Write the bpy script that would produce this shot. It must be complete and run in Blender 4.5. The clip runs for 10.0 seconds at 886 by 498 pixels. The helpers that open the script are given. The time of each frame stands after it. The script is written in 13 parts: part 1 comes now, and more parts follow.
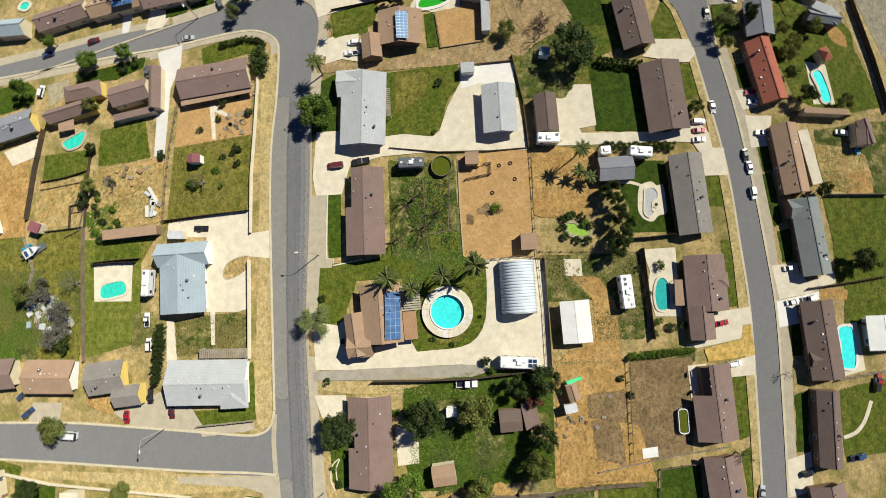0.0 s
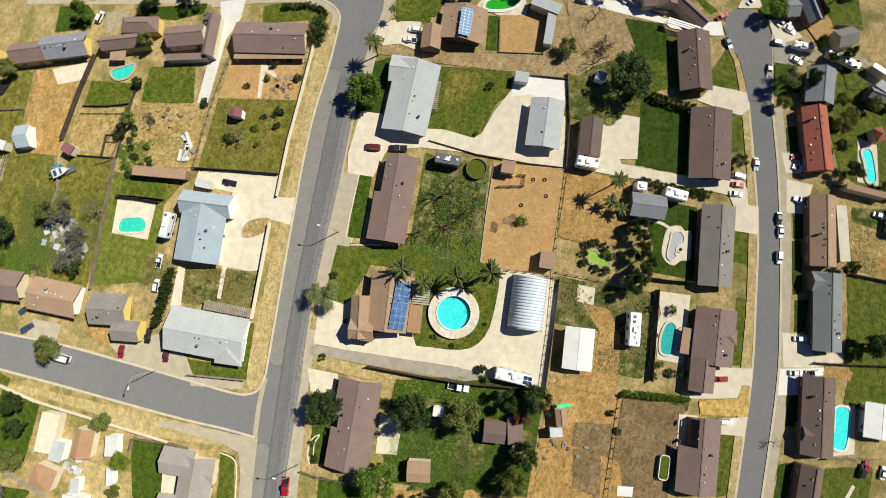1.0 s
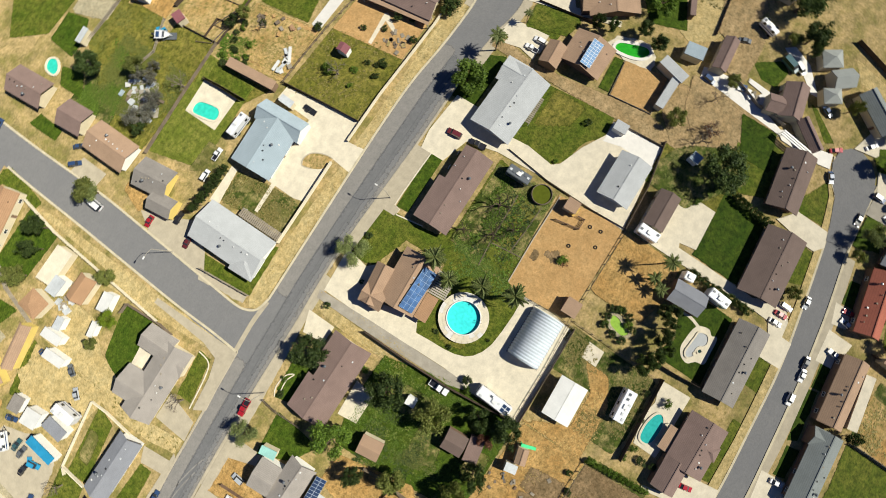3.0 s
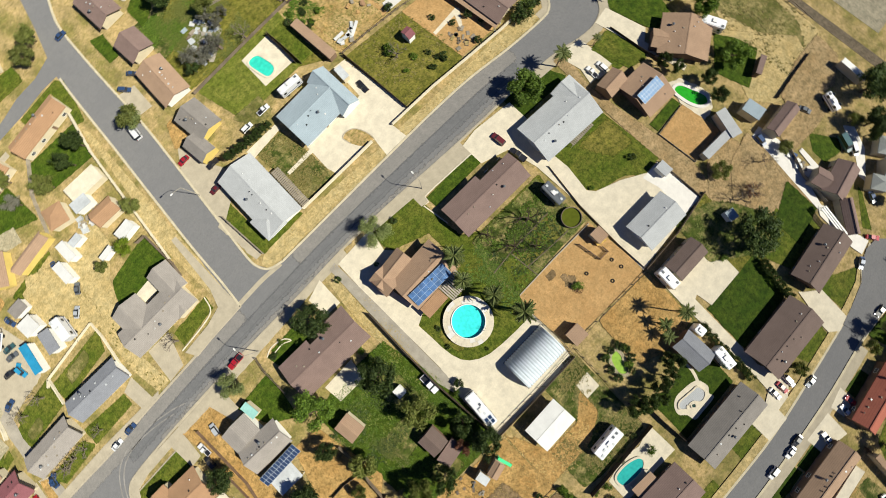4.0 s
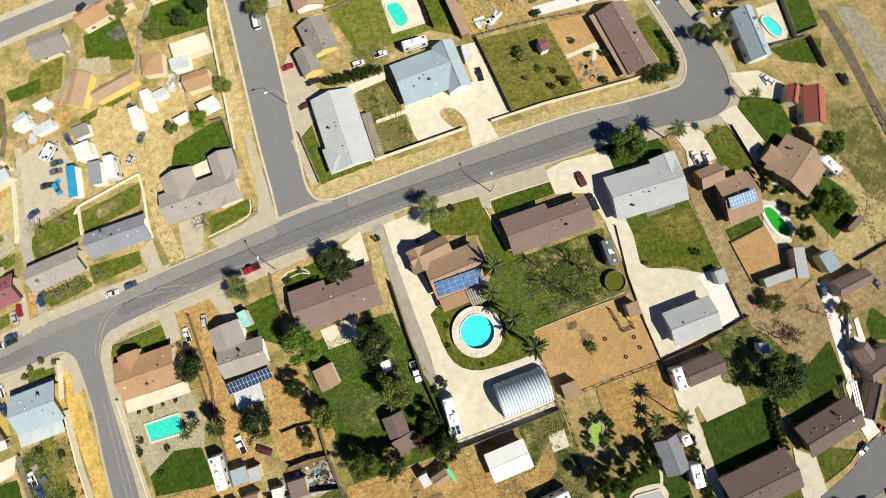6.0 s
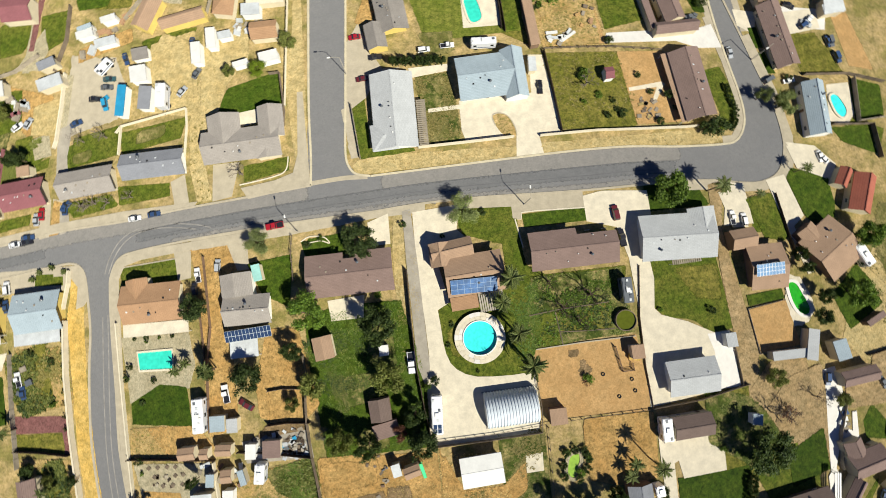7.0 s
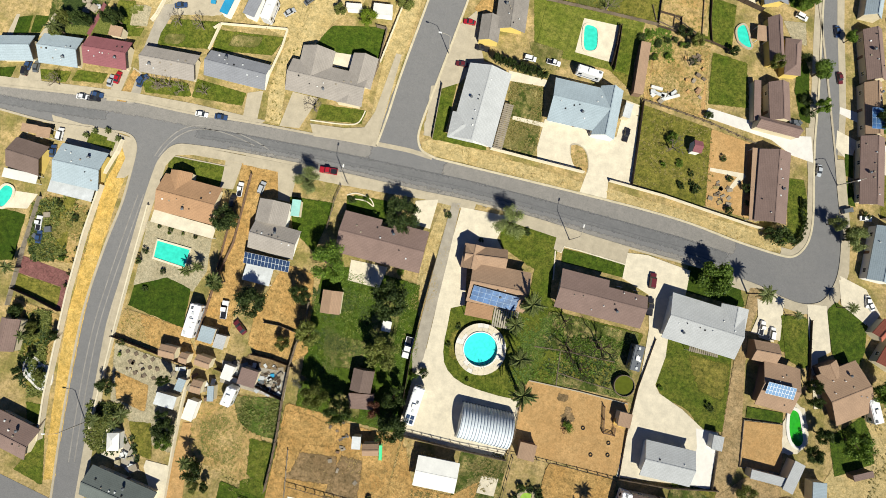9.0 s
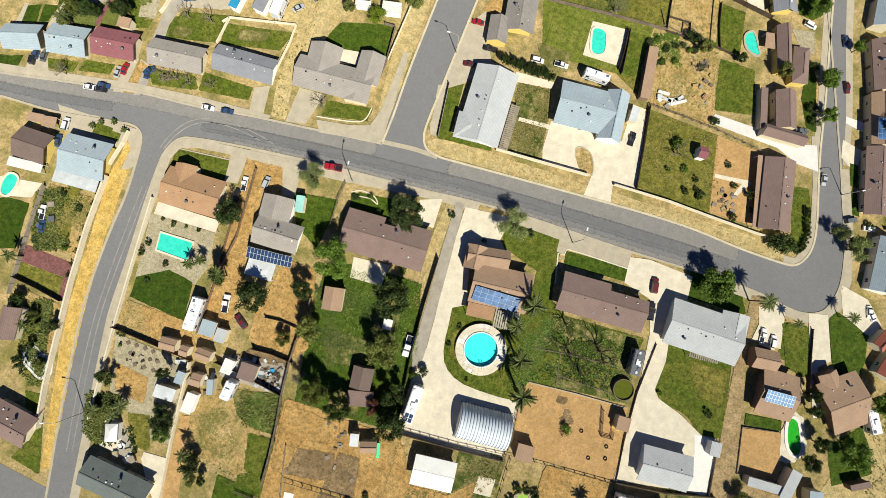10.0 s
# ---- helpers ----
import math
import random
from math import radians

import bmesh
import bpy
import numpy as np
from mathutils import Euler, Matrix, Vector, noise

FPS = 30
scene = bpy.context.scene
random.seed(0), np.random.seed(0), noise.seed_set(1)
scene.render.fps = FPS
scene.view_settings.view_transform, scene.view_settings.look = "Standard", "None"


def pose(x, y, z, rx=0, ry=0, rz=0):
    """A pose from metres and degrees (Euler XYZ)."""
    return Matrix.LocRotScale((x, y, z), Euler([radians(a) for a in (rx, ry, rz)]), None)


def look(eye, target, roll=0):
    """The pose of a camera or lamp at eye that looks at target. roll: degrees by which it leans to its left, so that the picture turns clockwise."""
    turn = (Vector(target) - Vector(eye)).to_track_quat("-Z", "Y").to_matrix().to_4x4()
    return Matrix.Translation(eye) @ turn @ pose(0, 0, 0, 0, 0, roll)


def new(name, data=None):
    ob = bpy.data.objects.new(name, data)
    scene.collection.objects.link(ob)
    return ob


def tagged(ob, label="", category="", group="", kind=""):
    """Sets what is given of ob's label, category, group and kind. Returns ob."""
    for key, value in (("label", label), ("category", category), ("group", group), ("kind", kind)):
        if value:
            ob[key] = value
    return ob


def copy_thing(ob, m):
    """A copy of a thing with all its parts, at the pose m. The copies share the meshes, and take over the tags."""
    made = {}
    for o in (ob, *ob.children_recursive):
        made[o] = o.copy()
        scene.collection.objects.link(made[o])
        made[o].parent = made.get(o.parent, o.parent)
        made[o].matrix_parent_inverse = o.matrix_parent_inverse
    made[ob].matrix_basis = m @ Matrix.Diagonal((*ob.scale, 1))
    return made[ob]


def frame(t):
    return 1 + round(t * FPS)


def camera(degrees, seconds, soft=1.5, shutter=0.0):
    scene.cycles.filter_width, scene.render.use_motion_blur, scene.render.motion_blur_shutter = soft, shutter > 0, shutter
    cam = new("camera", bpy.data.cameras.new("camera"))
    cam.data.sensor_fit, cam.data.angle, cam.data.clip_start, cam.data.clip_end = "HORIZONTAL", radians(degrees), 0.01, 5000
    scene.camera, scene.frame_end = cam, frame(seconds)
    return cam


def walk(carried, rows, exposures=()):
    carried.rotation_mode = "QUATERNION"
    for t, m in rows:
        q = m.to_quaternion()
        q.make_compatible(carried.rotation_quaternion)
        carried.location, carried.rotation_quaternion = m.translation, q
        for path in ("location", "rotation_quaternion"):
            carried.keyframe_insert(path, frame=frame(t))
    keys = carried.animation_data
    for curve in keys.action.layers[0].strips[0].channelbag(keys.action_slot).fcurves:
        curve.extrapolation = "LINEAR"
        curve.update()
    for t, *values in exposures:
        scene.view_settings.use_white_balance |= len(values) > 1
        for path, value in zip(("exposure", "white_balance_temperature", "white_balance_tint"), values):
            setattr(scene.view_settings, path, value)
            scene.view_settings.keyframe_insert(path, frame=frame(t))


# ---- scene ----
cam = camera(88.0, 10.0, soft=0.75, shutter=0.5)
PATH = [
    (0, pose(8.533, -4.833, 152.32, 4.652, 2.215, -92.151)),
    (0.5, pose(8.842, -2.335, 152.495, 4.712, 2.015, -86.445)),
    (1, pose(9.383, 0.112, 152.692, 4.576, 1.79, -80.665)),
    (1.5, pose(10.297, 2.433, 153.028, 4.188, 1.696, -74.904)),
    (2, pose(10.249, 4.579, 153.096, 4.119, 1.626, -69.036)),
    (2.5, pose(9.446, 6.553, 153.217, 4.192, 1.528, -63.175)),
    (4, pose(4.248, 11.07, 153.334, 4.956, 1.186, -44.772)),
    (4.5, pose(2.122, 12.628, 153.479, 5.036, 0.912, -38.639)),
    (5, pose(-0.167, 14.038, 153.738, 5.148, 0.641, -32.363)),
    (5.5, pose(-3, 15.184, 153.682, 5.256, 0.272, -26.071)),
    (7, pose(-11.683, 17.444, 153.546, 4.949, -0.711, -6.585)),
    (7.5, pose(-14.627, 17.413, 153.388, 4.793, -1.043, -0.088)),
    (8, pose(-17.413, 17.17, 153.185, 4.644, -1.299, 6.402)),
    (8.5, pose(-19.716, 16.817, 153.007, 4.407, -1.484, 11.983)),
    (9, pose(-21.035, 16.614, 152.947, 4.256, -1.621, 14.438)),
    (9.5, pose(-21.746, 16.443, 152.937, 4.182, -1.719, 15.448)),
    (10, pose(-21.911, 16.299, 152.879, 4.175, -1.72, 15.886)),
]
walk(cam, PATH, [(0, 0.16), (2.5, 0.21), (5, 0.25), (7.5, 0.31), (10, 0.32)])

UNIT = 1.4   # metres to one unit of the plan below

# ---- light ----
world = bpy.data.worlds.new("sky")
scene.world = world
world.use_nodes = True
SUN_ELEV, SUN_AZ = radians(47), math.atan2(4.7, -6.5)   # azimuth clockwise from +y
sky = world.node_tree.nodes.new("ShaderNodeTexSky")
sky.sky_type = 'NISHITA'
sky.sun_disc = False
sky.sun_elevation = SUN_ELEV
sky.sun_rotation = SUN_AZ
sky.dust_density = 0.3
sky.ozone_density = 3.0
world.node_tree.nodes["Background"].inputs[1].default_value = 0.028
deep = world.node_tree.nodes.new("ShaderNodeMix")
deep.data_type, deep.blend_type = 'RGBA', 'MULTIPLY'
deep.inputs[0].default_value, deep.inputs[7].default_value = 1.0, (0.66, 0.92, 1.5, 1)   # a deep, clear blue sky
world.node_tree.links.new(sky.outputs[0], deep.inputs[6])
world.node_tree.links.new(deep.outputs[2], world.node_tree.nodes["Background"].inputs[0])
sun_data = bpy.data.lights.new("sun", "SUN")
sun_data.energy, sun_data.angle, sun_data.color = 5.4, radians(0.5), (0.98, 0.955, 0.83)
sun = new("sun", sun_data)
SUN_DIR = Vector((math.cos(SUN_ELEV) * math.sin(SUN_AZ), math.cos(SUN_ELEV) * math.cos(SUN_AZ), math.sin(SUN_ELEV)))
sun.matrix_world = look(SUN_DIR * 300, (0, 0, 0))


# ---- materials ----
def ramp(nt, fac, stops):
    r = nt.nodes.new("ShaderNodeValToRGB")
    while len(r.color_ramp.elements) < len(stops):
        r.color_ramp.elements.new(0.5)
    for e, (p, c) in zip(r.color_ramp.elements, stops):
        e.position, e.color = p, (*c, 1)
    nt.links.new(fac, r.inputs[0])
    return r.outputs[0]


def noise_of(nt, coord, scale, detail=4.0, rough=0.6, squash=None):
    n = nt.nodes.new("ShaderNodeTexNoise")
    n.inputs["Scale"].default_value, n.inputs["Detail"].default_value = scale, detail
    n.inputs["Roughness"].default_value = rough
    if squash:
        m = nt.nodes.new("ShaderNodeMapping")
        m.inputs["Scale"].default_value = squash
        nt.links.new(coord, m.inputs[0])
        coord = m.outputs[0]
    nt.links.new(coord, n.inputs[0])
    return n.outputs[0]


def mixed(nt, fac, a, b, mode='MIX'):
    m = nt.nodes.new("ShaderNodeMix")
    m.data_type, m.blend_type = 'RGBA', mode
    for sock, v in ((m.inputs[0], fac), (m.inputs[6], a), (m.inputs[7], b)):
        if isinstance(v, (int, float)):
            sock.default_value = v
        elif isinstance(v, tuple):
            sock.default_value = (*v, 1)
        else:
            nt.links.new(v, sock)
    return m.outputs[2]


def shader(name, rough=0.9, metal=0.0, spec=0.3):
    m = bpy.data.materials.new(name)
    m.use_nodes = True
    nt = m.node_tree
    b = nt.nodes["Principled BSDF"]
    b.inputs["Roughness"].default_value, b.inputs["Metallic"].default_value = rough, metal
    b.inputs["Specular IOR Level"].default_value = spec
    if rough > 0.8:
        b.inputs["Diffuse Roughness"].default_value = 0.4
    return m, nt, b


def bumped(nt, b, height, strength, dist):
    n = nt.nodes.new("ShaderNodeBump")
    n.inputs["Strength"].default_value, n.inputs["Distance"].default_value = strength, dist
    nt.links.new(height, n.inputs["Height"])
    nt.links.new(n.outputs[0], b.inputs["Normal"])


def where(nt, kind="Object"):
    if kind == "World":
        return nt.nodes.new("ShaderNodeNewGeometry").outputs["Position"]
    return nt.nodes.new("ShaderNodeTexCoord").outputs[kind]


FEATHERED = set()


def two_tone(name, a, b, c, big=0.12, fine=1.6, rough=0.95, bump=0.4, dist=0.05, lo=0.35, hi=0.65, mottle=0.6):
    """Natural ground: patches of a and b at the large scale, flecks of c at the fine one."""
    m, nt, bs = shader(name, rough, 0, 0.15)
    p = where(nt, "World")
    n1, n2 = noise_of(nt, p, big, 5, 0.65), noise_of(nt, p, fine, 6, 0.7)
    base = ramp(nt, n1, [(lo, a), (hi, b)])
    fleck = ramp(nt, n2, [(0.48, (0, 0, 0)), (0.63, (0.95, 0.95, 0.95))])
    col = mixed(nt, fleck, base, c)
    tone = ramp(nt, noise_of(nt, p, fine * 2.4, 4, 0.75), [(0.30, (0.58, 0.60, 0.56)), (0.70, (1.28, 1.28, 1.28))])
    tone = mixed(nt, min(1.0, 0.25 + mottle), (1.0, 1.0, 1.0), tone)
    col = mixed(nt, 1.0, col, tone, 'MULTIPLY')
    mott = ramp(nt, noise_of(nt, p, fine * 0.36, 5, 0.8), [(0.37, (0.50, 0.55, 0.46)), (0.62, (1.28, 1.25, 1.15))])
    col = mixed(nt, mottle, col, mott, 'MULTIPLY')
    nt.links.new(col, bs.inputs["Base Color"])
    bumped(nt, bs, n2, bump, dist)
    # the rim of a sheet thins out in patches into the ground below it
    at = nt.nodes.new("ShaderNodeAttribute")
    at.attribute_name = "rim"
    thin = nt.nodes.new("ShaderNodeMath")
    thin.operation = 'MULTIPLY_ADD'
    thin.inputs[1].default_value, thin.inputs[2].default_value = -1.0, 0.98
    nt.links.new(at.outputs["Fac"], thin.inputs[0])
    both = nt.nodes.new("ShaderNodeMath")
    both.operation = 'ADD'
    nt.links.new(thin.outputs[0], both.inputs[0])
    nt.links.new(noise_of(nt, p, 0.9, 7, 0.75), both.inputs[1])
    nt.links.new(ramp(nt, both.outputs[0], [(0.86, (0, 0, 0)), (1.0, (1, 1, 1))]), bs.inputs["Alpha"])
    FEATHERED.add(m.name)
    return m


def plain(name, col, rough=0.7, metal=0.0, spec=0.3, var=0.25, fine=2.5, bump=0.0, big=0.35):
    """A made surface with soft stains and grain."""
    m, nt, bs = shader(name, rough, metal, spec)
    p = where(nt, "World")
    n1, n2 = noise_of(nt, p, big, 5, 0.6), noise_of(nt, p, fine, 5, 0.7)
    k = ramp(nt, n1, [(0.3, (1 - var,) * 3), (0.7, (1 + var * 0.4,) * 3)])
    k2 = ramp(nt, n2, [(0.3, (1 - var * 0.6,) * 3), (0.7, (1 + var * 0.3,) * 3)])
    c = mixed(nt, 1.0, mixed(nt, 1.0, col, k, 'MULTIPLY'), k2, 'MULTIPLY')
    nt.links.new(c, bs.inputs["Base Color"])
    if bump:
        bumped(nt, bs, n2, bump, 0.03)
    return m


def shingle(name, col, var=0.3, course=0.16, rough=0.9):
    """Roofing in courses along the object's own slope, with weathered blotches."""
    m, nt, bs = shader(name, rough, 0, 0.2)
    p = where(nt, "Object")
    w = nt.nodes.new("ShaderNodeTexBrick")
    w.inputs["Scale"].default_value = 1.0
    w.inputs["Brick Width"].default_value, w.inputs["Row Height"].default_value = 0.9, course * 2
    w.inputs["Mortar Size"].default_value = 0.03
    w.inputs["Color1"].default_value = (1.03, 1.03, 1.03, 1)
    w.inputs["Color2"].default_value = (0.96, 0.96, 0.96, 1)
    w.inputs["Mortar"].default_value = (0.8, 0.8, 0.8, 1)
    nt.links.new(p, w.inputs[0])
    n1 = noise_of(nt, p, 0.35, 5, 0.65)
    n2 = noise_of(nt, p, 5.0, 4, 0.7)
    k = ramp(nt, n1, [(0.3, (1 - var * 0.6,) * 3), (0.7, (1 + var * 0.3,) * 3)])
    k2 = ramp(nt, n2, [(0.3, (0.94,) * 3), (0.7, (1.05,) * 3)])
    c = mixed(nt, 1.0, mixed(nt, 1.0, mixed(nt, 1.0, col, k, 'MULTIPLY'), k2, 'MULTIPLY'), w.outputs[0], 'MULTIPLY')
    nt.links.new(c, bs.inputs["Base Color"])
    bumped(nt, bs, w.outputs[1], 0.15, 0.01)
    return m


def leafy(name, a, b, rough=0.6):
    m, nt, bs = shader(name, rough, 0, 0.25)
    g = nt.nodes.new("ShaderNodeNewGeometry")
    o = nt.nodes.new("ShaderNodeObjectInfo")
    c = ramp(nt, g.outputs["Random Per Island"], [(0.0, a), (1.0, b)])
    k = ramp(nt, o.outputs["Random"], [(0.0, (0.75,) * 3), (1.0, (1.2,) * 3)])
    col = mixed(nt, 1.0, c, k, 'MULTIPLY')
    nt.links.new(col, bs.inputs["Base Color"])
    tr, mx = nt.nodes.new("ShaderNodeBsdfTranslucent"), nt.nodes.new("ShaderNodeMixShader")
    nt.links.new(mixed(nt, 1.0, col, (1.5, 1.5, 0.9), 'MULTIPLY'), tr.inputs[0])
    mx.inputs[0].default_value = 0.25
    nt.links.new(bs.outputs[0], mx.inputs[1])
    nt.links.new(tr.outputs[0], mx.inputs[2])
    nt.links.new(mx.outputs[0], nt.nodes["Material Output"].inputs[0])
    return m


def water(name, col):
    m, nt, bs = shader(name, 0.06, 0, 0.5)
    p = where(nt, "World")
    n = noise_of(nt, p, 0.9, 3, 0.5)
    k = ramp(nt, n, [(0.3, (0.86,) * 3), (0.7, (1.12,) * 3)])
    nt.links.new(mixed(nt, 1.0, col, k, 'MULTIPLY'), bs.inputs["Base Color"])
    bumped(nt, bs, noise_of(nt, p, 3.5, 3, 0.5), 0.12, 0.05)
    return m


def paint(name, col, rough=0.3):
    m, nt, bs = shader(name, rough, 0, 0.5)
    bs.inputs["Base Color"].default_value = (*col, 1)
    bs.inputs["Coat Weight"].default_value = 0.4
    return m


SOIL = two_tone("dry_soil", (0.23, 0.20, 0.065), (0.46, 0.335, 0.165), (0.30, 0.23, 0.09), 0.085, 0.6, lo=0.40, hi=0.53)
PLUM = two_tone("plum_bark_mulch", (0.20, 0.085, 0.085), (0.25, 0.115, 0.11), (0.15, 0.06, 0.06), 0.2, 2.0)
TANDIRT = two_tone("tan_weedy_dirt", (0.42, 0.27, 0.105), (0.52, 0.37, 0.18), (0.20, 0.18, 0.05), 0.12, 0.9, lo=0.36, hi=0.64)
VERGE = two_tone("dry_verge", (0.48, 0.355, 0.165), (0.56, 0.44, 0.235), (0.38, 0.29, 0.13), 0.1, 1.2)
DIRT = two_tone("orange_dirt", (0.43, 0.25, 0.088), (0.54, 0.345, 0.14), (0.28, 0.175, 0.065), 0.13, 1.0)
EARTH = two_tone("pinkish_tan_dirt", (0.36, 0.245, 0.125), (0.45, 0.325, 0.185), (0.26, 0.185, 0.095), 0.13, 1.0)
ARENA = two_tone("raked_sand", (0.47, 0.285, 0.120), (0.53, 0.335, 0.150), (0.42, 0.255, 0.105), 0.15, 0.9, mottle=0.3)
MUD = two_tone("brown_earth", (0.21, 0.14, 0.075), (0.30, 0.205, 0.115), (0.15, 0.10, 0.05), 0.12, 0.8)
LAWN = two_tone("mown_lawn", (0.088, 0.125, 0.013), (0.165, 0.165, 0.030), (0.060, 0.090, 0.010), 0.14, 1.6, mottle=1.0)
SUNLAWN = two_tone("sunlit_yellow_lawn", (0.135, 0.165, 0.022), (0.21, 0.21, 0.045), (0.10, 0.13, 0.018), 0.14, 1.6, mottle=0.8)
LUSH = two_tone("lush_lawn", (0.054, 0.098, 0.008), (0.092, 0.125, 0.015), (0.036, 0.068, 0.006), 0.2, 1.6, mottle=1.0)
DARKLAWN = two_tone("dark_lawn", (0.038, 0.074, 0.006), (0.064, 0.095, 0.010), (0.028, 0.055, 0.005), 0.2, 1.6, mottle=1.0)
WEEDS = two_tone("weedy_grass", (0.07, 0.092, 0.018), (0.33, 0.265, 0.12), (0.06, 0.09, 0.016), 0.2, 0.9, lo=0.44, hi=0.62, mottle=1.0)
DRYGRASS = two_tone("thin_dry_grass", (0.13, 0.125, 0.035), (0.36, 0.29, 0.13), (0.11, 0.12, 0.03), 0.14, 0.9, lo=0.42, hi=0.62)
OLIVE = two_tone("olive_pasture", (0.162, 0.156, 0.027), (0.235, 0.198, 0.050), (0.100, 0.108, 0.017), 0.13, 1.1, mottle=1.0)
GOLD = two_tone("golden_verge", (0.58, 0.375, 0.105), (0.65, 0.45, 0.16), (0.46, 0.30, 0.08), 0.1, 1.0)
GRAVEL = two_tone("pale_gravel", (0.40, 0.34, 0.235), (0.47, 0.41, 0.30), (0.31, 0.26, 0.175), 0.2, 2.5)
ASPHALT = two_tone("asphalt", (0.192, 0.188, 0.191), (0.212, 0.206, 0.204), (0.184, 0.180, 0.184), 0.05, 1.2, 0.9, 0.1, 0.02, mottle=0.12)
DUSTROAD = two_tone("dusty_asphalt", (0.245, 0.229, 0.216), (0.275, 0.255, 0.237), (0.230, 0.215, 0.204), 0.05, 1.2, 0.9, 0.1, 0.02, mottle=0.2)
OILROAD = two_tone("dark_worn_lane", (0.165, 0.163, 0.168), (0.182, 0.179, 0.184), (0.156, 0.155, 0.160), 0.05, 1.2, 0.9, 0.1, 0.02, mottle=0.2)
PALEROAD = two_tone("old_pale_road", (0.34, 0.295, 0.225), (0.41, 0.36, 0.275), (0.28, 0.24, 0.18), 0.08, 1.4)
CONCRETE = plain("concrete", (0.69, 0.62, 0.48), 0.85, 0, 0.2, 0.16, 2.2, 0.1)
KERB = plain("kerb_concrete", (0.58, 0.51, 0.36), 0.9, 0, 0.2, 0.16, 2.0, 0.1)
SIDEWALK = plain("sidewalk_concrete", (0.46, 0.40, 0.295), 0.9, 0, 0.2, 0.16, 2.0, 0.1)
GREYCON = plain("grey_gravel_drive", (0.385, 0.345, 0.28), 0.9, 0, 0.2, 0.2, 3.0, 0.2)
WHITECON = plain("white_concrete", (0.66, 0.63, 0.58), 0.8, 0, 0.2, 0.1, 2.0)
# brown ground darkened to stand for the shadow along the old road
DARKBAND = two_tone("dark_ballast", (0.16, 0.125, 0.09), (0.21, 0.165, 0.12), (0.12, 0.09, 0.065), 0.2, 1.5)
R_BROWN = shingle("brown_shingle", (0.245, 0.17, 0.145), 0.2)
R_DBROWN = shingle("dark_brown_shingle", (0.18, 0.13, 0.11), 0.2)
R_TAN = shingle("tan_shingle", (0.395, 0.265, 0.175), 0.2)
R_ORANGE = shingle("terracotta_shingle", (0.415, 0.25, 0.14), 0.2)
R_GREY = shingle("grey_shingle", (0.265, 0.24, 0.215), 0.25)
R_PGREY = shingle("pale_grey_brown_shingle", (0.35, 0.315, 0.28), 0.2)
R_LGREY = shingle("light_grey_shingle", (0.475, 0.485, 0.485), 0.14)
R_BLUE = shingle("blue_grey_shingle", (0.36, 0.43, 0.47), 0.14)
R_SLATE = shingle("slate_shingle", (0.255, 0.262, 0.285), 0.2)
R_SAGE = shingle("grey_green_shingle", (0.235, 0.255, 0.245), 0.2)
R_LSAGE = shingle("pale_sage_shingle", (0.35, 0.365, 0.34), 0.16)
R_DGREY = shingle("dark_grey_shingle", (0.145, 0.165, 0.155), 0.2)
R_MAROON = shingle("maroon_shingle", (0.27, 0.105, 0.115), 0.2)
R_RED = shingle("red_roof_tile", (0.40, 0.13, 0.085), 0.22, 0.2)
R_WHITE = plain("white_sheet_roof", (0.70, 0.69, 0.65), 0.6, 0, 0.3, 0.10)
R_PALE = plain("pale_sheet_roof", (0.58, 0.60, 0.60), 0.5, 0, 0.3, 0.2)
STUCCO = plain("cream_stucco", (0.60, 0.52, 0.36), 0.9, 0, 0.2, 0.12, 4.0, 0.1)
YELLOW = plain("yellow_stucco", (0.62, 0.47, 0.14), 0.9, 0, 0.2, 0.12, 4.0, 0.1)
WHITEWALL = plain("white_stucco", (0.74, 0.72, 0.66), 0.9, 0, 0.2, 0.1, 4.0, 0.1)
BROWNWALL = plain("brown_siding", (0.20, 0.13, 0.085), 0.85, 0, 0.2, 0.2, 4.0, 0.1)
WOOD = plain("weathered_wood", (0.20, 0.155, 0.11), 0.9, 0, 0.2, 0.35, 3.0, 0.2)
DARKWOOD = plain("dark_wood", (0.085, 0.06, 0.042), 0.9, 0, 0.2, 0.3, 3.0, 0.2)
PALEWOOD = plain("bleached_wood", (0.34, 0.29, 0.22), 0.9, 0, 0.2, 0.35, 3.0, 0.2)
ASHWOOD = plain("silvered_wood", (0.47, 0.42, 0.34), 0.9, 0, 0.2, 0.3, 3.0, 0.2)
BLOCK = plain("cream_block_wall", (0.66, 0.59, 0.44), 0.9, 0, 0.2, 0.12, 3.0, 0.1)
STEEL = plain("galvanised_steel", (0.56, 0.61, 0.65), 0.55, 0.0, 0.4, 0.12, 1.0)
GLASS = paint("window_glass", (0.03, 0.035, 0.04), 0.05)
TRIM = plain("white_trim", (0.75, 0.74, 0.70), 0.6, 0, 0.3, 0.05)
RUBBER = plain("black_rubber", (0.02, 0.02, 0.02), 0.8, 0, 0.2, 0.1)
CHROME = plain("chrome", (0.6, 0.6, 0.6), 0.2, 1.0, 0.5, 0.05)
SOLAR = plain("solar_cell_blue", (0.06, 0.145, 0.32), 0.35, 0, 0.4, 0.45, 1.1)
SOLARLIGHT = plain("solar_cell_pale_blue", (0.15, 0.28, 0.47), 0.6, 0, 0.3, 0.2, 1.5)
PANELRIM = plain("anodised_panel_rim", (0.26, 0.34, 0.45), 0.5, 0, 0.3, 0.1)
SOLARDARK = plain("solar_cell_dark", (0.02, 0.045, 0.11), 0.35, 0, 0.3, 0.2, 1.5)
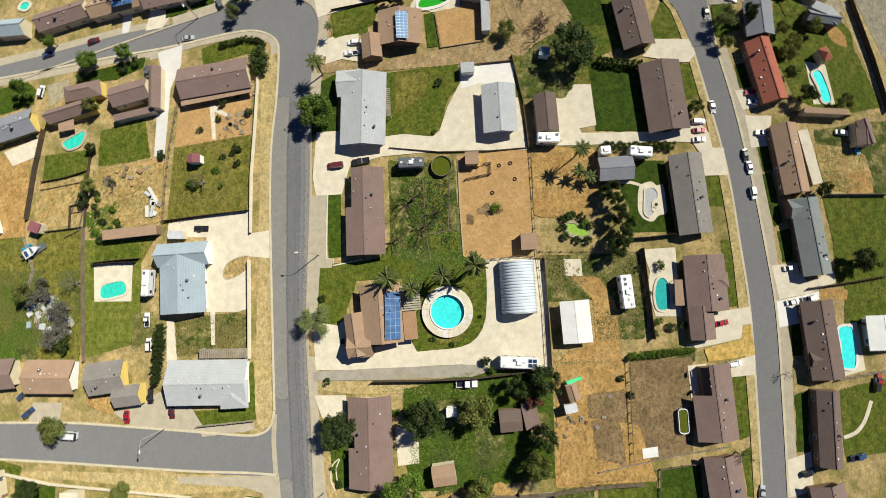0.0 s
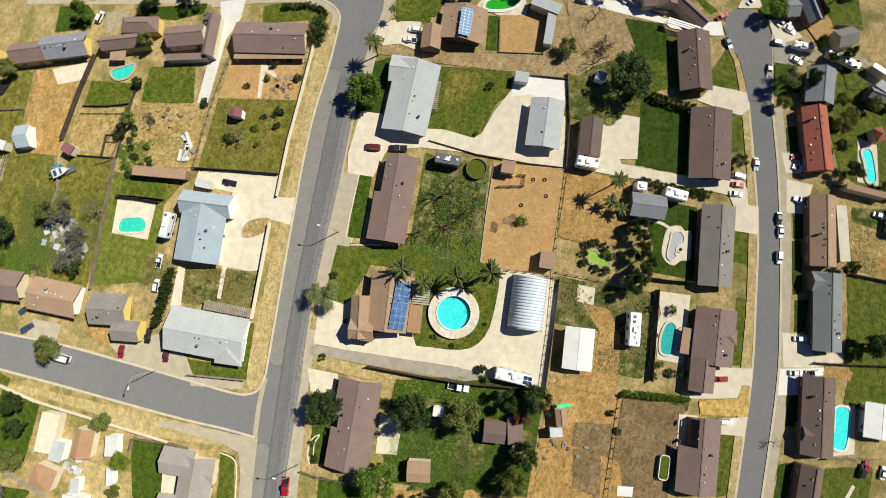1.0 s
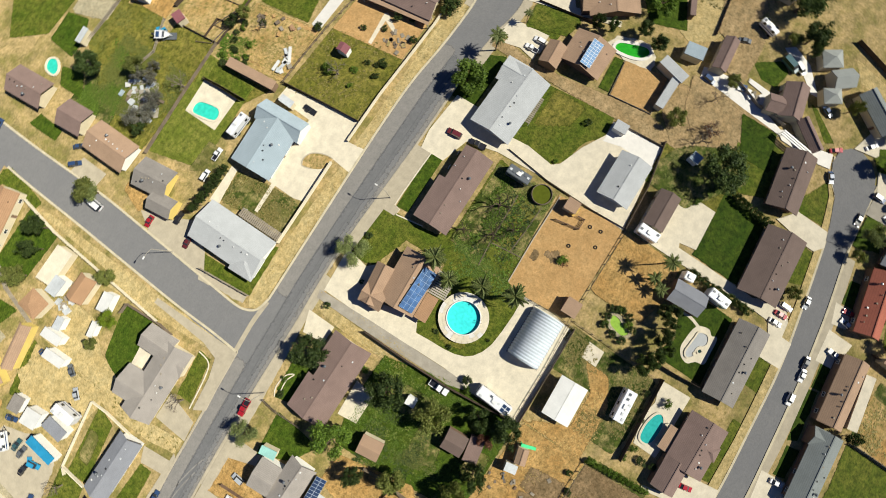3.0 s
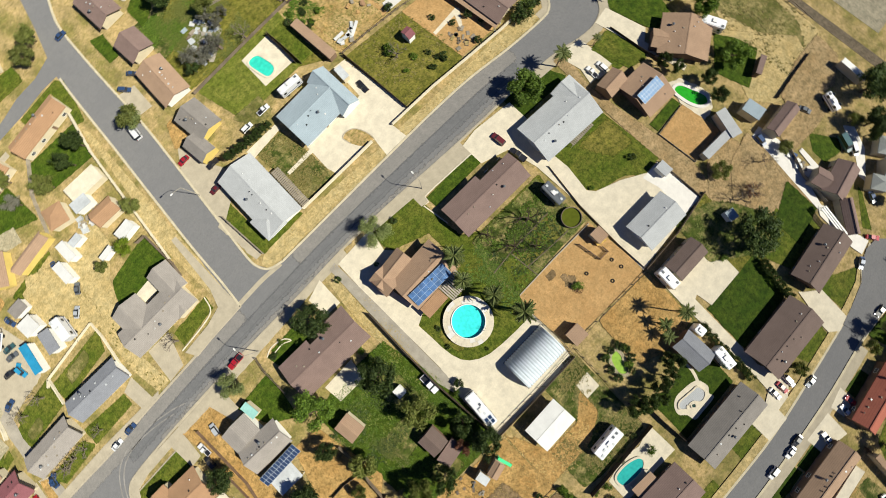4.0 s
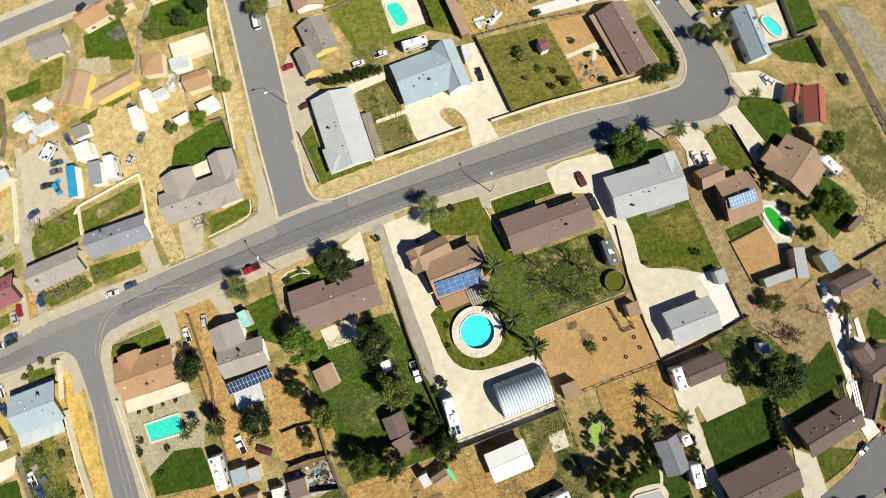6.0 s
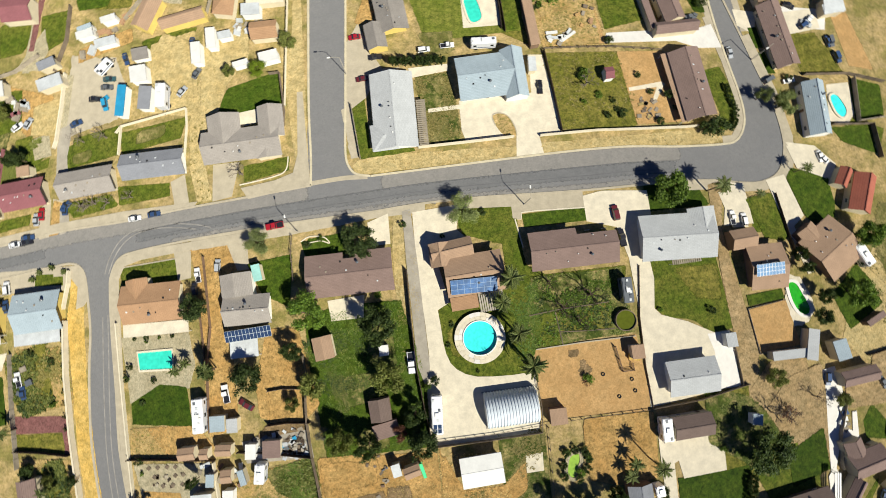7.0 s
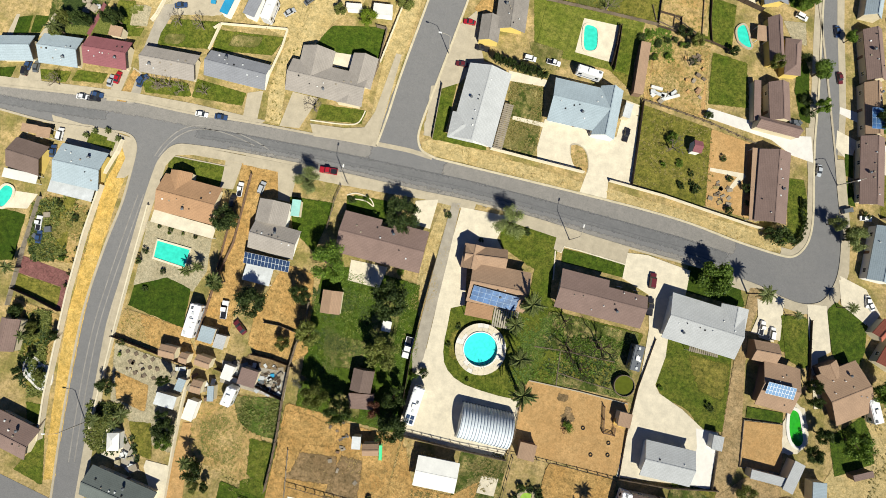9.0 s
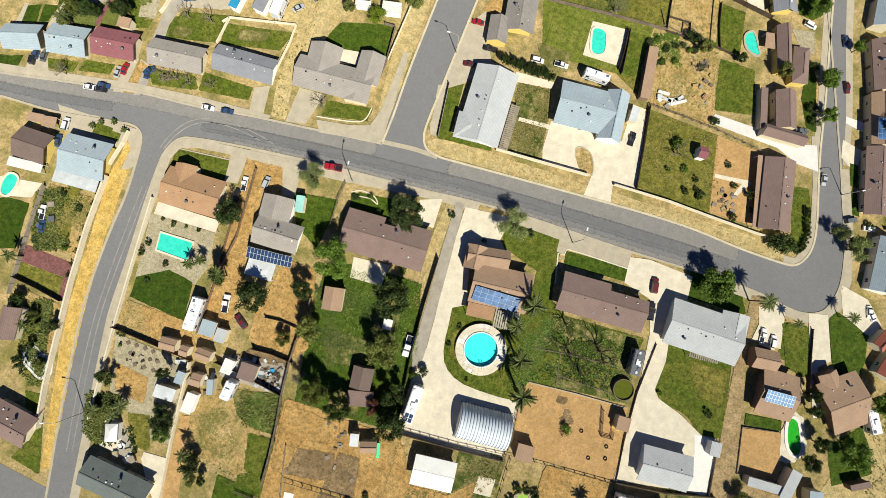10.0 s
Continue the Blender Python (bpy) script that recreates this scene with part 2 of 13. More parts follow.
BARK = plain("bark", (0.13, 0.095, 0.065), 0.95, 0, 0.1, 0.3, 6.0, 0.4)
PALEBARK = plain("bare_bark", (0.22, 0.18, 0.14), 0.95, 0, 0.1, 0.3, 6.0, 0.4)
LEAF = leafy("leaf_green", (0.050, 0.100, 0.010), (0.18, 0.27, 0.035))
LEAFDARK = leafy("leaf_dark", (0.020, 0.040, 0.009), (0.085, 0.12, 0.030))
LEAFOLIVE = leafy("leaf_olive", (0.095, 0.125, 0.022), (0.235, 0.245, 0.065))
WEEDLEAF = leafy("dry_weed", (0.16, 0.145, 0.035), (0.34, 0.28, 0.10))
LEAFPALE = leafy("leaf_pale", (0.12, 0.155, 0.045), (0.26, 0.29, 0.11))
LEAFGREY = leafy("leaf_grey", (0.12, 0.12, 0.09), (0.26, 0.25, 0.20))
LEAFBRIGHT = leafy("leaf_bright", (0.15, 0.23, 0.012), (0.27, 0.35, 0.03))
LEAFRED = leafy("leaf_reddish", (0.12, 0.05, 0.035), (0.22, 0.10, 0.06))
PALM = leafy("palm_green", (0.055, 0.08, 0.018), (0.16, 0.18, 0.055))
STRAW = leafy("straw", (0.42, 0.30, 0.11), (0.60, 0.46, 0.2))
AQUA = water("pool_water_aqua", (0.05, 0.70, 0.68))
TURQ = water("pool_water_turquoise", (0.04, 0.62, 0.47))
TEAL = water("pool_water_teal", (0.03, 0.36, 0.33))
TEALDARK = water("dark_tub_water", (0.03, 0.06, 0.05))
POND = water("pond_water", (0.26, 0.42, 0.06))
ALGAE = water("algae_water", (0.085, 0.10, 0.008))
SLIME = water("vivid_green_water", (0.025, 0.33, 0.02))
C_WHITE, C_SILVER = paint("white_paint", (0.75, 0.75, 0.75)), paint("silver_paint", (0.42, 0.44, 0.46))
C_BLACK, C_GREY = paint("black_paint", (0.02, 0.02, 0.025)), paint("grey_paint", (0.12, 0.13, 0.14))
C_RED, C_MAROON = paint("red_paint", (0.36, 0.015, 0.025)), paint("maroon_paint", (0.12, 0.02, 0.025))
C_BLUE, C_TARP = paint("blue_paint", (0.035, 0.07, 0.16)), plain("blue_tarp", (0.03, 0.30, 0.52), 0.5, 0, 0.3, 0.2)
C_TEALP = paint("dull_teal_paint", (0.04, 0.10, 0.11))
C_GREEN = paint("green_plastic", (0.06, 0.62, 0.24), 0.4)
C_TEAL = plain("teal_canvas", (0.33, 0.62, 0.55), 0.7, 0, 0.2, 0.15)
TRACK = plain("tyre_track_dust", (0.31, 0.29, 0.265), 0.95, 0, 0.1, 0.3)
DARKTRACK = plain("old_asphalt_seam", (0.15, 0.148, 0.152), 0.95, 0, 0.1, 0.2)


# ---- mesh helpers ----
def mesh_object(name, bm, mats, smooth=False):
    me = bpy.data.meshes.new(name)
    bm.normal_update()
    bm.to_mesh(me)
    bm.free()
    for m in (mats if isinstance(mats, (list, tuple)) else [mats]):
        me.materials.append(m)
    if smooth:
        for p in me.polygons:
            p.use_smooth = True
    return new(name, me)


def part(name, bm, material, parent, label="", smooth=False):
    ob = mesh_object(name, bm, material, smooth)
    ob.parent = parent
    if label:
        ob["label"] = label
    return ob


def clone(ob, parent, m):
    """The same part again: an object of its own on the same mesh."""
    c = new(ob.name, ob.data)
    c.parent, c.matrix_basis = parent, m
    return c


def thing(name, label, category, m=None, group="", kind=""):
    e = new(name)
    e.empty_display_size = 0.3
    if m is not None:
        e.matrix_basis = m
    return tagged(e, label, category, group, kind)


def box(bm, x0, y0, z0, x1, y1, z1, mi=0):
    v = [bm.verts.new(p) for p in ((x0, y0, z0), (x1, y0, z0), (x1, y1, z0), (x0, y1, z0), (x0, y0, z1), (x1, y0, z1), (x1, y1, z1), (x0, y1, z1))]
    for f in ((3, 2, 1, 0), (4, 5, 6, 7), (0, 1, 5, 4), (1, 2, 6, 5), (2, 3, 7, 6), (3, 0, 4, 7)):
        bm.faces.new([v[i] for i in f]).material_index = mi
    return v


def boxed(*a):
    bm = bmesh.new()
    box(bm, *a)
    return bm


def tube(bm, a, b, r0, r1, n=8):
    a, b = Vector(a), Vector(b)
    d = (b - a).normalized()
    u = d.cross(Vector((0.3, 0.9, 0.2))).normalized()
    w = d.cross(u)
    rings = []
    for c, r in ((a, r0), (b, r1)):
        rings.append([bm.verts.new(c + (u * math.cos(k * math.tau / n) + w * math.sin(k * math.tau / n)) * r) for k in range(n)])
    for k in range(n):
        bm.faces.new((rings[0][k], rings[0][(k + 1) % n], rings[1][(k + 1) % n], rings[1][k]))
    bm.faces.new(rings[1])
    bm.faces.new(rings[0][::-1])


def slab(bm, pts, z0, z1):
    """A flat prism over a plan outline."""
    area = sum(pts[i - 1][0] * pts[i][1] - pts[i][0] * pts[i - 1][1] for i in range(len(pts)))
    if area < 0:
        pts = pts[::-1]
    lo = [bm.verts.new((x, y, z0)) for x, y in pts]
    hi = [bm.verts.new((x, y, z1)) for x, y in pts]
    top = bm.faces.new(hi)
    top.normal_update()
    n = len(pts)
    for i in range(n):
        bm.faces.new((lo[i], lo[(i + 1) % n], hi[(i + 1) % n], hi[i]))
    bmesh.ops.triangulate(bm, faces=[top])


def curved(pts, steps=6, closed=False):
    """A smooth line through plan points."""
    out, n = [], len(pts)
    rng = range(n) if closed else range(n - 1)
    for i in rng:
        if closed:
            p0, p1, p2, p3 = pts[i - 1], pts[i], pts[(i + 1) % n], pts[(i + 2) % n]
        else:
            p0, p1, p2, p3 = pts[max(i - 1, 0)], pts[i], pts[i + 1], pts[min(i + 2, n - 1)]
        for k in range(steps):
            t = k / steps
            out.append(tuple(0.5 * (2 * p1[j] + (p2[j] - p0[j]) * t + (2 * p0[j] - 5 * p1[j] + 4 * p2[j] - p3[j]) * t * t
                                    + (3 * p1[j] - p0[j] - 3 * p2[j] + p3[j]) * t ** 3) for j in (0, 1)))
    if not closed:
        out.append(tuple(pts[-1]))
    return out


LEVEL = [0]
LAID = []


def patch(name, mat, pts, z=0.0, label="", soft=0.0, round_=False, kind="structure", category="ground"):
    """A thin sheet of ground cover, laid over any earlier sheet that it overlaps. soft: metres of raggedness along its edge."""
    LEVEL[0] += 1
    xs, ys = [p[0] for p in pts], [p[1] for p in pts]
    b = (min(xs) - soft, min(ys) - soft, max(xs) + soft, max(ys) + soft)
    under = [k for q, k in LAID if q[0] < b[2] and q[2] > b[0] and q[1] < b[3] and q[3] > b[1]]
    lay = 1 + max(under, default=0)
    LAID.append((b, lay))
    top = 0.02 + z + lay * 0.007
    line = curved(pts, 6, True) if round_ else pts
    if soft >= 0.2 and mat.name in FEATHERED:
        return tagged(mesh_object(name, feathered(line, soft, top), mat), label or name.replace("_", " "), category, "", kind)
    if soft:
        rag, n = [], len(line)
        for i in range(n):
            p0, p1 = Vector(line[i]), Vector(line[(i + 1) % n])
            k = max(1, int((p1 - p0).length / 0.9))
            nrm = Vector(((p1 - p0).y, -(p1 - p0).x)).normalized()
            for j in range(k):
                p = p0.lerp(p1, j / k)
                s = noise.noise(Vector((p.x * 0.5, p.y * 0.5, LEVEL[0]))) * soft * 1.6 + random.uniform(-0.4, 0.4) * soft
                rag.append(tuple(p + nrm * s))
        line = rag
    bm = bmesh.new()
    slab(bm, line, -0.02, top)
    return tagged(mesh_object(name, bm, mat), label or name.replace("_", " "), category, "", kind)


def feathered(line, soft, top):
    """A sheet on a fine grid whose rim value rises from 0 inside to 1 just past the outline."""
    reach = 0.35 + soft * 1.5
    step = max(0.4, min(1.0, reach * 0.7))
    pts = np.array(line)
    x0, y0 = pts.min(0) - reach
    nx, ny = [int(v / step) + 2 for v in pts.max(0) + reach - (x0, y0)]
    gx, gy = np.meshgrid(x0 + step * np.arange(nx), y0 + step * np.arange(ny), indexing="ij")
    dist, odd = np.full(gx.shape, 1e9), np.zeros(gx.shape, bool)
    for (ax, ay), (bx, by) in zip(np.roll(pts, 1, 0), pts):
        ex, ey = bx - ax, by - ay
        u = np.clip(((gx - ax) * ex + (gy - ay) * ey) / (ex * ex + ey * ey + 1e-9), 0, 1)
        dist = np.minimum(dist, np.hypot(gx - ax - u * ex, gy - ay - u * ey))
        if ay != by:
            odd ^= ((ay > gy) != (by > gy)) & (gx < (bx - ax) * (gy - ay) / (by - ay) + ax)
    value = np.clip(0.5 - np.where(odd, dist, -dist) / reach, 0, 1)
    bm = bmesh.new()
    rim = bm.verts.layers.float.new("rim")
    made = {}
    for i in range(nx - 1):
        for j in range(ny - 1):
            ring = ((i, j), (i + 1, j), (i + 1, j + 1), (i, j + 1))
            if min(value[c] for c in ring) >= 1:
                continue
            for c in ring:
                if c not in made:
                    made[c] = bm.verts.new((gx[c], gy[c], top))
                    made[c][rim] = value[c]
            bm.faces.new([made[c] for c in ring])
    return bm


def ribbon(name, mat, pts, width, z0, z1, label="", steps=6, closed=False, kind="structure", category="ground", parent=None):
    """A strip of that width along a smooth plan line, from z0 to z1."""
    line = curved(pts, steps, closed) if steps > 1 else list(pts)
    bm = bmesh.new()
    n, rows = len(line), []
    for i in range(n):
        a = Vector(line[i - 1]) if (i or closed) else Vector(line[0])
        b = Vector(line[(i + 1) % n]) if (i < n - 1 or closed) else Vector(line[-1])
        d = (b - a).normalized()
        s = Vector((d.y, -d.x)) * width / 2
        c = Vector(line[i])
        rows.append([bm.verts.new((*(c + s), z0)), bm.verts.new((*(c + s), z1)), bm.verts.new((*(c - s), z1)), bm.verts.new((*(c - s), z0))])
    for i in range(n if closed else n - 1):
        p, q = rows[i], rows[(i + 1) % n]
        for k in range(3):
            bm.faces.new((p[k], q[k], q[k + 1], p[k + 1]))
    if not closed:
        bm.faces.new(rows[0])
        bm.faces.new(rows[-1][::-1])
    bmesh.ops.recalc_face_normals(bm, faces=bm.faces)
    ob = mesh_object(name, bm, mat)
    if parent:
        ob.parent = parent
        return ob
    return tagged(ob, label or name.replace("_", " "), category, "", kind)


# ---- houses ----
def gable_roof(L, W, rise, thick=0.18):
    """Ridge along x; the sheet's outer edge is L by W; eave line at z = 0."""
    bm = bmesh.new()
    x, y = L / 2, W / 2
    rows = [(-y, 0.0), (0.0, rise), (y, 0.0)]
    top = [[bm.verts.new((sx, yy, zz + thick)) for sx in (-x, x)] for yy, zz in rows]
    bot = [[bm.verts.new((sx, yy, zz)) for sx in (-x, x)] for yy, zz in rows]
    for i in range(2):
        bm.faces.new((top[i][0], top[i][1], top[i + 1][1], top[i + 1][0]))
        bm.faces.new((bot[i][1], bot[i][0], bot[i + 1][0], bot[i + 1][1]))
        for s in (0, 1):
            f = (top[i][s], top[i + 1][s], bot[i + 1][s], bot[i][s])
            bm.faces.new(f if s == 0 else f[::-1])
    bm.faces.new((top[0][1], top[0][0], bot[0][0], bot[0][1]))
    bm.faces.new((top[2][0], top[2][1], bot[2][1], bot[2][0]))
    bmesh.ops.recalc_face_normals(bm, faces=bm.faces)
    return bm


def notched_roof(L, W, rise, s0, s1, depth, thick=0.18):
    """A gable roof whose +y eave steps back by depth between s0 * L and s1 * L (an open porch)."""
    bm = bmesh.new()
    for x0, x1, cut in ((-L / 2, s0 * L, 0.0), (s0 * L, s1 * L, depth), (s1 * L, L / 2, 0.0)):
        if x1 - x0 < 0.01:
            continue
        rows = [(-W / 2, 0.0), (0.0, rise), (W / 2 - cut, rise * cut / (W / 2))]
        top = [[bm.verts.new((x, y, z + thick)) for x in (x0, x1)] for y, z in rows]
        bot = [[bm.verts.new((x, y, z)) for x in (x0, x1)] for y, z in rows]
        for i in range(2):
            bm.faces.new((top[i][0], top[i][1], top[i + 1][1], top[i + 1][0]))
            bm.faces.new((bot[i][1], bot[i][0], bot[i + 1][0], bot[i + 1][1]))
            bm.faces.new((top[i][0], top[i + 1][0], bot[i + 1][0], bot[i][0]))
            bm.faces.new((top[i + 1][1], top[i][1], bot[i][1], bot[i + 1][1]))
        bm.faces.new((top[0][1], top[0][0], bot[0][0], bot[0][1]))
        bm.faces.new((top[2][0], top[2][1], bot[2][1], bot[2][0]))
    bmesh.ops.remove_doubles(bm, verts=bm.verts, dist=0.001)
    return bm


def hip_roof(L, W, rise, thick=0.18):
    bm = bmesh.new()
    x, y = L / 2, W / 2
    h = max(x - y, 0.15)
    lo = [bm.verts.new(p) for p in ((-x, -y, 0), (x, -y, 0), (x, y, 0), (-x, y, 0))]
    ev = [bm.verts.new(p) for p in ((-x, -y, thick), (x, -y, thick), (x, y, thick), (-x, y, thick))]
    a, b = bm.verts.new((-h, 0, rise + thick)), bm.verts.new((h, 0, rise + thick))
    bm.faces.new(lo[::-1])
    for i in range(4):
        bm.faces.new((lo[i], lo[(i + 1) % 4], ev[(i + 1) % 4], ev[i]))
    bm.faces.new((ev[0], ev[1], b, a))
    bm.faces.new((ev[1], ev[2], b))
    bm.faces.new((ev[2], ev[3], a, b))
    bm.faces.new((ev[3], ev[0], a))
    return bm


def wall_mesh(L, W, h, rise, gable=True):
    """Four walls, with gable ends under a ridge along x."""
    bm = bmesh.new()
    x, y = L / 2, W / 2
    prof = [(-y, 0), (y, 0), (y, h), (0, h + rise), (-y, h)] if gable else [(-y, 0), (y, 0), (y, h), (-y, h)]
    e = [[bm.verts.new((sx, yy, zz)) for yy, zz in prof] for sx in (-x, x)]
    bm.faces.new(e[0][::-1])
    bm.faces.new(e[1])
    n = len(prof)
    for i in range(n):
        bm.faces.new((e[0][i], e[0][(i + 1) % n], e[1][(i + 1) % n], e[1][i]))
    bmesh.ops.recalc_face_normals(bm, faces=bm.faces)
    return bm


def add_window(parent, x, y, z, ang, w, h):
    """A framed window on a wall face that looks along -y before it is turned by ang."""
    bm = bmesh.new()
    for b in ((-w / 2, -0.05, 0, w / 2, 0.04, 0.07), (-w / 2, -0.05, h - 0.07, w / 2, 0.04, h),
              (-w / 2, -0.05, 0.07, -w / 2 + 0.07, 0.04, h - 0.07), (w / 2 - 0.07, -0.05, 0.07, w / 2, 0.04, h - 0.07), (-0.03, -0.045, 0.07, 0.03, 0.04, h - 0.07)):
        box(bm, *b)
    f = part("window", bm, TRIM, parent)
    f.matrix_basis = pose(x, y, z, 0, 0, ang)
    part("pane", boxed(-w / 2 + 0.07, -0.025, 0.07, w / 2 - 0.07, 0.0, h - 0.07), GLASS, f)


def house(label, wings, roof, wall=STUCCO, eave=2.4, seed=1, category="house", name="house", vents=7, chimney=True, windows=True):
    """A low house or shed of one or more roofed wings, each (x, y, length, width, angle, style, rise) with the ridge along its length."""
    rnd = random.Random(seed)
    x0, y0, L0, W0, a0 = wings[0][:5]
    h = thing(name, label, category, pose(x0, y0, 0, 0, 0, a0))
    inv = h.matrix_basis.inverted()
    for i, wing in enumerate(wings):
        x, y, L, W, a, style, rise = wing[:7]
        rmat = wing[7] if len(wing) > 7 else roof
        base = eave - 0.012 * i - (0.25 if style in ("flat", "patio", "pergola") and i else 0)
        m = inv @ pose(x, y, 0, 0, 0, a)
        if style in ("patio", "pergola"):
            deck = bmesh.new()
            if style == "patio":
                box(deck, -L / 2, -W / 2, base - 0.1, L / 2, W / 2, base)
            else:
                box(deck, -L / 2, -W / 2 + 0.2, base - 0.3, L / 2, -W / 2 + 0.35, base - 0.14)
                box(deck, -L / 2, W / 2 - 0.35, base - 0.3, L / 2, W / 2 - 0.2, base - 0.14)
            p = part("patio_cover", deck, rmat, h, "flat patio cover on posts")
            p.matrix_basis = m
            if style == "pergola":
                k = max(3, int(L / 0.5))
                slat0 = None
                for j in range(k):
                    u = pose(-L / 2 + (j + 0.5) * L / k, 0, 0)
                    if slat0 is None:
                        slat0 = part("slat", boxed(-0.18, -W / 2, base - 0.14, 0.18, W / 2, base), rmat, p)
                        slat0.matrix_basis = u
                    else:
                        clone(slat0, p, u)
            for sx in (-1, 1):
                for sy in (-1, 1):
                    q = part("post", boxed(sx * (L / 2 - 0.2) - 0.06, sy * (W / 2 - 0.2) - 0.06, 0, sx * (L / 2 - 0.2) + 0.06, sy * (W / 2 - 0.2) + 0.06, base - 0.1), TRIM, p)
            continue
        inset = 0.75 if min(L, W) > 6 else 0.15
        gable = style == "gable"
        flat = style == "flat"
        back = wing[8][2] / 2 if len(wing) > 8 else 0.0     # the walls stand back behind a porch
        wl = part("wall", wall_mesh(L - 2 * inset, W - 2 * inset - 2 * back, base, rise * (1 - 2 * inset / W) if gable else 0, gable), wall, h)
        wl.matrix_basis = m
        if flat:
            bm = boxed(-L / 2, -W / 2, base, L / 2, W / 2, base + 0.2)
        else:
            bm = notched_roof(L, W, rise, *wing[8]) if len(wing) > 8 else (gable_roof if gable else hip_roof)(L, W, rise)
            bmesh.ops.translate(bm, verts=bm.verts, vec=(0, 0, base))
        r = part("roof", bm, rmat, h)
        r.matrix_basis = m
        if not flat:
            rl = L if gable else max(L - W, 0.3)
            cap = bmesh.new()
            box(cap, -rl / 2, -0.13, base + rise + 0.12, rl / 2, 0.13, base + rise + 0.21)
            part("ridge_cap", cap, rmat, r)
        if L * W > 60 and i == 0 and not flat:
            side = rnd.choice((-1, 1))
            for k in range(vents):
                sy = side if k < vents - 2 else -side
                vx = (-0.4 + 0.8 * (k + rnd.uniform(0.2, 0.8)) / vents) * L * (1 if gable else 0.6)
                vy = sy * (rnd.uniform(0.06, 0.12) if rnd.random() < 0.65 else rnd.uniform(0.15, 0.36)) * W
                vz = base + rise * (1 - abs(vy) / (W / 2)) + 0.15
                bm = bmesh.new()
                if rnd.random() < 0.6:
                    tube(bm, (vx, vy, vz - 0.1), (vx, vy, vz + 0.25), 0.08, 0.08, 8)
                    tube(bm, (vx, vy, vz + 0.2), (vx, vy, vz + 0.32), 0.16, 0.05, 8)
                else:
                    box(bm, vx - 0.17, vy - 0.17, vz - 0.15, vx + 0.17, vy + 0.17, vz + 0.14)
                part("roof_vent", bm, rnd.choice((TRIM, R_PALE, PALEWOOD, RUBBER)), r)
            if chimney:
                cx, cy = rnd.uniform(-0.3, 0.3) * L, side * W * rnd.uniform(0.18, 0.3)
                cz = base + rise * (1 - abs(cy) / (W / 2)) + 0.1
                bm = bmesh.new()
                tube(bm, (cx, cy, cz - 0.1), (cx, cy, cz + 0.55), 0.16, 0.16, 10)
                tube(bm, (cx, cy, cz + 0.5), (cx, cy, cz + 0.75), 0.3, 0.34, 12)
                tube(bm, (cx, cy, cz + 0.75), (cx, cy, cz + 0.95), 0.34, 0.12, 12)
                part("turbine_vent", bm, C_GREY, r, "dark turbine vent")
        if windows and L * W > 45 and style != "patio":
            n = max(2, int(L / 4))
            for side, ang in ((-1, 0), (1, 180)):
                for k in range(n):
                    xx = -L / 2 + (k + 0.5) * L / n
                    if i == 0 and k == n // 2:
                        bm = bmesh.new()
                        box(bm, xx - 0.35, side * (W / 2 - inset) - 0.06, 0.02, xx + 0.35, side * (W / 2 - inset) + 0.06, 1.48)
                        part("door", bm, BROWNWALL, wl)
                    else:
                        add_window(wl, xx, side * (W / 2 - inset), 0.65, ang, 1.1, 0.85)
    return h


def solar_array(label, x, y, z, ang, tilt, L, W, nx, ny, mat, rims=None):
    """Rows of framed panels on rails, lying along a roof slope."""
    t = thing("solar_array", label, "solar panels", pose(x, y, z, tilt, 0, ang))
    w, h = L / nx, W / ny
    bm = boxed(-w / 2 + 0.02, -h / 2 + 0.02, 0, w / 2 - 0.02, h / 2 - 0.02, 0.04)
    fr = bmesh.new()
    for b in ((-w / 2, -h / 2, 0, w / 2, -h / 2 + 0.035, 0.05), (-w / 2, h / 2 - 0.035, 0, w / 2, h / 2, 0.05),
              (-w / 2, -h / 2 + 0.035, 0, -w / 2 + 0.035, h / 2 - 0.035, 0.05), (w / 2 - 0.035, -h / 2 + 0.035, 0, w / 2, h / 2 - 0.035, 0.05)):
        box(fr, *b)
    first = part("panel", bm, mat, t)
    rim = part("panel_frame", fr, rims or PANELRIM, first)
    for i in range(nx):
        for j in range(ny):
            m = pose(-L / 2 + (i + 0.5) * w, -W / 2 + (j + 0.5) * h, 0)
            if i == j == 0:
                first.matrix_basis = m
            else:
                clone(rim, clone(first, t, m), Matrix())
    rail = bmesh.new()
    for sy in (-0.3, 0.3):
        box(rail, -L / 2, sy * W - 0.03, -0.12, L / 2, sy * W + 0.03, 0)
    part("rail", rail, CHROME, t)
    return t


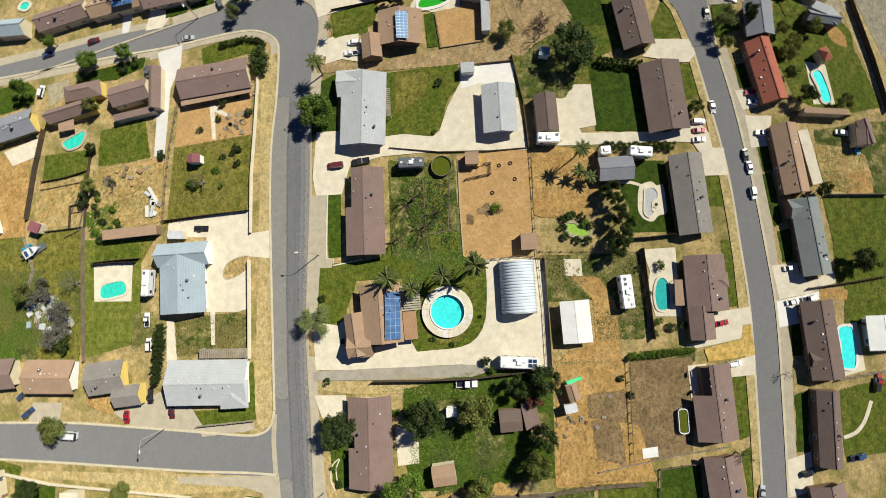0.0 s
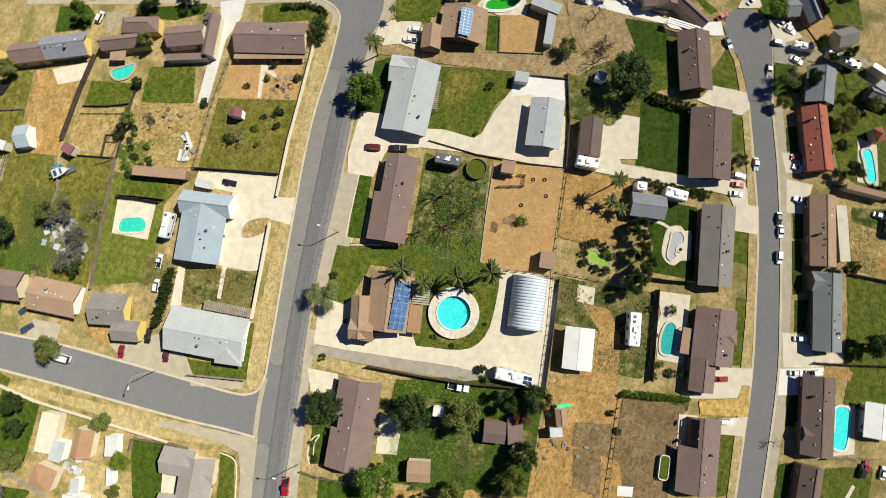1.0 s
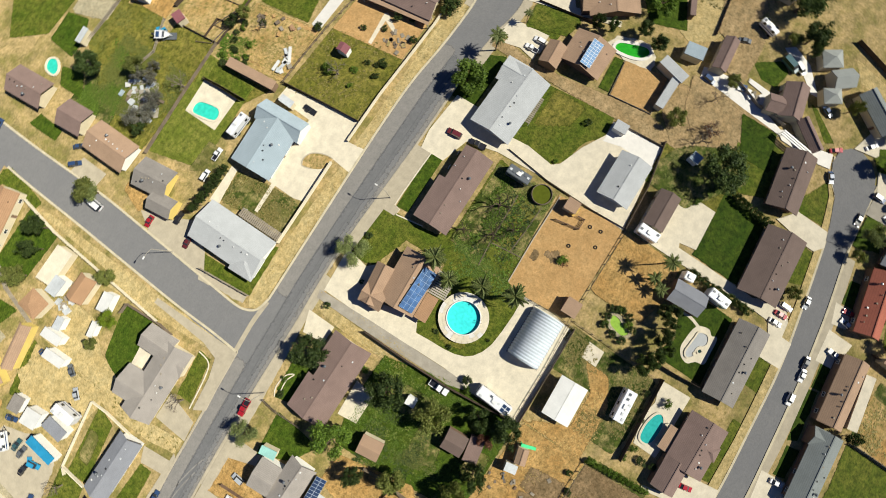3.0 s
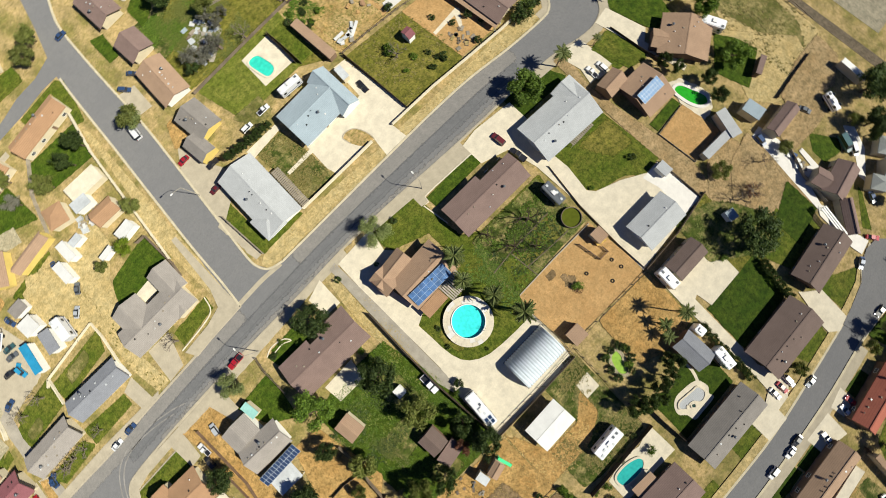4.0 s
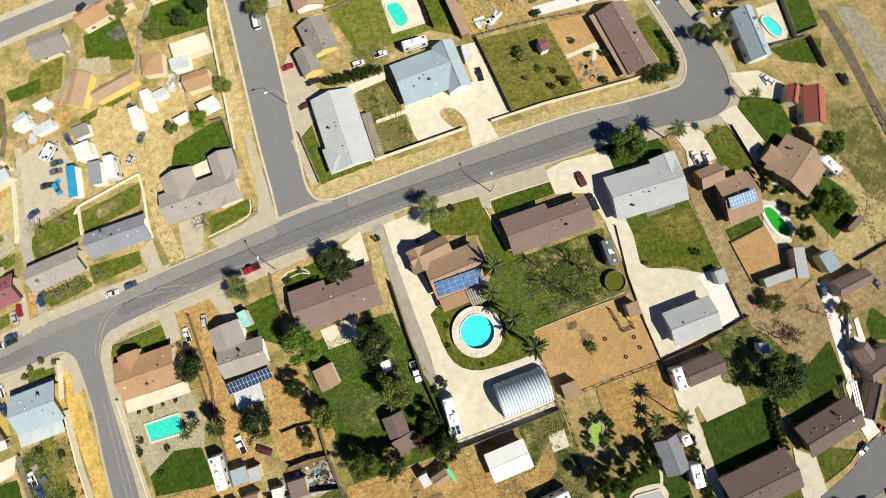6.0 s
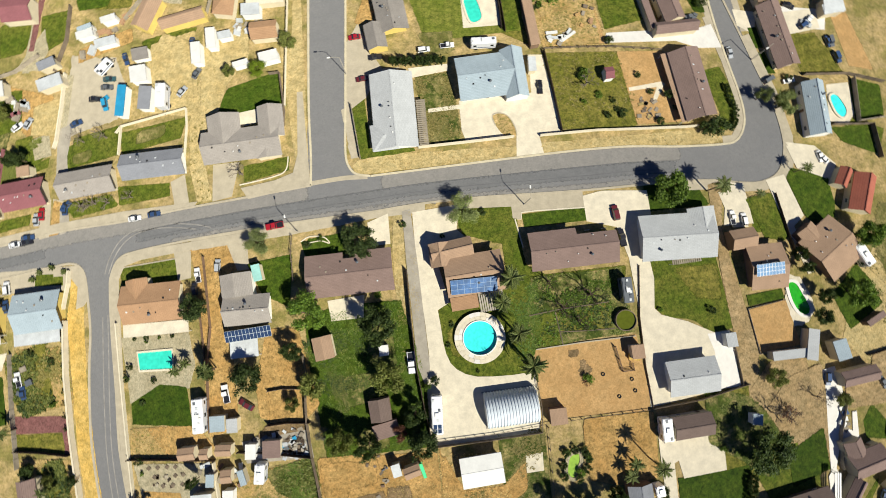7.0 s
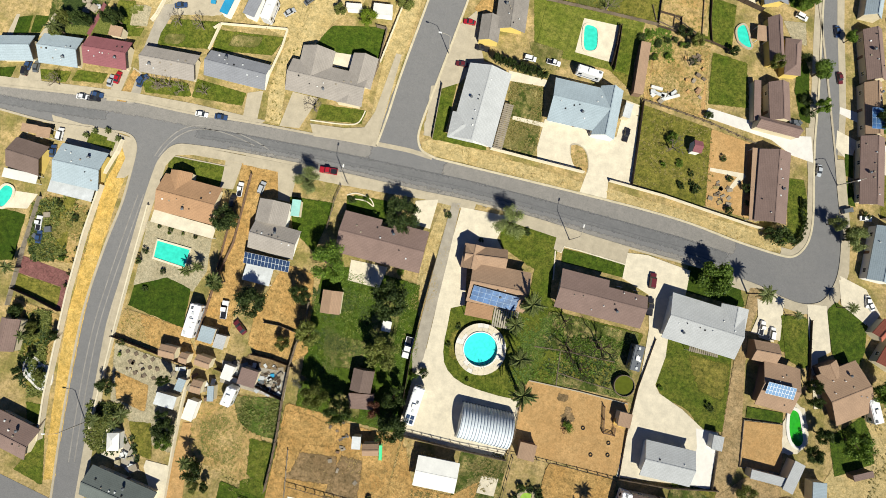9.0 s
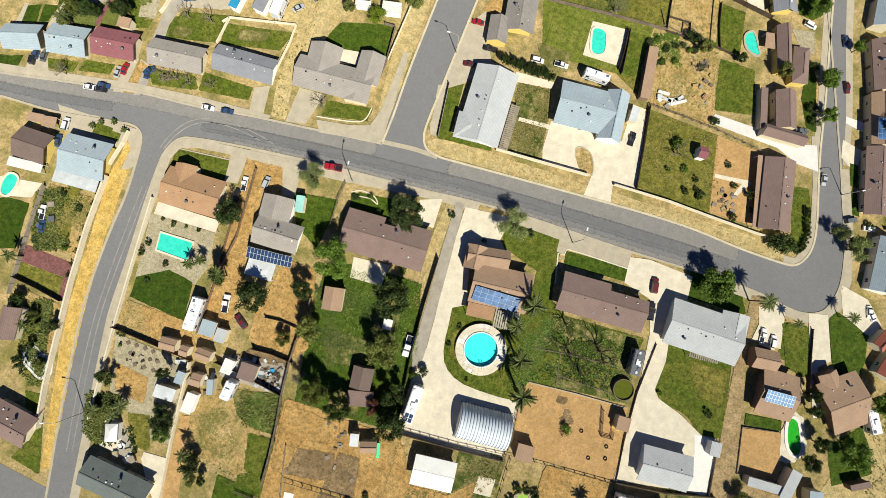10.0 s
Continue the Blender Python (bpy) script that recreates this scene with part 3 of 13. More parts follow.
# ---- walls and fences ----
def fence(label, pts, h=1.7, mat=None, thick=0.07, name="fence", step=2.4, post=True, category="fence", cap=False, rails=0):
    """Panels between posts along a plan line."""
    mat = mat or WOOD
    t = thing(name, label, category, pose(pts[0][0], pts[0][1], 0))
    o = Vector(pts[0])
    panel_data, post_data = {}, None
    for a, b in zip(pts, pts[1:]):
        a, b = Vector(a), Vector(b)
        d = b - a
        n = max(1, round(d.length / step))
        ang = math.degrees(math.atan2(d.y, d.x))
        w = d.length / n
        bm = boxed(0, -thick / 2, h - 0.13 if rails else 0.04, w - 0.01, thick / 2, h)
        if cap:
            box(bm, 0, -thick / 2 - 0.05, h, w - 0.01, thick / 2 + 0.05, h + 0.08)
        first = None
        for k in range(n):
            p = a - o + d * (k / n)
            m = pose(p.x, p.y, 0, 0, 0, ang)
            if first is None:
                first = part("rail" if rails else "panel", bm, mat, t)
                first.matrix_basis = m
            else:
                clone(first, t, m)
            for j in range(1, rails):
                clone(first, t, m @ Matrix.Translation((0, 0, -h * j / rails)))
            if post:
                if post_data is None:
                    post_data = part("post", boxed(-0.07, -0.07 - thick / 2, 0, 0.07, 0.07 + thick / 2, h + 0.1), mat, t)
                    post_data.matrix_basis = m
                else:
                    clone(post_data, t, m)
    return t


# ---- vehicles ----
def car_body(L, W, prof, bev=0.06):
    """A body from a side profile of (x, z), narrowed a little towards the roof."""
    bm = bmesh.new()
    zs = max(z for _, z in prof)
    rows = []
    for s in (-1, 1):
        rows.append([bm.verts.new((x, s * W / 2 * (1.0 - 0.16 * max(0.0, (z - 0.75)) / max(zs - 0.75, 0.1)), z)) for x, z in prof])
    n = len(prof)
    bm.faces.new(rows[0])
    bm.faces.new(rows[1][::-1])
    for i in range(n):
        bm.faces.new((rows[0][(i + 1) % n], rows[0][i], rows[1][i], rows[1][(i + 1) % n]))
    bmesh.ops.recalc_face_normals(bm, faces=bm.faces)
    bmesh.ops.bevel(bm, geom=list(bm.edges), offset=bev, segments=2, affect='EDGES', clamp_overlap=True)
    return bm


CAR_KINDS = {
    "sedan": (4.7, 1.82, ((-2.35, 0.3), (2.35, 0.3), (2.35, 0.72), (1.1, 0.92), (-1.65, 0.95), (-2.35, 0.85)),
              ((1.15, 0.9), (0.35, 1.42), (-1.0, 1.42), (-1.8, 0.93))),
    "suv": (4.8, 1.9, ((-2.4, 0.35), (2.4, 0.35), (2.4, 0.85), (1.25, 1.05), (-2.35, 1.08)),
            ((1.3, 1.02), (0.6, 1.7), (-2.0, 1.72), (-2.35, 1.05))),
    "van": (5.2, 1.95, ((-2.6, 0.35), (2.6, 0.35), (2.6, 0.85), (1.8, 1.1), (-2.6, 1.12)),
            ((1.85, 1.08), (1.0, 1.95), (-2.45, 1.98), (-2.6, 1.08))),
    "pickup": (5.4, 1.95, ((-2.7, 0.45), (2.7, 0.45), (2.7, 0.95), (1.35, 1.08), (-0.5, 1.1), (-0.5, 0.7), (-2.6, 0.7), (-2.6, 1.08), (-2.7, 1.08)),
               ((1.35, 1.06), (0.75, 1.75), (-0.35, 1.75), (-0.5, 1.06))),
}
CAR_DONE = {}


def car(label, x, y, ang, kind="sedan", mat=None, z=0.03, scale=1.0):
    mat = mat or C_WHITE
    key = (kind, mat.name)
    m = pose(x, y, z, 0, 0, ang) @ Matrix.Scale(scale, 4)
    if key in CAR_DONE:
        c = copy_thing(CAR_DONE[key], m)
        c.scale = (scale,) * 3
        return tagged(c, label)
    L, W, low, cab = CAR_KINDS[kind]
    t = thing("car" if kind != "pickup" else "pickup_truck", label, "car" if kind != "pickup" else "truck", None, "parked cars")
    part("body", car_body(L, W, low), mat, t, smooth=False)
    part("glasshouse", car_body(L, W * 0.94, [(p[0], p[1]) for p in cab], 0.04), GLASS, t, "dark window glass")
    fx, bx = cab[1][0], cab[2][0]
    zr = cab[1][1]
    part("roof_panel", boxed(bx - 0.05, -W * 0.39, zr - 0.05, fx + 0.05, W * 0.39, zr + 0.03), mat, t)
    for s in (-1, 1):
        for wx in (L * 0.31, -L * 0.30):
            bm = bmesh.new()
            tube(bm, (wx, s * (W / 2 - 0.2), 0.33), (wx, s * (W / 2 + 0.01), 0.33), 0.33, 0.33, 14)
            w = part("wheel", bm, RUBBER, t)
            bm = bmesh.new()
            tube(bm, (wx, s * (W / 2), 0.33), (wx, s * (W / 2 + 0.025), 0.33), 0.2, 0.19, 12)
            part("rim", bm, CHROME, w)
        part("headlight", boxed(L / 2 - 0.06, s * W * 0.36 - 0.16, 0.58, L / 2 + 0.015, s * W * 0.36 + 0.16, 0.70), CHROME, t)
        part("tail_light", boxed(-L / 2 - 0.015, s * W * 0.38 - 0.12, 0.62, -L / 2 + 0.06, s * W * 0.38 + 0.12, 0.78), C_RED, t)
        part("mirror", boxed(cab[0][0] - 0.45, s * (W / 2 + 0.08) - 0.08, 0.95, cab[0][0] - 0.3, s * (W / 2 + 0.08) + 0.08, 1.08), mat, t)
    if kind == "pickup":
        part("bed_liner", boxed(-2.55, -W / 2 + 0.2, 0.71, -0.6, W / 2 - 0.2, 0.74), C_BLACK, t)
    CAR_DONE[key] = t
    t.matrix_basis = m
    return t


def motorhome(label, x, y, ang, L=8.5, W=2.5, H=3.1, name="motorhome", hatches=6, solar=0, mat=None, axle=True):
    """A white box coach with roof hatches, air conditioner and wheels."""
    t = thing(name, label, "caravan" if name != "motorhome" else "motorhome", pose(x, y, 0.03, 0, 0, ang))
    bm = boxed(-L / 2, -W / 2, 0.5, L / 2, W / 2, H)
    bmesh.ops.bevel(bm, geom=list(bm.edges), offset=0.14, segments=3, affect='EDGES')
    body = part("body", bm, mat or C_WHITE, t)
    rnd = random.Random(int(x * 7 + y * 3))
    for k in range(hatches):
        hx, hy = -L * 0.38 + k * L * 0.76 / max(hatches - 1, 1), rnd.uniform(-0.5, 0.5) * W * 0.6
        bm = boxed(hx - 0.3, hy - 0.25, H - 0.02, hx + 0.3, hy + 0.25, H + 0.14)
        part("roof_hatch", bm, rnd.choice((C_GREY, R_PALE, TRIM)), body)
    part("air_conditioner", boxed(-0.5, -0.45, H - 0.02, 0.55, 0.45, H + 0.3), TRIM, body)
    for k in range(solar):
        sx, sy = -L / 2 + 0.8 + (k // 2) * 1.0, (-0.5 if k % 2 else 0.5)
        part("solar_panel", boxed(sx - 0.42, sy - 0.4, H + 0.01, sx + 0.42, sy + 0.4, H + 0.09), SOLARDARK, body)
    for s in (-1, 1):
        for k in range(max(2, int(L / 2.2))):
            wx = -L / 2 + 1.0 + k * (L - 2.0) / max(1, int(L / 2.2) - 1)
            part("side_window", boxed(wx - 0.4, s * W / 2 - 0.02, 1.6, wx + 0.4, s * W / 2 + 0.02, 2.3), GLASS, body)
        for wx in (L * 0.3, -L * 0.27):
            bm = bmesh.new()
            tube(bm, (wx, s * (W / 2 - 0.3), 0.42), (wx, s * (W / 2 - 0.02), 0.42), 0.42, 0.42, 14)
            part("wheel", bm, RUBBER, t)
    part("stripe", boxed(-L / 2 + 0.2, -W / 2 - 0.012, 1.1, L / 2 - 0.2, W / 2 + 0.012, 1.3), C_BLUE, t)
    if name == "motorhome":
        part("windscreen", boxed(L / 2 - 0.05, -W * 0.42, 1.5, L / 2 + 0.015, W * 0.42, 2.5), GLASS, t)
    else:
        bm = bmesh.new()
        tube(bm, (L / 2, 0.5, 0.55), (L / 2 + 1.1, 0, 0.5), 0.05, 0.05)
        tube(bm, (L / 2, -0.5, 0.55), (L / 2 + 1.1, 0, 0.5), 0.05, 0.05)
        part("drawbar", bm, C_BLACK, t)
    return t


def boat(label, x, y, ang, L=6.0):
    t = thing("boat", label, "boat", pose(x, y, 0.03, 0, 0, ang))
    bm = bmesh.new()
    secs = []
    for k in range(9):
        u = k / 8
        w = 1.1 * (1 - max(0, u - 0.45) ** 2 * 3.2)
        secs.append([bm.verts.new(p) for p in ((-L / 2 + L * u, -max(w, 0.03), 1.5), (-L / 2 + L * u, -max(w, 0.03) * 0.5, 0.7), (-L / 2 + L * u, max(w, 0.03) * 0.5, 0.7), (-L / 2 + L * u, max(w, 0.03), 1.5), (-L / 2 + L * u, max(w * 0.8, 0.02), 1.35), (-L / 2 + L * u, -max(w * 0.8, 0.02), 1.35))])
    for a, b in zip(secs, secs[1:]):
        for i in range(6):
            bm.faces.new((a[i], a[(i + 1) % 6], b[(i + 1) % 6], b[i]))
    bm.faces.new(secs[0])
    bm.faces.new(secs[-1][::-1])
    bmesh.ops.recalc_face_normals(bm, faces=bm.faces)
    part("hull", bm, C_WHITE, t)
    part("windscreen", boxed(0.3, -0.7, 1.35, 0.4, 0.7, 1.9), GLASS, t)
    part("seat", boxed(-1.6, -0.7, 1.2, -0.9, 0.7, 1.6), C_BLUE, t)
    part("outboard", boxed(-L / 2 - 0.5, -0.25, 0.7, -L / 2, 0.25, 1.8), C_BLACK, t)
    bm = boxed(-L / 2, -0.9, 0.45, L / 2 + 1.0, 0.9, 0.55)
    tube(bm, (-0.5, -1.1, 0.33), (-0.5, 1.1, 0.33), 0.33, 0.33, 12)
    part("trailer", bm, C_GREY, t)
    return t


# ---- trees ----
def grow(bm, p, d, r, L, depth, rnd, tips, spread=0.6, n=5):
    """A forking limb; its ends are gathered in tips."""
    q = p + d * L
    tube(bm, p, q, r, r * 0.68, n)
    if depth == 0:
        tips.append(q)
        return
    for k in range(rnd.choice((2, 3))):
        v = Vector((rnd.gauss(0, 1), rnd.gauss(0, 1), rnd.gauss(0.25, 0.6))).normalized()
        grow(bm, q, (d + v * spread).normalized(), r * 0.62, L * rnd.uniform(0.62, 0.85), depth - 1, rnd, tips, spread, n)
    tips.append(q)


def leaf_cloud(centres, count, size, rnd, blob, flat=0.7):
    """Many small bent leaf sprays round the given centres."""
    vs, fs = [], []
    for k in range(count):
        c = centres[k % len(centres)]
        v = Vector((rnd.gauss(0, 1), rnd.gauss(0, 1), rnd.gauss(0, 1))).normalized()
        p = c + Vector((v.x, v.y, v.z * flat)) * blob * (rnd.random() ** 0.45)
        u = (v + Vector((rnd.uniform(-1, 1), rnd.uniform(-1, 1), rnd.uniform(-0.2, 1.0)))).normalized()
        a = u.cross(Vector((rnd.uniform(-1, 1), rnd.uniform(-1, 1), rnd.uniform(-1, 1)))).normalized() * size * rnd.uniform(0.5, 1.2)
        b = u.cross(a).normalized() * size * rnd.uniform(0.35, 0.8)
        i = len(vs)
        vs += [p - a, p + b * 0.9 + u * size * 0.15, p + a, p - b * 0.9 + u * size * 0.15]
        fs.append((i, i + 1, i + 2, i + 3))
    return vs, fs


def tree_model(seed, leaf, count=2600, bare=False, tall=1.0, size=0.2, bark=None, blob=0.30, depth=4):
    """A tree of unit spread: crown radius about 1 m, to be scaled."""
    rnd = random.Random(seed)
    t = thing("tree", "tree", "tree")
    bm = bmesh.new()
    tips = []
    trunk = Vector((0, 0, 0.55 * tall))
    tube(bm, (0, 0, -0.02), trunk, 0.085, 0.062, 8)
    for k in range(5):
        a = k * math.tau / 5 + rnd.uniform(-0.4, 0.4)
        d = Vector((math.cos(a), math.sin(a), rnd.uniform(0.5, 1.1))).normalized()
        grow(bm, trunk * rnd.uniform(0.75, 1.0), d, 0.042, 0.36 * rnd.uniform(0.8, 1.15), depth - (0 if bare else 1), rnd, tips, 0.65, 4)
    part("trunk", bm, bark or BARK, t)
    if not bare:
        cents = [p for p in tips if p.z > 0.45]
        cents += [p + Vector((rnd.uniform(-0.25, 0.25), rnd.uniform(-0.25, 0.25), rnd.uniform(-0.1, 0.2))) for p in cents[::3]]
        rnd.shuffle(cents)
        cents = cents[:72]
        vs, fs = leaf_cloud(cents, count, size * 0.42, rnd, blob)
        me = bpy.data.meshes.new("crown")
        me.from_pydata(vs, [], fs)
        me.materials.append(leaf)
        c = new("crown", me)
        c.parent = t
        t["reach"] = max(1e-3, sorted(math.hypot(v.x, v.y) for v in vs)[int(len(vs) * 0.985)])
    else:
        t["reach"] = max(math.hypot(p.x, p.y) for p in tips)
    return t


TREE_BANK, TREE_USED = {}, set()


def tree(label, x, y, r, h, sort="green", turn=0, category="tree"):
    """A tree whose crown reaches r and whose top stands about h high."""
    bank = TREE_BANK[sort]
    k = (int(abs(x) * 13 + abs(y) * 7)) % len(bank)
    src = bank[k]
    f = r / src["reach"]
    fz = h / src["top"]
    m = pose(x, y, 0, 0, 0, (x * 37 + y * 17 + turn) % 360)
    if src.name in TREE_USED:
        t = copy_thing(src, m)
    else:
        TREE_USED.add(src.name)
        t = src
        t.matrix_basis = m
    t.scale = (f, f, fz)
    return tagged(t, label, category)


def stock(sort, seeds, **kw):
    TREE_BANK[sort] = []
    for s in seeds:
        t = tree_model(s, **kw)
        zs = [v.co.z for c in t.children for v in c.data.vertices]
        t["top"] = max(zs)
        TREE_BANK[sort].append(t)


def frond_mesh(L, rnd, droop, wide=0.5):
    """One feathered palm leaf along +x, arching down."""
    bm = bmesh.new()
    n = 9
    spine = []
    for i in range(n + 1):
        u = i / n
        spine.append(Vector((L * u * (1 - 0.18 * droop * u), 0, L * (0.34 * u - droop * 0.75 * u * u))))
    for i in range(n):
        a, b = spine[i], spine[i + 1]
        tube(bm, a, b, 0.035 * (1 - i / n) + 0.012, 0.035 * (1 - (i + 1) / n) + 0.010, 3)
        for s in (-1, 1):
            for k in (0.25, 0.75):
                c = a.lerp(b, k)
                l = wide * (0.5 + 0.9 * math.sin(math.pi * min(0.98, 0.12 + (i + k) / n))) * rnd.uniform(0.8, 1.1)
                tip = c + Vector((l * 0.55, s * l * 0.85, -l * 0.35))
                w = Vector((0.085, 0, 0.0))
                bm.faces.new([bm.verts.new(p) for p in (c - w, c + w, tip)])
    return bm


PALM_DONE = {}


def palm(label, x, y, h, r, lean=0, sort="feather"):
    """A palm with a ringed trunk and single fronds."""
    key = (sort, round(h / r))
    m = pose(x, y, 0, 0, 0, (x * 51 + y * 29) % 360)
    if key in PALM_DONE:
        src, h0, r0 = PALM_DONE[key]
        t = copy_thing(src, m)
        t.scale = (r / r0, r / r0, h / h0)
        return tagged(t, label)
    rnd = random.Random(int(h * 10 + r))
    t = thing("palm_tree", label, "palm tree", None, "palm trees")
    bm = bmesh.new()
    z, k = 0.0, 0
    while z < h - 0.05:
        z2 = min(z + 0.55, h)
        tube(bm, (0.02 * (k % 2), 0, z), (0, 0.015, z2), 0.2 - 0.06 * z / h, 0.17 - 0.06 * z2 / h, 9)
        z, k = z2, k + 1
    part("trunk", bm, BARK, t)
    protos = [part("frond", frond_mesh(r, rnd, dr, 0.17 * r), PALM, t) for dr in (0.35, 0.75, 1.25)]
    for i, p in enumerate(protos):
        p.matrix_basis = pose(0, 0, h, 0, 0, i * 120)
    for k in range(24):
        i = k % 3
        q = clone(protos[i], t, pose(0, 0, h - 0.12 * i, 0, rnd.uniform(-14, 10), k * 137.5 + 20) @ Matrix.Scale(rnd.uniform(0.8, 1.05), 4))
    PALM_DONE[key] = (t, h, r)
    t.matrix_basis = m
    return t


def agave(label, x, y, h, r):
    """A low rosette of spiky leaves."""
    t = palm(label, x, y, h, r, sort="agave")
    t.name = "agave"
    return tagged(t, label, "agave plant", "agaves in a corner bed")


def bush(label, x, y, r, h, sort="bush", category="bush"):
    return tagged(tree(label, x, y, r, h, sort, 0, category), group="garden bushes")


def lamp_post(label, x, y, h, ang):
    """A street lamp: tapered pole, curved arm and cobra head."""
    t = thing("street_lamp", label, "street lamp", pose(x, y, 0.1, 0, 0, ang), "street lamps")
    bm = bmesh.new()
    tube(bm, (0, 0, -0.1), (0, 0, 0.35), 0.19, 0.16, 10)
    tube(bm, (0, 0, 0.3), (0, 0, h - 0.4), 0.11, 0.07, 10)
    part("pole", bm, GREYCON, t)
    bm = bmesh.new()
    p = Vector((0, 0, h - 0.5))
    for q in ((0.5, 0, h - 0.12), (1.2, 0, h + 0.1), (2.1, 0, h + 0.15)):
        tube(bm, p, q, 0.05, 0.045, 8)
        p = Vector(q)
    part("arm", bm, GREYCON, t)
    bm = boxed(2.0, -0.16, h + 0.06, 2.75, 0.16, h + 0.24)
    bmesh.ops.bevel(bm, geom=list(bm.edges), offset=0.05, segments=2, affect='EDGES')
    part("lamp_head", bm, TRIM, t)
    return t


def utility_pole(label, x, y, h, ang):
    t = thing("utility_pole", label, "utility pole", pose(x, y, 0, 0, 0, ang), "utility poles")
    bm = bmesh.new()
    tube(bm, (0, 0, 0), (0, 0, h), 0.16, 0.1, 10)
    part("pole", bm, DARKWOOD, t)
    part("crossarm", boxed(-1.2, -0.07, h - 0.7, 1.2, 0.07, h - 0.55), DARKWOOD, t)
    for k in (-1.0, -0.4, 0.4, 1.0):
        bm = bmesh.new()
        tube(bm, (k, 0, h - 0.55), (k, 0, h - 0.33), 0.05, 0.035, 8)
        part("insulator", bm, GLASS, t)
    return t


# ---- pools ----
def pool(label, pts, mat, coping=0.45, rim=None, deck=None, round_=True):
    """An in-ground pool: coping ring, basin wall and a sunken water sheet."""
    line = curved(pts, 6, True) if round_ else list(pts)
    cx, cy = sum(p[0] for p in line) / len(line), sum(p[1] for p in line) / len(line)
    t = thing("swimming_pool", label, "swimming pool", pose(cx, cy, 0))
    loc = [(x - cx, y - cy) for x, y in line]
    bm = bmesh.new()
    slab(bm, loc, 0.04, 0.19)
    part("water", bm, mat, t)
    bm = bmesh.new()
    n = len(loc)
    rows = []
    for i in range(n):
        d = (Vector(loc[(i + 1) % n]) - Vector(loc[i - 1])).normalized()
        c = Vector(loc[i])
        o = Vector((d.y, -d.x))
        if o.dot(c) < 0:
            o = -o
        a, b = c - o * 0.05, c + o * coping
        rows.append([bm.verts.new((*a, 0.03)), bm.verts.new((*a, 0.32)), bm.verts.new((*b, 0.32)), bm.verts.new((*b, 0.03))])
    for i in range(n):
        p, q = rows[i], rows[(i + 1) % n]
        for k in range(3):
            bm.faces.new((p[k], q[k], q[k + 1], p[k + 1]))
    bmesh.ops.recalc_face_normals(bm, faces=bm.faces)
    part("coping", bm, rim or CONCRETE, t)
    return t


stock("green", (1, 2, 3), leaf=LEAF, count=5600, size=0.155, blob=0.27)
stock("dark", (4, 5, 6), leaf=LEAFDARK, count=5400, size=0.16, blob=0.27)
stock("olive", (7, 8), leaf=LEAFOLIVE, count=4600, size=0.16)
stock("grey", (9, 10), leaf=LEAFGREY, count=2600, size=0.13)
stock("bright", (11,), leaf=LEAFBRIGHT, count=6000, size=0.12)
stock("red", (12,), leaf=LEAFRED)
stock("thin", (13, 14), leaf=LEAFPALE, count=6500, size=0.11, blob=0.28)
stock("bush", (15, 16), leaf=LEAF, count=1200, tall=0.3, size=0.22)
stock("darkbush", (17, 18), leaf=LEAFDARK, count=1200, tall=0.3, size=0.22)
stock("deadbush", (22,), leaf=LEAFRED, count=500, tall=0.3, size=0.16)
stock("bare", (19, 20, 21), leaf=LEAF, bare=True, bark=PALEBARK, depth=4)
stock("darkbare", (23, 24, 25), leaf=LEAF, bare=True, bark=DARKWOOD, depth=4)


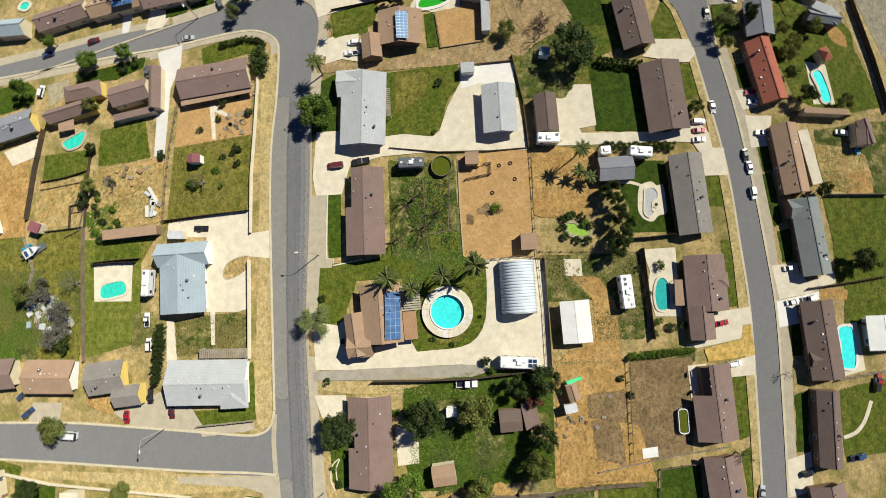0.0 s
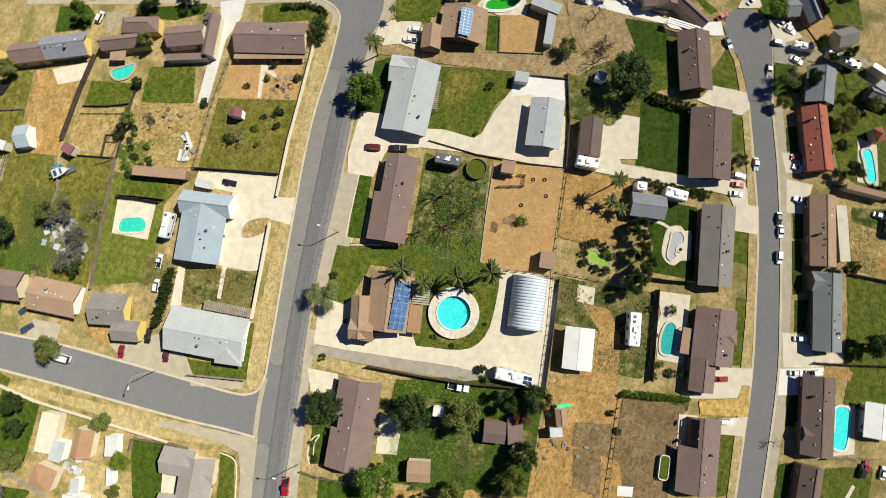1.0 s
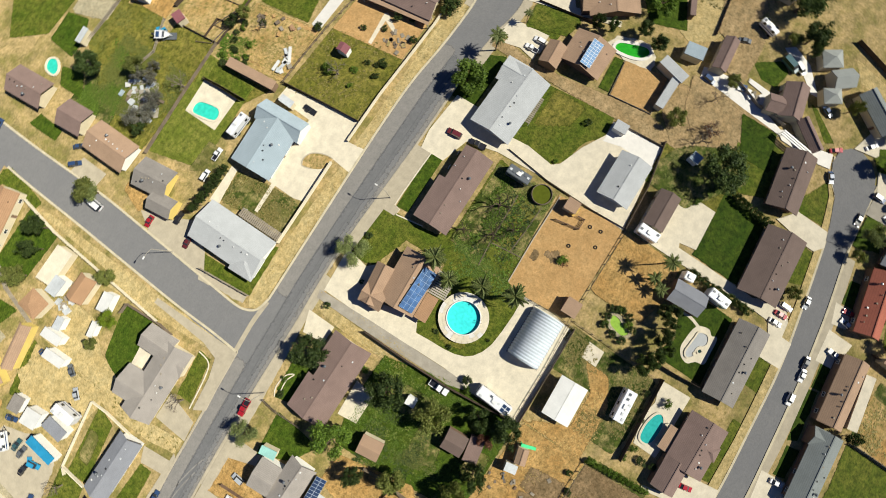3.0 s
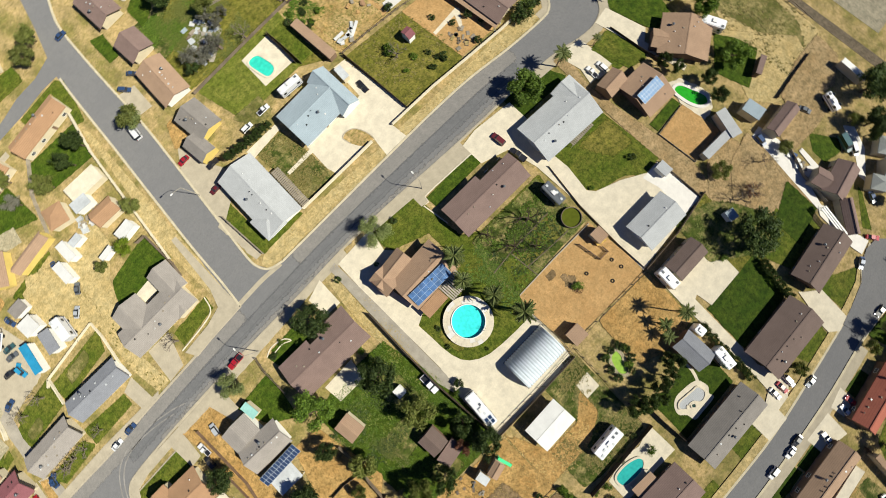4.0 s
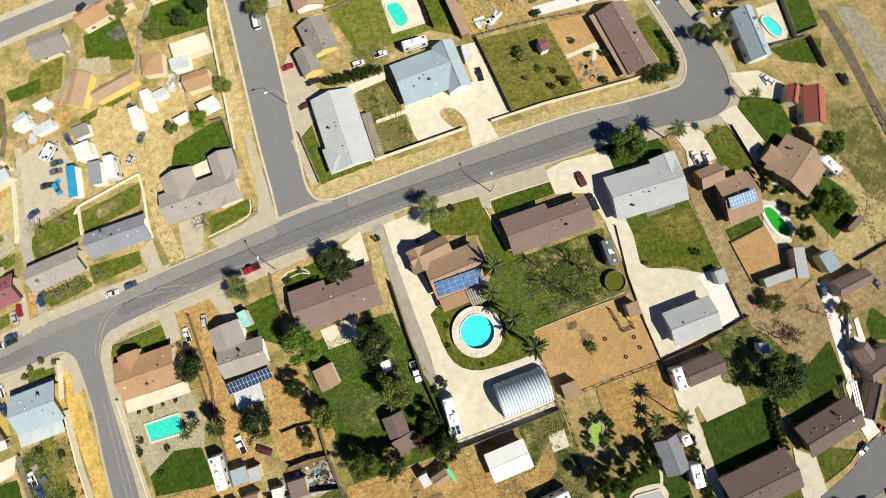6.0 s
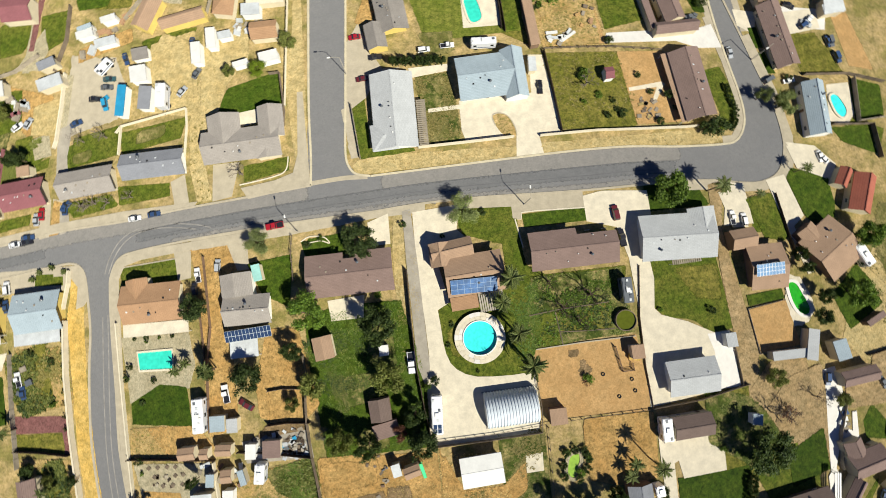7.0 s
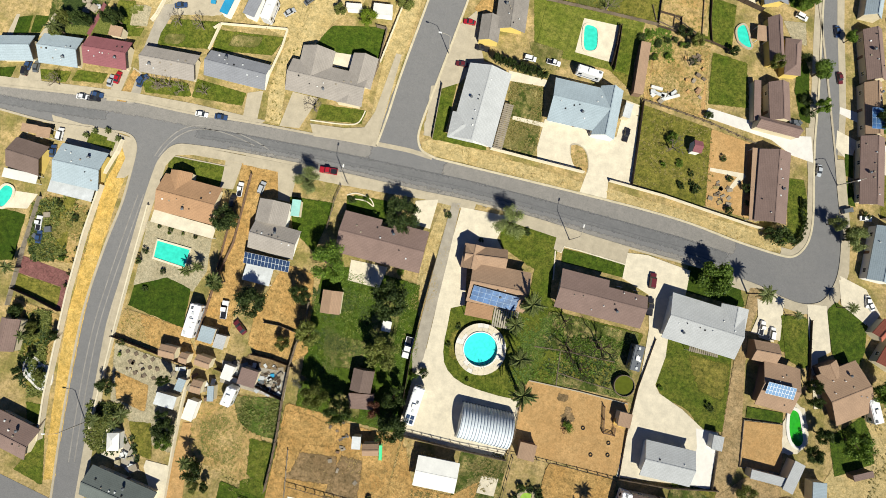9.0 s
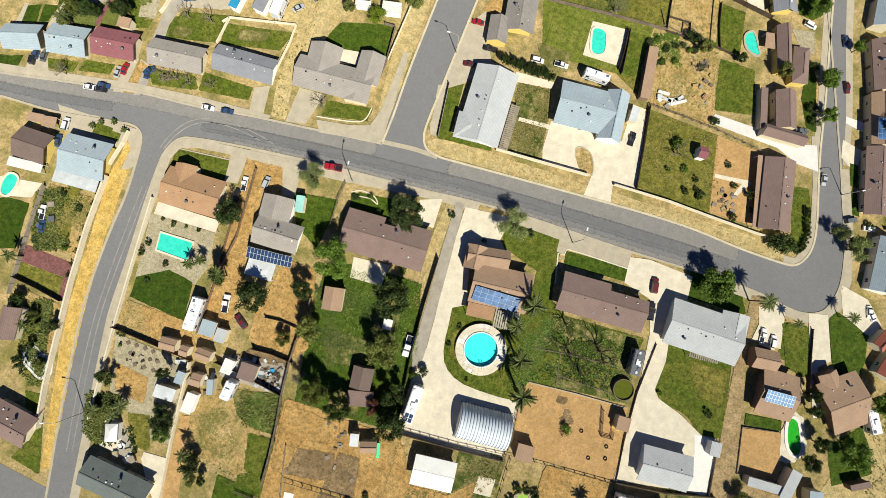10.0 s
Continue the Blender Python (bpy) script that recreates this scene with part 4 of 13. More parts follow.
# ---- single things ----
def round_pool(label, x, y, r, ring, hgt=0.9):
    """A round pool in a paved ring deck, with a white rail edge and single paving slabs."""
    t = thing("swimming_pool", label, "swimming pool", pose(x, y, 0))
    n = 64
    bm = bmesh.new()
    prof = [(ring, 0.02), (ring, hgt - 0.12), (r + 0.25, hgt - 0.12), (r, hgt - 0.12), (r, 0.1)]
    rows = [[bm.verts.new((pr * math.cos(k * math.tau / n), pr * math.sin(k * math.tau / n), pz)) for pr, pz in prof] for k in range(n)]
    for k in range(n):
        for i in range(len(prof) - 1):
            bm.faces.new((rows[k][i], rows[(k + 1) % n][i], rows[(k + 1) % n][i + 1], rows[k][i + 1]))
    bmesh.ops.recalc_face_normals(bm, faces=bm.faces)
    deck = part("deck", bm, BLOCK, t)
    rnd = random.Random(5)
    for a, b, m in ((r + 0.28, (r + ring) / 2 + 0.1, 22), ((r + ring) / 2 + 0.12, ring + 0.05, 26)):
        for k in range(m):
            t0, t1 = k * math.tau / m + 0.006, (k + 1) * math.tau / m - 0.006
            bm = bmesh.new()
            pts = [(a * math.cos(u), a * math.sin(u)) for u in (t0, (t0 + t1) / 2, t1)] + [(b * math.cos(u), b * math.sin(u)) for u in (t1, (t0 + t1) / 2, t0)]
            slab(bm, pts, hgt - 0.12, hgt + rnd.uniform(-0.06, -0.03))
            part("slab", bm, rnd.choice((CONCRETE, CONCRETE, WHITECON)), deck)
    bm = bmesh.new()
    for k in range(n):
        u, v = k * math.tau / n, (k + 1) * math.tau / n
        tube(bm, ((r + 0.12) * math.cos(u), (r + 0.12) * math.sin(u), hgt + 0.02), ((r + 0.12) * math.cos(v), (r + 0.12) * math.sin(v), hgt + 0.02), 0.14, 0.14, 6)
    part("coping", bm, TRIM, t)
    bm = bmesh.new()
    slab(bm, [(r * 0.995 * math.cos(k * math.tau / n), r * 0.995 * math.sin(k * math.tau / n)) for k in range(n)], hgt - 0.9, hgt - 0.78)
    part("water", bm, AQUA, t)
    bm = bmesh.new()
    for s in (-0.3, 0.3):
        p = None
        for q in ((r + 0.5, s, hgt), (r + 0.45, s, hgt + 0.8), (r - 0.2, s, hgt + 0.85), (r - 0.35, s, hgt - 0.7)):
            if p:
                tube(bm, p, q, 0.03, 0.03, 6)
            p = q
    lad = part("ladder", bm, CHROME, t)
    lad.matrix_basis = pose(0, 0, 0, 0, 0, -70)
    return t


def tank(label, x, y, r, hgt):
    """A round above-ground tank with a rim and greenish water."""
    t = thing("water_tank", label, "water tank", pose(x, y, 0))
    n = 40
    bm = bmesh.new()
    prof = [(r, 0), (r, hgt), (r - 0.16, hgt), (r - 0.16, 0.1)]
    rows = [[bm.verts.new((pr * math.cos(k * math.tau / n), pr * math.sin(k * math.tau / n), pz)) for pr, pz in prof] for k in range(n)]
    for k in range(n):
        for i in range(3):
            bm.faces.new((rows[k][i], rows[(k + 1) % n][i], rows[(k + 1) % n][i + 1], rows[k][i + 1]))
    bmesh.ops.recalc_face_normals(bm, faces=bm.faces)
    part("shell", bm, WOOD, t)
    bm = bmesh.new()
    slab(bm, [((r - 0.17) * math.cos(k * math.tau / n), (r - 0.17) * math.sin(k * math.tau / n)) for k in range(n)], hgt - 0.5, hgt - 0.35)
    part("water", bm, ALGAE, t)
    return t


def frame_pool(label, x, y, L, W, ang, hgt, mat):
    """An oblong pool standing on the ground, with a pale steel rim and posts."""
    t = thing("frame_pool", label, "pool", pose(x, y, 0, 0, 0, ang))
    r = W * 0.34
    ring = []
    for cx, cy, a0 in ((L / 2 - r, W / 2 - r, 0), (-L / 2 + r, W / 2 - r, 90), (-L / 2 + r, -W / 2 + r, 180), (L / 2 - r, -W / 2 + r, 270)):
        for k in range(6):
            a = radians(a0 + k * 18)
            ring.append((cx + r * math.cos(a), cy + r * math.sin(a)))
    bm = bmesh.new()
    slab(bm, [(p[0] * 0.97, p[1] * 0.96) for p in ring], 0.0, hgt - 0.12)
    part("liner", bm, R_BLUE, t)
    bm = bmesh.new()
    slab(bm, [(p[0] * 0.93, p[1] * 0.91) for p in ring], hgt - 0.115, hgt - 0.08)
    part("water", bm, mat, t, "murky green water")
    bm = bmesh.new()
    for i in range(len(ring)):
        tube(bm, (*ring[i - 1], hgt), (*ring[i], hgt), 0.11, 0.11, 6)
    part("rim", bm, TRIM, t)
    for p in ring[::3]:
        bm = bmesh.new()
        tube(bm, (p[0], p[1], 0), (p[0], p[1], hgt), 0.05, 0.05, 6)
        part("post", bm, TRIM, t)
    return t


def quonset(label, x, y, L, W, ang, H):
    """An arched corrugated hut: ribs over the span, end walls with a rolling door."""
    t = thing("quonset_hut", label, "shed", pose(x, y, 0, 0, 0, ang))
    ribs, seg = 17, 26
    step = L / ribs
    bm = bmesh.new()
    rows = []
    xs = []
    for k in range(ribs):
        for u, lift in ((0.0, 0.0), (0.30, 0.0), (0.42, 0.2), (0.84, 0.2), (0.96, 0.0)):
            xs.append((-L / 2 + (k + u) * step, lift))
    xs.append((L / 2, 0.0))
    for xx, lift in xs:
        ring = []
        for j in range(seg + 1):
            a = math.pi * j / seg
            ring.append(bm.verts.new((xx, (W / 2 + lift) * math.cos(a), (H + lift) * math.sin(a) ** 0.85 if 0 < j < seg else 0.0)))
        rows.append(ring)
    for a, b in zip(rows, rows[1:]):
        for j in range(seg):
            bm.faces.new((a[j], a[j + 1], b[j + 1], b[j]))
    bmesh.ops.recalc_face_normals(bm, faces=bm.faces)
    part("arch", bm, STEEL, t, "ribbed galvanised steel arch")
    for s in (-1, 1):
        bm = bmesh.new()
        prof = [((W / 2) * math.cos(math.pi * j / seg), H * max(0.0, math.sin(math.pi * j / seg)) ** 0.85) for j in range(seg + 1)]
        a = [bm.verts.new((s * (L / 2 - 0.1), yy, zz)) for yy, zz in prof]
        b = [bm.verts.new((s * (L / 2 - 0.02), yy, zz)) for yy, zz in prof]
        bm.faces.new(a)
        bm.faces.new(b[::-1])
        for j in range(seg + 1):
            bm.faces.new((a[j - 1], a[j], b[j], b[j - 1]))
        bmesh.ops.recalc_face_normals(bm, faces=bm.faces)
        w = part("end_wall", bm, R_PALE, t)
        part("roller_door", boxed(s * (L / 2) - 0.03, -1.6, 0.03, s * (L / 2) + 0.03, 1.6, 2.9), TRIM, w)
    part("footing", boxed(-L / 2 - 0.25, -W / 2 - 0.3, 0, L / 2 + 0.25, -W / 2 + 0.05, 0.22), GREYCON, t)
    part("footing", boxed(-L / 2 - 0.25, W / 2 - 0.05, 0, L / 2 + 0.25, W / 2 + 0.3, 0.22), GREYCON, t)
    return t


def tyre(label, x, y, r=0.36):
    t = thing("tyre", label, "tyre", pose(x, y, 0.03), "old tyres on the sand")
    n, m = 20, 8
    bm = bmesh.new()
    g = [[bm.verts.new(((r + 0.13 * math.cos(b * math.tau / m)) * math.cos(a * math.tau / n), (r + 0.13 * math.cos(b * math.tau / m)) * math.sin(a * math.tau / n), 0.13 + 0.13 * math.sin(b * math.tau / m))) for b in range(m)] for a in range(n)]
    for a in range(n):
        for b in range(m):
            bm.faces.new((g[a - 1][b - 1], g[a][b - 1], g[a][b], g[a - 1][b]))
    bmesh.ops.recalc_face_normals(bm, faces=bm.faces)
    part("ring", bm, RUBBER, t, smooth=True)
    return t


def junk(label, x, y, w, d, h, ang, mat, name="crate", lid=None):
    """A box of yard clutter with a lid and battens."""
    t = thing(name, label, name.replace("_", " "), pose(x, y, 0.03, 0, 0, ang), name.replace("_", " ") + " clutter in the yards")
    bm = boxed(-w / 2, -d / 2, 0, w / 2, d / 2, h)
    bmesh.ops.bevel(bm, geom=list(bm.edges), offset=0.05, segments=1, affect='EDGES')
    part("body", bm, mat, t)
    part("lid", boxed(-w / 2 - 0.06, -d / 2 - 0.06, h + 0.003, w / 2 + 0.06, d / 2 + 0.06, h + 0.09), lid or mat, t)
    for s in (-0.3, 0.3) if w > 0.95 else ():
        part("batten", boxed(s * w - 0.05, -d / 2 - 0.035, 0.05, s * w + 0.05, -d / 2 - 0.002, h - 0.05), DARKWOOD, t)
    return t


def inside(x, y, pts):
    c = False
    for i in range(len(pts)):
        (x1, y1), (x2, y2) = pts[i - 1], pts[i]
        if (y1 > y) != (y2 > y) and x < (x2 - x1) * (y - y1) / (y2 - y1) + x1:
            c = not c
    return c


def tufts(label, pts, count, size, mat, seed=1, name="weeds", h=0.1, clump=0.18):
    """Loose tufts of weeds or straw over a plan outline, in drifts."""
    rnd = random.Random(seed)
    xs, ys = [p[0] for p in pts], [p[1] for p in pts]
    vs, fs = [], []
    tries = 0
    while len(fs) < count * 5 and tries < count * 12:
        tries += 1
        x, y = rnd.uniform(min(xs), max(xs)), rnd.uniform(min(ys), max(ys))
        if not inside(x, y, pts) or noise.noise(Vector((x * clump, y * clump, seed * 3.1))) < rnd.uniform(-0.25, 0.3):
            continue
        s = size * rnd.uniform(0.5, 1.4)
        for k in range(5):
            a = rnd.uniform(0, math.tau)
            d = Vector((math.cos(a), math.sin(a), 0)) * s
            w = Vector((-d.y, d.x, 0)) * 0.35
            c = Vector((x + rnd.uniform(-s, s) * 0.4, y + rnd.uniform(-s, s) * 0.4, 0.085))
            i = len(vs)
            vs += [c - w, c + w, c + d + w * 0.4 + Vector((0, 0, h * rnd.uniform(0.4, 1.2))), c + d - w * 0.4 + Vector((0, 0, h * rnd.uniform(0.4, 1.2)))]
            fs.append((i, i + 1, i + 2, i + 3))
    me = bpy.data.meshes.new(name)
    me.from_pydata(vs, [], fs)
    me.materials.append(mat)
    return tagged(new(name, me), label, "weeds", "", "stuff")


def slide(label, x, y, ang):
    """A child's green plastic slide on legs."""
    t = thing("garden_slide", label, "slide", pose(x, y, 0.03, 0, 0, ang))
    bm = bmesh.new()
    pts = [(-2.2, 0.15), (-1.6, 0.2), (1.0, 1.5), (1.6, 1.55)]
    for (x0, z0), (x1, z1) in zip(pts, pts[1:]):
        for y0, y1, up in ((-0.3, 0.3, 0.0), (-0.36, -0.3, 0.16), (0.3, 0.36, 0.16)):
            v = [bm.verts.new(p) for p in ((x0, y0, z0 - 0.05), (x1, y0, z1 - 0.05), (x1, y1, z1 - 0.05), (x0, y1, z0 - 0.05), (x0, y0, z0 + up), (x1, y0, z1 + up), (x1, y1, z1 + up), (x0, y1, z0 + up))]
            for f in ((3, 2, 1, 0), (4, 5, 6, 7), (0, 1, 5, 4), (1, 2, 6, 5), (2, 3, 7, 6), (3, 0, 4, 7)):
                bm.faces.new([v[i] for i in f])
    part("chute", bm, C_GREEN, t)
    for s in (-0.3, 0.3):
        part("leg", boxed(1.5, s - 0.04, 0, 1.58, s + 0.04, 1.5), C_GREEN, t)
    for k in range(4):
        part("rung", boxed(1.5, -0.3, 0.25 + k * 0.32, 1.56, 0.3, 0.31 + k * 0.32), C_GREEN, t)
    return t


# ---- ground and roads ----
bm = bmesh.new()
slab(bm, [(-2500, -2500), (2500, -2500), (2500, 2500), (-2500, 2500)], -0.6, 0.0)
tagged(mesh_object("ground", bm, SOIL), "dry tan soil with sparse weeds", "ground", "", "structure")
patch("road", ASPHALT, [(-136.2, 31.6), (-127.9, 31.7), (-112.0, 34.0), (-95.9, 36.2), (-80.1, 37.0), (-68.5, 38.3), (-52.0, 39.5), (-35.8, 40.7), (-21.3, 41.4), (-3.5, 41.7), (-3.5, 33.3), (-9.1, 33.3), (-23.0, 32.6), (-38.4, 32.2), (-52.3, 31.6), (-66.1, 30.7), (-77.9, 29.5), (-82.4, 28.2), (-84.6, 24.4), (-85.1, 20.0), (-85.2, 10.5), (-84.9, -2.6), (-84.9, -12.8), (-84.4, -19.8), (-81.6, -41.7), (-79.6, -56.7), (-83.9, -65.2), (-85.2, -56.2), (-87.8, -40.8), (-89.9, -25.6), (-91.0, -14.5), (-91.1, -7.1), (-90.8, 2.6), (-90.1, 11.9), (-90.3, 19.3), (-90.8, 25.2), (-92.2, 27.6), (-94.7, 28.3), (-98.0, 27.9), (-99.4, 27.8), (-112.1, 26.3), (-125.9, 26.3), (-134.0, 25.6)], label="grey asphalt residential street with a side turning")
patch("road", ASPHALT, [(-3.5, 41.7), (15.0, 42.0), (30.0, 42.1), (42.3, 41.7), (54.9, 40.3), (65.8, 39.7), (69.2, 40.3), (71.3, 42.9), (72.2, 46.7), (71.8, 52.4), (70.3, 60.8), (68.8, 70.0), (67.4, 82.2), (65.3, 97.1), (63.3, 111.9), (62.0, 120.9), (65.0, 121.0), (66.7, 112.1), (68.9, 100.6), (71.4, 89.1), (73.5, 79.2), (75.1, 67.9), (77.1, 58.8), (76.7, 59.7), (79.7, 48.9), (80.8, 40.6), (80.2, 35.4), (78.0, 31.1), (73.6, 29.3), (68.2, 29.7), (63.4, 30.8), (53.8, 31.7), (41.1, 31.9), (29.7, 32.1), (19.7, 32.5), (5.2, 33.2), (-3.5, 33.3)], label="grey asphalt residential street round a bend")
patch("road", ASPHALT, [(-35.8, 40.7), (-35.5, 48.3), (-34.7, 59.5), (-33.4, 75.4), (-32.7, 82.7), (-25.5, 84.1), (-25.6, 81.8), (-26.2, 66.4), (-27.1, 47.9), (-26.3, 44.9), (-24.9, 42.4), (-21.3, 41.3)], label="grey asphalt side street meeting the main street")
patch("road", ASPHALT, [(80.3, -53.7), (74.9, -55.8), (71.7, -58.5), (65.6, -60.7), (60.1, -61.9), (46.4, -64.6), (30.5, -67.3), (13.8, -68.6), (-1.9, -69.5), (-21.0, -69.2), (-43.3, -68.5), (-52.7, -68.0), (-52.8, -73.5), (-43.4, -74.1), (-23.3, -74.9), (-2.3, -75.4), (13.4, -74.3), (29.1, -72.7), (46.5, -70.2), (60.9, -67.4), (72.9, -66.0), (79.2, -65.5)], label="grey asphalt street behind the gardens")
patch("road", PALEROAD, [(114.0, 35.4), (118.2, 8.6), (121.0, -21.3), (131.4, -20.1), (123.9, 18.1), (121.0, 31.9), (118.0, 43.6), (112.9, 46.1)], label="pale old road beyond a wire fence")
# the shadow beside the old road, laid as a dark sheet
patch("track_bed", DARKBAND, [(109.8, 37.5), (112.1, -1.5), (114.4, -31.8), (117.0, -30.8), (114.1, 1.8), (112.4, 36.2), (110.8, 45.4), (108.5, 46.5)], label="dark shadow strip beside an old road, as ground colour")
patch("road", ASPHALT, [(-112.0, 110.5), (-86.0, 112.4), (-75.7, 113.1), (-59.2, 114.4), (-46.9, 117.2), (-41.2, 118.9), (-34.5, 119.5), (-28.7, 121.5), (-25.8, 130.3), (-23.6, 138.4), (-21.8, 144.2), (-16.6, 138.9), (-18.4, 133.1), (-21.1, 126.1), (-22.0, 115.7), (-22.4, 104.9), (-22.8, 90.5), (-24.4, 73.0), (-26.0, 56.8), (-27.2, 44.6), (-37.4, 42.2), (-34.7, 59.5), (-33.4, 75.4), (-32.0, 91.5), (-31.4, 99.7), (-30.6, 109.7), (-30.3, 116.1), (-35.1, 115.9), (-43.0, 114.5), (-51.3, 113.6), (-61.3, 109.3), (-77.6, 108.2), (-88.0, 107.1), (-112.0, 105.4)], label="grey asphalt streets at the far crossing")
patch("sidewalk", SIDEWALK, [(-112.0, 105.4), (-88.0, 107.1), (-77.6, 108.2), (-61.3, 109.3), (-52.0, 110.4), (-52.0, 108.8), (-61.0, 107.7), (-77.5, 106.6), (-112.0, 103.8)], label="pale pavement along a back street")
patch("sidewalk", SIDEWALK, [(-112.0, 110.5), (-86.0, 112.4), (-75.7, 113.1), (-59.2, 114.4), (-50.0, 116.5), (-50.0, 118.3), (-59.4, 116.0), (-75.9, 114.7), (-112.0, 112.1)], label="pale pavement along a back street")
patch("road", ASPHALT, [(-105.6, -52.1), (-97.2, -53.6), (-85.9, -55.9), (-75.8, -58.6), (-73.6, -65.0), (-84.3, -67.8), (-93.0, -65.1), (-101.8, -62.5)], label="grey asphalt street crossing")
ribbon("kerb", SIDEWALK, [(-136.2, 31.6), (-127.9, 31.7), (-112.0, 34.0), (-95.9, 36.2), (-80.1, 37.0), (-68.5, 38.3), (-52.0, 39.5), (-35.8, 40.7)], 0.5, -0.02, 0.16, "pale concrete kerb and gutter")
ribbon("kerb", KERB, [(-21.3, 41.4), (-3.5, 41.7), (15.0, 42.0), (30.0, 42.1), (42.3, 41.7), (54.9, 40.3), (65.8, 39.7), (69.2, 40.3), (71.3, 42.9), (72.2, 46.7), (71.8, 52.4), (70.3, 60.8), (68.8, 70.0), (67.4, 82.2), (65.3, 97.1), (63.3, 111.9), (62.0, 120.9)], 0.5, -0.02, 0.16, "pale concrete kerb and gutter")
ribbon("kerb", SIDEWALK, [(-134.0, 25.6), (-125.9, 26.3), (-112.1, 26.3), (-99.4, 27.8), (-98.0, 27.9), (-94.7, 28.3), (-92.2, 27.6), (-90.8, 25.2), (-90.3, 19.3), (-90.1, 11.9), (-90.8, 2.6), (-91.1, -7.1), (-91.0, -14.5), (-89.9, -25.6), (-87.8, -40.8), (-85.2, -56.2), (-83.9, -65.2)], 0.5, -0.02, 0.16, "pale concrete kerb and gutter")
ribbon("kerb", SIDEWALK, [(-79.6, -56.7), (-81.6, -41.7), (-84.4, -19.8), (-84.9, -12.8), (-84.9, -2.6), (-85.2, 10.5), (-85.1, 20.0), (-84.6, 24.4), (-82.4, 28.2), (-77.9, 29.5), (-66.1, 30.7), (-52.3, 31.6), (-38.4, 32.2), (-23.0, 32.6), (-9.1, 33.3), (5.2, 33.2), (19.7, 32.5), (29.7, 32.1), (41.1, 31.9), (53.8, 31.7), (63.4, 30.8), (68.2, 29.7), (73.6, 29.3), (78.0, 31.1), (80.2, 35.4), (80.8, 40.6), (79.7, 48.9), (76.7, 59.7), (74.0, 69.4), (66.5, 94.4), (62.1, 108.6)], 0.5, -0.02, 0.16, "pale concrete kerb and gutter")
ribbon("kerb", KERB, [(-35.9, 40.7), (-35.2, 48.6), (-34.7, 59.5), (-33.4, 75.4), (-32.0, 91.5), (-31.4, 99.7), (-30.6, 109.7), (-30.0, 115.0)], 0.5, -0.02, 0.16, "pale concrete kerb and gutter")
ribbon("kerb", KERB, [(-18.4, 133.1), (-21.1, 126.1), (-22.0, 115.7), (-22.4, 104.9), (-22.8, 90.5), (-24.4, 73.0), (-26.0, 56.8), (-26.8, 48.3), (-26.5, 44.8), (-24.9, 42.4), (-21.2, 41.4)], 0.5, -0.02, 0.16, "pale concrete kerb and gutter")
ribbon("kerb", KERB, [(80.3, -53.7), (74.9, -55.8), (71.7, -58.5), (65.6, -60.7), (60.1, -61.9), (46.4, -64.6), (30.5, -67.3), (13.8, -68.6), (-1.9, -69.5), (-21.0, -69.2), (-43.3, -68.5)], 0.5, -0.02, 0.16, "pale concrete kerb and gutter")
ribbon("kerb", KERB, [(-43.4, -74.1), (-23.3, -74.9), (-2.3, -75.4), (13.4, -74.3), (29.1, -72.7), (46.5, -70.2), (60.9, -67.4), (72.9, -66.0), (79.2, -65.5)], 0.5, -0.02, 0.16, "pale concrete kerb and gutter")
patch("road_wear", DUSTROAD, [(-132.3, 31.6), (-121.8, 32.4), (-111.4, 33.8), (-101.0, 35.2), (-90.5, 36.3), (-79.8, 36.8), (-69.2, 37.9), (-58.5, 38.8), (-47.7, 39.6), (-36.9, 40.3), (-36.9, 37.3), (-47.7, 36.7), (-58.4, 35.9), (-69.1, 35.1), (-79.7, 34.0), (-90.4, 33.4), (-100.9, 32.4), (-111.3, 31.1), (-121.8, 30.0), (-132.3, 29.4)], label="dusty pale lane of the street", soft=1.3)
patch("road_wear", DUSTROAD, [(-18.7, 41.3), (-6.6, 41.5), (5.5, 41.6), (17.6, 41.8), (29.8, 41.8), (42.1, 41.5), (54.6, 40.3), (54.5, 36.8), (42.1, 37.7), (29.8, 37.9), (17.6, 38.1), (5.5, 38.2), (-6.6, 38.2), (-18.7, 37.9)], label="dusty pale lane of the street", soft=1.3)
patch("road_wear", OILROAD, [(-132.3, 29.0), (-116.1, 30.2), (-100.0, 32.1), (-99.9, 30.2), (-116.0, 28.4), (-132.4, 27.5)], label="dark worn lane of the street", soft=1.3)
patch("road_wear", OILROAD, [(-78.2, 33.8), (-67.7, 34.9), (-57.0, 35.7), (-46.3, 36.4), (-35.5, 37.0), (-24.6, 37.4), (-13.7, 37.9), (-2.7, 38.0), (8.3, 38.0), (19.4, 37.9), (30.6, 37.7), (41.7, 37.5), (53.0, 36.7), (52.9, 34.2), (41.7, 34.7), (30.6, 34.9), (19.4, 35.2), (8.3, 35.5), (-2.8, 35.6), (-13.7, 35.5), (-24.6, 35.0), (-35.4, 34.7), (-46.2, 34.2), (-57.0, 33.5), (-67.6, 32.8), (-78.2, 31.7)], label="dark worn lane of the street", soft=1.3)
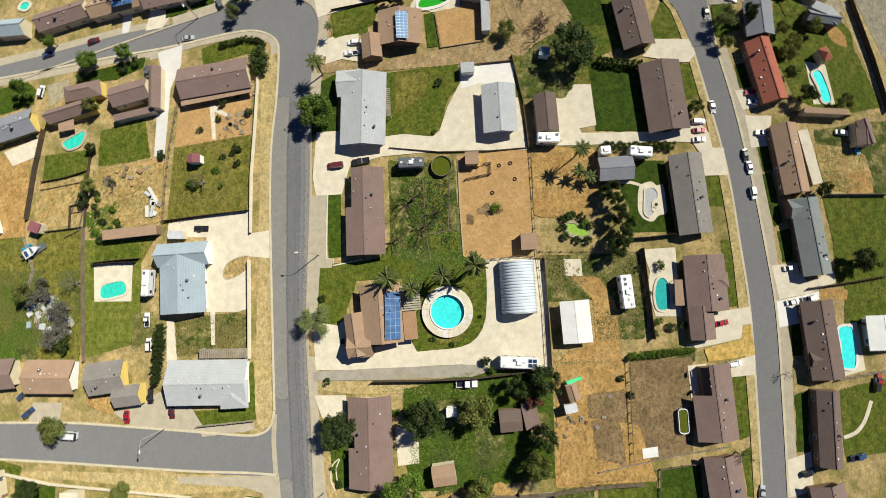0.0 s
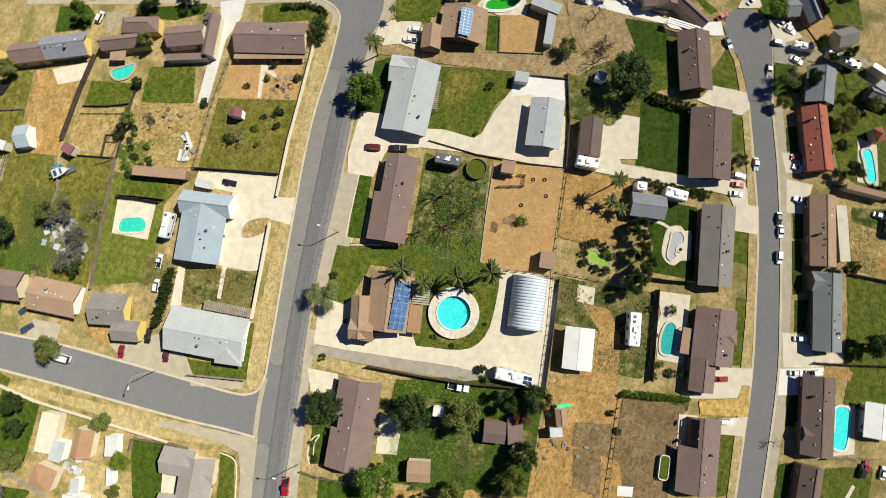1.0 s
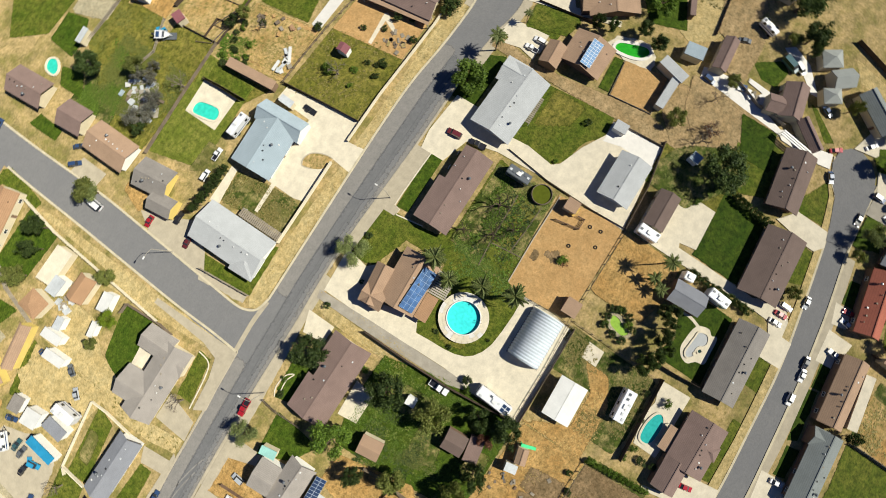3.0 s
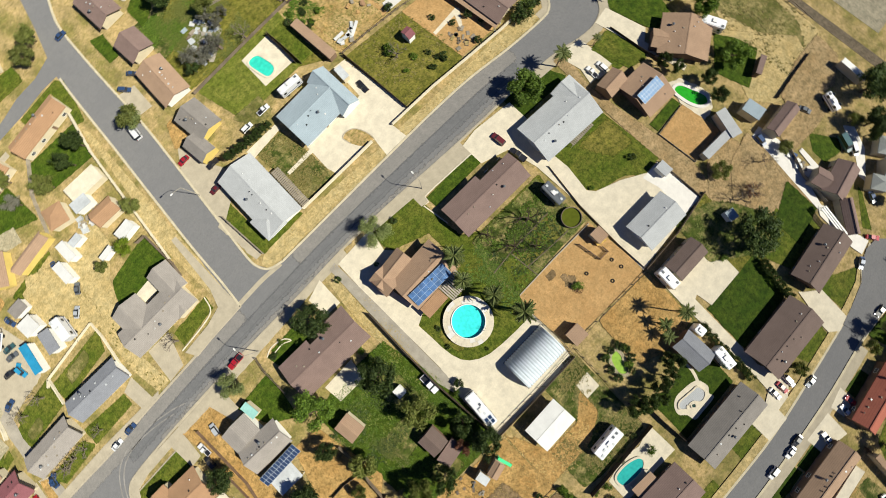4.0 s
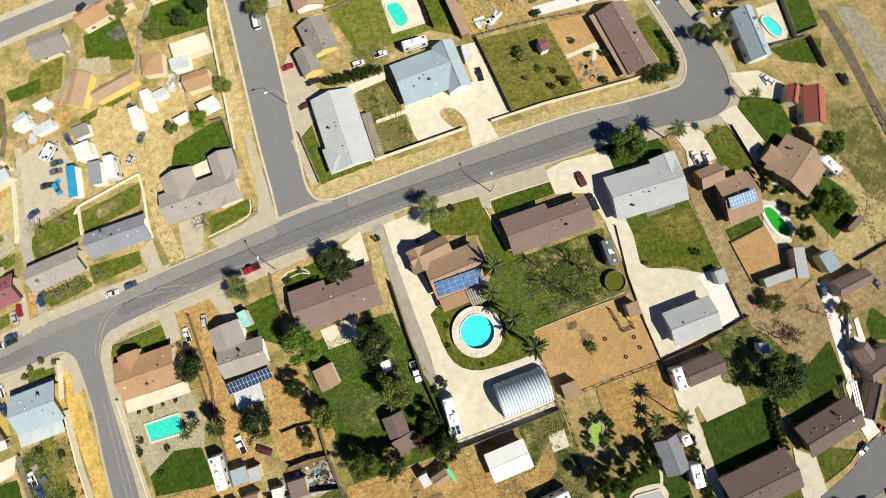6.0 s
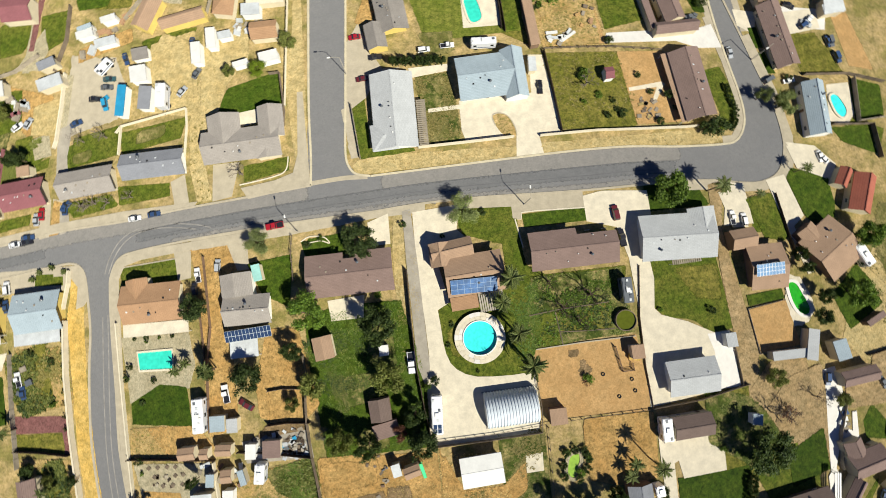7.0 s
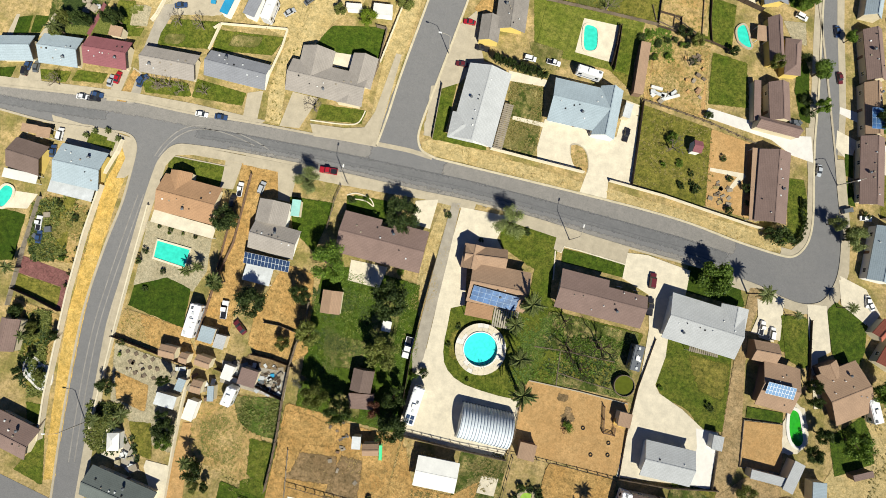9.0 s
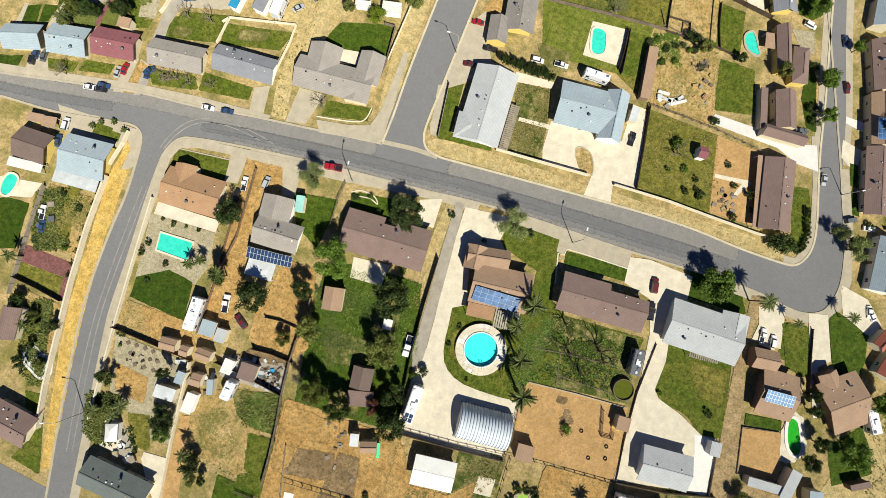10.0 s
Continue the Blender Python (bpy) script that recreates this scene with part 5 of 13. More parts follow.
patch("road_wear", DUSTROAD, [(-70.0, 31.4), (-59.2, 32.2), (-48.2, 32.9), (-37.2, 33.4), (-26.1, 33.7), (-15.1, 34.2), (-3.9, 34.4), (7.4, 34.2), (18.8, 33.8), (30.1, 33.4), (41.5, 33.3), (52.9, 32.9), (52.9, 31.7), (41.5, 32.0), (30.2, 32.1), (18.8, 32.6), (7.4, 33.0), (-3.9, 33.3), (-15.1, 33.1), (-26.1, 32.6), (-37.2, 32.3), (-48.2, 31.8), (-59.1, 31.2), (-70.0, 30.4)], label="dusty gutter edge of the street", soft=1.3)
ribbon("asphalt_seam", DARKTRACK, [(-76.8, 34.1), (-68.0, 35.1), (-59.1, 35.7), (-50.1, 36.3), (-41.0, 36.9), (-32.0, 37.3), (-22.9, 37.7), (-13.7, 38.1), (-4.5, 38.2), (4.7, 38.2), (14.0, 38.1), (23.4, 38.0), (32.7, 37.9), (42.1, 37.7), (51.6, 37.0)], 0.14, 0, 0.075, "dark sealed asphalt seam")
ribbon("asphalt_seam", DARKTRACK, [(-76.8, 32.4), (-68.0, 33.3), (-59.0, 34.0), (-50.1, 34.6), (-41.0, 35.0), (-31.9, 35.4), (-22.8, 35.7), (-13.7, 36.2), (-4.5, 36.3), (4.7, 36.3), (14.1, 36.0), (23.4, 35.8), (32.7, 35.6), (42.1, 35.5), (51.5, 35.0)], 0.14, 0, 0.075, "dark sealed asphalt seam")
ribbon("valley_gutter", SIDEWALK, [(-37.1, 41.1), (-32.2, 41.4), (-27.5, 41.6), (-22.1, 41.3)], 1.1, 0, 0.06, "pale concrete gutter across a street mouth")
ribbon("tyre_marks", TRACK, [(-86.1, 24.8), (-84.9, 28.3), (-82.6, 31.9), (-79.8, 34.0), (-76.2, 35.1), (-72.5, 35.3), (-68.2, 35.0), (-63.7, 34.2), (-60.6, 33.2)], 0.26, 0, 0.075, "pale curved tyre marks")
ribbon("tyre_marks", TRACK, [(-85.9, 15.3), (-86.2, 5.4), (-86.6, -5.8), (-86.5, -17.9), (-84.9, -32.1), (-82.7, -47.1)], 0.25, 0, 0.036, "pale straight tyre marks")
ribbon("tyre_marks", TRACK, [(-85.2, 24.8), (-83.8, 28.3), (-81.7, 31.3), (-79.2, 33.2), (-75.9, 34.2), (-72.2, 34.4), (-68.1, 34.0), (-64.1, 33.2)], 0.26, 0, 0.075, "pale curved tyre marks")
ribbon("tyre_marks", TRACK, [(-87.1, 14.9), (-87.5, 5.0), (-87.8, -6.1), (-87.7, -18.3), (-86.2, -32.5), (-83.9, -47.5)], 0.25, 0, 0.036, "pale straight tyre marks")
patch("sidewalk", SIDEWALK, [(-65.4, 30.7), (-52.3, 31.5), (-38.4, 32.1), (-30.0, 32.4), (-29.7, 30.2), (-41.8, 29.3), (-52.9, 28.7), (-65.3, 28.1)], 0.03, label="pale bare pavement strip", soft=0.1)
patch("sidewalk", SIDEWALK, [(-30.0, 32.4), (-23.0, 32.4), (-9.0, 33.2), (-9.2, 31.2), (-21.1, 31.0), (-29.8, 30.2)], 0.03, label="pale bare pavement strip")
patch("sidewalk", SIDEWALK, [(-1.8, 32.9), (5.2, 33.0), (19.8, 32.4), (29.4, 32.0), (29.5, 28.1), (17.8, 28.5), (13.9, 28.6), (13.7, 26.8), (11.7, 27.2), (11.7, 30.1), (-1.3, 31.0)], 0.03, label="pale bare pavement strip")
patch("sidewalk", SIDEWALK, [(54.1, 31.7), (63.4, 30.6), (68.3, 29.6), (73.7, 29.2), (78.0, 30.9), (81.0, 29.9), (74.4, 27.1), (68.6, 27.4), (61.9, 28.8), (53.9, 29.3)], 0.05, label="pale pavement round the bend")
patch("sidewalk", SIDEWALK, [(78.0, 30.9), (80.2, 35.3), (80.8, 40.6), (79.7, 48.9), (74.9, 66.6), (76.9, 67.1), (81.5, 50.9), (83.3, 39.8), (82.4, 33.2), (81.0, 29.9)], 0.05, label="pale pavement round the bend")
patch("sidewalk", SIDEWALK, [(-128.6, 33.8), (-112.7, 36.0), (-96.6, 38.2), (-80.9, 39.4), (-63.3, 39.8), (-64.3, 38.5), (-80.1, 37.0), (-95.9, 36.2), (-112.0, 34.0), (-127.9, 31.7)], 0.03, label="pale bare pavement strip")
patch("sidewalk", SIDEWALK, [(65.8, 39.7), (69.2, 40.3), (71.3, 42.9), (72.2, 46.7), (71.8, 52.4), (70.4, 60.8), (67.7, 73.1), (65.9, 72.6), (68.9, 60.4), (70.5, 50.6), (70.1, 44.4), (68.3, 41.7), (65.8, 41.7)], 0.05, label="pale pavement round the corner")
patch("sidewalk", SIDEWALK, [(68.8, 70.0), (67.4, 82.2), (65.3, 97.1), (63.3, 111.9), (62.0, 120.9), (59.9, 120.8), (61.3, 111.8), (63.3, 97.0), (65.6, 82.2), (67.0, 70.0)], label="pale pavement along a far street")
patch("sidewalk", SIDEWALK, [(65.0, 121.0), (66.7, 112.1), (68.9, 100.6), (71.4, 89.1), (73.5, 79.2), (75.1, 67.9), (76.6, 67.9), (75.2, 79.3), (73.2, 89.2), (70.7, 100.7), (68.7, 112.2), (67.1, 121.1)], label="pale pavement along a far street")
patch("lawn", LUSH, [(60.6, 111.8), (62.0, 104.4), (59.8, 102.2), (56.1, 102.7), (53.6, 111.5)], label="green front lawn", soft=0.2)
patch("lawn", DARKLAWN, [(60.4, 92.5), (64.0, 87.4), (64.8, 82.9), (66.9, 73.8), (64.1, 74.4), (61.3, 81.5), (61.0, 86.6)], label="green front lawn", soft=0.2)
patch("drive", WHITECON, [(78.5, 79.8), (78.7, 77.3), (73.6, 78.4), (73.4, 80.1)], label="white front walk")
patch("yard", GRAVEL, [(60.8, 99.3), (62.2, 93.4), (58.1, 94.2), (55.1, 98.5)], label="pale front yard", soft=0.2)


# ---- lawns, dirt and paving ----
patch("lawn", LAWN, [(-1.2, 32.0), (12.7, 31.8), (12.6, 23.9), (13.4, 15.7), (17.7, 12.8), (37.3, 12.8), (36.0, 6.9), (37.3, -0.9), (10.7, -5.6), (10.4, -9.4), (7.0, -9.6), (2.2, -9.4), (-1.4, -9.0), (-4.0, -8.1), (-5.9, -6.8), (-7.2, -5.2), (-8.0, -2.9), (-8.4, -0.0), (-8.8, 7.4), (-5.1, 9.1), (8.5, 10.2), (8.4, 21.3), (-0.3, 24.5), (-1.6, 26.9)], label="mown lawn with worn patches", soft=0.4)
patch("driveway", CONCRETE, [(-12.3, 31.4), (-0.9, 32.1), (-2.1, 26.1), (-0.1, 23.8), (-7.4, 22.4), (-7.3, 16.9), (-5.8, 8.9), (-8.8, 7.4), (-8.5, 3.3), (-8.4, -0.0), (-8.0, -2.9), (-7.2, -5.2), (-5.9, -6.8), (-4.0, -8.1), (-1.4, -9.0), (2.2, -9.4), (7.0, -9.6), (12.2, -9.4), (12.5, -17.2), (11.5, -23.4), (-13.6, -23.7), (-14.4, -13.9), (-14.4, -9.2), (-12.0, -3.1), (-12.1, 4.4), (-12.6, 18.1)], 0.02, label="pale concrete drive and yard")
patch("gravel_drive", GREYCON, [(-12.7, 32.3), (-12.3, 18.2), (-12.1, -5.3), (-12.7, -8.5), (-13.5, -10.3), (-14.9, -5.2), (-15.0, 18.0), (-14.7, 31.9)], 0.03, label="grey strip drive")
patch("weed_strip", VERGE, [(-14.8, 31.9), (-15.3, 18.0), (-15.2, -5.1), (-17.5, -0.5), (-18.2, 14.1), (-17.9, 23.4), (-16.8, 31.4)], label="dry weed strip", soft=0.3)
patch("horse_yard", ARENA, [(13.1, -4.2), (37.3, -3.6), (38.4, -18.0), (37.7, -21.5), (14.8, -20.5), (12.9, -18.4), (12.2, -9.2)], label="raked sandy yard")
patch("wild_lawn", WEEDS, [(14.2, 12.5), (36.0, 12.4), (37.1, -3.0), (13.0, -3.9), (11.9, 2.9)], label="rough weedy grass", soft=0.4)
patch("lush_lawn", LUSH, [(14.0, 27.9), (29.5, 28.1), (30.1, 24.7), (14.2, 24.7)], label="clipped deep-green lawn")
patch("drive", CONCRETE, [(29.3, 30.8), (34.1, 31.5), (45.1, 30.4), (45.2, 24.1), (42.7, 19.8), (43.6, 9.0), (42.6, 1.9), (44.0, 0.2), (50.1, -2.1), (55.8, -5.3), (61.0, -6.6), (61.2, -11.8), (56.2, -18.5), (38.2, -20.8), (38.5, -14.0), (38.9, 0.9), (38.3, 14.4), (36.4, 22.3), (29.4, 24.5)], 0.015, label="pale concrete drive to the rear garage")
patch("white_slab", WHITECON, [(59.6, -5.3), (60.3, -18.5), (54.9, -18.5), (55.3, -9.8), (54.2, -5.5)], 0.02, label="white concrete pad")
patch("lawn", LAWN, [(59.2, 12.6), (60.8, -4.9), (54.2, -5.3), (53.3, -3.5), (51.8, -2.2), (49.8, -1.4), (47.7, -1.1), (45.9, -0.6), (44.1, 0.4), (42.6, 2.1), (41.9, 4.1), (41.6, 6.2), (41.5, 13.4)], label="mown lawn with a curved edge", soft=0.04)
patch("lawn", DARKLAWN, [(57.3, 30.3), (59.9, 25.0), (44.7, 25.3), (44.4, 32.2), (50.1, 31.1)], label="front lawn under a tree", soft=0.3)
patch("dirt_lane", EARTH, [(63.8, 30.2), (61.7, 18.9), (65.8, -10.7), (61.7, -31.2), (59.3, -31.0), (60.6, -7.7), (59.9, 11.9), (60.2, 30.2)], label="bare dirt lane", soft=0.4)
patch("lawn", LAWN, [(76.9, 26.4), (77.8, 16.4), (69.7, 17.3), (68.7, 25.8)], label="front lawn", soft=0.2)
patch("drive", CONCRETE, [(68.9, 29.4), (69.8, 19.4), (62.5, 19.6), (64.8, 30.2)], label="short concrete drive")
patch("dirt_yard", ARENA, [(64.8, -1.1), (74.7, 0.3), (75.9, -10.5), (66.3, -11.5)], label="bare dirt pen")
patch("turf_strip", LUSH, [(65.1, 2.4), (73.8, 3.0), (74.1, 0.7), (65.3, -0.2)], label="strip of turf")
patch("pond_deck", CONCRETE, [(75.2, 6.5), (78.6, 5.3), (80.5, 0.5), (81.0, -2.5), (78.9, -5.6), (75.1, -6.2), (74.9, -3.3), (74.4, 0.8)], label="cream rocky deck round a pond", soft=0.35)
patch("scrub", EARTH, [(76.6, -14.0), (76.9, -32.1), (62.4, -32.6), (61.7, -20.2), (67.8, -13.6)], label="bare scrubby ground", soft=0.6)
patch("weeds", OLIVE, [(61.8, -18.1), (60.6, -39.3), (53.4, -40.2), (53.9, -30.7), (51.2, -27.8), (51.7, -19.7)], label="thin grass under trees", soft=0.4)
patch("lawn", LAWN, [(75.5, -32.0), (74.7, -44.3), (63.0, -45.6), (60.6, -39.3), (62.4, -32.6)], label="rough lawn", soft=0.4)
patch("slab", CONCRETE, [(50.1, -28.0), (53.9, -30.7), (53.6, -36.8), (43.4, -37.5), (42.8, -33.4), (41.5, -34.0), (41.4, -28.6)], 0.01, label="pale concrete slab")
patch("lawn", DARKLAWN, [(59.6, -36.2), (57.5, -47.9), (41.4, -49.8), (42.0, -37.4), (53.6, -36.8)], label="deep green mown lawn", soft=0.15)
patch("drive", CONCRETE, [(41.9, -28.6), (41.1, -50.0), (40.2, -61.9), (38.2, -63.7), (38.6, -49.9), (38.7, -32.5), (39.0, -25.1)], label="pale concrete drive")
patch("drive", CONCRETE, [(38.9, -49.9), (43.9, -60.9), (39.6, -64.2), (34.7, -65.4), (34.9, -61.5), (38.1, -59.7)], label="concrete apron")
patch("sand_yard", DIRT, [(38.6, -21.7), (37.9, -36.5), (28.5, -37.2), (21.8, -35.4), (21.7, -23.5), (22.4, -21.5)], label="sandy yard with palms", soft=0.3)
patch("lawn", DARKLAWN, [(28.3, -41.8), (34.3, -45.6), (34.0, -52.8), (17.0, -54.1), (17.3, -41.7), (22.8, -44.1)], label="deep green lawn round a spa", soft=0.2)
patch("yard", WEEDS, [(12.7, -22.3), (12.1, -45.3), (-2.4, -46.2), (-7.5, -45.2), (-7.2, -34.9), (1.9, -34.2), (1.7, -22.4)], label="weedy yard", soft=0.4)
patch("yard", DIRT, [(7.4, -29.3), (7.1, -35.8), (0.4, -39.3), (-7.4, -39.4), (-12.5, -39.7), (-12.0, -24.2), (-7.2, -34.2), (1.9, -34.2)], label="orange dirt yard", soft=0.7)
patch("slab", CONCRETE, [(11.6, -27.8), (11.4, -31.9), (7.4, -32.0), (7.6, -28.0)], label="small concrete pad")
patch("pool_deck", CONCRETE, [(13.1, -46.1), (13.3, -53.8), (7.8, -53.8), (-1.1, -54.0), (-2.7, -53.9), (-2.5, -48.1), (4.1, -46.7), (8.0, -47.6)], label="pale pool deck")
patch("hedge_ground", WEEDS, [(-10.6, -41.1), (-9.8, -56.5), (-13.0, -56.2), (-12.6, -41.6)], label="weeds under a hedge", soft=0.3)
patch("dirt_lot", MUD, [(-12.6, -41.6), (-12.0, -55.7), (-33.0, -54.0), (-35.1, -40.6)], label="bare brown lot", soft=0.4)
patch("dirt_lot", DIRT, [(-12.7, -24.8), (-12.5, -41.0), (-35.1, -40.4), (-37.8, -23.4)], label="orange dirt lot", soft=0.4)
patch("dirt_lot", MUD, [(-19.9, -31.5), (-18.9, -40.5), (-31.4, -39.9), (-31.2, -31.4)], label="trampled brown earth", soft=1.2)
patch("lawn", LAWN, [(-37.4, -32.9), (-36.2, -45.6), (-45.0, -45.6), (-47.2, -32.3)], label="rough grass", soft=0.5)
patch("lawn", DARKLAWN, [(-36.5, -46.8), (-35.5, -55.7), (-45.2, -55.5), (-46.3, -46.1)], label="fenced green lawn")
patch("lawn", LUSH, [(20.1, -28.7), (21.4, -30.1), (17.9, -33.9), (16.6, -32.5), (16.7, -29.2)], label="garden round a pond", soft=0.5)
patch("lawn", LUSH, [(-17.4, 10.7), (-13.4, -7.2), (-13.9, -23.5), (-37.8, -23.4), (-39.9, -3.4), (-40.2, 9.5), (-31.4, 11.2)], label="shady rough lawn", soft=0.5)
patch("lawn", LUSH, [(-29.7, 28.3), (-29.9, 23.6), (-37.4, 23.5), (-38.0, 27.7)], label="front garden lawn", soft=0.3)
patch("drive", CONCRETE, [(-18.1, 31.8), (-18.3, 24.4), (-22.8, 24.5), (-23.3, 30.1)], label="concrete drive")
patch("patio", CONCRETE, [(-25.7, 13.0), (-26.4, 7.7), (-34.0, 7.7), (-34.5, 12.6)], label="concrete patio")
patch("lawn", LAWN, [(65.6, -51.2), (74.0, -55.2), (71.0, -57.7), (64.2, -59.2), (64.0, -53.1)], label="front lawn", soft=0.2)
patch("lawn", LAWN, [(58.1, -56.7), (57.2, -60.9), (49.4, -62.0), (48.2, -58.6)], label="front lawn", soft=0.2)
patch("lawn", LAWN, [(30.1, -61.3), (29.7, -65.6), (22.5, -65.9), (22.7, -61.8)], label="front lawn", soft=0.2)
patch("lawn", LAWN, [(14.6, -64.3), (14.5, -67.5), (-0.6, -67.2), (-1.1, -64.9)], label="front lawn", soft=0.2)
patch("lawn", LAWN, [(-16.4, -63.8), (-15.9, -67.4), (-29.6, -67.4), (-30.8, -64.5)], label="front lawn", soft=0.2)
patch("lawn", LAWN, [(-33.3, -64.8), (-32.1, -67.1), (-43.0, -66.8), (-43.0, -65.5)], label="front lawn", soft=0.2)
patch("lawn", DARKLAWN, [(56.6, -71.2), (57.1, -74.6), (50.8, -75.3), (50.7, -71.8)], label="clipped front lawn", soft=0.15)
patch("lawn", DARKLAWN, [(36.3, -74.7), (36.5, -77.0), (30.7, -77.8), (30.2, -75.4)], label="clipped front lawn", soft=0.15)
patch("lawn", DARKLAWN, [(29.5, -74.7), (30.1, -77.3), (18.0, -78.8), (17.1, -76.8)], label="clipped front lawn", soft=0.15)
patch("lawn", DARKLAWN, [(16.0, -77.3), (16.6, -80.3), (9.3, -80.5), (8.8, -77.9)], label="clipped front lawn", soft=0.15)
patch("lawn", DARKLAWN, [(-5.5, -78.4), (-4.9, -81.0), (-12.5, -80.8), (-12.4, -78.0)], label="clipped front lawn", soft=0.15)
patch("lawn", DARKLAWN, [(-21.2, -77.5), (-20.1, -80.7), (-33.6, -79.6), (-33.6, -77.1)], label="clipped front lawn", soft=0.15)
patch("sidewalk", SIDEWALK, [(60.9, -67.4), (61.0, -69.8), (53.2, -71.4), (39.8, -73.8), (29.5, -75.2), (20.0, -76.2), (13.8, -76.6), (-1.9, -77.3), (-12.0, -77.9), (-23.7, -77.1), (-45.5, -76.2), (-45.5, -74.3), (-23.3, -74.9), (-2.3, -75.4), (13.4, -74.3), (29.1, -72.7), (46.5, -70.2)], label="concrete pavement")
patch("verge", VERGE, [(74.2, -55.1), (71.0, -57.2), (65.3, -58.9), (57.8, -60.6), (49.5, -62.2), (45.0, -63.1), (28.9, -65.3), (18.4, -66.2), (10.5, -66.7), (0.2, -66.9), (-7.5, -67.2), (-13.9, -67.3), (-20.2, -67.2), (-30.2, -67.1), (-43.3, -66.6), (-43.1, -68.1), (-21.0, -69.0), (-1.9, -69.2), (13.7, -68.4), (30.4, -67.1), (46.4, -64.4), (60.1, -61.7), (65.5, -60.4), (71.3, -58.3), (74.5, -55.6)], label="dry verge")
patch("drive", CONCRETE, [(64.1, -53.0), (63.5, -60.9), (59.9, -62.2), (57.8, -60.5), (57.9, -58.7), (59.9, -49.5), (60.9, -50.5)], label="concrete drive")
patch("drive", CONCRETE, [(50.3, -70.7), (50.2, -77.3), (46.4, -78.0), (45.4, -72.2)], label="concrete drive")
patch("drive", CONCRETE, [(44.0, -72.5), (43.6, -78.6), (36.4, -77.6), (36.1, -73.3)], label="concrete drive")
patch("drive", CONCRETE, [(8.2, -75.3), (8.6, -81.1), (4.0, -82.9), (6.4, -89.0), (3.8, -89.4), (1.4, -82.9), (0.4, -76.4)], label="concrete drive")
patch("drive", WHITECON, [(-0.1, -75.3), (1.2, -82.1), (2.0, -85.5), (0.3, -85.7), (-1.5, -81.3), (-5.1, -80.7), (-6.0, -75.8)], label="pale concrete drive")
patch("drive", CONCRETE, [(-35.3, -74.5), (-33.6, -80.0), (-42.1, -79.7), (-43.2, -74.5)], label="concrete drive")
patch("drive", CONCRETE, [(-2.1, -61.1), (-1.0, -69.5), (-4.9, -69.7), (-5.1, -67.5), (-8.1, -67.0), (-9.2, -61.6), (-10.4, -54.6), (-9.4, -54.5), (-8.2, -59.4), (-5.4, -61.6)], label="cream concrete drive")
patch("yard", GOLD, [(-10.3, -58.5), (-9.4, -61.7), (-8.2, -67.1), (-5.4, -67.8), (-5.1, -69.4), (-11.9, -69.7), (-12.4, -66.3), (-13.1, -59.3)], label="golden dirt strip beside a drive", soft=0.15)
patch("drive", CONCRETE, [(-13.5, -63.4), (-11.9, -69.6), (-16.3, -69.3), (-16.8, -63.8)], label="concrete drive")
patch("drive", CONCRETE, [(36.7, -61.1), (36.4, -66.8), (29.9, -67.3), (29.9, -61.7)], label="concrete drive")
patch("yard", LAWN, [(23.5, -88.3), (22.9, -102.6), (3.3, -101.9), (3.8, -89.4), (12.9, -89.7)], label="deep back lawn", soft=0.4)
patch("yard", SOIL, [(41.2, -86.9), (41.3, -97.9), (25.8, -96.8), (26.3, -86.6)], label="bare back yard", soft=0.4)
patch("yard", LAWN, [(72.2, -83.3), (71.5, -95.2), (57.2, -97.6), (53.5, -88.1), (58.1, -82.0)], label="green back yard", soft=0.5)
patch("yard", LAWN, [(57.3, -95.0), (57.8, -99.7), (44.4, -104.0), (43.4, -96.8)], label="green back yard", soft=0.4)
patch("yard", LAWN, [(-20.3, -87.5), (-18.1, -98.0), (-34.0, -97.0), (-35.0, -87.2)], label="green back yard", soft=0.4)
patch("yard", LAWN, [(3.7, -91.3), (3.4, -100.4), (-4.3, -99.8), (-6.5, -90.2)], label="rough yard", soft=0.4)
patch("verge", VERGE, [(71.4, -96.5), (71.2, -100.5), (45.5, -109.3), (32.0, -107.7)], label="dirt verge", soft=0.3)
patch("road", PALEROAD, [(71.1, -100.7), (80.0, -97.4), (79.3, -107.9), (47.9, -114.7), (34.4, -113.1)], label="old pale road")
patch("verge", VERGE, [(-24.7, 42.0), (-20.0, 42.0), (14.6, 42.2), (14.9, 44.9), (-8.3, 45.9), (-18.4, 46.2), (-23.9, 45.6), (-25.4, 44.4)], label="dry dirt verge", soft=0.15)
patch("verge", VERGE, [(21.0, 42.4), (29.9, 42.5), (42.2, 42.1), (54.8, 40.7), (62.1, 40.2), (67.8, 40.8), (60.5, 44.1), (20.7, 44.9)], label="dry dirt verge", soft=0.15)
patch("drive", CONCRETE, [(14.6, 42.2), (21.4, 42.2), (20.8, 47.1), (15.3, 47.9)], label="concrete drive entry")
patch("yard", CONCRETE, [(2.0, 50.3), (2.2, 57.8), (14.5, 57.7), (20.3, 57.9), (20.7, 67.7), (24.4, 67.3), (26.6, 47.3), (20.9, 46.7), (15.4, 47.4), (2.7, 47.6)], 0.01, label="pale concrete yard")
patch("yard", WEEDS, [(-8.0, 64.9), (0.2, 65.3), (1.5, 57.6), (1.9, 49.6), (0.1, 46.8), (-6.4, 47.1)], label="weedy garden", soft=0.2)
patch("walk", CONCRETE, [(-5.6, 56.5), (2.5, 56.8), (2.3, 55.7), (-5.6, 55.6)], 0.06, label="garden walk")
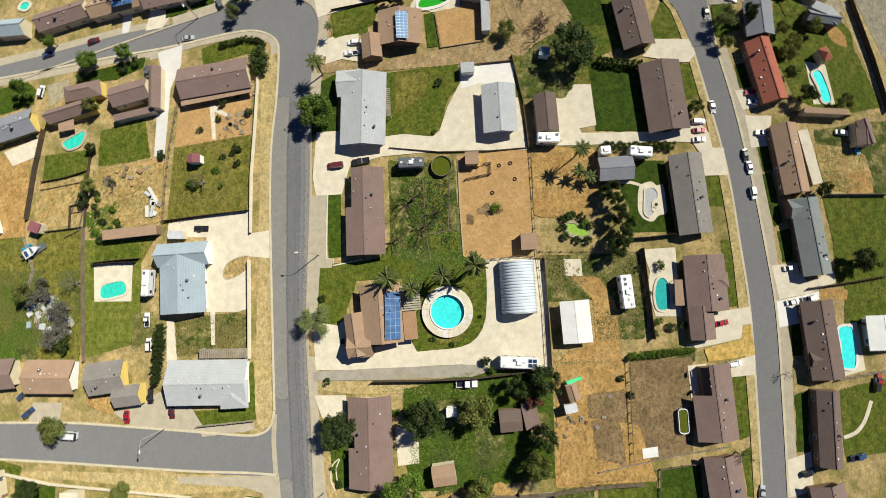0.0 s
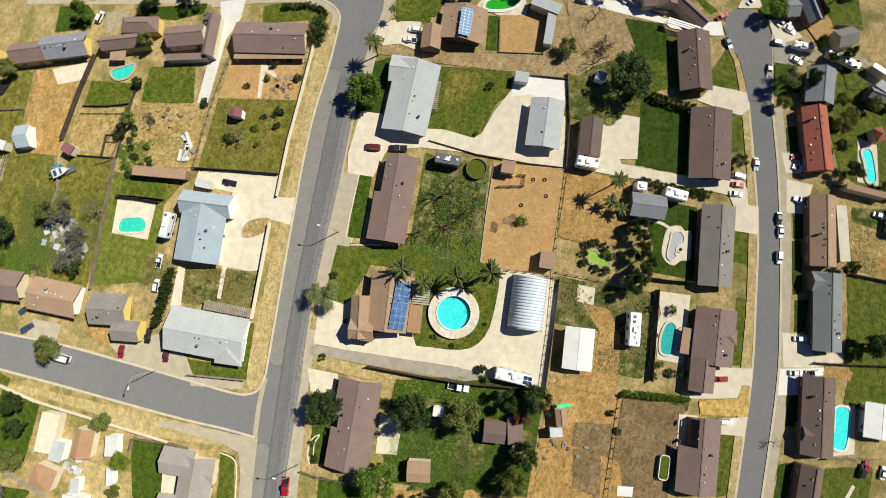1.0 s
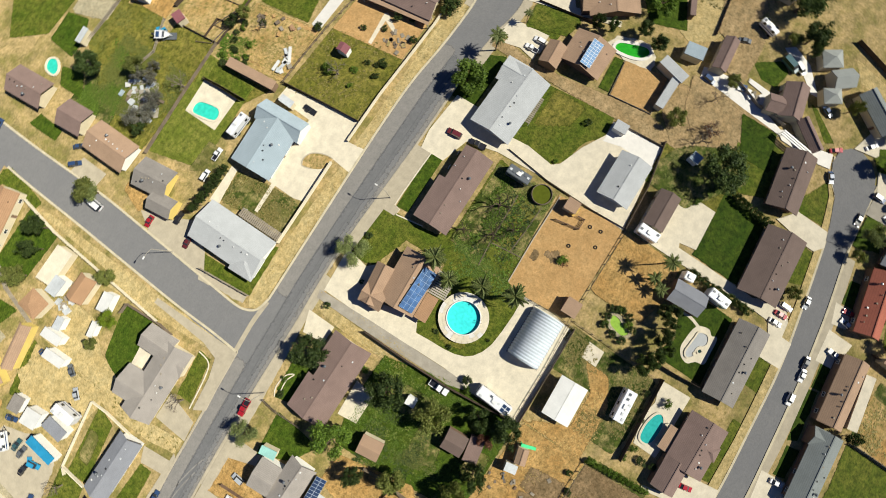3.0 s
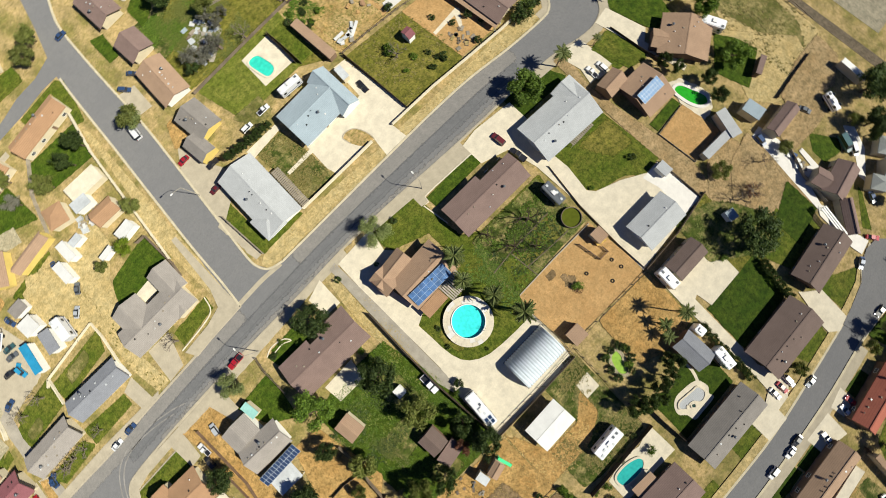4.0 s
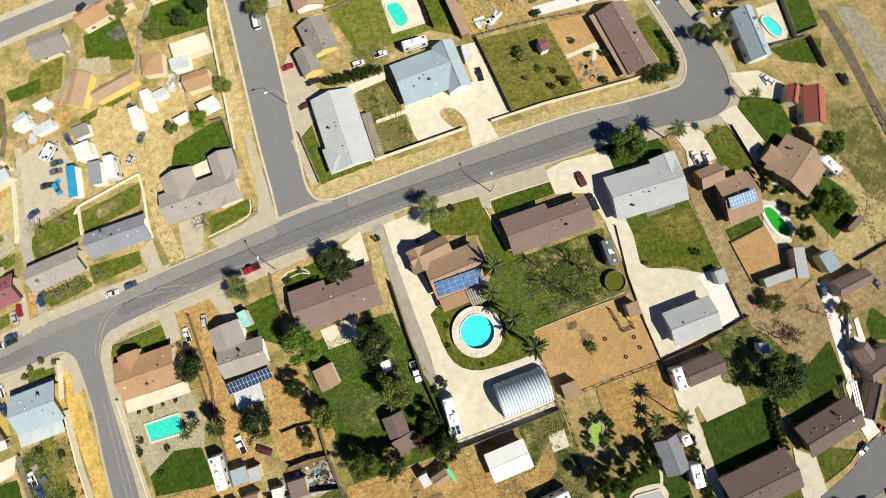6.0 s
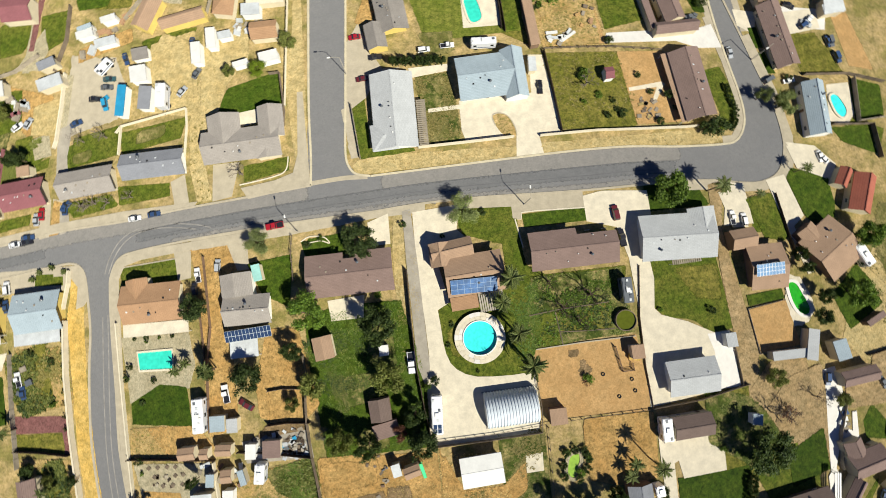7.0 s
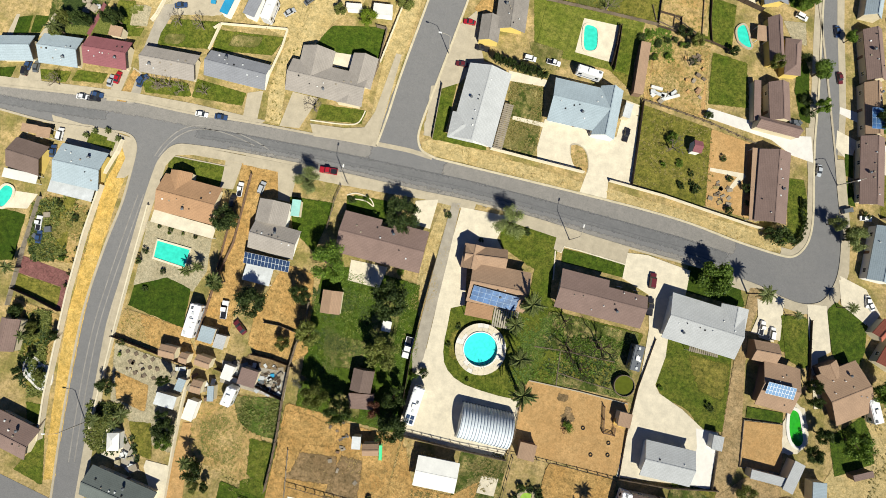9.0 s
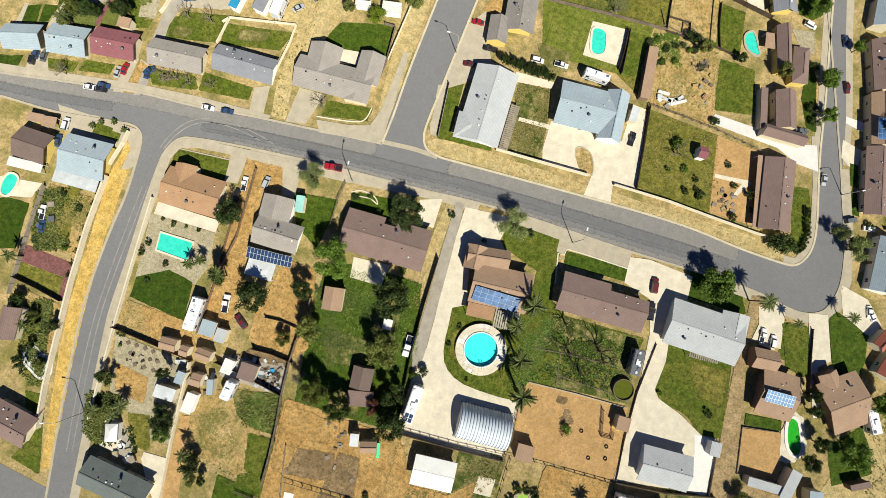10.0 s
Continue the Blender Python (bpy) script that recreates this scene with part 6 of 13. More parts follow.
patch("lawn", LAWN, [(-24.3, 59.5), (-20.8, 60.9), (-20.6, 48.1), (-10.1, 47.2), (-9.8, 46.4), (-23.3, 45.8)], label="narrow side lawn", soft=0.15)
patch("drive", SIDEWALK, [(-24.6, 69.8), (-18.5, 73.6), (-15.8, 68.1), (-11.4, 67.9), (-17.9, 65.2), (-20.4, 61.1), (-25.8, 57.6)], label="concrete drive")
patch("olive_field", OLIVE, [(23.6, 67.8), (43.0, 66.1), (45.7, 58.0), (46.2, 47.6), (43.5, 45.7), (26.4, 48.0)], label="olive pasture", soft=0.2)
patch("yard", ARENA, [(43.0, 66.1), (54.3, 65.0), (56.3, 46.5), (45.4, 47.0)], label="bare reddish garden yard", soft=0.3)
patch("walk", CONCRETE, [(44.6, 56.5), (53.1, 57.2), (53.7, 56.5), (50.7, 52.1), (50.0, 52.5), (51.6, 55.9), (44.6, 55.6)], 0.01, label="curved garden path")
patch("lawn", LAWN, [(63.7, 58.9), (68.0, 59.4), (71.3, 50.8), (70.2, 46.1), (67.2, 43.1), (63.4, 44.2), (66.3, 47.2)], label="corner lawn", soft=0.2)
patch("yard", TANDIRT, [(22.3, 84.9), (27.3, 88.7), (38.3, 85.9), (39.7, 77.1), (40.9, 67.7), (24.8, 68.9)], label="dirt yard with junk", soft=0.3)
patch("yard", ARENA, [(24.8, 81.8), (38.0, 83.9), (40.5, 68.7), (25.5, 69.6)], label="orange dirt", soft=0.9)
patch("yard", LAWN, [(39.2, 85.4), (48.2, 85.0), (50.8, 73.7), (40.8, 72.2)], label="green plot", soft=0.4)
patch("drive", WHITECON, [(41.1, 71.2), (57.4, 70.4), (61.4, 69.3), (67.7, 70.7), (69.5, 64.3), (63.8, 64.8), (58.1, 67.3), (40.2, 68.7)], 0.01, label="bright concrete drive")
patch("yard", LAWN, [(34.2, 100.1), (39.8, 98.7), (40.9, 87.4), (34.9, 87.9)], label="green plot", soft=0.3)
patch("yard", GRAVEL, [(22.4, 96.5), (33.5, 99.9), (35.4, 88.8), (28.0, 88.6), (22.4, 90.3)], label="pale dirt pen", soft=0.2)
patch("lawn", SUNLAWN, [(-7.6, 87.3), (19.6, 95.6), (20.4, 86.6), (13.1, 85.9), (6.1, 84.6), (3.6, 74.6), (-4.3, 73.8)], label="worn green lawn", soft=0.3)
patch("pool_deck", CONCRETE, [(5.0, 85.0), (14.4, 85.6), (14.6, 75.4), (5.1, 75.9)], 0.015, label="pale pool deck")
patch("yard", OLIVE, [(14.4, 85.6), (19.5, 84.0), (21.5, 70.2), (14.7, 74.2)], label="narrow lawn", soft=0.2)
patch("drive", SIDEWALK, [(-24.3, 75.1), (-20.7, 80.3), (-18.0, 73.4), (-24.6, 69.8)], label="concrete drive")
patch("verge", VERGE, [(-40.3, 77.3), (-35.3, 78.9), (-35.8, 62.0), (-36.0, 47.9), (-36.0, 41.3), (-38.7, 42.7), (-39.5, 55.0)], label="dirt verge", soft=0.2)
patch("lawn", LUSH, [(-57.7, 61.1), (-53.9, 67.1), (-41.1, 70.2), (-41.1, 61.9), (-47.0, 60.9), (-51.5, 60.6)], label="deep green back lawn", soft=0.2)
patch("patio", CONCRETE, [(-52.1, 60.6), (-47.0, 61.2), (-46.7, 57.9), (-51.8, 56.9)], label="pale patio between two wings")
patch("lawn", LAWN, [(-51.7, 47.2), (-40.4, 48.5), (-40.8, 45.0), (-51.7, 43.3)], label="front lawn", soft=0.15)
patch("lawn", LAWN, [(-80.7, 58.7), (-64.3, 61.0), (-66.2, 55.9), (-80.4, 53.4)], label="walled back lawn", soft=0.3)
patch("lawn", LAWN, [(-81.9, 45.5), (-69.6, 45.1), (-69.7, 41.9), (-81.8, 40.9)], label="front lawn", soft=0.2)
patch("lawn", LAWN, [(-93.6, 56.6), (-81.0, 59.6), (-83.2, 53.0), (-93.9, 51.2)], label="rough green yard", soft=0.3)
patch("lawn", LAWN, [(-95.1, 42.8), (-83.7, 43.9), (-82.0, 40.8), (-92.7, 39.1)], label="front garden", soft=0.3)
patch("lawn", LAWN, [(-109.9, 40.2), (-102.6, 41.2), (-103.1, 38.6), (-110.4, 37.4)], label="front lawn", soft=0.2)
patch("lawn", LAWN, [(-118.4, 38.2), (-111.1, 39.4), (-111.5, 36.6), (-118.2, 35.8)], label="front lawn", soft=0.2)
patch("drive", SIDEWALK, [(-69.3, 45.3), (-65.8, 46.8), (-65.2, 38.8), (-68.6, 38.4)], label="concrete drive")
patch("drive", SIDEWALK, [(-58.9, 48.4), (-52.5, 48.4), (-55.0, 40.1), (-59.7, 39.4)], label="concrete drive")
patch("drive", SIDEWALK, [(-97.3, 44.3), (-94.9, 43.5), (-93.9, 36.5), (-96.7, 36.4)], label="concrete drive")
patch("sidewalk", SIDEWALK, [(-51.1, 39.1), (-40.9, 40.3), (-36.0, 40.6), (-36.0, 47.9), (-35.8, 64.3), (-37.2, 64.3), (-38.4, 48.7), (-39.9, 44.3), (-44.5, 42.9), (-52.7, 41.9)], 0.08, label="concrete pavement at the corner")
patch("path", VERGE, [(-63.3, 39.8), (-59.8, 39.7), (-60.9, 50.1), (-59.0, 62.5), (-56.2, 72.5), (-60.2, 71.2), (-63.8, 59.6), (-64.4, 47.5)], label="dirt alley", soft=0.4)
patch("yard", VERGE, [(-58.9, 82.1), (-47.8, 80.9), (-48.3, 74.5), (-54.0, 68.1), (-56.8, 61.2), (-61.2, 61.0)], label="bare tan garden", soft=0.3)
patch("lawn", LAWN, [(-74.2, 81.4), (-65.8, 83.3), (-60.2, 83.8), (-61.5, 81.2), (-68.8, 80.0), (-72.8, 77.9)], label="narrow green strip", soft=0.3)
patch("yard", VERGE, [(-71.8, 80.3), (-60.9, 82.8), (-61.4, 61.7), (-64.5, 61.1), (-73.7, 63.1), (-73.1, 73.1)], label="bare tan yard", soft=0.3)
patch("verge", GOLD, [(-95.3, 16.7), (-91.4, 17.9), (-91.5, 10.8), (-91.5, 1.1), (-91.1, -5.7), (-90.6, -15.1), (-89.5, -25.5), (-87.5, -40.7), (-85.8, -51.8), (-88.1, -52.5), (-90.1, -42.1), (-92.9, -26.4), (-94.4, -13.4), (-95.0, 2.1), (-95.0, 8.1)], label="golden dirt verge", soft=0.15)
patch("sidewalk", SIDEWALK, [(-98.0, 27.9), (-92.2, 27.6), (-90.8, 25.2), (-90.3, 19.3), (-91.4, 17.9), (-93.1, 17.4), (-92.5, 22.5), (-94.4, 25.5), (-98.0, 25.6)], 0.08, label="concrete pavement")
patch("sidewalk", SIDEWALK, [(-77.9, 29.5), (-82.4, 28.2), (-84.6, 24.4), (-85.1, 20.0), (-84.9, -2.6), (-84.4, -19.8), (-79.6, -56.7), (-77.9, -56.3), (-82.6, -19.5), (-83.1, -2.0), (-83.0, 16.1), (-82.9, 23.2), (-81.4, 26.2), (-77.6, 27.3), (-51.7, 29.5), (-52.2, 31.1)], 0.08, label="concrete pavement")
patch("lawn", LAWN, [(-82.7, 25.7), (-69.0, 26.6), (-69.4, 21.2), (-82.1, 21.8)], label="clipped front lawn", soft=0.1)
patch("drive", SIDEWALK, [(-69.7, 28.8), (-65.6, 29.0), (-66.0, 21.7), (-69.1, 21.3), (-69.4, 25.7)], label="concrete drive")
patch("drive_dirt", DIRT, [(-65.7, 29.3), (-53.4, 30.4), (-53.9, 23.1), (-58.8, 21.0), (-57.6, 3.9), (-57.4, -13.8), (-64.2, -15.7), (-64.5, 1.9), (-64.8, 20.0)], label="orange dirt drive", soft=0.4)
patch("drive", SIDEWALK, [(-57.2, 29.3), (-52.3, 29.3), (-52.2, 22.2), (-55.0, 22.1)], label="pale drive")
patch("pool_deck", GRAVEL, [(-83.1, 9.6), (-67.4, 9.1), (-66.4, 1.4), (-68.1, -3.9), (-74.7, -2.4), (-81.8, -5.8), (-82.5, 3.6)], label="pale pool terrace", soft=0.1)
patch("lawn", DARKLAWN, [(-81.6, -5.7), (-74.8, -2.1), (-68.7, -3.4), (-68.0, -12.5), (-81.6, -10.5)], label="green back lawn", soft=0.1)
patch("yard", TANDIRT, [(-82.0, -11.3), (-67.9, -12.7), (-68.2, -18.2), (-82.4, -18.1)], label="weedy yard", soft=0.4)
patch("yard", DIRT, [(-78.5, -11.6), (-67.3, -12.5), (-62.8, -18.0), (-73.1, -19.6)], label="dirt yard", soft=0.6)
patch("yard", GRAVEL, [(-81.9, -19.4), (-64.5, -21.2), (-62.2, -40.2), (-67.9, -39.2), (-79.0, -31.8)], label="gravel yard", soft=0.4)
patch("yard", DIRT, [(-80.1, -25.5), (-71.7, -26.9), (-70.7, -32.8), (-77.8, -31.5)], label="bare dirt square", soft=0.2)
patch("yard", OLIVE, [(-73.7, -35.6), (-68.7, -34.9), (-66.1, -42.6), (-69.5, -42.2)], label="rough grass", soft=0.4)
patch("drive", CONCRETE, [(-67.3, -42.9), (-61.7, -42.9), (-60.7, -53.9), (-64.1, -49.8), (-67.4, -44.5)], label="pale concrete drive")
patch("lane", ARENA, [(-61.7, -32.9), (-58.6, -32.5), (-58.4, -40.5), (-56.5, -52.8), (-60.3, -53.8), (-61.5, -41.3)], label="narrow dirt lane")
patch("yard", TANDIRT, [(-60.6, -26.7), (-48.9, -23.5), (-43.3, -32.5), (-43.3, -40.9), (-45.6, -42.2), (-58.4, -39.8)], label="dry weedy yard", soft=0.5)
patch("yard", WEEDS, [(-52.4, -24.4), (-41.7, -22.8), (-40.0, -31.6), (-45.8, -31.2), (-49.6, -29.6)], label="green weedy corner", soft=0.8)
patch("lawn", LAWN, [(-46.0, -32.5), (-40.5, -33.0), (-39.7, -41.9), (-44.5, -40.6)], label="rough grass", soft=0.4)
patch("lawn", LUSH, [(-49.9, -43.3), (-40.8, -44.7), (-40.2, -51.0), (-49.4, -50.9)], label="green lawn", soft=0.2)
patch("yard", DIRT, [(-40.2, -23.1), (-27.2, -23.4), (-24.9, -31.3), (-26.8, -42.5), (-39.1, -45.8), (-39.5, -34.0)], label="orange dirt lot", soft=0.5)
patch("lawn", LUSH, [(-52.6, 23.5), (-41.8, 24.6), (-42.8, 16.5), (-43.5, 12.1), (-49.6, 15.9)], label="front lawn", soft=0.2)
patch("lawn", LUSH, [(-39.5, 27.3), (-28.4, 27.0), (-28.8, 23.3), (-38.6, 23.3)], label="front garden", soft=0.2)
patch("lot", DIRT, [(-49.1, 7.7), (-42.0, 7.0), (-38.5, -11.2), (-43.3, -15.2), (-52.4, -12.4), (-52.9, -4.4)], label="bare yard", soft=0.4)
patch("yard", MUD, [(-42.1, -16.9), (-42.4, -9.6), (-45.3, -9.1), (-55.8, -18.7), (-57.5, -19.9), (-41.0, -22.6)], label="grey-brown salvage yard", soft=0.8)
patch("plot", MUD, [(-36.7, -33.3), (-25.7, -32.0), (-24.8, -38.1), (-35.6, -39.2)], label="dug-over grey earth", soft=0.6)
patch("yard", SOIL, [(-107.6, 9.6), (-95.7, 8.9), (-94.7, -4.0), (-96.5, -8.6), (-106.2, -5.9)], label="dry back yard", soft=0.3)
patch("yard", TANDIRT, [(-107.6, 9.6), (-95.7, 8.9), (-94.7, -4.0), (-106.2, -5.9)], label="golden weedy yard", soft=0.5)
patch("yard", PLUM, [(-108.4, -5.5), (-95.7, -6.8), (-96.0, -11.2), (-96.1, -15.5), (-97.4, -15.6), (-97.6, -10.3), (-108.2, -9.5)], label="plum-coloured bark strip")
patch("yard", OLIVE, [(-108.0, -9.7), (-97.5, -10.5), (-97.2, -15.3), (-107.9, -13.2)], label="thin lawn", soft=0.15)
patch("yard", TANDIRT, [(-107.6, -15.2), (-96.0, -16.6), (-94.1, -26.8), (-97.5, -30.4), (-104.5, -25.7)], label="weedy yard", soft=0.4)
patch("lawn", DARKLAWN, [(-115.2, 3.9), (-110.7, 3.8), (-110.1, -7.0), (-114.8, -8.4), (-118.9, 2.9)], label="green back lawn", soft=0.1)
patch("yard", CONCRETE, [(-120.7, 7.9), (-109.5, 9.1), (-110.8, 5.2), (-119.1, 3.5)], label="pale pool terrace")
patch("lawn", LAWN, [(-97.2, -36.9), (-92.6, -36.9), (-88.0, -53.7), (-95.2, -51.8), (-92.9, -47.3)], label="side lawn", soft=0.3)
patch("lawn", LAWN, [(68.8, 25.5), (75.0, 26.4), (77.7, 15.5), (76.5, 14.3), (72.0, 15.6), (70.9, 19.4)], label="front lawn", soft=0.2)
patch("drive", CONCRETE, [(62.4, 28.0), (68.1, 26.8), (68.4, 18.7), (64.6, 19.0)], label="concrete drive")
patch("drive", CONCRETE, [(74.6, 29.6), (79.3, 30.5), (82.4, 19.9), (79.5, 17.6), (81.5, 11.3), (82.3, 6.1), (80.9, 5.7), (77.5, 18.5)], 0.01, label="long pale concrete drive")
patch("lawn", LUSH, [(79.7, 29.6), (81.3, 31.9), (89.8, 28.9), (90.5, 22.1), (89.8, 18.8), (84.3, 17.6), (82.7, 19.9)], label="deep green front lawn", soft=0.2)
patch("drive", CONCRETE, [(81.1, 37.5), (88.5, 36.3), (89.7, 28.3), (82.8, 31.7)], label="concrete drive")
patch("field", VERGE, [(104.4, 20.3), (110.2, 19.1), (111.7, -10.5), (97.5, -23.5), (96.4, 6.5), (98.7, 13.4)], label="dry pale field", soft=0.6)
patch("field", DRYGRASS, [(101.5, 20.9), (109.8, 19.0), (110.0, 3.8), (109.6, -5.0), (106.1, -10.8), (102.5, -5.2), (99.5, 5.8), (98.0, 12.1)], label="thin grey-green grass in a field", soft=2.5)
patch("yard", VERGE, [(93.9, 7.8), (106.8, -8.1), (100.3, -18.8), (89.9, -15.2), (86.4, -10.5)], label="bare pale ground", soft=0.6)
patch("lawn", LUSH, [(85.8, 0.1), (92.9, 6.9), (95.7, 2.7), (97.6, -3.2), (88.7, -8.5)], label="green yard under a tree", soft=0.3)
patch("dirt", EARTH, [(74.5, -17.6), (82.3, -17.6), (78.1, -37.9), (71.4, -36.1), (70.4, -19.3)], label="bare dirt", soft=0.6)
patch("drive", WHITECON, [(83.1, -16.5), (84.0, -22.1), (83.6, -26.4), (82.0, -29.7), (81.3, -33.4), (78.8, -40.5), (77.8, -39.8), (78.9, -29.9), (80.0, -21.5), (79.9, -17.1)], label="long pale drive")
patch("walk", WHITECON, [(86.4, -27.2), (85.8, -33.3), (82.2, -33.9), (81.8, -31.7), (82.0, -30.0), (84.6, -31.6), (85.3, -27.3)], label="white garden walk")
patch("lawn", LAWN, [(98.1, 43.2), (106.4, 39.1), (104.8, 34.9), (94.8, 37.4)], label="green yard", soft=0.3)
patch("yard", WEEDS, [(51.5, -17.5), (61.7, -21.0), (71.1, -31.5), (63.4, -39.5), (50.5, -30.2)], label="scrubby yard", soft=0.5)
patch("lawn", LUSH, [(-49.8, 103.6), (-35.0, 103.8), (-36.9, 93.9), (-49.7, 94.5), (-51.8, 100.5)], label="green yard", soft=0.3)
patch("lawn", LUSH, [(-67.7, 101.7), (-57.6, 103.3), (-57.0, 91.6), (-68.3, 95.5)], label="green yard", soft=0.3)
patch("slab", GRAVEL, [(-70.4, 96.2), (-62.9, 94.5), (-63.8, 90.1), (-71.8, 92.0)], label="grey slab beside a cream house", soft=0.15)
patch("yard", OLIVE, [(-82.8, 97.0), (-73.7, 99.0), (-76.3, 90.6), (-85.1, 90.9)], label="green yard", soft=0.3)
patch("verge", VERGE, [(-34.7, 102.0), (-33.7, 98.5), (-36.0, 45.2), (-38.5, 45.9), (-38.2, 60.8), (-37.0, 80.9)], label="dirt verge", soft=0.1)
patch("yard", VERGE, [(-68.8, 82.9), (-59.8, 79.3), (-63.0, 65.9), (-70.2, 66.4), (-73.7, 74.3)], label="bare yard", soft=0.4)
patch("yard", SIDEWALK, [(-91.2, 79.5), (-80.7, 77.9), (-78.7, 70.8), (-81.1, 62.2), (-90.5, 59.8), (-93.8, 59.1), (-92.4, 72.3)], label="gravel yard with cars", soft=0.4)
patch("lawn", LAWN, [(-91.7, 58.5), (-80.6, 60.7), (-81.3, 53.4), (-93.0, 51.6)], label="green yard", soft=0.3)
patch("lawn", DARKLAWN, [(-127.9, 44.6), (-127.2, 49.3), (-124.1, 50.5), (-124.0, 45.8)], label="green plot", soft=0.15)
patch("lawn", DARKLAWN, [(-123.4, 46.3), (-123.5, 50.7), (-120.2, 51.4), (-121.3, 46.9)], label="green plot", soft=0.15)
patch("lawn", WEEDS, [(-118.1, 47.6), (-108.5, 56.5), (-99.4, 59.3), (-106.4, 50.4)], label="overgrown garden", soft=0.5)
patch("pen", SOIL, [(35.6, 99.7), (37.1, 89.2), (24.4, 88.5), (23.2, 99.9), (26.7, 102.8)], label="pale sandy pen", soft=0.1)
patch("plot", LAWN, [(42.5, 99.1), (43.7, 86.8), (38.4, 87.8), (35.8, 99.5)], label="mown green plot", soft=0.2)
patch("yard", DIRT, [(43.2, 114.0), (43.9, 103.0), (22.3, 103.6), (21.8, 113.0)], label="brown dirt yard", soft=0.2)
patch("pasture", OLIVE, [(21.8, 113.0), (22.3, 103.8), (13.8, 100.8), (12.2, 95.3), (14.7, 88.6), (5.0, 88.0), (-8.5, 89.0), (-8.1, 100.3), (-7.8, 111.7)], label="rough olive grass", soft=0.3)
patch("pasture", OLIVE, [(22.7, 100.4), (23.9, 88.8), (13.3, 88.2), (12.2, 95.3), (15.1, 100.5)], label="olive grass paddock", soft=0.2)
patch("lawn", SUNLAWN, [(20.9, 88.5), (20.3, 74.2), (-4.3, 73.8), (-4.2, 87.5)], label="worn olive lawn round a pool", soft=0.2)
patch("lawn", LAWN, [(19.3, 85.8), (19.4, 74.5), (16.2, 74.7), (15.7, 85.5)], label="green strip by a stable", soft=0.2)
patch("pool_deck", CONCRETE, [(14.8, 85.9), (14.9, 76.1), (5.5, 76.3), (5.7, 85.5)], label="pale pool deck")
patch("garden", WEEDS, [(11.4, 112.5), (8.3, 102.3), (-8.1, 99.6), (-7.8, 111.7)], label="overgrown green garden", soft=0.5)
patch("yard", GREYCON, [(5.7, 102.2), (7.9, 94.5), (0.9, 90.5), (-3.2, 97.4)], label="grey worn ground under salvage", soft=0.9)
patch("lawn", LAWN, [(6.4, 140.7), (20.4, 133.6), (19.6, 126.2), (3.1, 127.1), (-3.1, 134.9)], label="green yard", soft=0.3)
patch("slab", GRAVEL, [(18.9, 126.2), (19.2, 116.1), (12.7, 119.3), (11.7, 125.5)], label="pale bare slab", soft=0.2)
patch("lawn", LUSH, [(10.6, 126.0), (11.9, 120.4), (6.7, 118.2), (1.4, 118.3), (2.3, 125.7)], label="bright green lawn", soft=0.2)
patch("lawn", LUSH, [(-1.7, 118.8), (-0.4, 112.8), (-6.0, 109.5), (-6.1, 116.2)], label="green lawn under a tree", soft=0.3)
patch("paddock", OLIVE, [(6.8, 116.7), (20.5, 116.1), (22.3, 103.7), (11.9, 103.3), (6.3, 103.8), (-1.4, 107.2)], label="olive grass paddock", soft=0.3)
patch("paddock", OLIVE, [(12.2, 102.6), (20.1, 100.1), (21.9, 88.9), (12.8, 87.6), (11.5, 93.1)], label="olive grass paddock", soft=0.3)
patch("road", ASPHALT, [(61.5, -61.7), (65.5, -60.5), (71.8, -58.3), (74.9, -55.8), (78.6, -53.9), (82.1, -53.9), (84.0, -55.9), (84.4, -58.8), (83.2, -61.7), (80.7, -64.1), (77.0, -65.6), (72.9, -66.0), (63.0, -67.1)], label="asphalt turning circle")
patch("drive", WHITECON, [(78.8, -38.9), (79.6, -40.7), (79.2, -47.4), (80.4, -53.0), (76.9, -54.0), (76.5, -51.3), (77.0, -41.1)], label="long pale drive")
patch("lawn", LUSH, [(90.3, -26.1), (94.3, -31.8), (92.4, -34.4), (87.6, -33.6), (87.6, -29.7)], label="green lawn", soft=0.3)
patch("drive", WHITECON, [(97.5, -30.5), (99.1, -32.7), (96.9, -37.8), (90.8, -43.4), (90.7, -41.4), (94.2, -37.1), (95.5, -34.0)], label="white drive beside a brown house")
patch("lawn", LAWN, [(88.8, -42.5), (88.1, -44.6), (83.0, -51.9), (81.8, -50.1)], label="narrow lawn", soft=0.2)
patch("drive", CONCRETE, [(90.5, -58.3), (91.6, -63.3), (85.1, -62.2), (84.3, -56.5)], label="concrete drive")
patch("yard", VERGE, [(104.3, -46.1), (101.4, -58.1), (98.4, -56.8), (99.1, -50.4)], label="bare pale field", soft=0.3)
patch("lawn", DARKLAWN, [(77.8, -30.0), (77.7, -39.4), (68.4, -42.4), (68.5, -34.8)], label="shady grass", soft=0.4)
patch("lawn", LAWN, [(84.8, -61.6), (89.7, -65.2), (84.8, -69.4), (81.6, -64.4)], label="green front yard", soft=0.3)
patch("scrub", EARTH, [(80.1, -15.4), (79.6, -20.8), (77.7, -29.8), (69.3, -33.2), (65.0, -24.6), (71.8, -17.7)], label="bare dirt with scrub", soft=0.5)
patch("garden", WEEDS, [(-121.9, 69.5), (-108.5, 70.6), (-105.9, 64.6), (-108.2, 57.2), (-110.0, 50.7), (-120.4, 50.7)], label="dark overgrown gardens", soft=0.5)
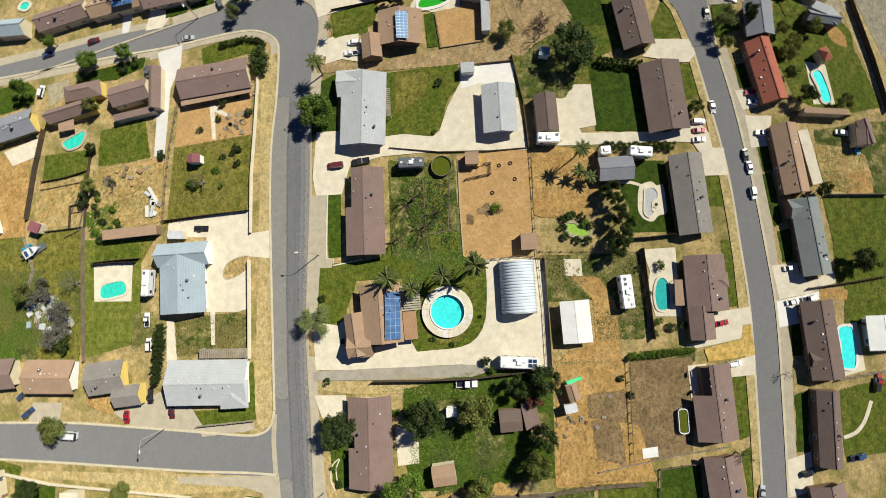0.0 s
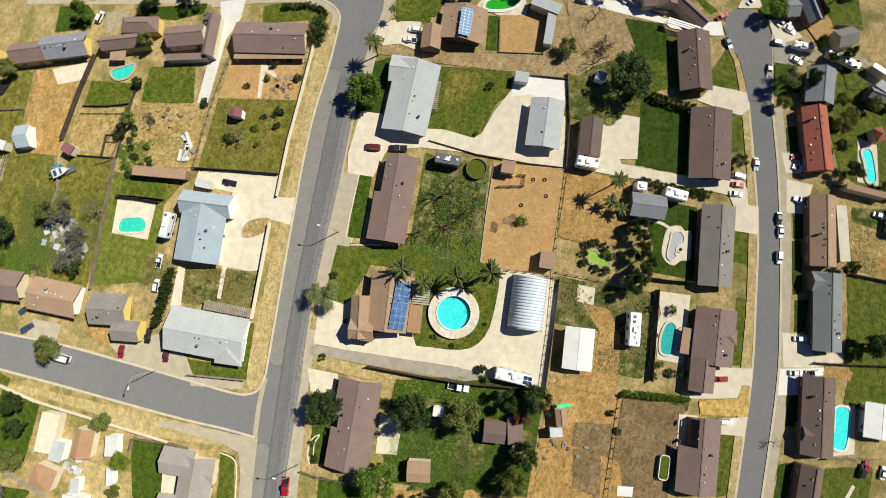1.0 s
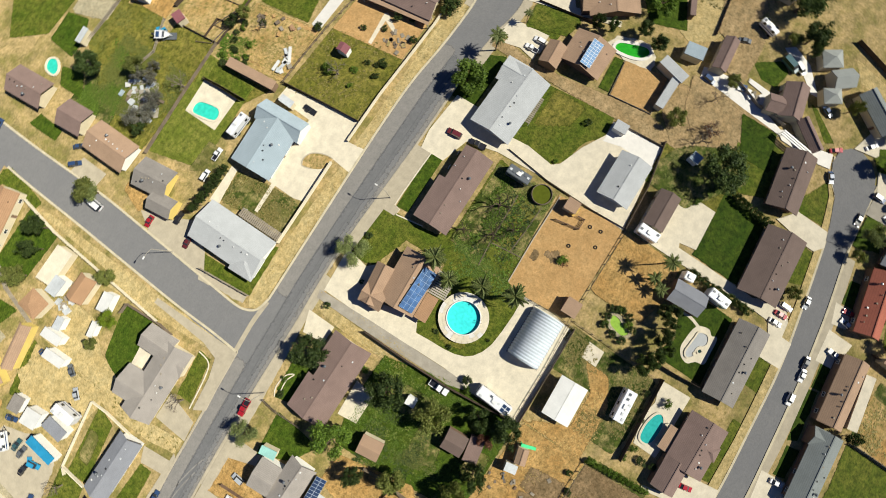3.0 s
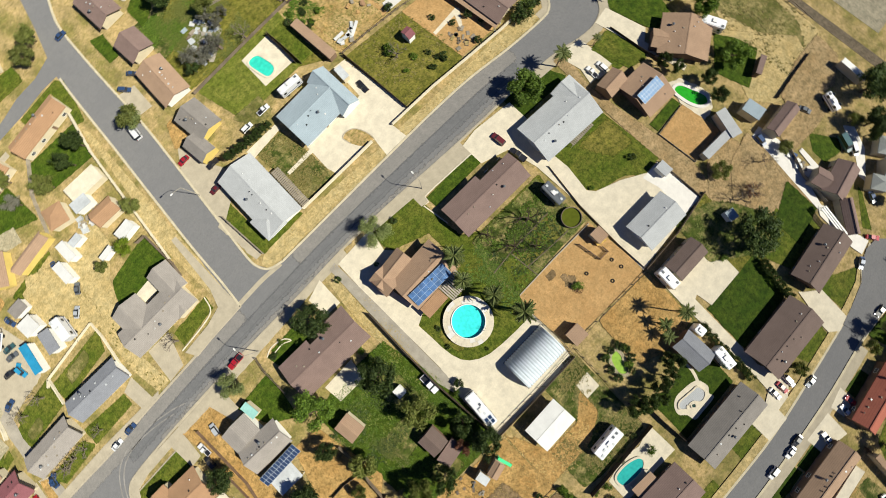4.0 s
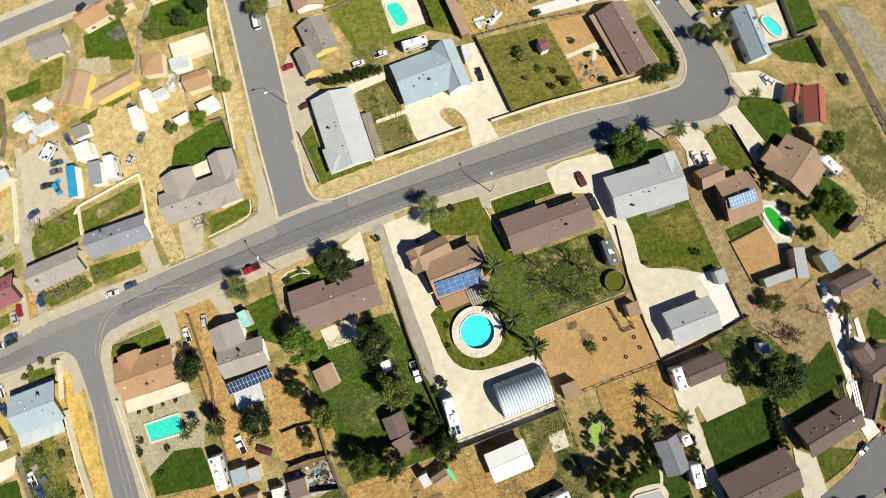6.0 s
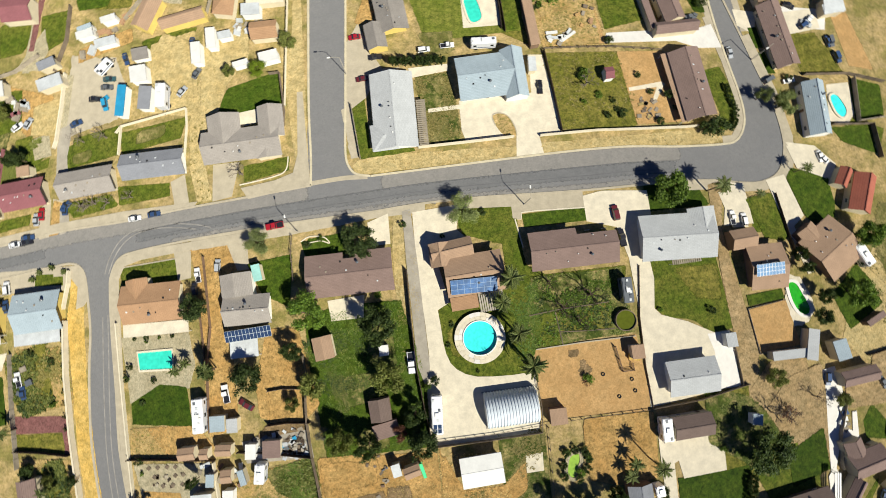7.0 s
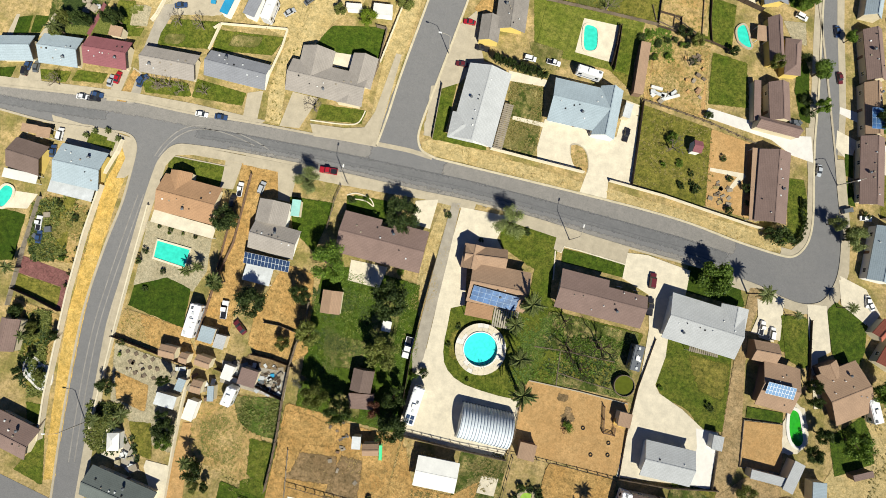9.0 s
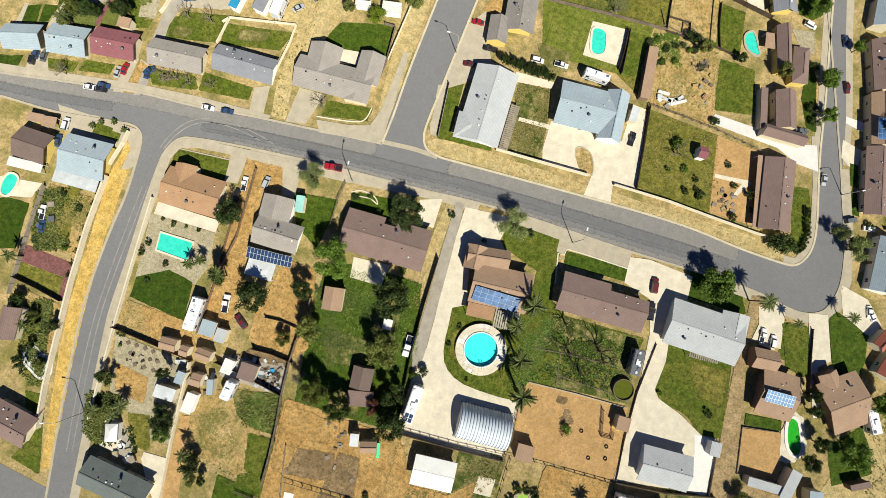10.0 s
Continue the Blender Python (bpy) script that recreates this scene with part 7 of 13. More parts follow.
patch("dirt", DIRT, [(-89.8, 77.4), (-76.2, 81.7), (-76.3, 85.2), (-89.3, 80.9)], label="orange dirt strip", soft=0.4)
patch("yard", DIRT, [(-106.6, 73.2), (-96.1, 69.7), (-98.4, 61.8), (-103.0, 60.3), (-106.8, 66.0)], label="orange dirt yard", soft=0.6)
patch("yard", VERGE, [(-71.7, 80.2), (-62.4, 80.3), (-62.4, 65.5), (-72.3, 70.5)], label="bare yellow yard", soft=0.3)
patch("yard", LAWN, [(-105.7, 59.6), (-101.6, 60.4), (-101.8, 52.6), (-105.5, 52.1)], label="green plot", soft=0.3)
patch("yard", LAWN, [(-102.3, 59.6), (-97.9, 59.7), (-98.6, 54.7), (-102.1, 52.6)], label="green plot", soft=0.3)
patch("lane", GRAVEL, [(-95.6, 61.8), (-92.6, 74.8), (-91.0, 74.5), (-93.5, 60.4), (-94.9, 50.5), (-96.3, 50.2)], label="pale gravel lane", soft=0.1)
patch("yard", OLIVE, [(87.1, 67.5), (97.5, 60.6), (92.8, 55.8), (88.5, 55.8)], label="olive yard", soft=0.3)
patch("yard", LUSH, [(81.2, 76.3), (87.7, 85.4), (91.9, 82.4), (88.5, 76.4)], label="green yard", soft=0.4)
patch("drive", CONCRETE, [(73.8, 74.0), (79.5, 72.6), (78.4, 66.7), (74.3, 69.6)], label="concrete drive")
patch("drive", WHITECON, [(86.4, 73.4), (97.6, 71.3), (96.4, 66.1), (92.2, 66.8), (86.6, 69.7)], label="bright concrete drive")
ribbon("lawn_edging", CONCRETE, [(29.6, 27.9), (17.8, 28.4), (14.0, 28.4), (13.7, 26.8), (12.2, 26.9), (13.3, 19.9)], 0.3, 0, 0.16, "pale concrete lawn edging", steps=1)
ribbon("lawn_edging", CONCRETE, [(-39.5, 27.3), (-37.3, 28.3), (-34.0, 27.8), (-32.7, 26.2), (-34.8, 27.0), (-37.5, 26.8)], 0.25, 0, 0.16, "curved pale flower-bed edging")
ribbon("lawn_edging", CONCRETE, [(-52.9, 42.7), (-44.8, 43.8), (-41.6, 45.1), (-40.7, 48.4)], 0.25, 0, 0.16, "pale concrete lawn edging")
ribbon("lawn_edging", SIDEWALK, [(-82.5, 25.9), (-69.0, 26.7)], 0.25, 0, 0.14, "pale concrete lawn edging")
patch("yard", LAWN, [(73.6, -81.9), (74.7, -91.2), (63.1, -98.9), (44.6, -100.5), (44.1, -90.9), (47.2, -84.5), (59.5, -80.6)], label="shaggy green back yard", soft=0.4)
patch("yard", WEEDS, [(39.5, -88.0), (40.4, -97.1), (25.8, -96.8), (26.2, -87.9)], label="patchy back yard", soft=0.4)
patch("yard", WEEDS, [(40.7, -95.9), (40.9, -104.9), (23.5, -103.6), (23.8, -96.6)], label="patchy back yard", soft=0.4)
patch("walk", CONCRETE, [(-9.4, 67.4), (0.4, 67.5), (0.5, 65.8), (-8.8, 64.9)], 0.06, label="pale concrete walk")
patch("planter_bed", TANDIRT, [(10.4, 50.6), (9.9, 53.0), (11.4, 53.6), (13.3, 53.0), (14.6, 51.2), (15.3, 48.8), (15.3, 47.4), (12.6, 47.6), (11.4, 48.8)], 0.02, label="half-round planting bed of bare tan soil")
ribbon("lawn_edging", SIDEWALK, [(10.4, 50.6), (9.9, 53.0), (11.4, 53.6), (13.3, 53.0), (14.6, 51.2), (15.3, 48.8), (15.3, 47.4)], 0.25, 0, 0.16, "curved grey edging round a planting bed", steps=3)
patch("planter_edge", SIDEWALK, [(-26.9, 58.7), (-24.4, 59.8), (-23.8, 46.4), (-25.5, 46.2)], 0.03, label="pale worn pavement", soft=0.3)
patch("stain", MUD, [(22.4, -10.4), (24.0, -8.7), (25.8, -10.2), (24.4, -12.6)], label="dark stain on the sand", soft=0.6)
patch("stain", MUD, [(20.4, -5.6), (23.2, -5.5), (22.9, -7.1), (20.8, -7.1)], label="dark stain on the sand", soft=0.6)
patch("walk", SIDEWALK, [(-128.7, 43.7), (-128.0, 49.8), (-127.2, 50.0), (-127.3, 44.1)], label="pale garden path")
patch("walk", SIDEWALK, [(-121.2, 45.9), (-119.5, 52.4), (-118.5, 52.7), (-119.4, 46.5)], label="pale garden path")
patch("garden", WEEDS, [(-119.2, 46.5), (-118.5, 53.4), (-114.9, 54.5), (-114.3, 48.8)], label="overgrown palm garden", soft=0.3)
patch("lawn", LAWN, [(-114.0, 50.0), (-114.6, 54.6), (-109.1, 56.3), (-110.3, 48.5), (-114.2, 48.5)], label="green plot", soft=0.3)
patch("lawn", LAWN, [(-107.4, 50.0), (-107.2, 55.4), (-102.3, 58.4), (-101.9, 51.8)], label="green plot under a tree", soft=0.3)
patch("patio", GRAVEL, [(-101.3, 54.2), (-101.7, 59.3), (-97.6, 60.6), (-97.3, 55.0)], label="pale patio", soft=0.1)
patch("lawn", LAWN, [(-101.3, 51.2), (-101.3, 53.3), (-97.7, 54.5), (-98.2, 52.2)], label="small lawn", soft=0.1)
patch("lane", GREYCON, [(-96.4, 49.4), (-95.7, 57.4), (-94.8, 61.4), (-91.9, 62.3), (-93.5, 54.3), (-93.6, 50.3)], label="grey concrete alley", soft=0.1)
patch("lawn", DARKLAWN, [(-129.9, 35.5), (-124.0, 37.3), (-124.4, 34.4), (-129.0, 33.0)], label="front lawn", soft=0.15)
patch("drive", SIDEWALK, [(-122.7, 32.7), (-122.3, 37.8), (-118.7, 38.9), (-116.4, 33.7)], label="concrete drive")
patch("drive", SIDEWALK, [(-101.1, 34.8), (-100.5, 42.3), (-97.8, 44.3), (-98.7, 35.2)], label="concrete drive")
patch("strip", DIRT, [(-98.6, 35.3), (-97.1, 43.9), (-95.1, 43.0), (-96.3, 35.7)], label="orange dirt strip", soft=0.2)
patch("drive", GREYCON, [(-96.2, 35.4), (-95.8, 42.5), (-94.2, 42.7), (-93.8, 39.0), (-94.7, 35.8)], label="grey drive")
patch("slab", R_WHITE, [(-32.0, -42.9), (-31.6, -46.4), (-33.8, -46.4), (-34.2, -43.0)], label="white board lying on the ground")
patch("patio", CONCRETE, [(-13.9, -54.4), (-13.6, -58.6), (-20.1, -59.1), (-21.1, -54.7)], label="pale patio")
patch("yard", TANDIRT, [(36.3, -87.7), (35.0, -95.3), (33.1, -98.9), (27.0, -100.1), (24.6, -94.1), (25.5, -89.4), (31.6, -88.2)], label="dirt back yard", soft=0.5)
patch("pen", DIRT, [(29.2, -94.6), (29.4, -99.8), (24.1, -99.8), (23.9, -94.1)], label="small dirt pen", soft=0.1)
patch("ring", DIRT, [(64.2, -93.4), (64.9, -95.6), (62.3, -97.4), (59.4, -97.9), (60.1, -95.6), (61.9, -93.9)], label="bare earth ring", soft=0.5)
patch("yard", TANDIRT, [(38.5, 86.0), (39.1, 68.8), (25.7, 69.3), (25.2, 73.6), (25.0, 86.4)], label="dirt yard with junk", soft=0.4)
patch("yard", DRYGRASS, [(-6.4, 76.2), (2.5, 75.8), (2.4, 70.5), (-2.5, 69.8)], label="thin grass", soft=0.5)
patch("worn_lawn", DRYGRASS, [(-30.2, -18.3), (-23.5, -17.8), (-23.5, -22.4), (-30.3, -22.3)], label="worn patch of rough lawn", soft=1.2)
patch("worn_lawn", WEEDS, [(-33.9, -5.9), (-26.0, -5.0), (-25.4, -11.6), (-32.7, -12.3)], label="patchy rough lawn", soft=1.4)
patch("worn_lawn", WEEDS, [(-23.9, 6.6), (-20.5, 6.8), (-19.6, -3.2), (-22.7, -6.8), (-26.2, 0.4)], label="patchy rough lawn", soft=1.2)
patch("worn_lawn", OLIVE, [(49.1, 10.6), (59.0, 10.6), (58.9, 2.3), (53.0, 3.4)], label="yellowed patch of lawn", soft=1.6)
patch("worn_lawn", OLIVE, [(-7.2, 1.7), (-3.9, 4.6), (-3.5, -4.1), (-6.4, -3.6)], label="yellowed patch of lawn", soft=1.2)
patch("worn_lawn", DRYGRASS, [(-7.3, 52.7), (-1.1, 53.8), (-1.1, 48.7), (-6.2, 48.7)], label="straw patch in a front garden", soft=1.2)
patch("worn_lawn", DRYGRASS, [(-4.5, 63.9), (-0.6, 64.4), (-0.3, 60.0), (-2.7, 60.0)], label="straw patch in a front garden", soft=1)
patch("worn_lawn", DRYGRASS, [(-92.1, 54.3), (-87.5, 55.4), (-88.1, 52.8), (-92.1, 52.2)], label="straw patch in a yard", soft=1)
patch("worn_lawn", DRYGRASS, [(-76.4, 58.5), (-69.6, 59.6), (-70.2, 56.9), (-76.9, 55.6)], label="straw patch in a walled lawn", soft=1)
patch("lawn", LAWN, [(-98.1, 90.5), (-91.1, 91.5), (-92.1, 84.0), (-98.9, 80.6)], label="green plot", soft=0.4)
patch("lawn", LAWN, [(-108.5, 88.7), (-100.7, 93.0), (-100.3, 86.3), (-103.2, 81.5), (-108.7, 80.7)], label="green plot", soft=0.4)
patch("walk", GRAVEL, [(-103.4, 76.4), (-99.8, 92.2), (-98.1, 92.3), (-101.8, 76.3)], label="pale garden path", soft=0.1)
patch("lawn", LAWN, [(-109.0, 72.0), (-103.6, 72.1), (-104.2, 62.2), (-109.4, 61.4)], label="green plot", soft=0.4)
patch("lawn", LUSH, [(-89.6, 94.1), (-80.5, 94.6), (-82.0, 91.5), (-89.0, 91.0)], label="green plot", soft=0.4)
patch("lawn", OLIVE, [(85.9, 65.3), (93.5, 65.7), (99.0, 54.6), (88.7, 55.1)], label="olive back lawn", soft=0.3)
patch("drive", CONCRETE, [(86.5, 71.9), (94.7, 72.0), (95.2, 66.7), (86.5, 65.8)], label="pale drive")
patch("pool_deck", CONCRETE, [(94.1, 51.9), (99.7, 51.9), (99.8, 43.9), (97.5, 41.0), (93.2, 42.6)], label="pale pool deck")
patch("lawn", LUSH, [(100.2, 53.0), (107.5, 50.4), (107.1, 42.4), (99.8, 42.2)], label="green back lawn", soft=0.2)
patch("lawn", LUSH, [(93.2, 40.9), (102.5, 40.4), (103.5, 33.1), (95.6, 36.9)], label="green back lawn", soft=0.2)
patch("drive", CONCRETE, [(81.0, 38.5), (88.1, 36.8), (92.6, 31.7), (90.7, 27.9), (84.5, 32.6)], label="pale drive")
patch("garden_bed", OLIVE, [(19.1, 4.3), (31.8, 4.5), (32.0, -1.4), (19.6, -1.0)], label="olive-brown garden bed", soft=0.2)
patch("lawn", LAWN, [(12.1, 2.8), (18.4, 3.9), (19.5, -3.7), (14.4, -3.7)], label="bright weeds beside a bed", soft=0.5)
patch("stain", MUD, [(23.0, -8.0), (24.5, -8.1), (24.5, -9.3), (23.1, -9.3)], label="dark stain on the sand", soft=0.4)
ribbon("garden_kerb", WOOD, [(12.6, 3.6), (18.7, 4.2), (32.0, 4.7)], 0.22, 0, 0.25, "low pale garden kerb", steps=1)
ribbon("garden_kerb", WOOD, [(18.8, 4.3), (19.7, -4.3)], 0.22, 0, 0.25, "low pale garden kerb", steps=1)
ribbon("garden_kerb", WOOD, [(19.4, -1.0), (25.2, -1.4), (32.4, -1.7)], 0.22, 0, 0.25, "low pale garden kerb", steps=1)
ribbon("garden_kerb", SIDEWALK, [(13.2, -4.4), (24.9, -4.0), (37.1, -4.0)], 0.25, 0, 0.3, "low pale kerb round a sandy yard", steps=1)
patch("yard", DIRT, [(-50.0, -6.2), (-41.9, -6.6), (-41.8, -14.3), (-50.2, -13.9)], label="orange dirt square", soft=0.3)
patch("yard", GREYCON, [(-57.0, -17.3), (-41.6, -16.3), (-40.9, -22.7), (-56.2, -22.2)], label="grey salvage yard floor")
patch("straw_patch", DIRT, [(-39.6, -24.8), (-33.3, -24.5), (-26.9, -26.1), (-27.0, -30.0), (-33.8, -30.7), (-35.4, -38.0), (-38.5, -38.7)], label="straw-covered dirt", soft=1)
patch("yard", GRAVEL, [(78.8, -68.6), (76.6, -85.9), (70.1, -99.0), (67.2, -96.3), (72.3, -83.2), (74.5, -67.9)], label="pale gravel yard", soft=0.5)
patch("pen", TANDIRT, [(35.7, 101.1), (35.3, 89.3), (24.7, 90.9), (24.1, 101.7)], label="tan dirt pen", soft=0.2)
patch("lawn", LAWN, [(73.0, -67.3), (73.4, -70.6), (64.7, -71.3), (63.8, -68.0)], label="green yard", soft=0.4)
patch("lawn", LAWN, [(-44.9, 127.1), (-36.7, 126.2), (-36.9, 121.3), (-47.1, 121.2)], label="green plot at the junction", soft=0.4)
patch("lawn", LAWN, [(-31.3, 115.6), (-29.7, 114.0), (-31.8, 105.0), (-32.7, 102.2), (-34.6, 102.8), (-33.6, 108.2), (-34.2, 113.7), (-44.0, 112.0), (-44.2, 113.9)], label="green front lawn at the junction", soft=0.2)
patch("lawn", LUSH, [(-18.3, 117.1), (-14.6, 116.0), (-15.3, 108.8), (-18.3, 108.9)], label="green front lawn", soft=0.3)
patch("drive", SIDEWALK, [(-22.2, 101.0), (-17.8, 100.2), (-18.1, 92.9), (-22.3, 93.4)], label="pale drive")
patch("yard", DIRT, [(-18.7, 86.8), (-14.2, 86.9), (-17.8, 79.5), (-21.4, 80.6)], label="tan dirt yard", soft=0.3)
patch("lot", GRAVEL, [(-105.0, 77.2), (-100.7, 83.4), (-97.5, 87.2), (-96.9, 81.3), (-99.6, 76.6)], label="pale concrete lot", soft=0.15)
patch("strip", PLUM, [(-101.8, 81.8), (-98.6, 95.0), (-97.2, 94.9), (-100.5, 81.7)], label="reddish gravel strip", soft=0.15)
patch("mound", VERGE, [(-100.8, 67.5), (-93.9, 69.3), (-95.6, 59.8), (-102.0, 60.5)], label="bare tan ground", soft=0.4)
patch("lawn", DARKLAWN, [(76.8, 68.7), (79.0, 68.7), (79.9, 63.1), (77.9, 63.2)], label="clipped front lawn")
patch("lawn", DARKLAWN, [(78.0, 61.8), (79.8, 62.4), (81.9, 56.2), (79.4, 56.2)], label="clipped front lawn")
patch("yard", ARENA, [(98.5, 70.0), (102.6, 70.1), (106.8, 54.3), (100.8, 56.2)], label="brown furrowed ground", soft=0.3)
patch("yard", EARTH, [(110.3, -11.0), (109.9, -18.0), (103.7, -22.3), (99.5, -21.7), (97.0, -25.6), (91.8, -26.3), (84.0, -26.4), (84.8, -21.7), (91.2, -19.7), (92.6, -15.2), (101.7, -11.8)], label="brown scrub ground", soft=0.5)
patch("yard", SIDEWALK, [(-112.3, 28.2), (-105.4, 27.9), (-97.5, 28.2), (-93.5, 27.1), (-93.5, 23.1), (-97.1, 21.8), (-109.0, 22.8)], label="pale paved front yard", soft=0.1)
patch("lawn", LAWN, [(-102.1, 26.6), (-95.8, 26.1), (-95.9, 23.4), (-102.5, 23.9)], label="small front lawn", soft=0.1)
patch("verge", GOLD, [(-93.8, 26.9), (-92.2, 27.4), (-91.8, 24.4), (-92.8, 20.4), (-94.5, 10.5), (-96.3, 10.5), (-94.4, 20.4)], label="golden dirt verge", soft=0.1)
patch("lawn", LUSH, [(87.3, -61.5), (89.7, -65.6), (86.7, -67.8), (83.3, -66.9), (82.5, -63.7)], label="green front lawn", soft=0.2)
patch("drive", CONCRETE, [(82.3, -64.0), (83.3, -68.3), (79.2, -72.5), (76.4, -67.0), (78.2, -65.8)], label="cream concrete drive")
patch("drive", GREYCON, [(75.7, -66.1), (76.6, -68.3), (74.7, -74.4), (72.0, -73.3), (71.9, -66.3)], label="grey drive")
patch("lawn", LAWN, [(93.2, -73.8), (99.2, -82.6), (83.1, -86.5), (82.9, -79.6)], label="green back lawn", soft=0.3)
patch("yard", ARENA, [(82.6, -72.7), (85.0, -78.4), (80.7, -80.0), (78.9, -75.7)], label="brown yard", soft=0.3)
patch("lawn", LUSH, [(71.7, -66.9), (71.9, -70.9), (65.4, -73.3), (63.8, -67.2)], label="green front lawn", soft=0.2)
patch("garden", WEEDS, [(97.2, -62.7), (99.4, -71.7), (92.3, -72.5), (90.7, -66.1)], label="shaded garden", soft=0.4)
patch("lawn", LAWN, [(73.4, -82.4), (73.8, -87.6), (68.4, -88.7), (67.9, -84.1)], label="green yard", soft=0.4)
patch("plot", OLIVE, [(32.7, 132.0), (36.6, 122.9), (44.1, 120.4), (42.2, 114.6), (20.6, 114.3), (16.7, 126.4)], label="olive grass plot", soft=0.3)
patch("lawn", DARKLAWN, [(38.4, 134.0), (40.8, 124.4), (34.5, 123.3), (30.9, 131.4)], label="green corner lawn", soft=0.2)
patch("slab", GRAVEL, [(17.7, 126.7), (19.6, 116.2), (14.1, 116.1), (11.2, 124.5)], label="pale bare slab", soft=0.2)
patch("patio", CONCRETE, [(44.0, 109.9), (47.2, 101.0), (42.7, 100.6), (40.3, 107.5)], label="pale concrete patio")
patch("yard", DIRT, [(2.4, -85.5), (2.1, -91.7), (-0.2, -91.2), (0.1, -85.2)], label="dirt strip between houses", soft=0.2)
ribbon("walk", CONCRETE, [(35.3, 118.8), (36.9, 118.7), (40.1, 117.9), (43.1, 118.3)], 1.4, 0.02, 0.06, "pale curved path")
ribbon("lawn_edging", CONCRETE, [(40.3, 107.5), (33.3, 108.8), (28.0, 110.4), (22.0, 110.5)], 0.6, 0, 0.1, "pale stone edging of a dirt yard")
ribbon("walk", CONCRETE, [(-30.7, -87.4), (-29.6, -90.2), (-27.2, -92.3), (-22.9, -94.2)], 0.8, 0.02, 0.06, "pale curved path")
patch("garden", OLIVE, [(-102.9, -17.4), (-97.6, -16.9), (-95.9, -26.5), (-93.9, -34.7), (-96.9, -34.8), (-100.6, -30.4), (-101.9, -23.3)], label="overgrown back garden", soft=0.5)
patch("garden", WEEDS, [(-83.6, -33.9), (-76.7, -32.8), (-76.3, -38.0), (-79.1, -42.1), (-81.8, -40.8)], label="planted front garden", soft=0.4)
patch("yard", GREYCON, [(-79.5, -38.9), (-73.4, -38.6), (-67.7, -45.7), (-71.0, -45.9), (-78.3, -43.2)], label="pale cluttered yard slab", soft=0.2)
patch("terrace", CONCRETE, [(-79.1, -39.0), (-76.7, -37.5), (-73.9, -38.0), (-72.7, -43.1), (-74.0, -44.7), (-77.3, -44.1)], label="cream terrace round a canopy")
patch("garden", OLIVE, [(-110.1, 6.9), (-100.9, 10.9), (-99.1, -3.1), (-106.3, -5.8), (-109.0, -0.4)], label="olive weedy garden", soft=0.6)


# ---- houses ----
house("blue-grey shingled house at the far end", [(-123.5, 41.0, 8.8, 6.1, 14.6, "gable", 1.5)], R_BLUE, seed=1, eave=2.1)
house("blue-grey house with cream walls beside maroon one", [(-113.1, 43.2, 9.1, 7.2, 7.1, "gable", 1.5)], R_BLUE, seed=2, eave=2.1)
house("house with a maroon shingle roof and cream walls", [(-102.5, 45.5, 10.2, 6.8, 5.1, "gable", 1.5)], R_MAROON, seed=3, eave=2.1)
house("long low house with a tan-grey shingle roof", [(-87.8, 46.8, 13.0, 6.5, 4.3, "gable", 1.5)], R_PGREY, seed=4, wall=STUCCO, eave=2.1)
house("house with a slate-grey roof and white gable wall", [(-72.0, 49.4, 14.8, 6.3, 0.5, "gable", 1.5)], R_SLATE, seed=5, wall=WHITEWALL, eave=2.1)
house("wide grey-roofed corner house with two rear wings", [(-50.8, 52.0, 18.6, 7.9, 1.7, "gable", 1.6), (-54.6, 55.8, 7.8, 7.8, 92.9, "gable", 1.6), (-43.5, 56.9, 7.8, 6.1, 90.4, "gable", 1.3), (-44.9, 50.0, 3.6, 5.5, -86.0, "gable", 0.8)], R_PGREY, seed=6, eave=2.1)
house("pale grey corner house with a weathered patio cover", [(-13.9, 56.1, 18.8, 10.4, 89.1, "gable", 1.8), (-16.8, 49.8, 6.3, 6.5, 1.6, "hip", 1.2), (-7.4, 52.6, 11.5, 2.2, 89.1, "pergola", 0, PALEWOOD)], R_LGREY, seed=7, wall=WHITEWALL)
house("large pale blue-grey house with a cross wing", [(9.2, 62.4, 14.0, 10.9, 1.8, "gable", 1.9, R_BLUE), (16.2, 62.4, 12.4, 5.6, -88.2, "gable", 1.9, R_BLUE)], R_LGREY, seed=8, wall=WHITEWALL, eave=2.1)
house("long narrow brown-roofed stable shed", [(22.0, 75.6, 13.2, 2.4, -86.1, "flat", 0)], R_TAN, seed=9, wall=BROWNWALL, name="shed", category="shed", eave=2.1)
house("brown-roofed house with a yellow front", [(52.9, 91.2, 11.8, 3.7, -75.8, "gable", 1.5), (57.8, 88.2, 9.3, 4.1, -81.0, "hip", 1.2), (49.5, 92.5, 4.0, 2.8, -82.1, "patio", 0, R_TAN)], R_BROWN, seed=11, wall=YELLOW, eave=2.1)
house("U-shaped house with a brown roof", [(56.7, 76.2, 9.6, 5.2, -76.8, "gable", 1.4), (51.5, 75.2, 10.2, 1.7, -79.3, "flat", 0), (57.7, 69.9, 10.7, 3.0, 0.0, "gable", 1.2)], R_BROWN, seed=12, eave=2.1)
house("long house with a brown roof and a tan lean-to", [(59.2, 55.0, 17.7, 7.8, -83.0, "gable", 1.6), (55.5, 54.7, 17.9, 2.8, -81.6, "patio", 0, R_TAN)], R_BROWN, seed=12, eave=2.1)
house("blue-grey house with a white patio cover", [(-100.3, 17.7, 10.8, 9.1, 1.6, "gable", 1.5), (-101.0, 12.1, 10.4, 3.4, 0.6, "patio", 0, R_PALE)], R_BLUE, seed=13, wall=YELLOW, eave=2.1)
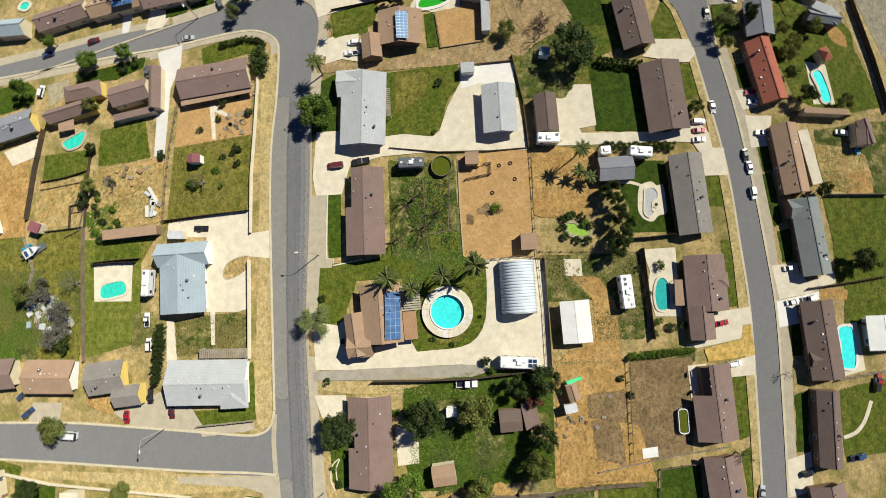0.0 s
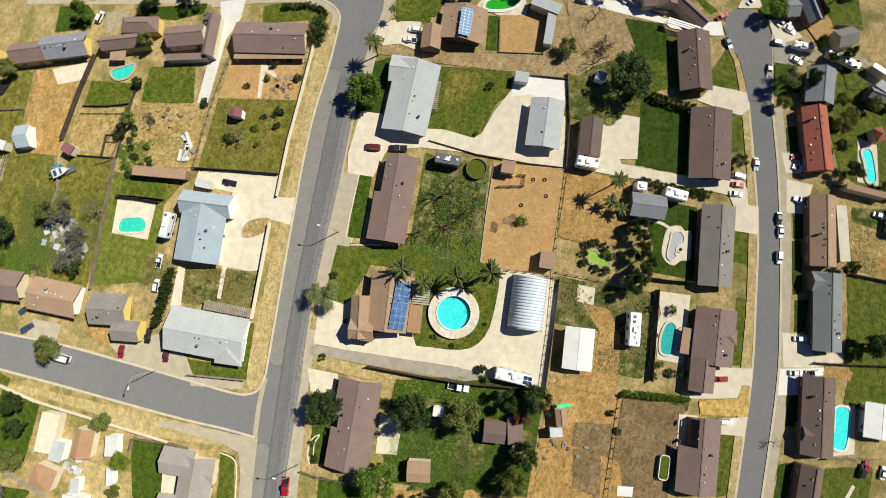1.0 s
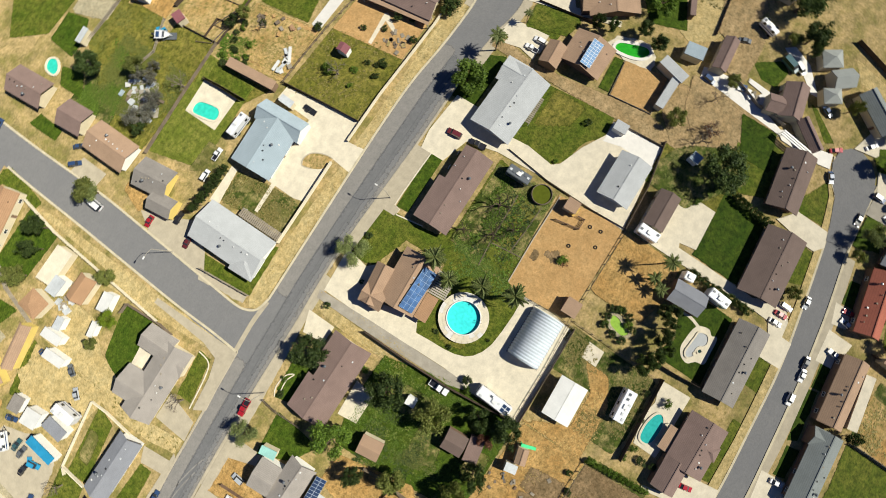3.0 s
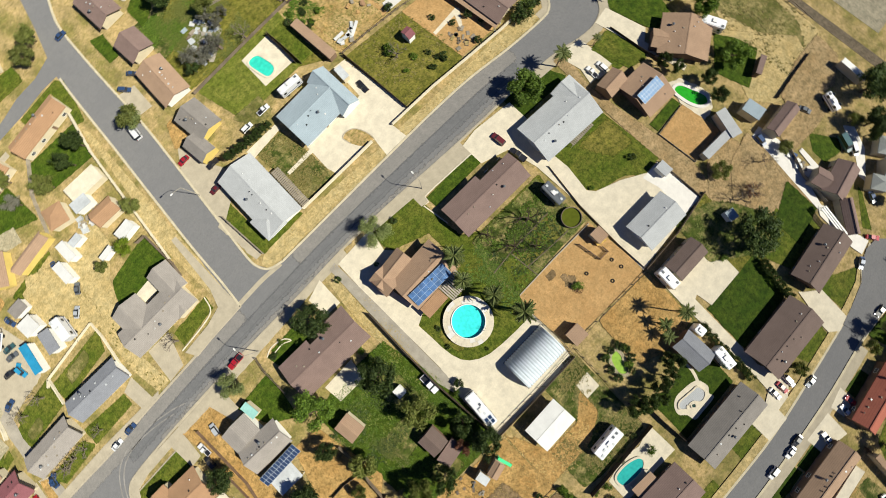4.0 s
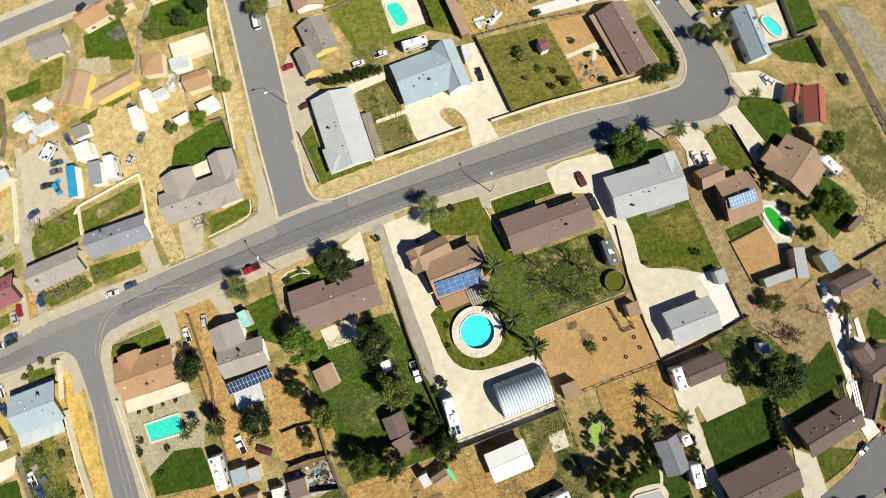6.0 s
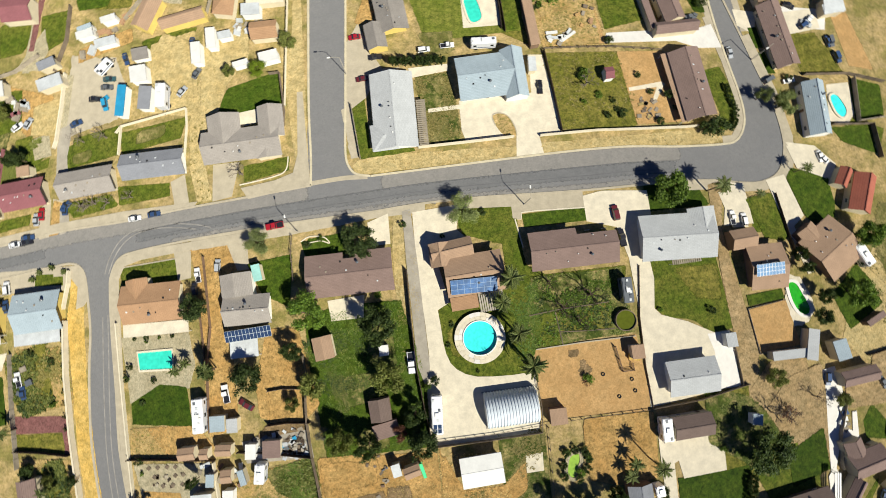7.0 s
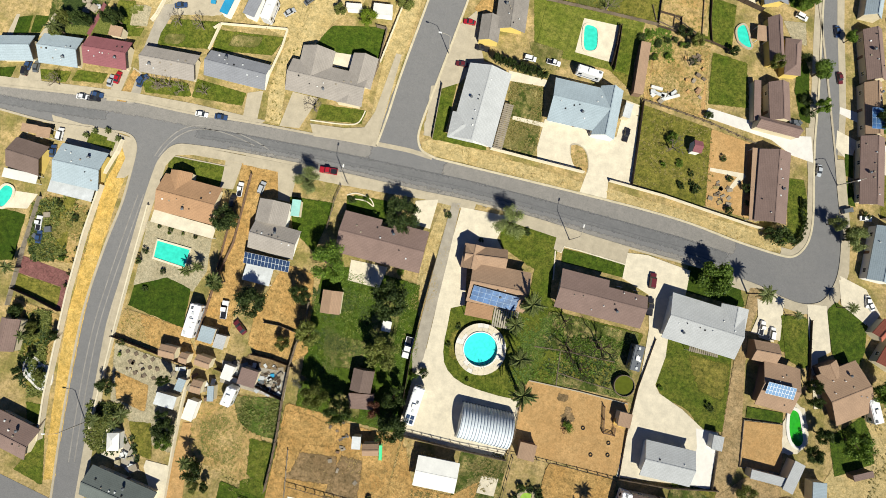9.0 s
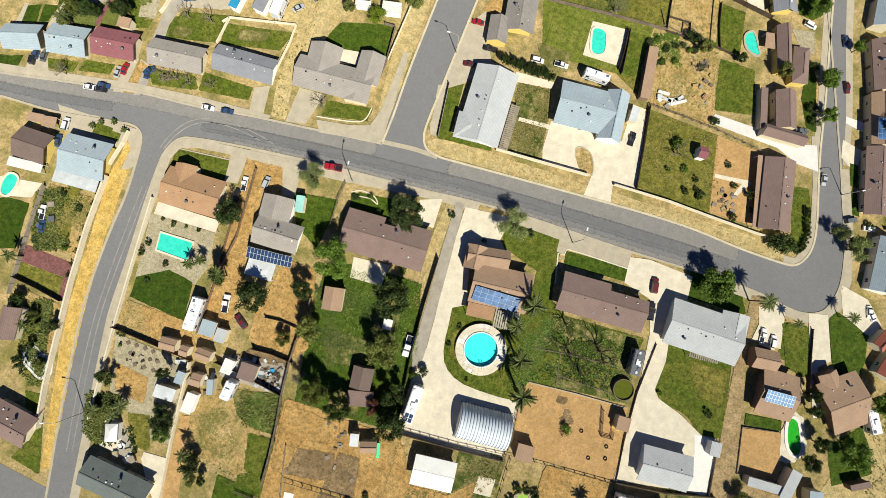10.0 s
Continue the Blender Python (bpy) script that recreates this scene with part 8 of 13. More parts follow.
house("dark brown house with a yellow gable end", [(-112.6, 17.0, 7.8, 7.2, -2.6, "gable", 1.5), (-113.2, 12.2, 8.0, 2.2, 2.1, "patio", 0, R_WHITE), (-114.7, 23.5, 3.7, 2.0, 4.7, "patio", 0, R_TAN), (-111.3, 23.4, 3.1, 2.5, 7.5, "patio", 0, R_TAN)], R_DBROWN, seed=14, wall=YELLOW, eave=2.1)
house("orange-roofed house beside a turquoise pool", [(-74.2, 16.8, 13.7, 8.9, -0.4, "gable", 1.6), (-77.2, 19.2, 6.9, 5.0, 95.0, "gable", 1.2), (-73.9, 10.8, 14.9, 2.9, -1.3, "patio", 0, CONCRETE)], R_ORANGE, seed=15, eave=2.1)
house("grey house with a cross gable and rear solar rows", [(-52.4, 12.7, 10.8, 6.9, -1.5, "gable", 1.7), (-54.5, 18.6, 5.5, 7.2, -87.1, "gable", 1.4), (-54.0, 4.1, 6.4, 4.4, -0.4, "patio", 0, R_PALE)], R_PGREY, seed=16, wall=WHITEWALL)
house("long house with a plum-brown shingle roof", [(-28.2, 18.4, 20.2, 10.0, -0.0, "gable", 1.6, R_BROWN, (-0.06, 0.08, 1.5))], R_BROWN, seed=17)
house("brown-roofed house with a garage wing and pool deck", [(0.6, 15.0, 13.7, 9.4, 2.8, "gable", 2.1), (-4.0, 21.0, 9.9, 4.6, 6.9, "gable", 1.5), (-6.8, 20.2, 5.7, 5.0, -87.7, "gable", 1.6), (-2.4, 8.5, 6.4, 3.1, 3.0, "patio", 0, R_ORANGE), (3.9, 8.3, 5.9, 4.6, 3.4, "pergola", 0, ASHWOOD)], R_TAN, seed=18, wall=BROWNWALL, eave=3.0)
house("long brown house beside a gravel drive", [(24.6, 18.4, 20.8, 9.2, 0.1, "gable", 1.6, R_BROWN, (0.05, 0.5, 1.6))], R_BROWN, seed=19)
house("pale grey house with a small front wing", [(49.5, 18.2, 17.9, 10.9, -2.6, "gable", 1.6), (56.0, 21.1, 6.8, 6.6, -89.2, "gable", 1.2), (51.0, 12.8, 7.1, 2.2, 1.5, "pergola", 0, PALEWOOD)], R_LGREY, seed=20, wall=WHITEWALL)
house("detached garage with a pale grey gable roof", [(47.9, -14.3, 11.8, 8.1, 0.8, "gable", 1.3)], R_LGREY, seed=21, wall=WHITEWALL, name="garage", category="garage", chimney=False, vents=2)
house("brown-roofed shed beside a white trailer", [(46.3, -25.3, 9.2, 5.2, 2.2, "gable", 1.1)], R_DBROWN, seed=22, name="shed", category="shed", chimney=False)
house("brown-roofed house with pale blue solar panels", [(69.6, 8.8, 8.8, 10.7, -1.0, "gable", 1.7), (65.2, 15.9, 6.0, 4.8, 3.4, "gable", 1.3)], R_TAN, seed=23, wall=BROWNWALL, chimney=False, eave=2.1)
house("tan-roofed house beyond the long white drive", [(85.8, 11.3, 10.4, 12.3, 34.4, "gable", 1.6), (81.2, 15.4, 3.7, 4.8, -55.0, "gable", 0.9)], R_TAN, seed=24, wall=BROWNWALL, eave=2.1)
house("house with an orange-red tile roof", [(95.8, 23.6, 9.4, 5.4, 69.3, "gable", 1.6), (92.0, 27.9, 4.7, 3.1, 59.1, "gable", 1)], R_RED, seed=25, eave=2.1)
house("blue-grey house beside the street bend", [(88.6, 45.6, 13.5, 5.5, 89.5, "gable", 1.6)], R_BLUE, seed=26, wall=WHITEWALL, eave=2.1)
house("brown house beside a dead tree", [(68.4, -47.0, 14.5, 7.6, 9.9, "gable", 1.6)], R_DBROWN, seed=27, wall=BROWNWALL, eave=2.1)
house("long brown house with a deep lawn behind", [(48.9, -53.0, 16.9, 9.6, 4.8, "gable", 1.6)], R_DBROWN, seed=28, wall=BROWNWALL, eave=2.1)
house("grey-roofed house beside a kidney-shaped spa", [(25.4, -57.2, 18.8, 7.7, 3.6, "gable", 1.6)], R_GREY, seed=29, wall=BROWNWALL, eave=2.1)
house("blue-grey workshop beside the drive", [(32.1, -40.6, 8.0, 5.6, -88.8, "gable", 1.1)], R_SLATE, seed=30, wall=BROWNWALL, name="workshop", category="shed", chimney=False)
house("brown house beside a teal pool", [(4.8, -59.0, 12.7, 9.2, 0.7, "gable", 1.6), (-4.1, -57.4, 7.6, 5.6, 1.1, "gable", 1.3), (5.3, -61.5, 5.1, 3.5, -87.2, "hip", 0.9), (2.8, -53.7, 5.9, 3.1, -1.7, "patio", 0, R_TAN)], R_BROWN, seed=31, wall=BROWNWALL, eave=2.1)
house("long brown house at the dirt lot", [(-21.6, -58.6, 16.7, 9.0, 2.4, "gable", 1.7, R_BROWN, (0.1, 0.5, 3.6))], R_BROWN, seed=32, wall=BROWNWALL, eave=2.1)
house("brown house with a fenced lawn", [(-40.4, -59.8, 14.5, 7.9, 4.6, "gable", 1.5)], R_BROWN, seed=33, wall=BROWNWALL, eave=2.1)
house("grey house by the far street", [(66.7, -76.4, 8.7, 6.6, 1.6, "gable", 1.5)], R_SLATE, seed=34, wall=BROWNWALL, eave=2.1)
house("long house with a red tile roof", [(53.9, -76.9, 15.4, 5.9, 11.4, "gable", 1.6)], R_RED, seed=35, wall=BROWNWALL, eave=2.1)
house("tan-roofed house with a pale side yard", [(32.6, -80.3, 16.4, 5.9, 6.0, "gable", 1.5)], R_TAN, seed=36, wall=BROWNWALL, eave=2.1)
house("grey-green-roofed house by the far street", [(14.4, -83.1, 17.6, 6.4, 5.0, "gable", 1.5), (21.0, -80.8, 3.6, 4.4, -83.4, "gable", 1)], R_SAGE, seed=37, wall=BROWNWALL, eave=2.1)
house("brown house with a bright blue pool", [(-8.7, -83.3, 17.4, 7.2, 3.4, "gable", 1.5), (-12.9, -82.2, 3.9, 4.1, -85.5, "gable", 1.0)], R_DBROWN, seed=38, wall=BROWNWALL, eave=2.1)
house("grey-brown house with a curved path", [(-28.0, -82.9, 16.5, 5.0, -2.8, "gable", 1.5)], R_DBROWN, seed=39, wall=BROWNWALL, eave=2.1)
house("brown house beside a shared drive", [(-44.2, -81.6, 8.9, 7.5, 7.4, "gable", 1.5)], R_BROWN, seed=40, wall=BROWNWALL, eave=2.1)
house("grey-roofed garden building in the open", [(65.9, -91.2, 7.3, 2.7, 76.3, "gable", 1)], R_SLATE, seed=41, chimney=False, wall=BROWNWALL, eave=2.1)
house("brown garden shed by the far fence", [(37.3, -97.4, 5.1, 3.6, -3.0, "gable", 0.9)], R_BROWN, seed=42, name="shed", category="shed", chimney=False, eave=2.1)
house("white sheet-roofed building in the open", [(-7.6, -96.8, 7.7, 7.2, 1.1, "gable", 0.6)], R_WHITE, seed=43, wall=WHITEWALL, name="workshop", category="shed", chimney=False, eave=2.1)
house("long house with an orange roof across the back street", [(-41.3, 107.6, 16.1, 5.3, 10.2, "gable", 1.5)], R_ORANGE, seed=44, eave=2.1)
house("orange-tan house on the back street", [(-60.0, 105.3, 13.6, 4.5, 12.8, "gable", 1.5)], R_ORANGE, seed=45, eave=2.1)
house("grey house on the back street", [(-75.0, 100.8, 9.0, 6.1, 1.6, "gable", 1.5)], R_GREY, seed=46, eave=2.1)
house("small house with an orange roof in a yard", [(-52.5, 87.6, 5.1, 5.5, -11.2, "hip", 1.2)], R_ORANGE, seed=47, eave=2.1)
house("orange-roofed garage in a cluttered yard", [(-43.3, 79.9, 6.6, 4.5, 0.4, "gable", 1.1)], R_ORANGE, seed=48, eave=2.1)
house("tan-roofed barn wing in the open", [(-62.8, 85.1, 10.9, 3.0, 11.1, "gable", 1.1)], R_TAN, seed=49, wall=YELLOW, eave=2.1)
house("cream house with a flat tan roof", [(-71.2, 87.5, 8.7, 4.4, 61.5, "gable", 1.1)], R_TAN, seed=50, wall=YELLOW, eave=2.1)
house("low house with a pale flat roof", [(-42.5, 88.8, 9.1, 4.3, 0.2, "flat", 0)], CONCRETE, seed=51, eave=2.1)
house("grey house at the far corner", [(-70.5, 118.3, 10.9, 4.1, 11.4, "gable", 1.5)], R_LGREY, seed=52, eave=2.1)
house("grey house with a yellow front across the side street", [(-12.1, 80.6, 9.0, 7.5, -84.0, "gable", 1.5), (-16.4, 75.4, 6.5, 4.9, -84.3, "gable", 1.1)], R_GREY, seed=53, wall=YELLOW, eave=2.1)
house("tan house with white eaves", [(-11.5, 94.3, 11.9, 7.9, 88.1, "gable", 1.5)], R_TAN, seed=54, wall=WHITEWALL, eave=2.1)
house("brown house on the side street", [(-10.6, 106.3, 7.0, 7.1, -86.8, "gable", 1.5)], R_BROWN, seed=55, eave=2.1)
house("blue-grey house with a yellow wall", [(49.6, 106.0, 11.6, 6.1, -74.5, "gable", 1.5)], R_SLATE, seed=56, wall=YELLOW, eave=2.1)
house("plum-roofed house on the far side of the street", [(77.7, 94.2, 13.1, 4.9, -74.7, "gable", 1.5)], R_BROWN, seed=57, eave=2.1)
house("grey house on the far side of the street", [(75.4, 107.5, 7.4, 4.5, -88.3, "gable", 1.5)], R_BLUE, seed=59, eave=2.1)
house("brown house with blue solar panels", [(80.0, 80.5, 13.3, 4.6, -78.1, "gable", 1.5)], R_TAN, seed=61, eave=2.1)
house("long brown house with a cream gable", [(82.4, 65.1, 17.0, 6.1, -80.8, "gable", 1.5)], R_BROWN, seed=62, eave=2.1)
house("dark green-grey house on the lower street", [(-70.1, -50.1, 15.5, 6.9, -9.1, "gable", 1.5)], R_DGREY, seed=63, eave=2.1)
house("brown house on the lower corner", [(-96.6, -43.5, 10.8, 7.2, -12.2, "gable", 1.6)], R_BROWN, seed=64, eave=2.1)
house("plum-roofed shed in a narrow yard", [(-104.1, -22.9, 7.3, 4.2, -84.5, "gable", 1.2)], R_BROWN, seed=65, chimney=False, eave=2.1)
house("brown house above a long pale drive", [(85.3, -38.0, 8.7, 5.7, 14.6, "gable", 1.5), (82.6, -34.7, 3.7, 4.5, -76.0, "gable", 1.1), (80.3, -45.2, 8.6, 3.1, 53.1, "gable", 1.1)], R_BROWN, seed=66, eave=2.1)
house("grey-green house at the turning circle", [(96.3, -45.1, 5.1, 4.7, -51.4, "gable", 1.3), (91.3, -45.0, 4.2, 3.8, -58.0, "hip", 1.0), (99.3, -40.6, 4.7, 4.4, -57.7, "hip", 1.0)], R_LSAGE, seed=67, eave=2.1)
house("pale grey house beyond the turning circle", [(93.6, -55.9, 11.2, 4.6, -123.3, "gable", 1.4)], R_SAGE, seed=68, eave=2.1)
house("plum-brown house on the side street", [(-10.3, 120.6, 10.2, 7.4, -87.0, "gable", 1.5)], R_BROWN, seed=69, eave=2.1)
house("red-brown shed at a pen corner", [(24.3, 99.3, 2.5, 2.8, -20.7, "flat", 0)], R_MAROON, seed=70, eave=2.2, name="shed", category="shed", chimney=False, windows=False, vents=0)
house("white carport at a paddock", [(22.6, 116.0, 2.4, 1.8, -6.7, "flat", 0)], R_WHITE, seed=71, eave=2.2, name="shed", category="shed", chimney=False, windows=False, vents=0)
house("blue-grey barn with a white wall", [(25.5, 111.4, 3.4, 5.6, -73.2, "gable", 1)], R_BLUE, seed=72, wall=WHITEWALL, name="shed", category="shed", chimney=False, windows=False, vents=0, eave=2.1)
house("pale flat-roofed shed in a dirt yard", [(-95.2, 72.2, 5.9, 2.9, 15.3, "flat", 0)], R_PALE, seed=73, eave=2.3, name="shed", category="shed", chimney=False, windows=False, vents=0)
house("white canopy among gardens", [(-107.6, 71.7, 3.0, 3.8, 4.2, "flat", 0)], R_WHITE, seed=75, eave=2.3, name="shed", category="shed", chimney=False, windows=False, vents=0)
house("pale blue patio shed beyond the bend", [(97.6, 71.1, 5.0, 3.7, -5.5, "flat", 0)], R_PALE, seed=76, eave=2.3, name="shed", category="shed", chimney=False, windows=False, vents=0)
house("tan shed behind the maroon house", [(-102.3, 51.1, 2.9, 2.5, 2.1, "flat", 0)], R_TAN, seed=78, eave=2.2, name="shed", category="shed", chimney=False, windows=False, vents=0)
house("pale sheet roof over a dirt yard", [(-81.9, 81.3, 5.1, 2.1, 9.6, "flat", 0)], R_PALE, seed=79, wall=WHITEWALL, eave=1.7, name="shed", category="shed", chimney=False, windows=False, vents=0)
house("white sheet roof at a garden edge", [(-86.5, 83.6, 4.1, 1.9, 10.5, "flat", 0)], R_WHITE, seed=140, wall=WHITEWALL, eave=2.0, name="shed", category="shed", chimney=False, windows=False, vents=0)
house("blue-grey sheet roof at a garden edge", [(-86.5, 85.3, 3.5, 1.1, 15.8, "flat", 0)], R_BLUE, seed=141, wall=WHITEWALL, eave=2.0, name="shed", category="shed", chimney=False, windows=False, vents=0)
house("white roofed store among gardens", [(-80.7, 87.0, 3.7, 1.5, 12.5, "flat", 0)], R_WHITE, seed=142, wall=WHITEWALL, eave=2.0, name="shed", category="shed", chimney=False, windows=False, vents=0)
house("grey roof among stored goods", [(-73.8, 77.4, 3.9, 3.0, 5.1, "flat", 0)], R_GREY, seed=143, wall=WHITEWALL, eave=1.6, name="shed", category="shed", chimney=False, windows=False, vents=0)
house("pale canopy beside a white store", [(-53.0, 79.8, 3.2, 1.9, 7.2, "flat", 0)], R_PALE, seed=144, wall=WHITEWALL, eave=2.0, name="shed", category="shed", chimney=False, windows=False, vents=0)
house("low white store beside a round tree", [(-49.7, 72.2, 3.8, 1.4, 10.7, "flat", 0)], R_WHITE, seed=145, wall=WHITEWALL, eave=1.9, name="shed", category="shed", chimney=False, windows=False, vents=0)
house("pale small shed behind the blue-grey house", [(20.9, 64.2, 1.9, 3.6, -2.6, "flat", 0)], R_PALE, seed=80, eave=2.2, name="shed", category="shed", chimney=False, windows=False, vents=0)
house("small red-roofed garden shelter", [(57.0, -90.7, 2.1, 3.3, -69.3, "hip", 0.8)], R_RED, seed=81, eave=2.2, name="shed", category="shed", chimney=False, windows=False, vents=0)
house("white carport along a far fence", [(72.1, -90.6, 1.2, 6.2, -27.1, "flat", 0)], R_WHITE, seed=82, eave=2.2, name="shed", category="shed", chimney=False, windows=False, vents=0)
house("brown house at the far north corner", [(42.4, 128.8, 13.7, 5.3, -76.0, "gable", 1.5)], R_BROWN, seed=83, wall=YELLOW, eave=2.1)
house("brown house beside the blue-grey house", [(46.7, 114.8, 8.7, 5.3, -74.2, "gable", 1.5)], R_BROWN, seed=84, wall=YELLOW, eave=2.1)


# ---- pools and ponds ----
round_pool("round aqua pool with a pale paved ring deck", 0.3, -0.1, 3.9, 5.95)
pool("turquoise pool in a pale concrete deck", [(6.4, 83.4), (7.8, 84.1), (9.4, 83.5), (10.2, 81.2), (10.4, 78.6), (9.1, 77.5), (7.5, 77.8), (6.7, 80.5)], TURQ)
pool("rectangular turquoise pool behind an orange-roofed house", [(-79.4, 5.6), (-71.5, 5.4), (-71.5, 1.1), (-79.1, 1.6)], TURQ, round_=False)
pool("kidney-shaped turquoise pool in the open", [(45.3, 94.5), (46.6, 93.0), (47.6, 90.9), (48.3, 89.4), (47.3, 89.0), (44.9, 90.1), (43.9, 92.9)], TURQ, rim=SIDEWALK)
pool("small turquoise garden pool", [(-117.2, 9.2), (-115.3, 8.9), (-115.0, 6.8), (-116.2, 4.2), (-117.8, 4.8), (-118.1, 7.2)], TURQ)
pool("teal pool in a pale deck", [(5.7, -49.1), (6.3, -50.5), (4.2, -51.7), (-0.0, -51.5), (-1.1, -50.2), (-0.5, -48.6), (2.7, -48.3)], TEAL)
patch("pool_deck", CONCRETE, [(-6.2, -88.4), (-5.3, -92.9), (-16.1, -93.7), (-17.5, -88.2)], label="pale pool deck")
pool("bright aqua pool with a stepped edge", [(-6.7, -88.6), (-6.3, -91.3), (-8.3, -91.9), (-10.3, -92.0), (-15.2, -91.4), (-15.4, -89.0), (-14.0, -88.5), (-10.8, -88.8)], AQUA, rim=WHITECON)
patch("pool_deck", CONCRETE, [(56.4, -87.7), (55.4, -92.2), (45.6, -93.5), (45.9, -88.6)], label="pale pool deck")
pool("aqua pool under a hedge", [(53.3, -88.9), (53.8, -90.7), (50.5, -91.9), (46.6, -92.5), (46.4, -90.7), (49.9, -90.0)], AQUA)
patch("spa_deck", CONCRETE, [(28.5, -47.1), (29.1, -49.4), (28.1, -50.7), (28.2, -52.1), (24.2, -52.5), (21.5, -52.5), (20.9, -50.6), (19.6, -49.1), (20.2, -47.2), (22.1, -46.0), (24.7, -46.0), (27.0, -46.3)], 0.05, label="white freeform terrace", round_=True)
ribbon("walk", CONCRETE, [(29.2, -42.3), (29.2, -44.1), (28.8, -45.7), (28.2, -47.1)], 0.7, -0.02, 0.09, "cream curved garden walk")
pool("freeform spa with a pale drained basin", [(27.2, -47.9), (27.6, -49.6), (26.6, -50.5), (25.3, -50.5), (24.2, -49.3), (22.8, -49.1), (21.8, -49.4), (20.8, -48.3), (21.7, -47.4), (23.9, -47.5), (25.8, -47.7)], R_LGREY, coping=0.3, rim=CONCRETE)
pool("small round plunge tub of dark water", [(23.4, -49.6), (24.0, -50.0), (23.6, -50.6), (23.0, -50.1)], TEALDARK, coping=0.25, rim=CONCRETE)
pool("green garden pond in the open", [(19.8, -29.1), (19.9, -30.7), (19.0, -32.3), (18.1, -34.3), (16.8, -33.2), (17.2, -30.9), (18.0, -29.4)], POND, coping=0.8, rim=GRAVEL)
pool("vivid green freeform pond", [(75.5, 3.9), (77.3, 3.9), (78.6, 1.0), (79.7, -2.1), (78.9, -3.7), (77.1, -3.0), (75.8, -0.1)], SLIME, coping=0.7, rim=WHITECON)
frame_pool("oblong above-ground pool of murky green water", -26.0, -52.2, 5.4, 2.1, -0.1, 1.0, ALGAE)
pool("white drained freeform pool", [(-99.3, -30.8), (-99.8, -28.3), (-98.3, -27.3), (-96.2, -28.4), (-94.0, -28.8), (-93.2, -31.8), (-94.8, -33.3), (-97.1, -32.2)], R_PALE, rim=WHITECON)
pool("aqua pool beyond the bend", [(94.3, 48.5), (96.1, 48.8), (97.8, 45.0), (96.8, 43.1), (95.2, 44.5)], AQUA)
pool("turquoise pool at a far house", [(81.8, 107.3), (83.4, 106.1), (82.8, 104.6), (81.3, 105.5)], TURQ)
tank("round tank of murky green water", 35.0, 0.0, 2.5, 1.2)


# ---- sheds and outbuildings ----
quonset("ribbed galvanised quonset hut on a concrete yard", 5.5, -16.7, 12.1, 7.8, 1.0, 4.3)
house("white flat-roofed metal building", [(-2.9, -29.3, 9.6, 6.7, 2.5, "gable", 0.5)], R_WHITE, seed=85, wall=WHITEWALL, name="shed", category="shed", chimney=False, windows=False, vents=0)
house("brown garden shed under trees", [(-24.4, -13.4, 5.0, 4.8, -86.3, "gable", 0.9), (-23.5, -18.0, 5.8, 3.4, 9.7, "flat", 0, R_BROWN)], R_DBROWN, seed=86, wall=BROWNWALL, name="shed", category="shed", chimney=False, windows=False, vents=0)
house("tan-roofed shed beside a lawn", [(-35.9, 2.0, 5.3, 4.5, -82.9, "gable", 0.8)], R_TAN, seed=87, wall=STUCCO, name="shed", category="shed", chimney=False, windows=False, vents=0)
house("plywood horse shelter in the open", [(15.9, -19.6, 3.7, 3.9, -89.7, "flat", 0)], R_TAN, seed=88, wall=BROWNWALL, name="shed", category="shed", chimney=False, windows=False, vents=0)
house("pale blue shed on a white pad", [(58.5, -7.2, 3.3, 2.5, -88.8, "flat", 0)], R_LGREY, seed=89, wall=WHITEWALL, name="shed", category="shed", chimney=False, windows=False, vents=0, eave=2.1)
house("yellowed plywood shelter at a fence", [(36.2, -7.3, 3.2, 3.0, 89.8, "flat", 0)], R_TAN, seed=90, wall=STUCCO, name="shed", category="shed", chimney=False, windows=False, vents=0)
house("tan play house beside a green slide", [(-18.6, -27.7, 3.7, 2.6, 14.0, "gable", 0.6)], R_TAN, seed=91, name="shed", category="shed", chimney=False, windows=False, vents=0)
house("small grey-roofed shed in a dirt lot", [(-22.1, -27.0, 2.0, 2.8, 10.9, "flat", 0)], R_PALE, seed=92, name="shed", category="shed", chimney=False, windows=False, vents=0)
house("white box store under a tree", [(-22.2, -0.2, 2.4, 2.1, -88.6, "flat", 0)], R_WHITE, seed=93, wall=WHITEWALL, name="shed", category="shed", chimney=False, windows=False, vents=0)
house("red-roofed playhouse in a pasture", [(39.4, 59.9, 2.2, 2.9, 2.2, "gable", 0.7)], R_MAROON, seed=94, wall=WHITEWALL, name="shed", category="shed", chimney=False, windows=False, vents=0, eave=2.1)
house("pinkish shed at a yard fence", [(-68.6, -17.9, 3.7, 2.8, 0.2, "gable", 0.6)], R_TAN, seed=95, wall=STUCCO, eave=2.2, name="shed", category="shed", chimney=False, windows=False, vents=0)
house("small tan shed at a yard fence", [(-64.7, -18.4, 1.9, 2.4, -3.3, "gable", 0.6)], R_TAN, seed=96, wall=STUCCO, eave=2.2, name="shed", category="shed", chimney=False, windows=False, vents=0)
house("pale blue sheet-roofed shed", [(-61.3, -12.1, 3.3, 3.5, -2.1, "flat", 0)], R_BLUE, seed=97, wall=STUCCO, eave=2.2, name="shed", category="shed", chimney=False, windows=False, vents=0)
house("pale blue sheet-roofed store", [(-58.0, -12.9, 2.4, 3.1, -1.6, "flat", 0)], R_LGREY, seed=98, wall=STUCCO, eave=2.2, name="shed", category="shed", chimney=False, windows=False, vents=0)
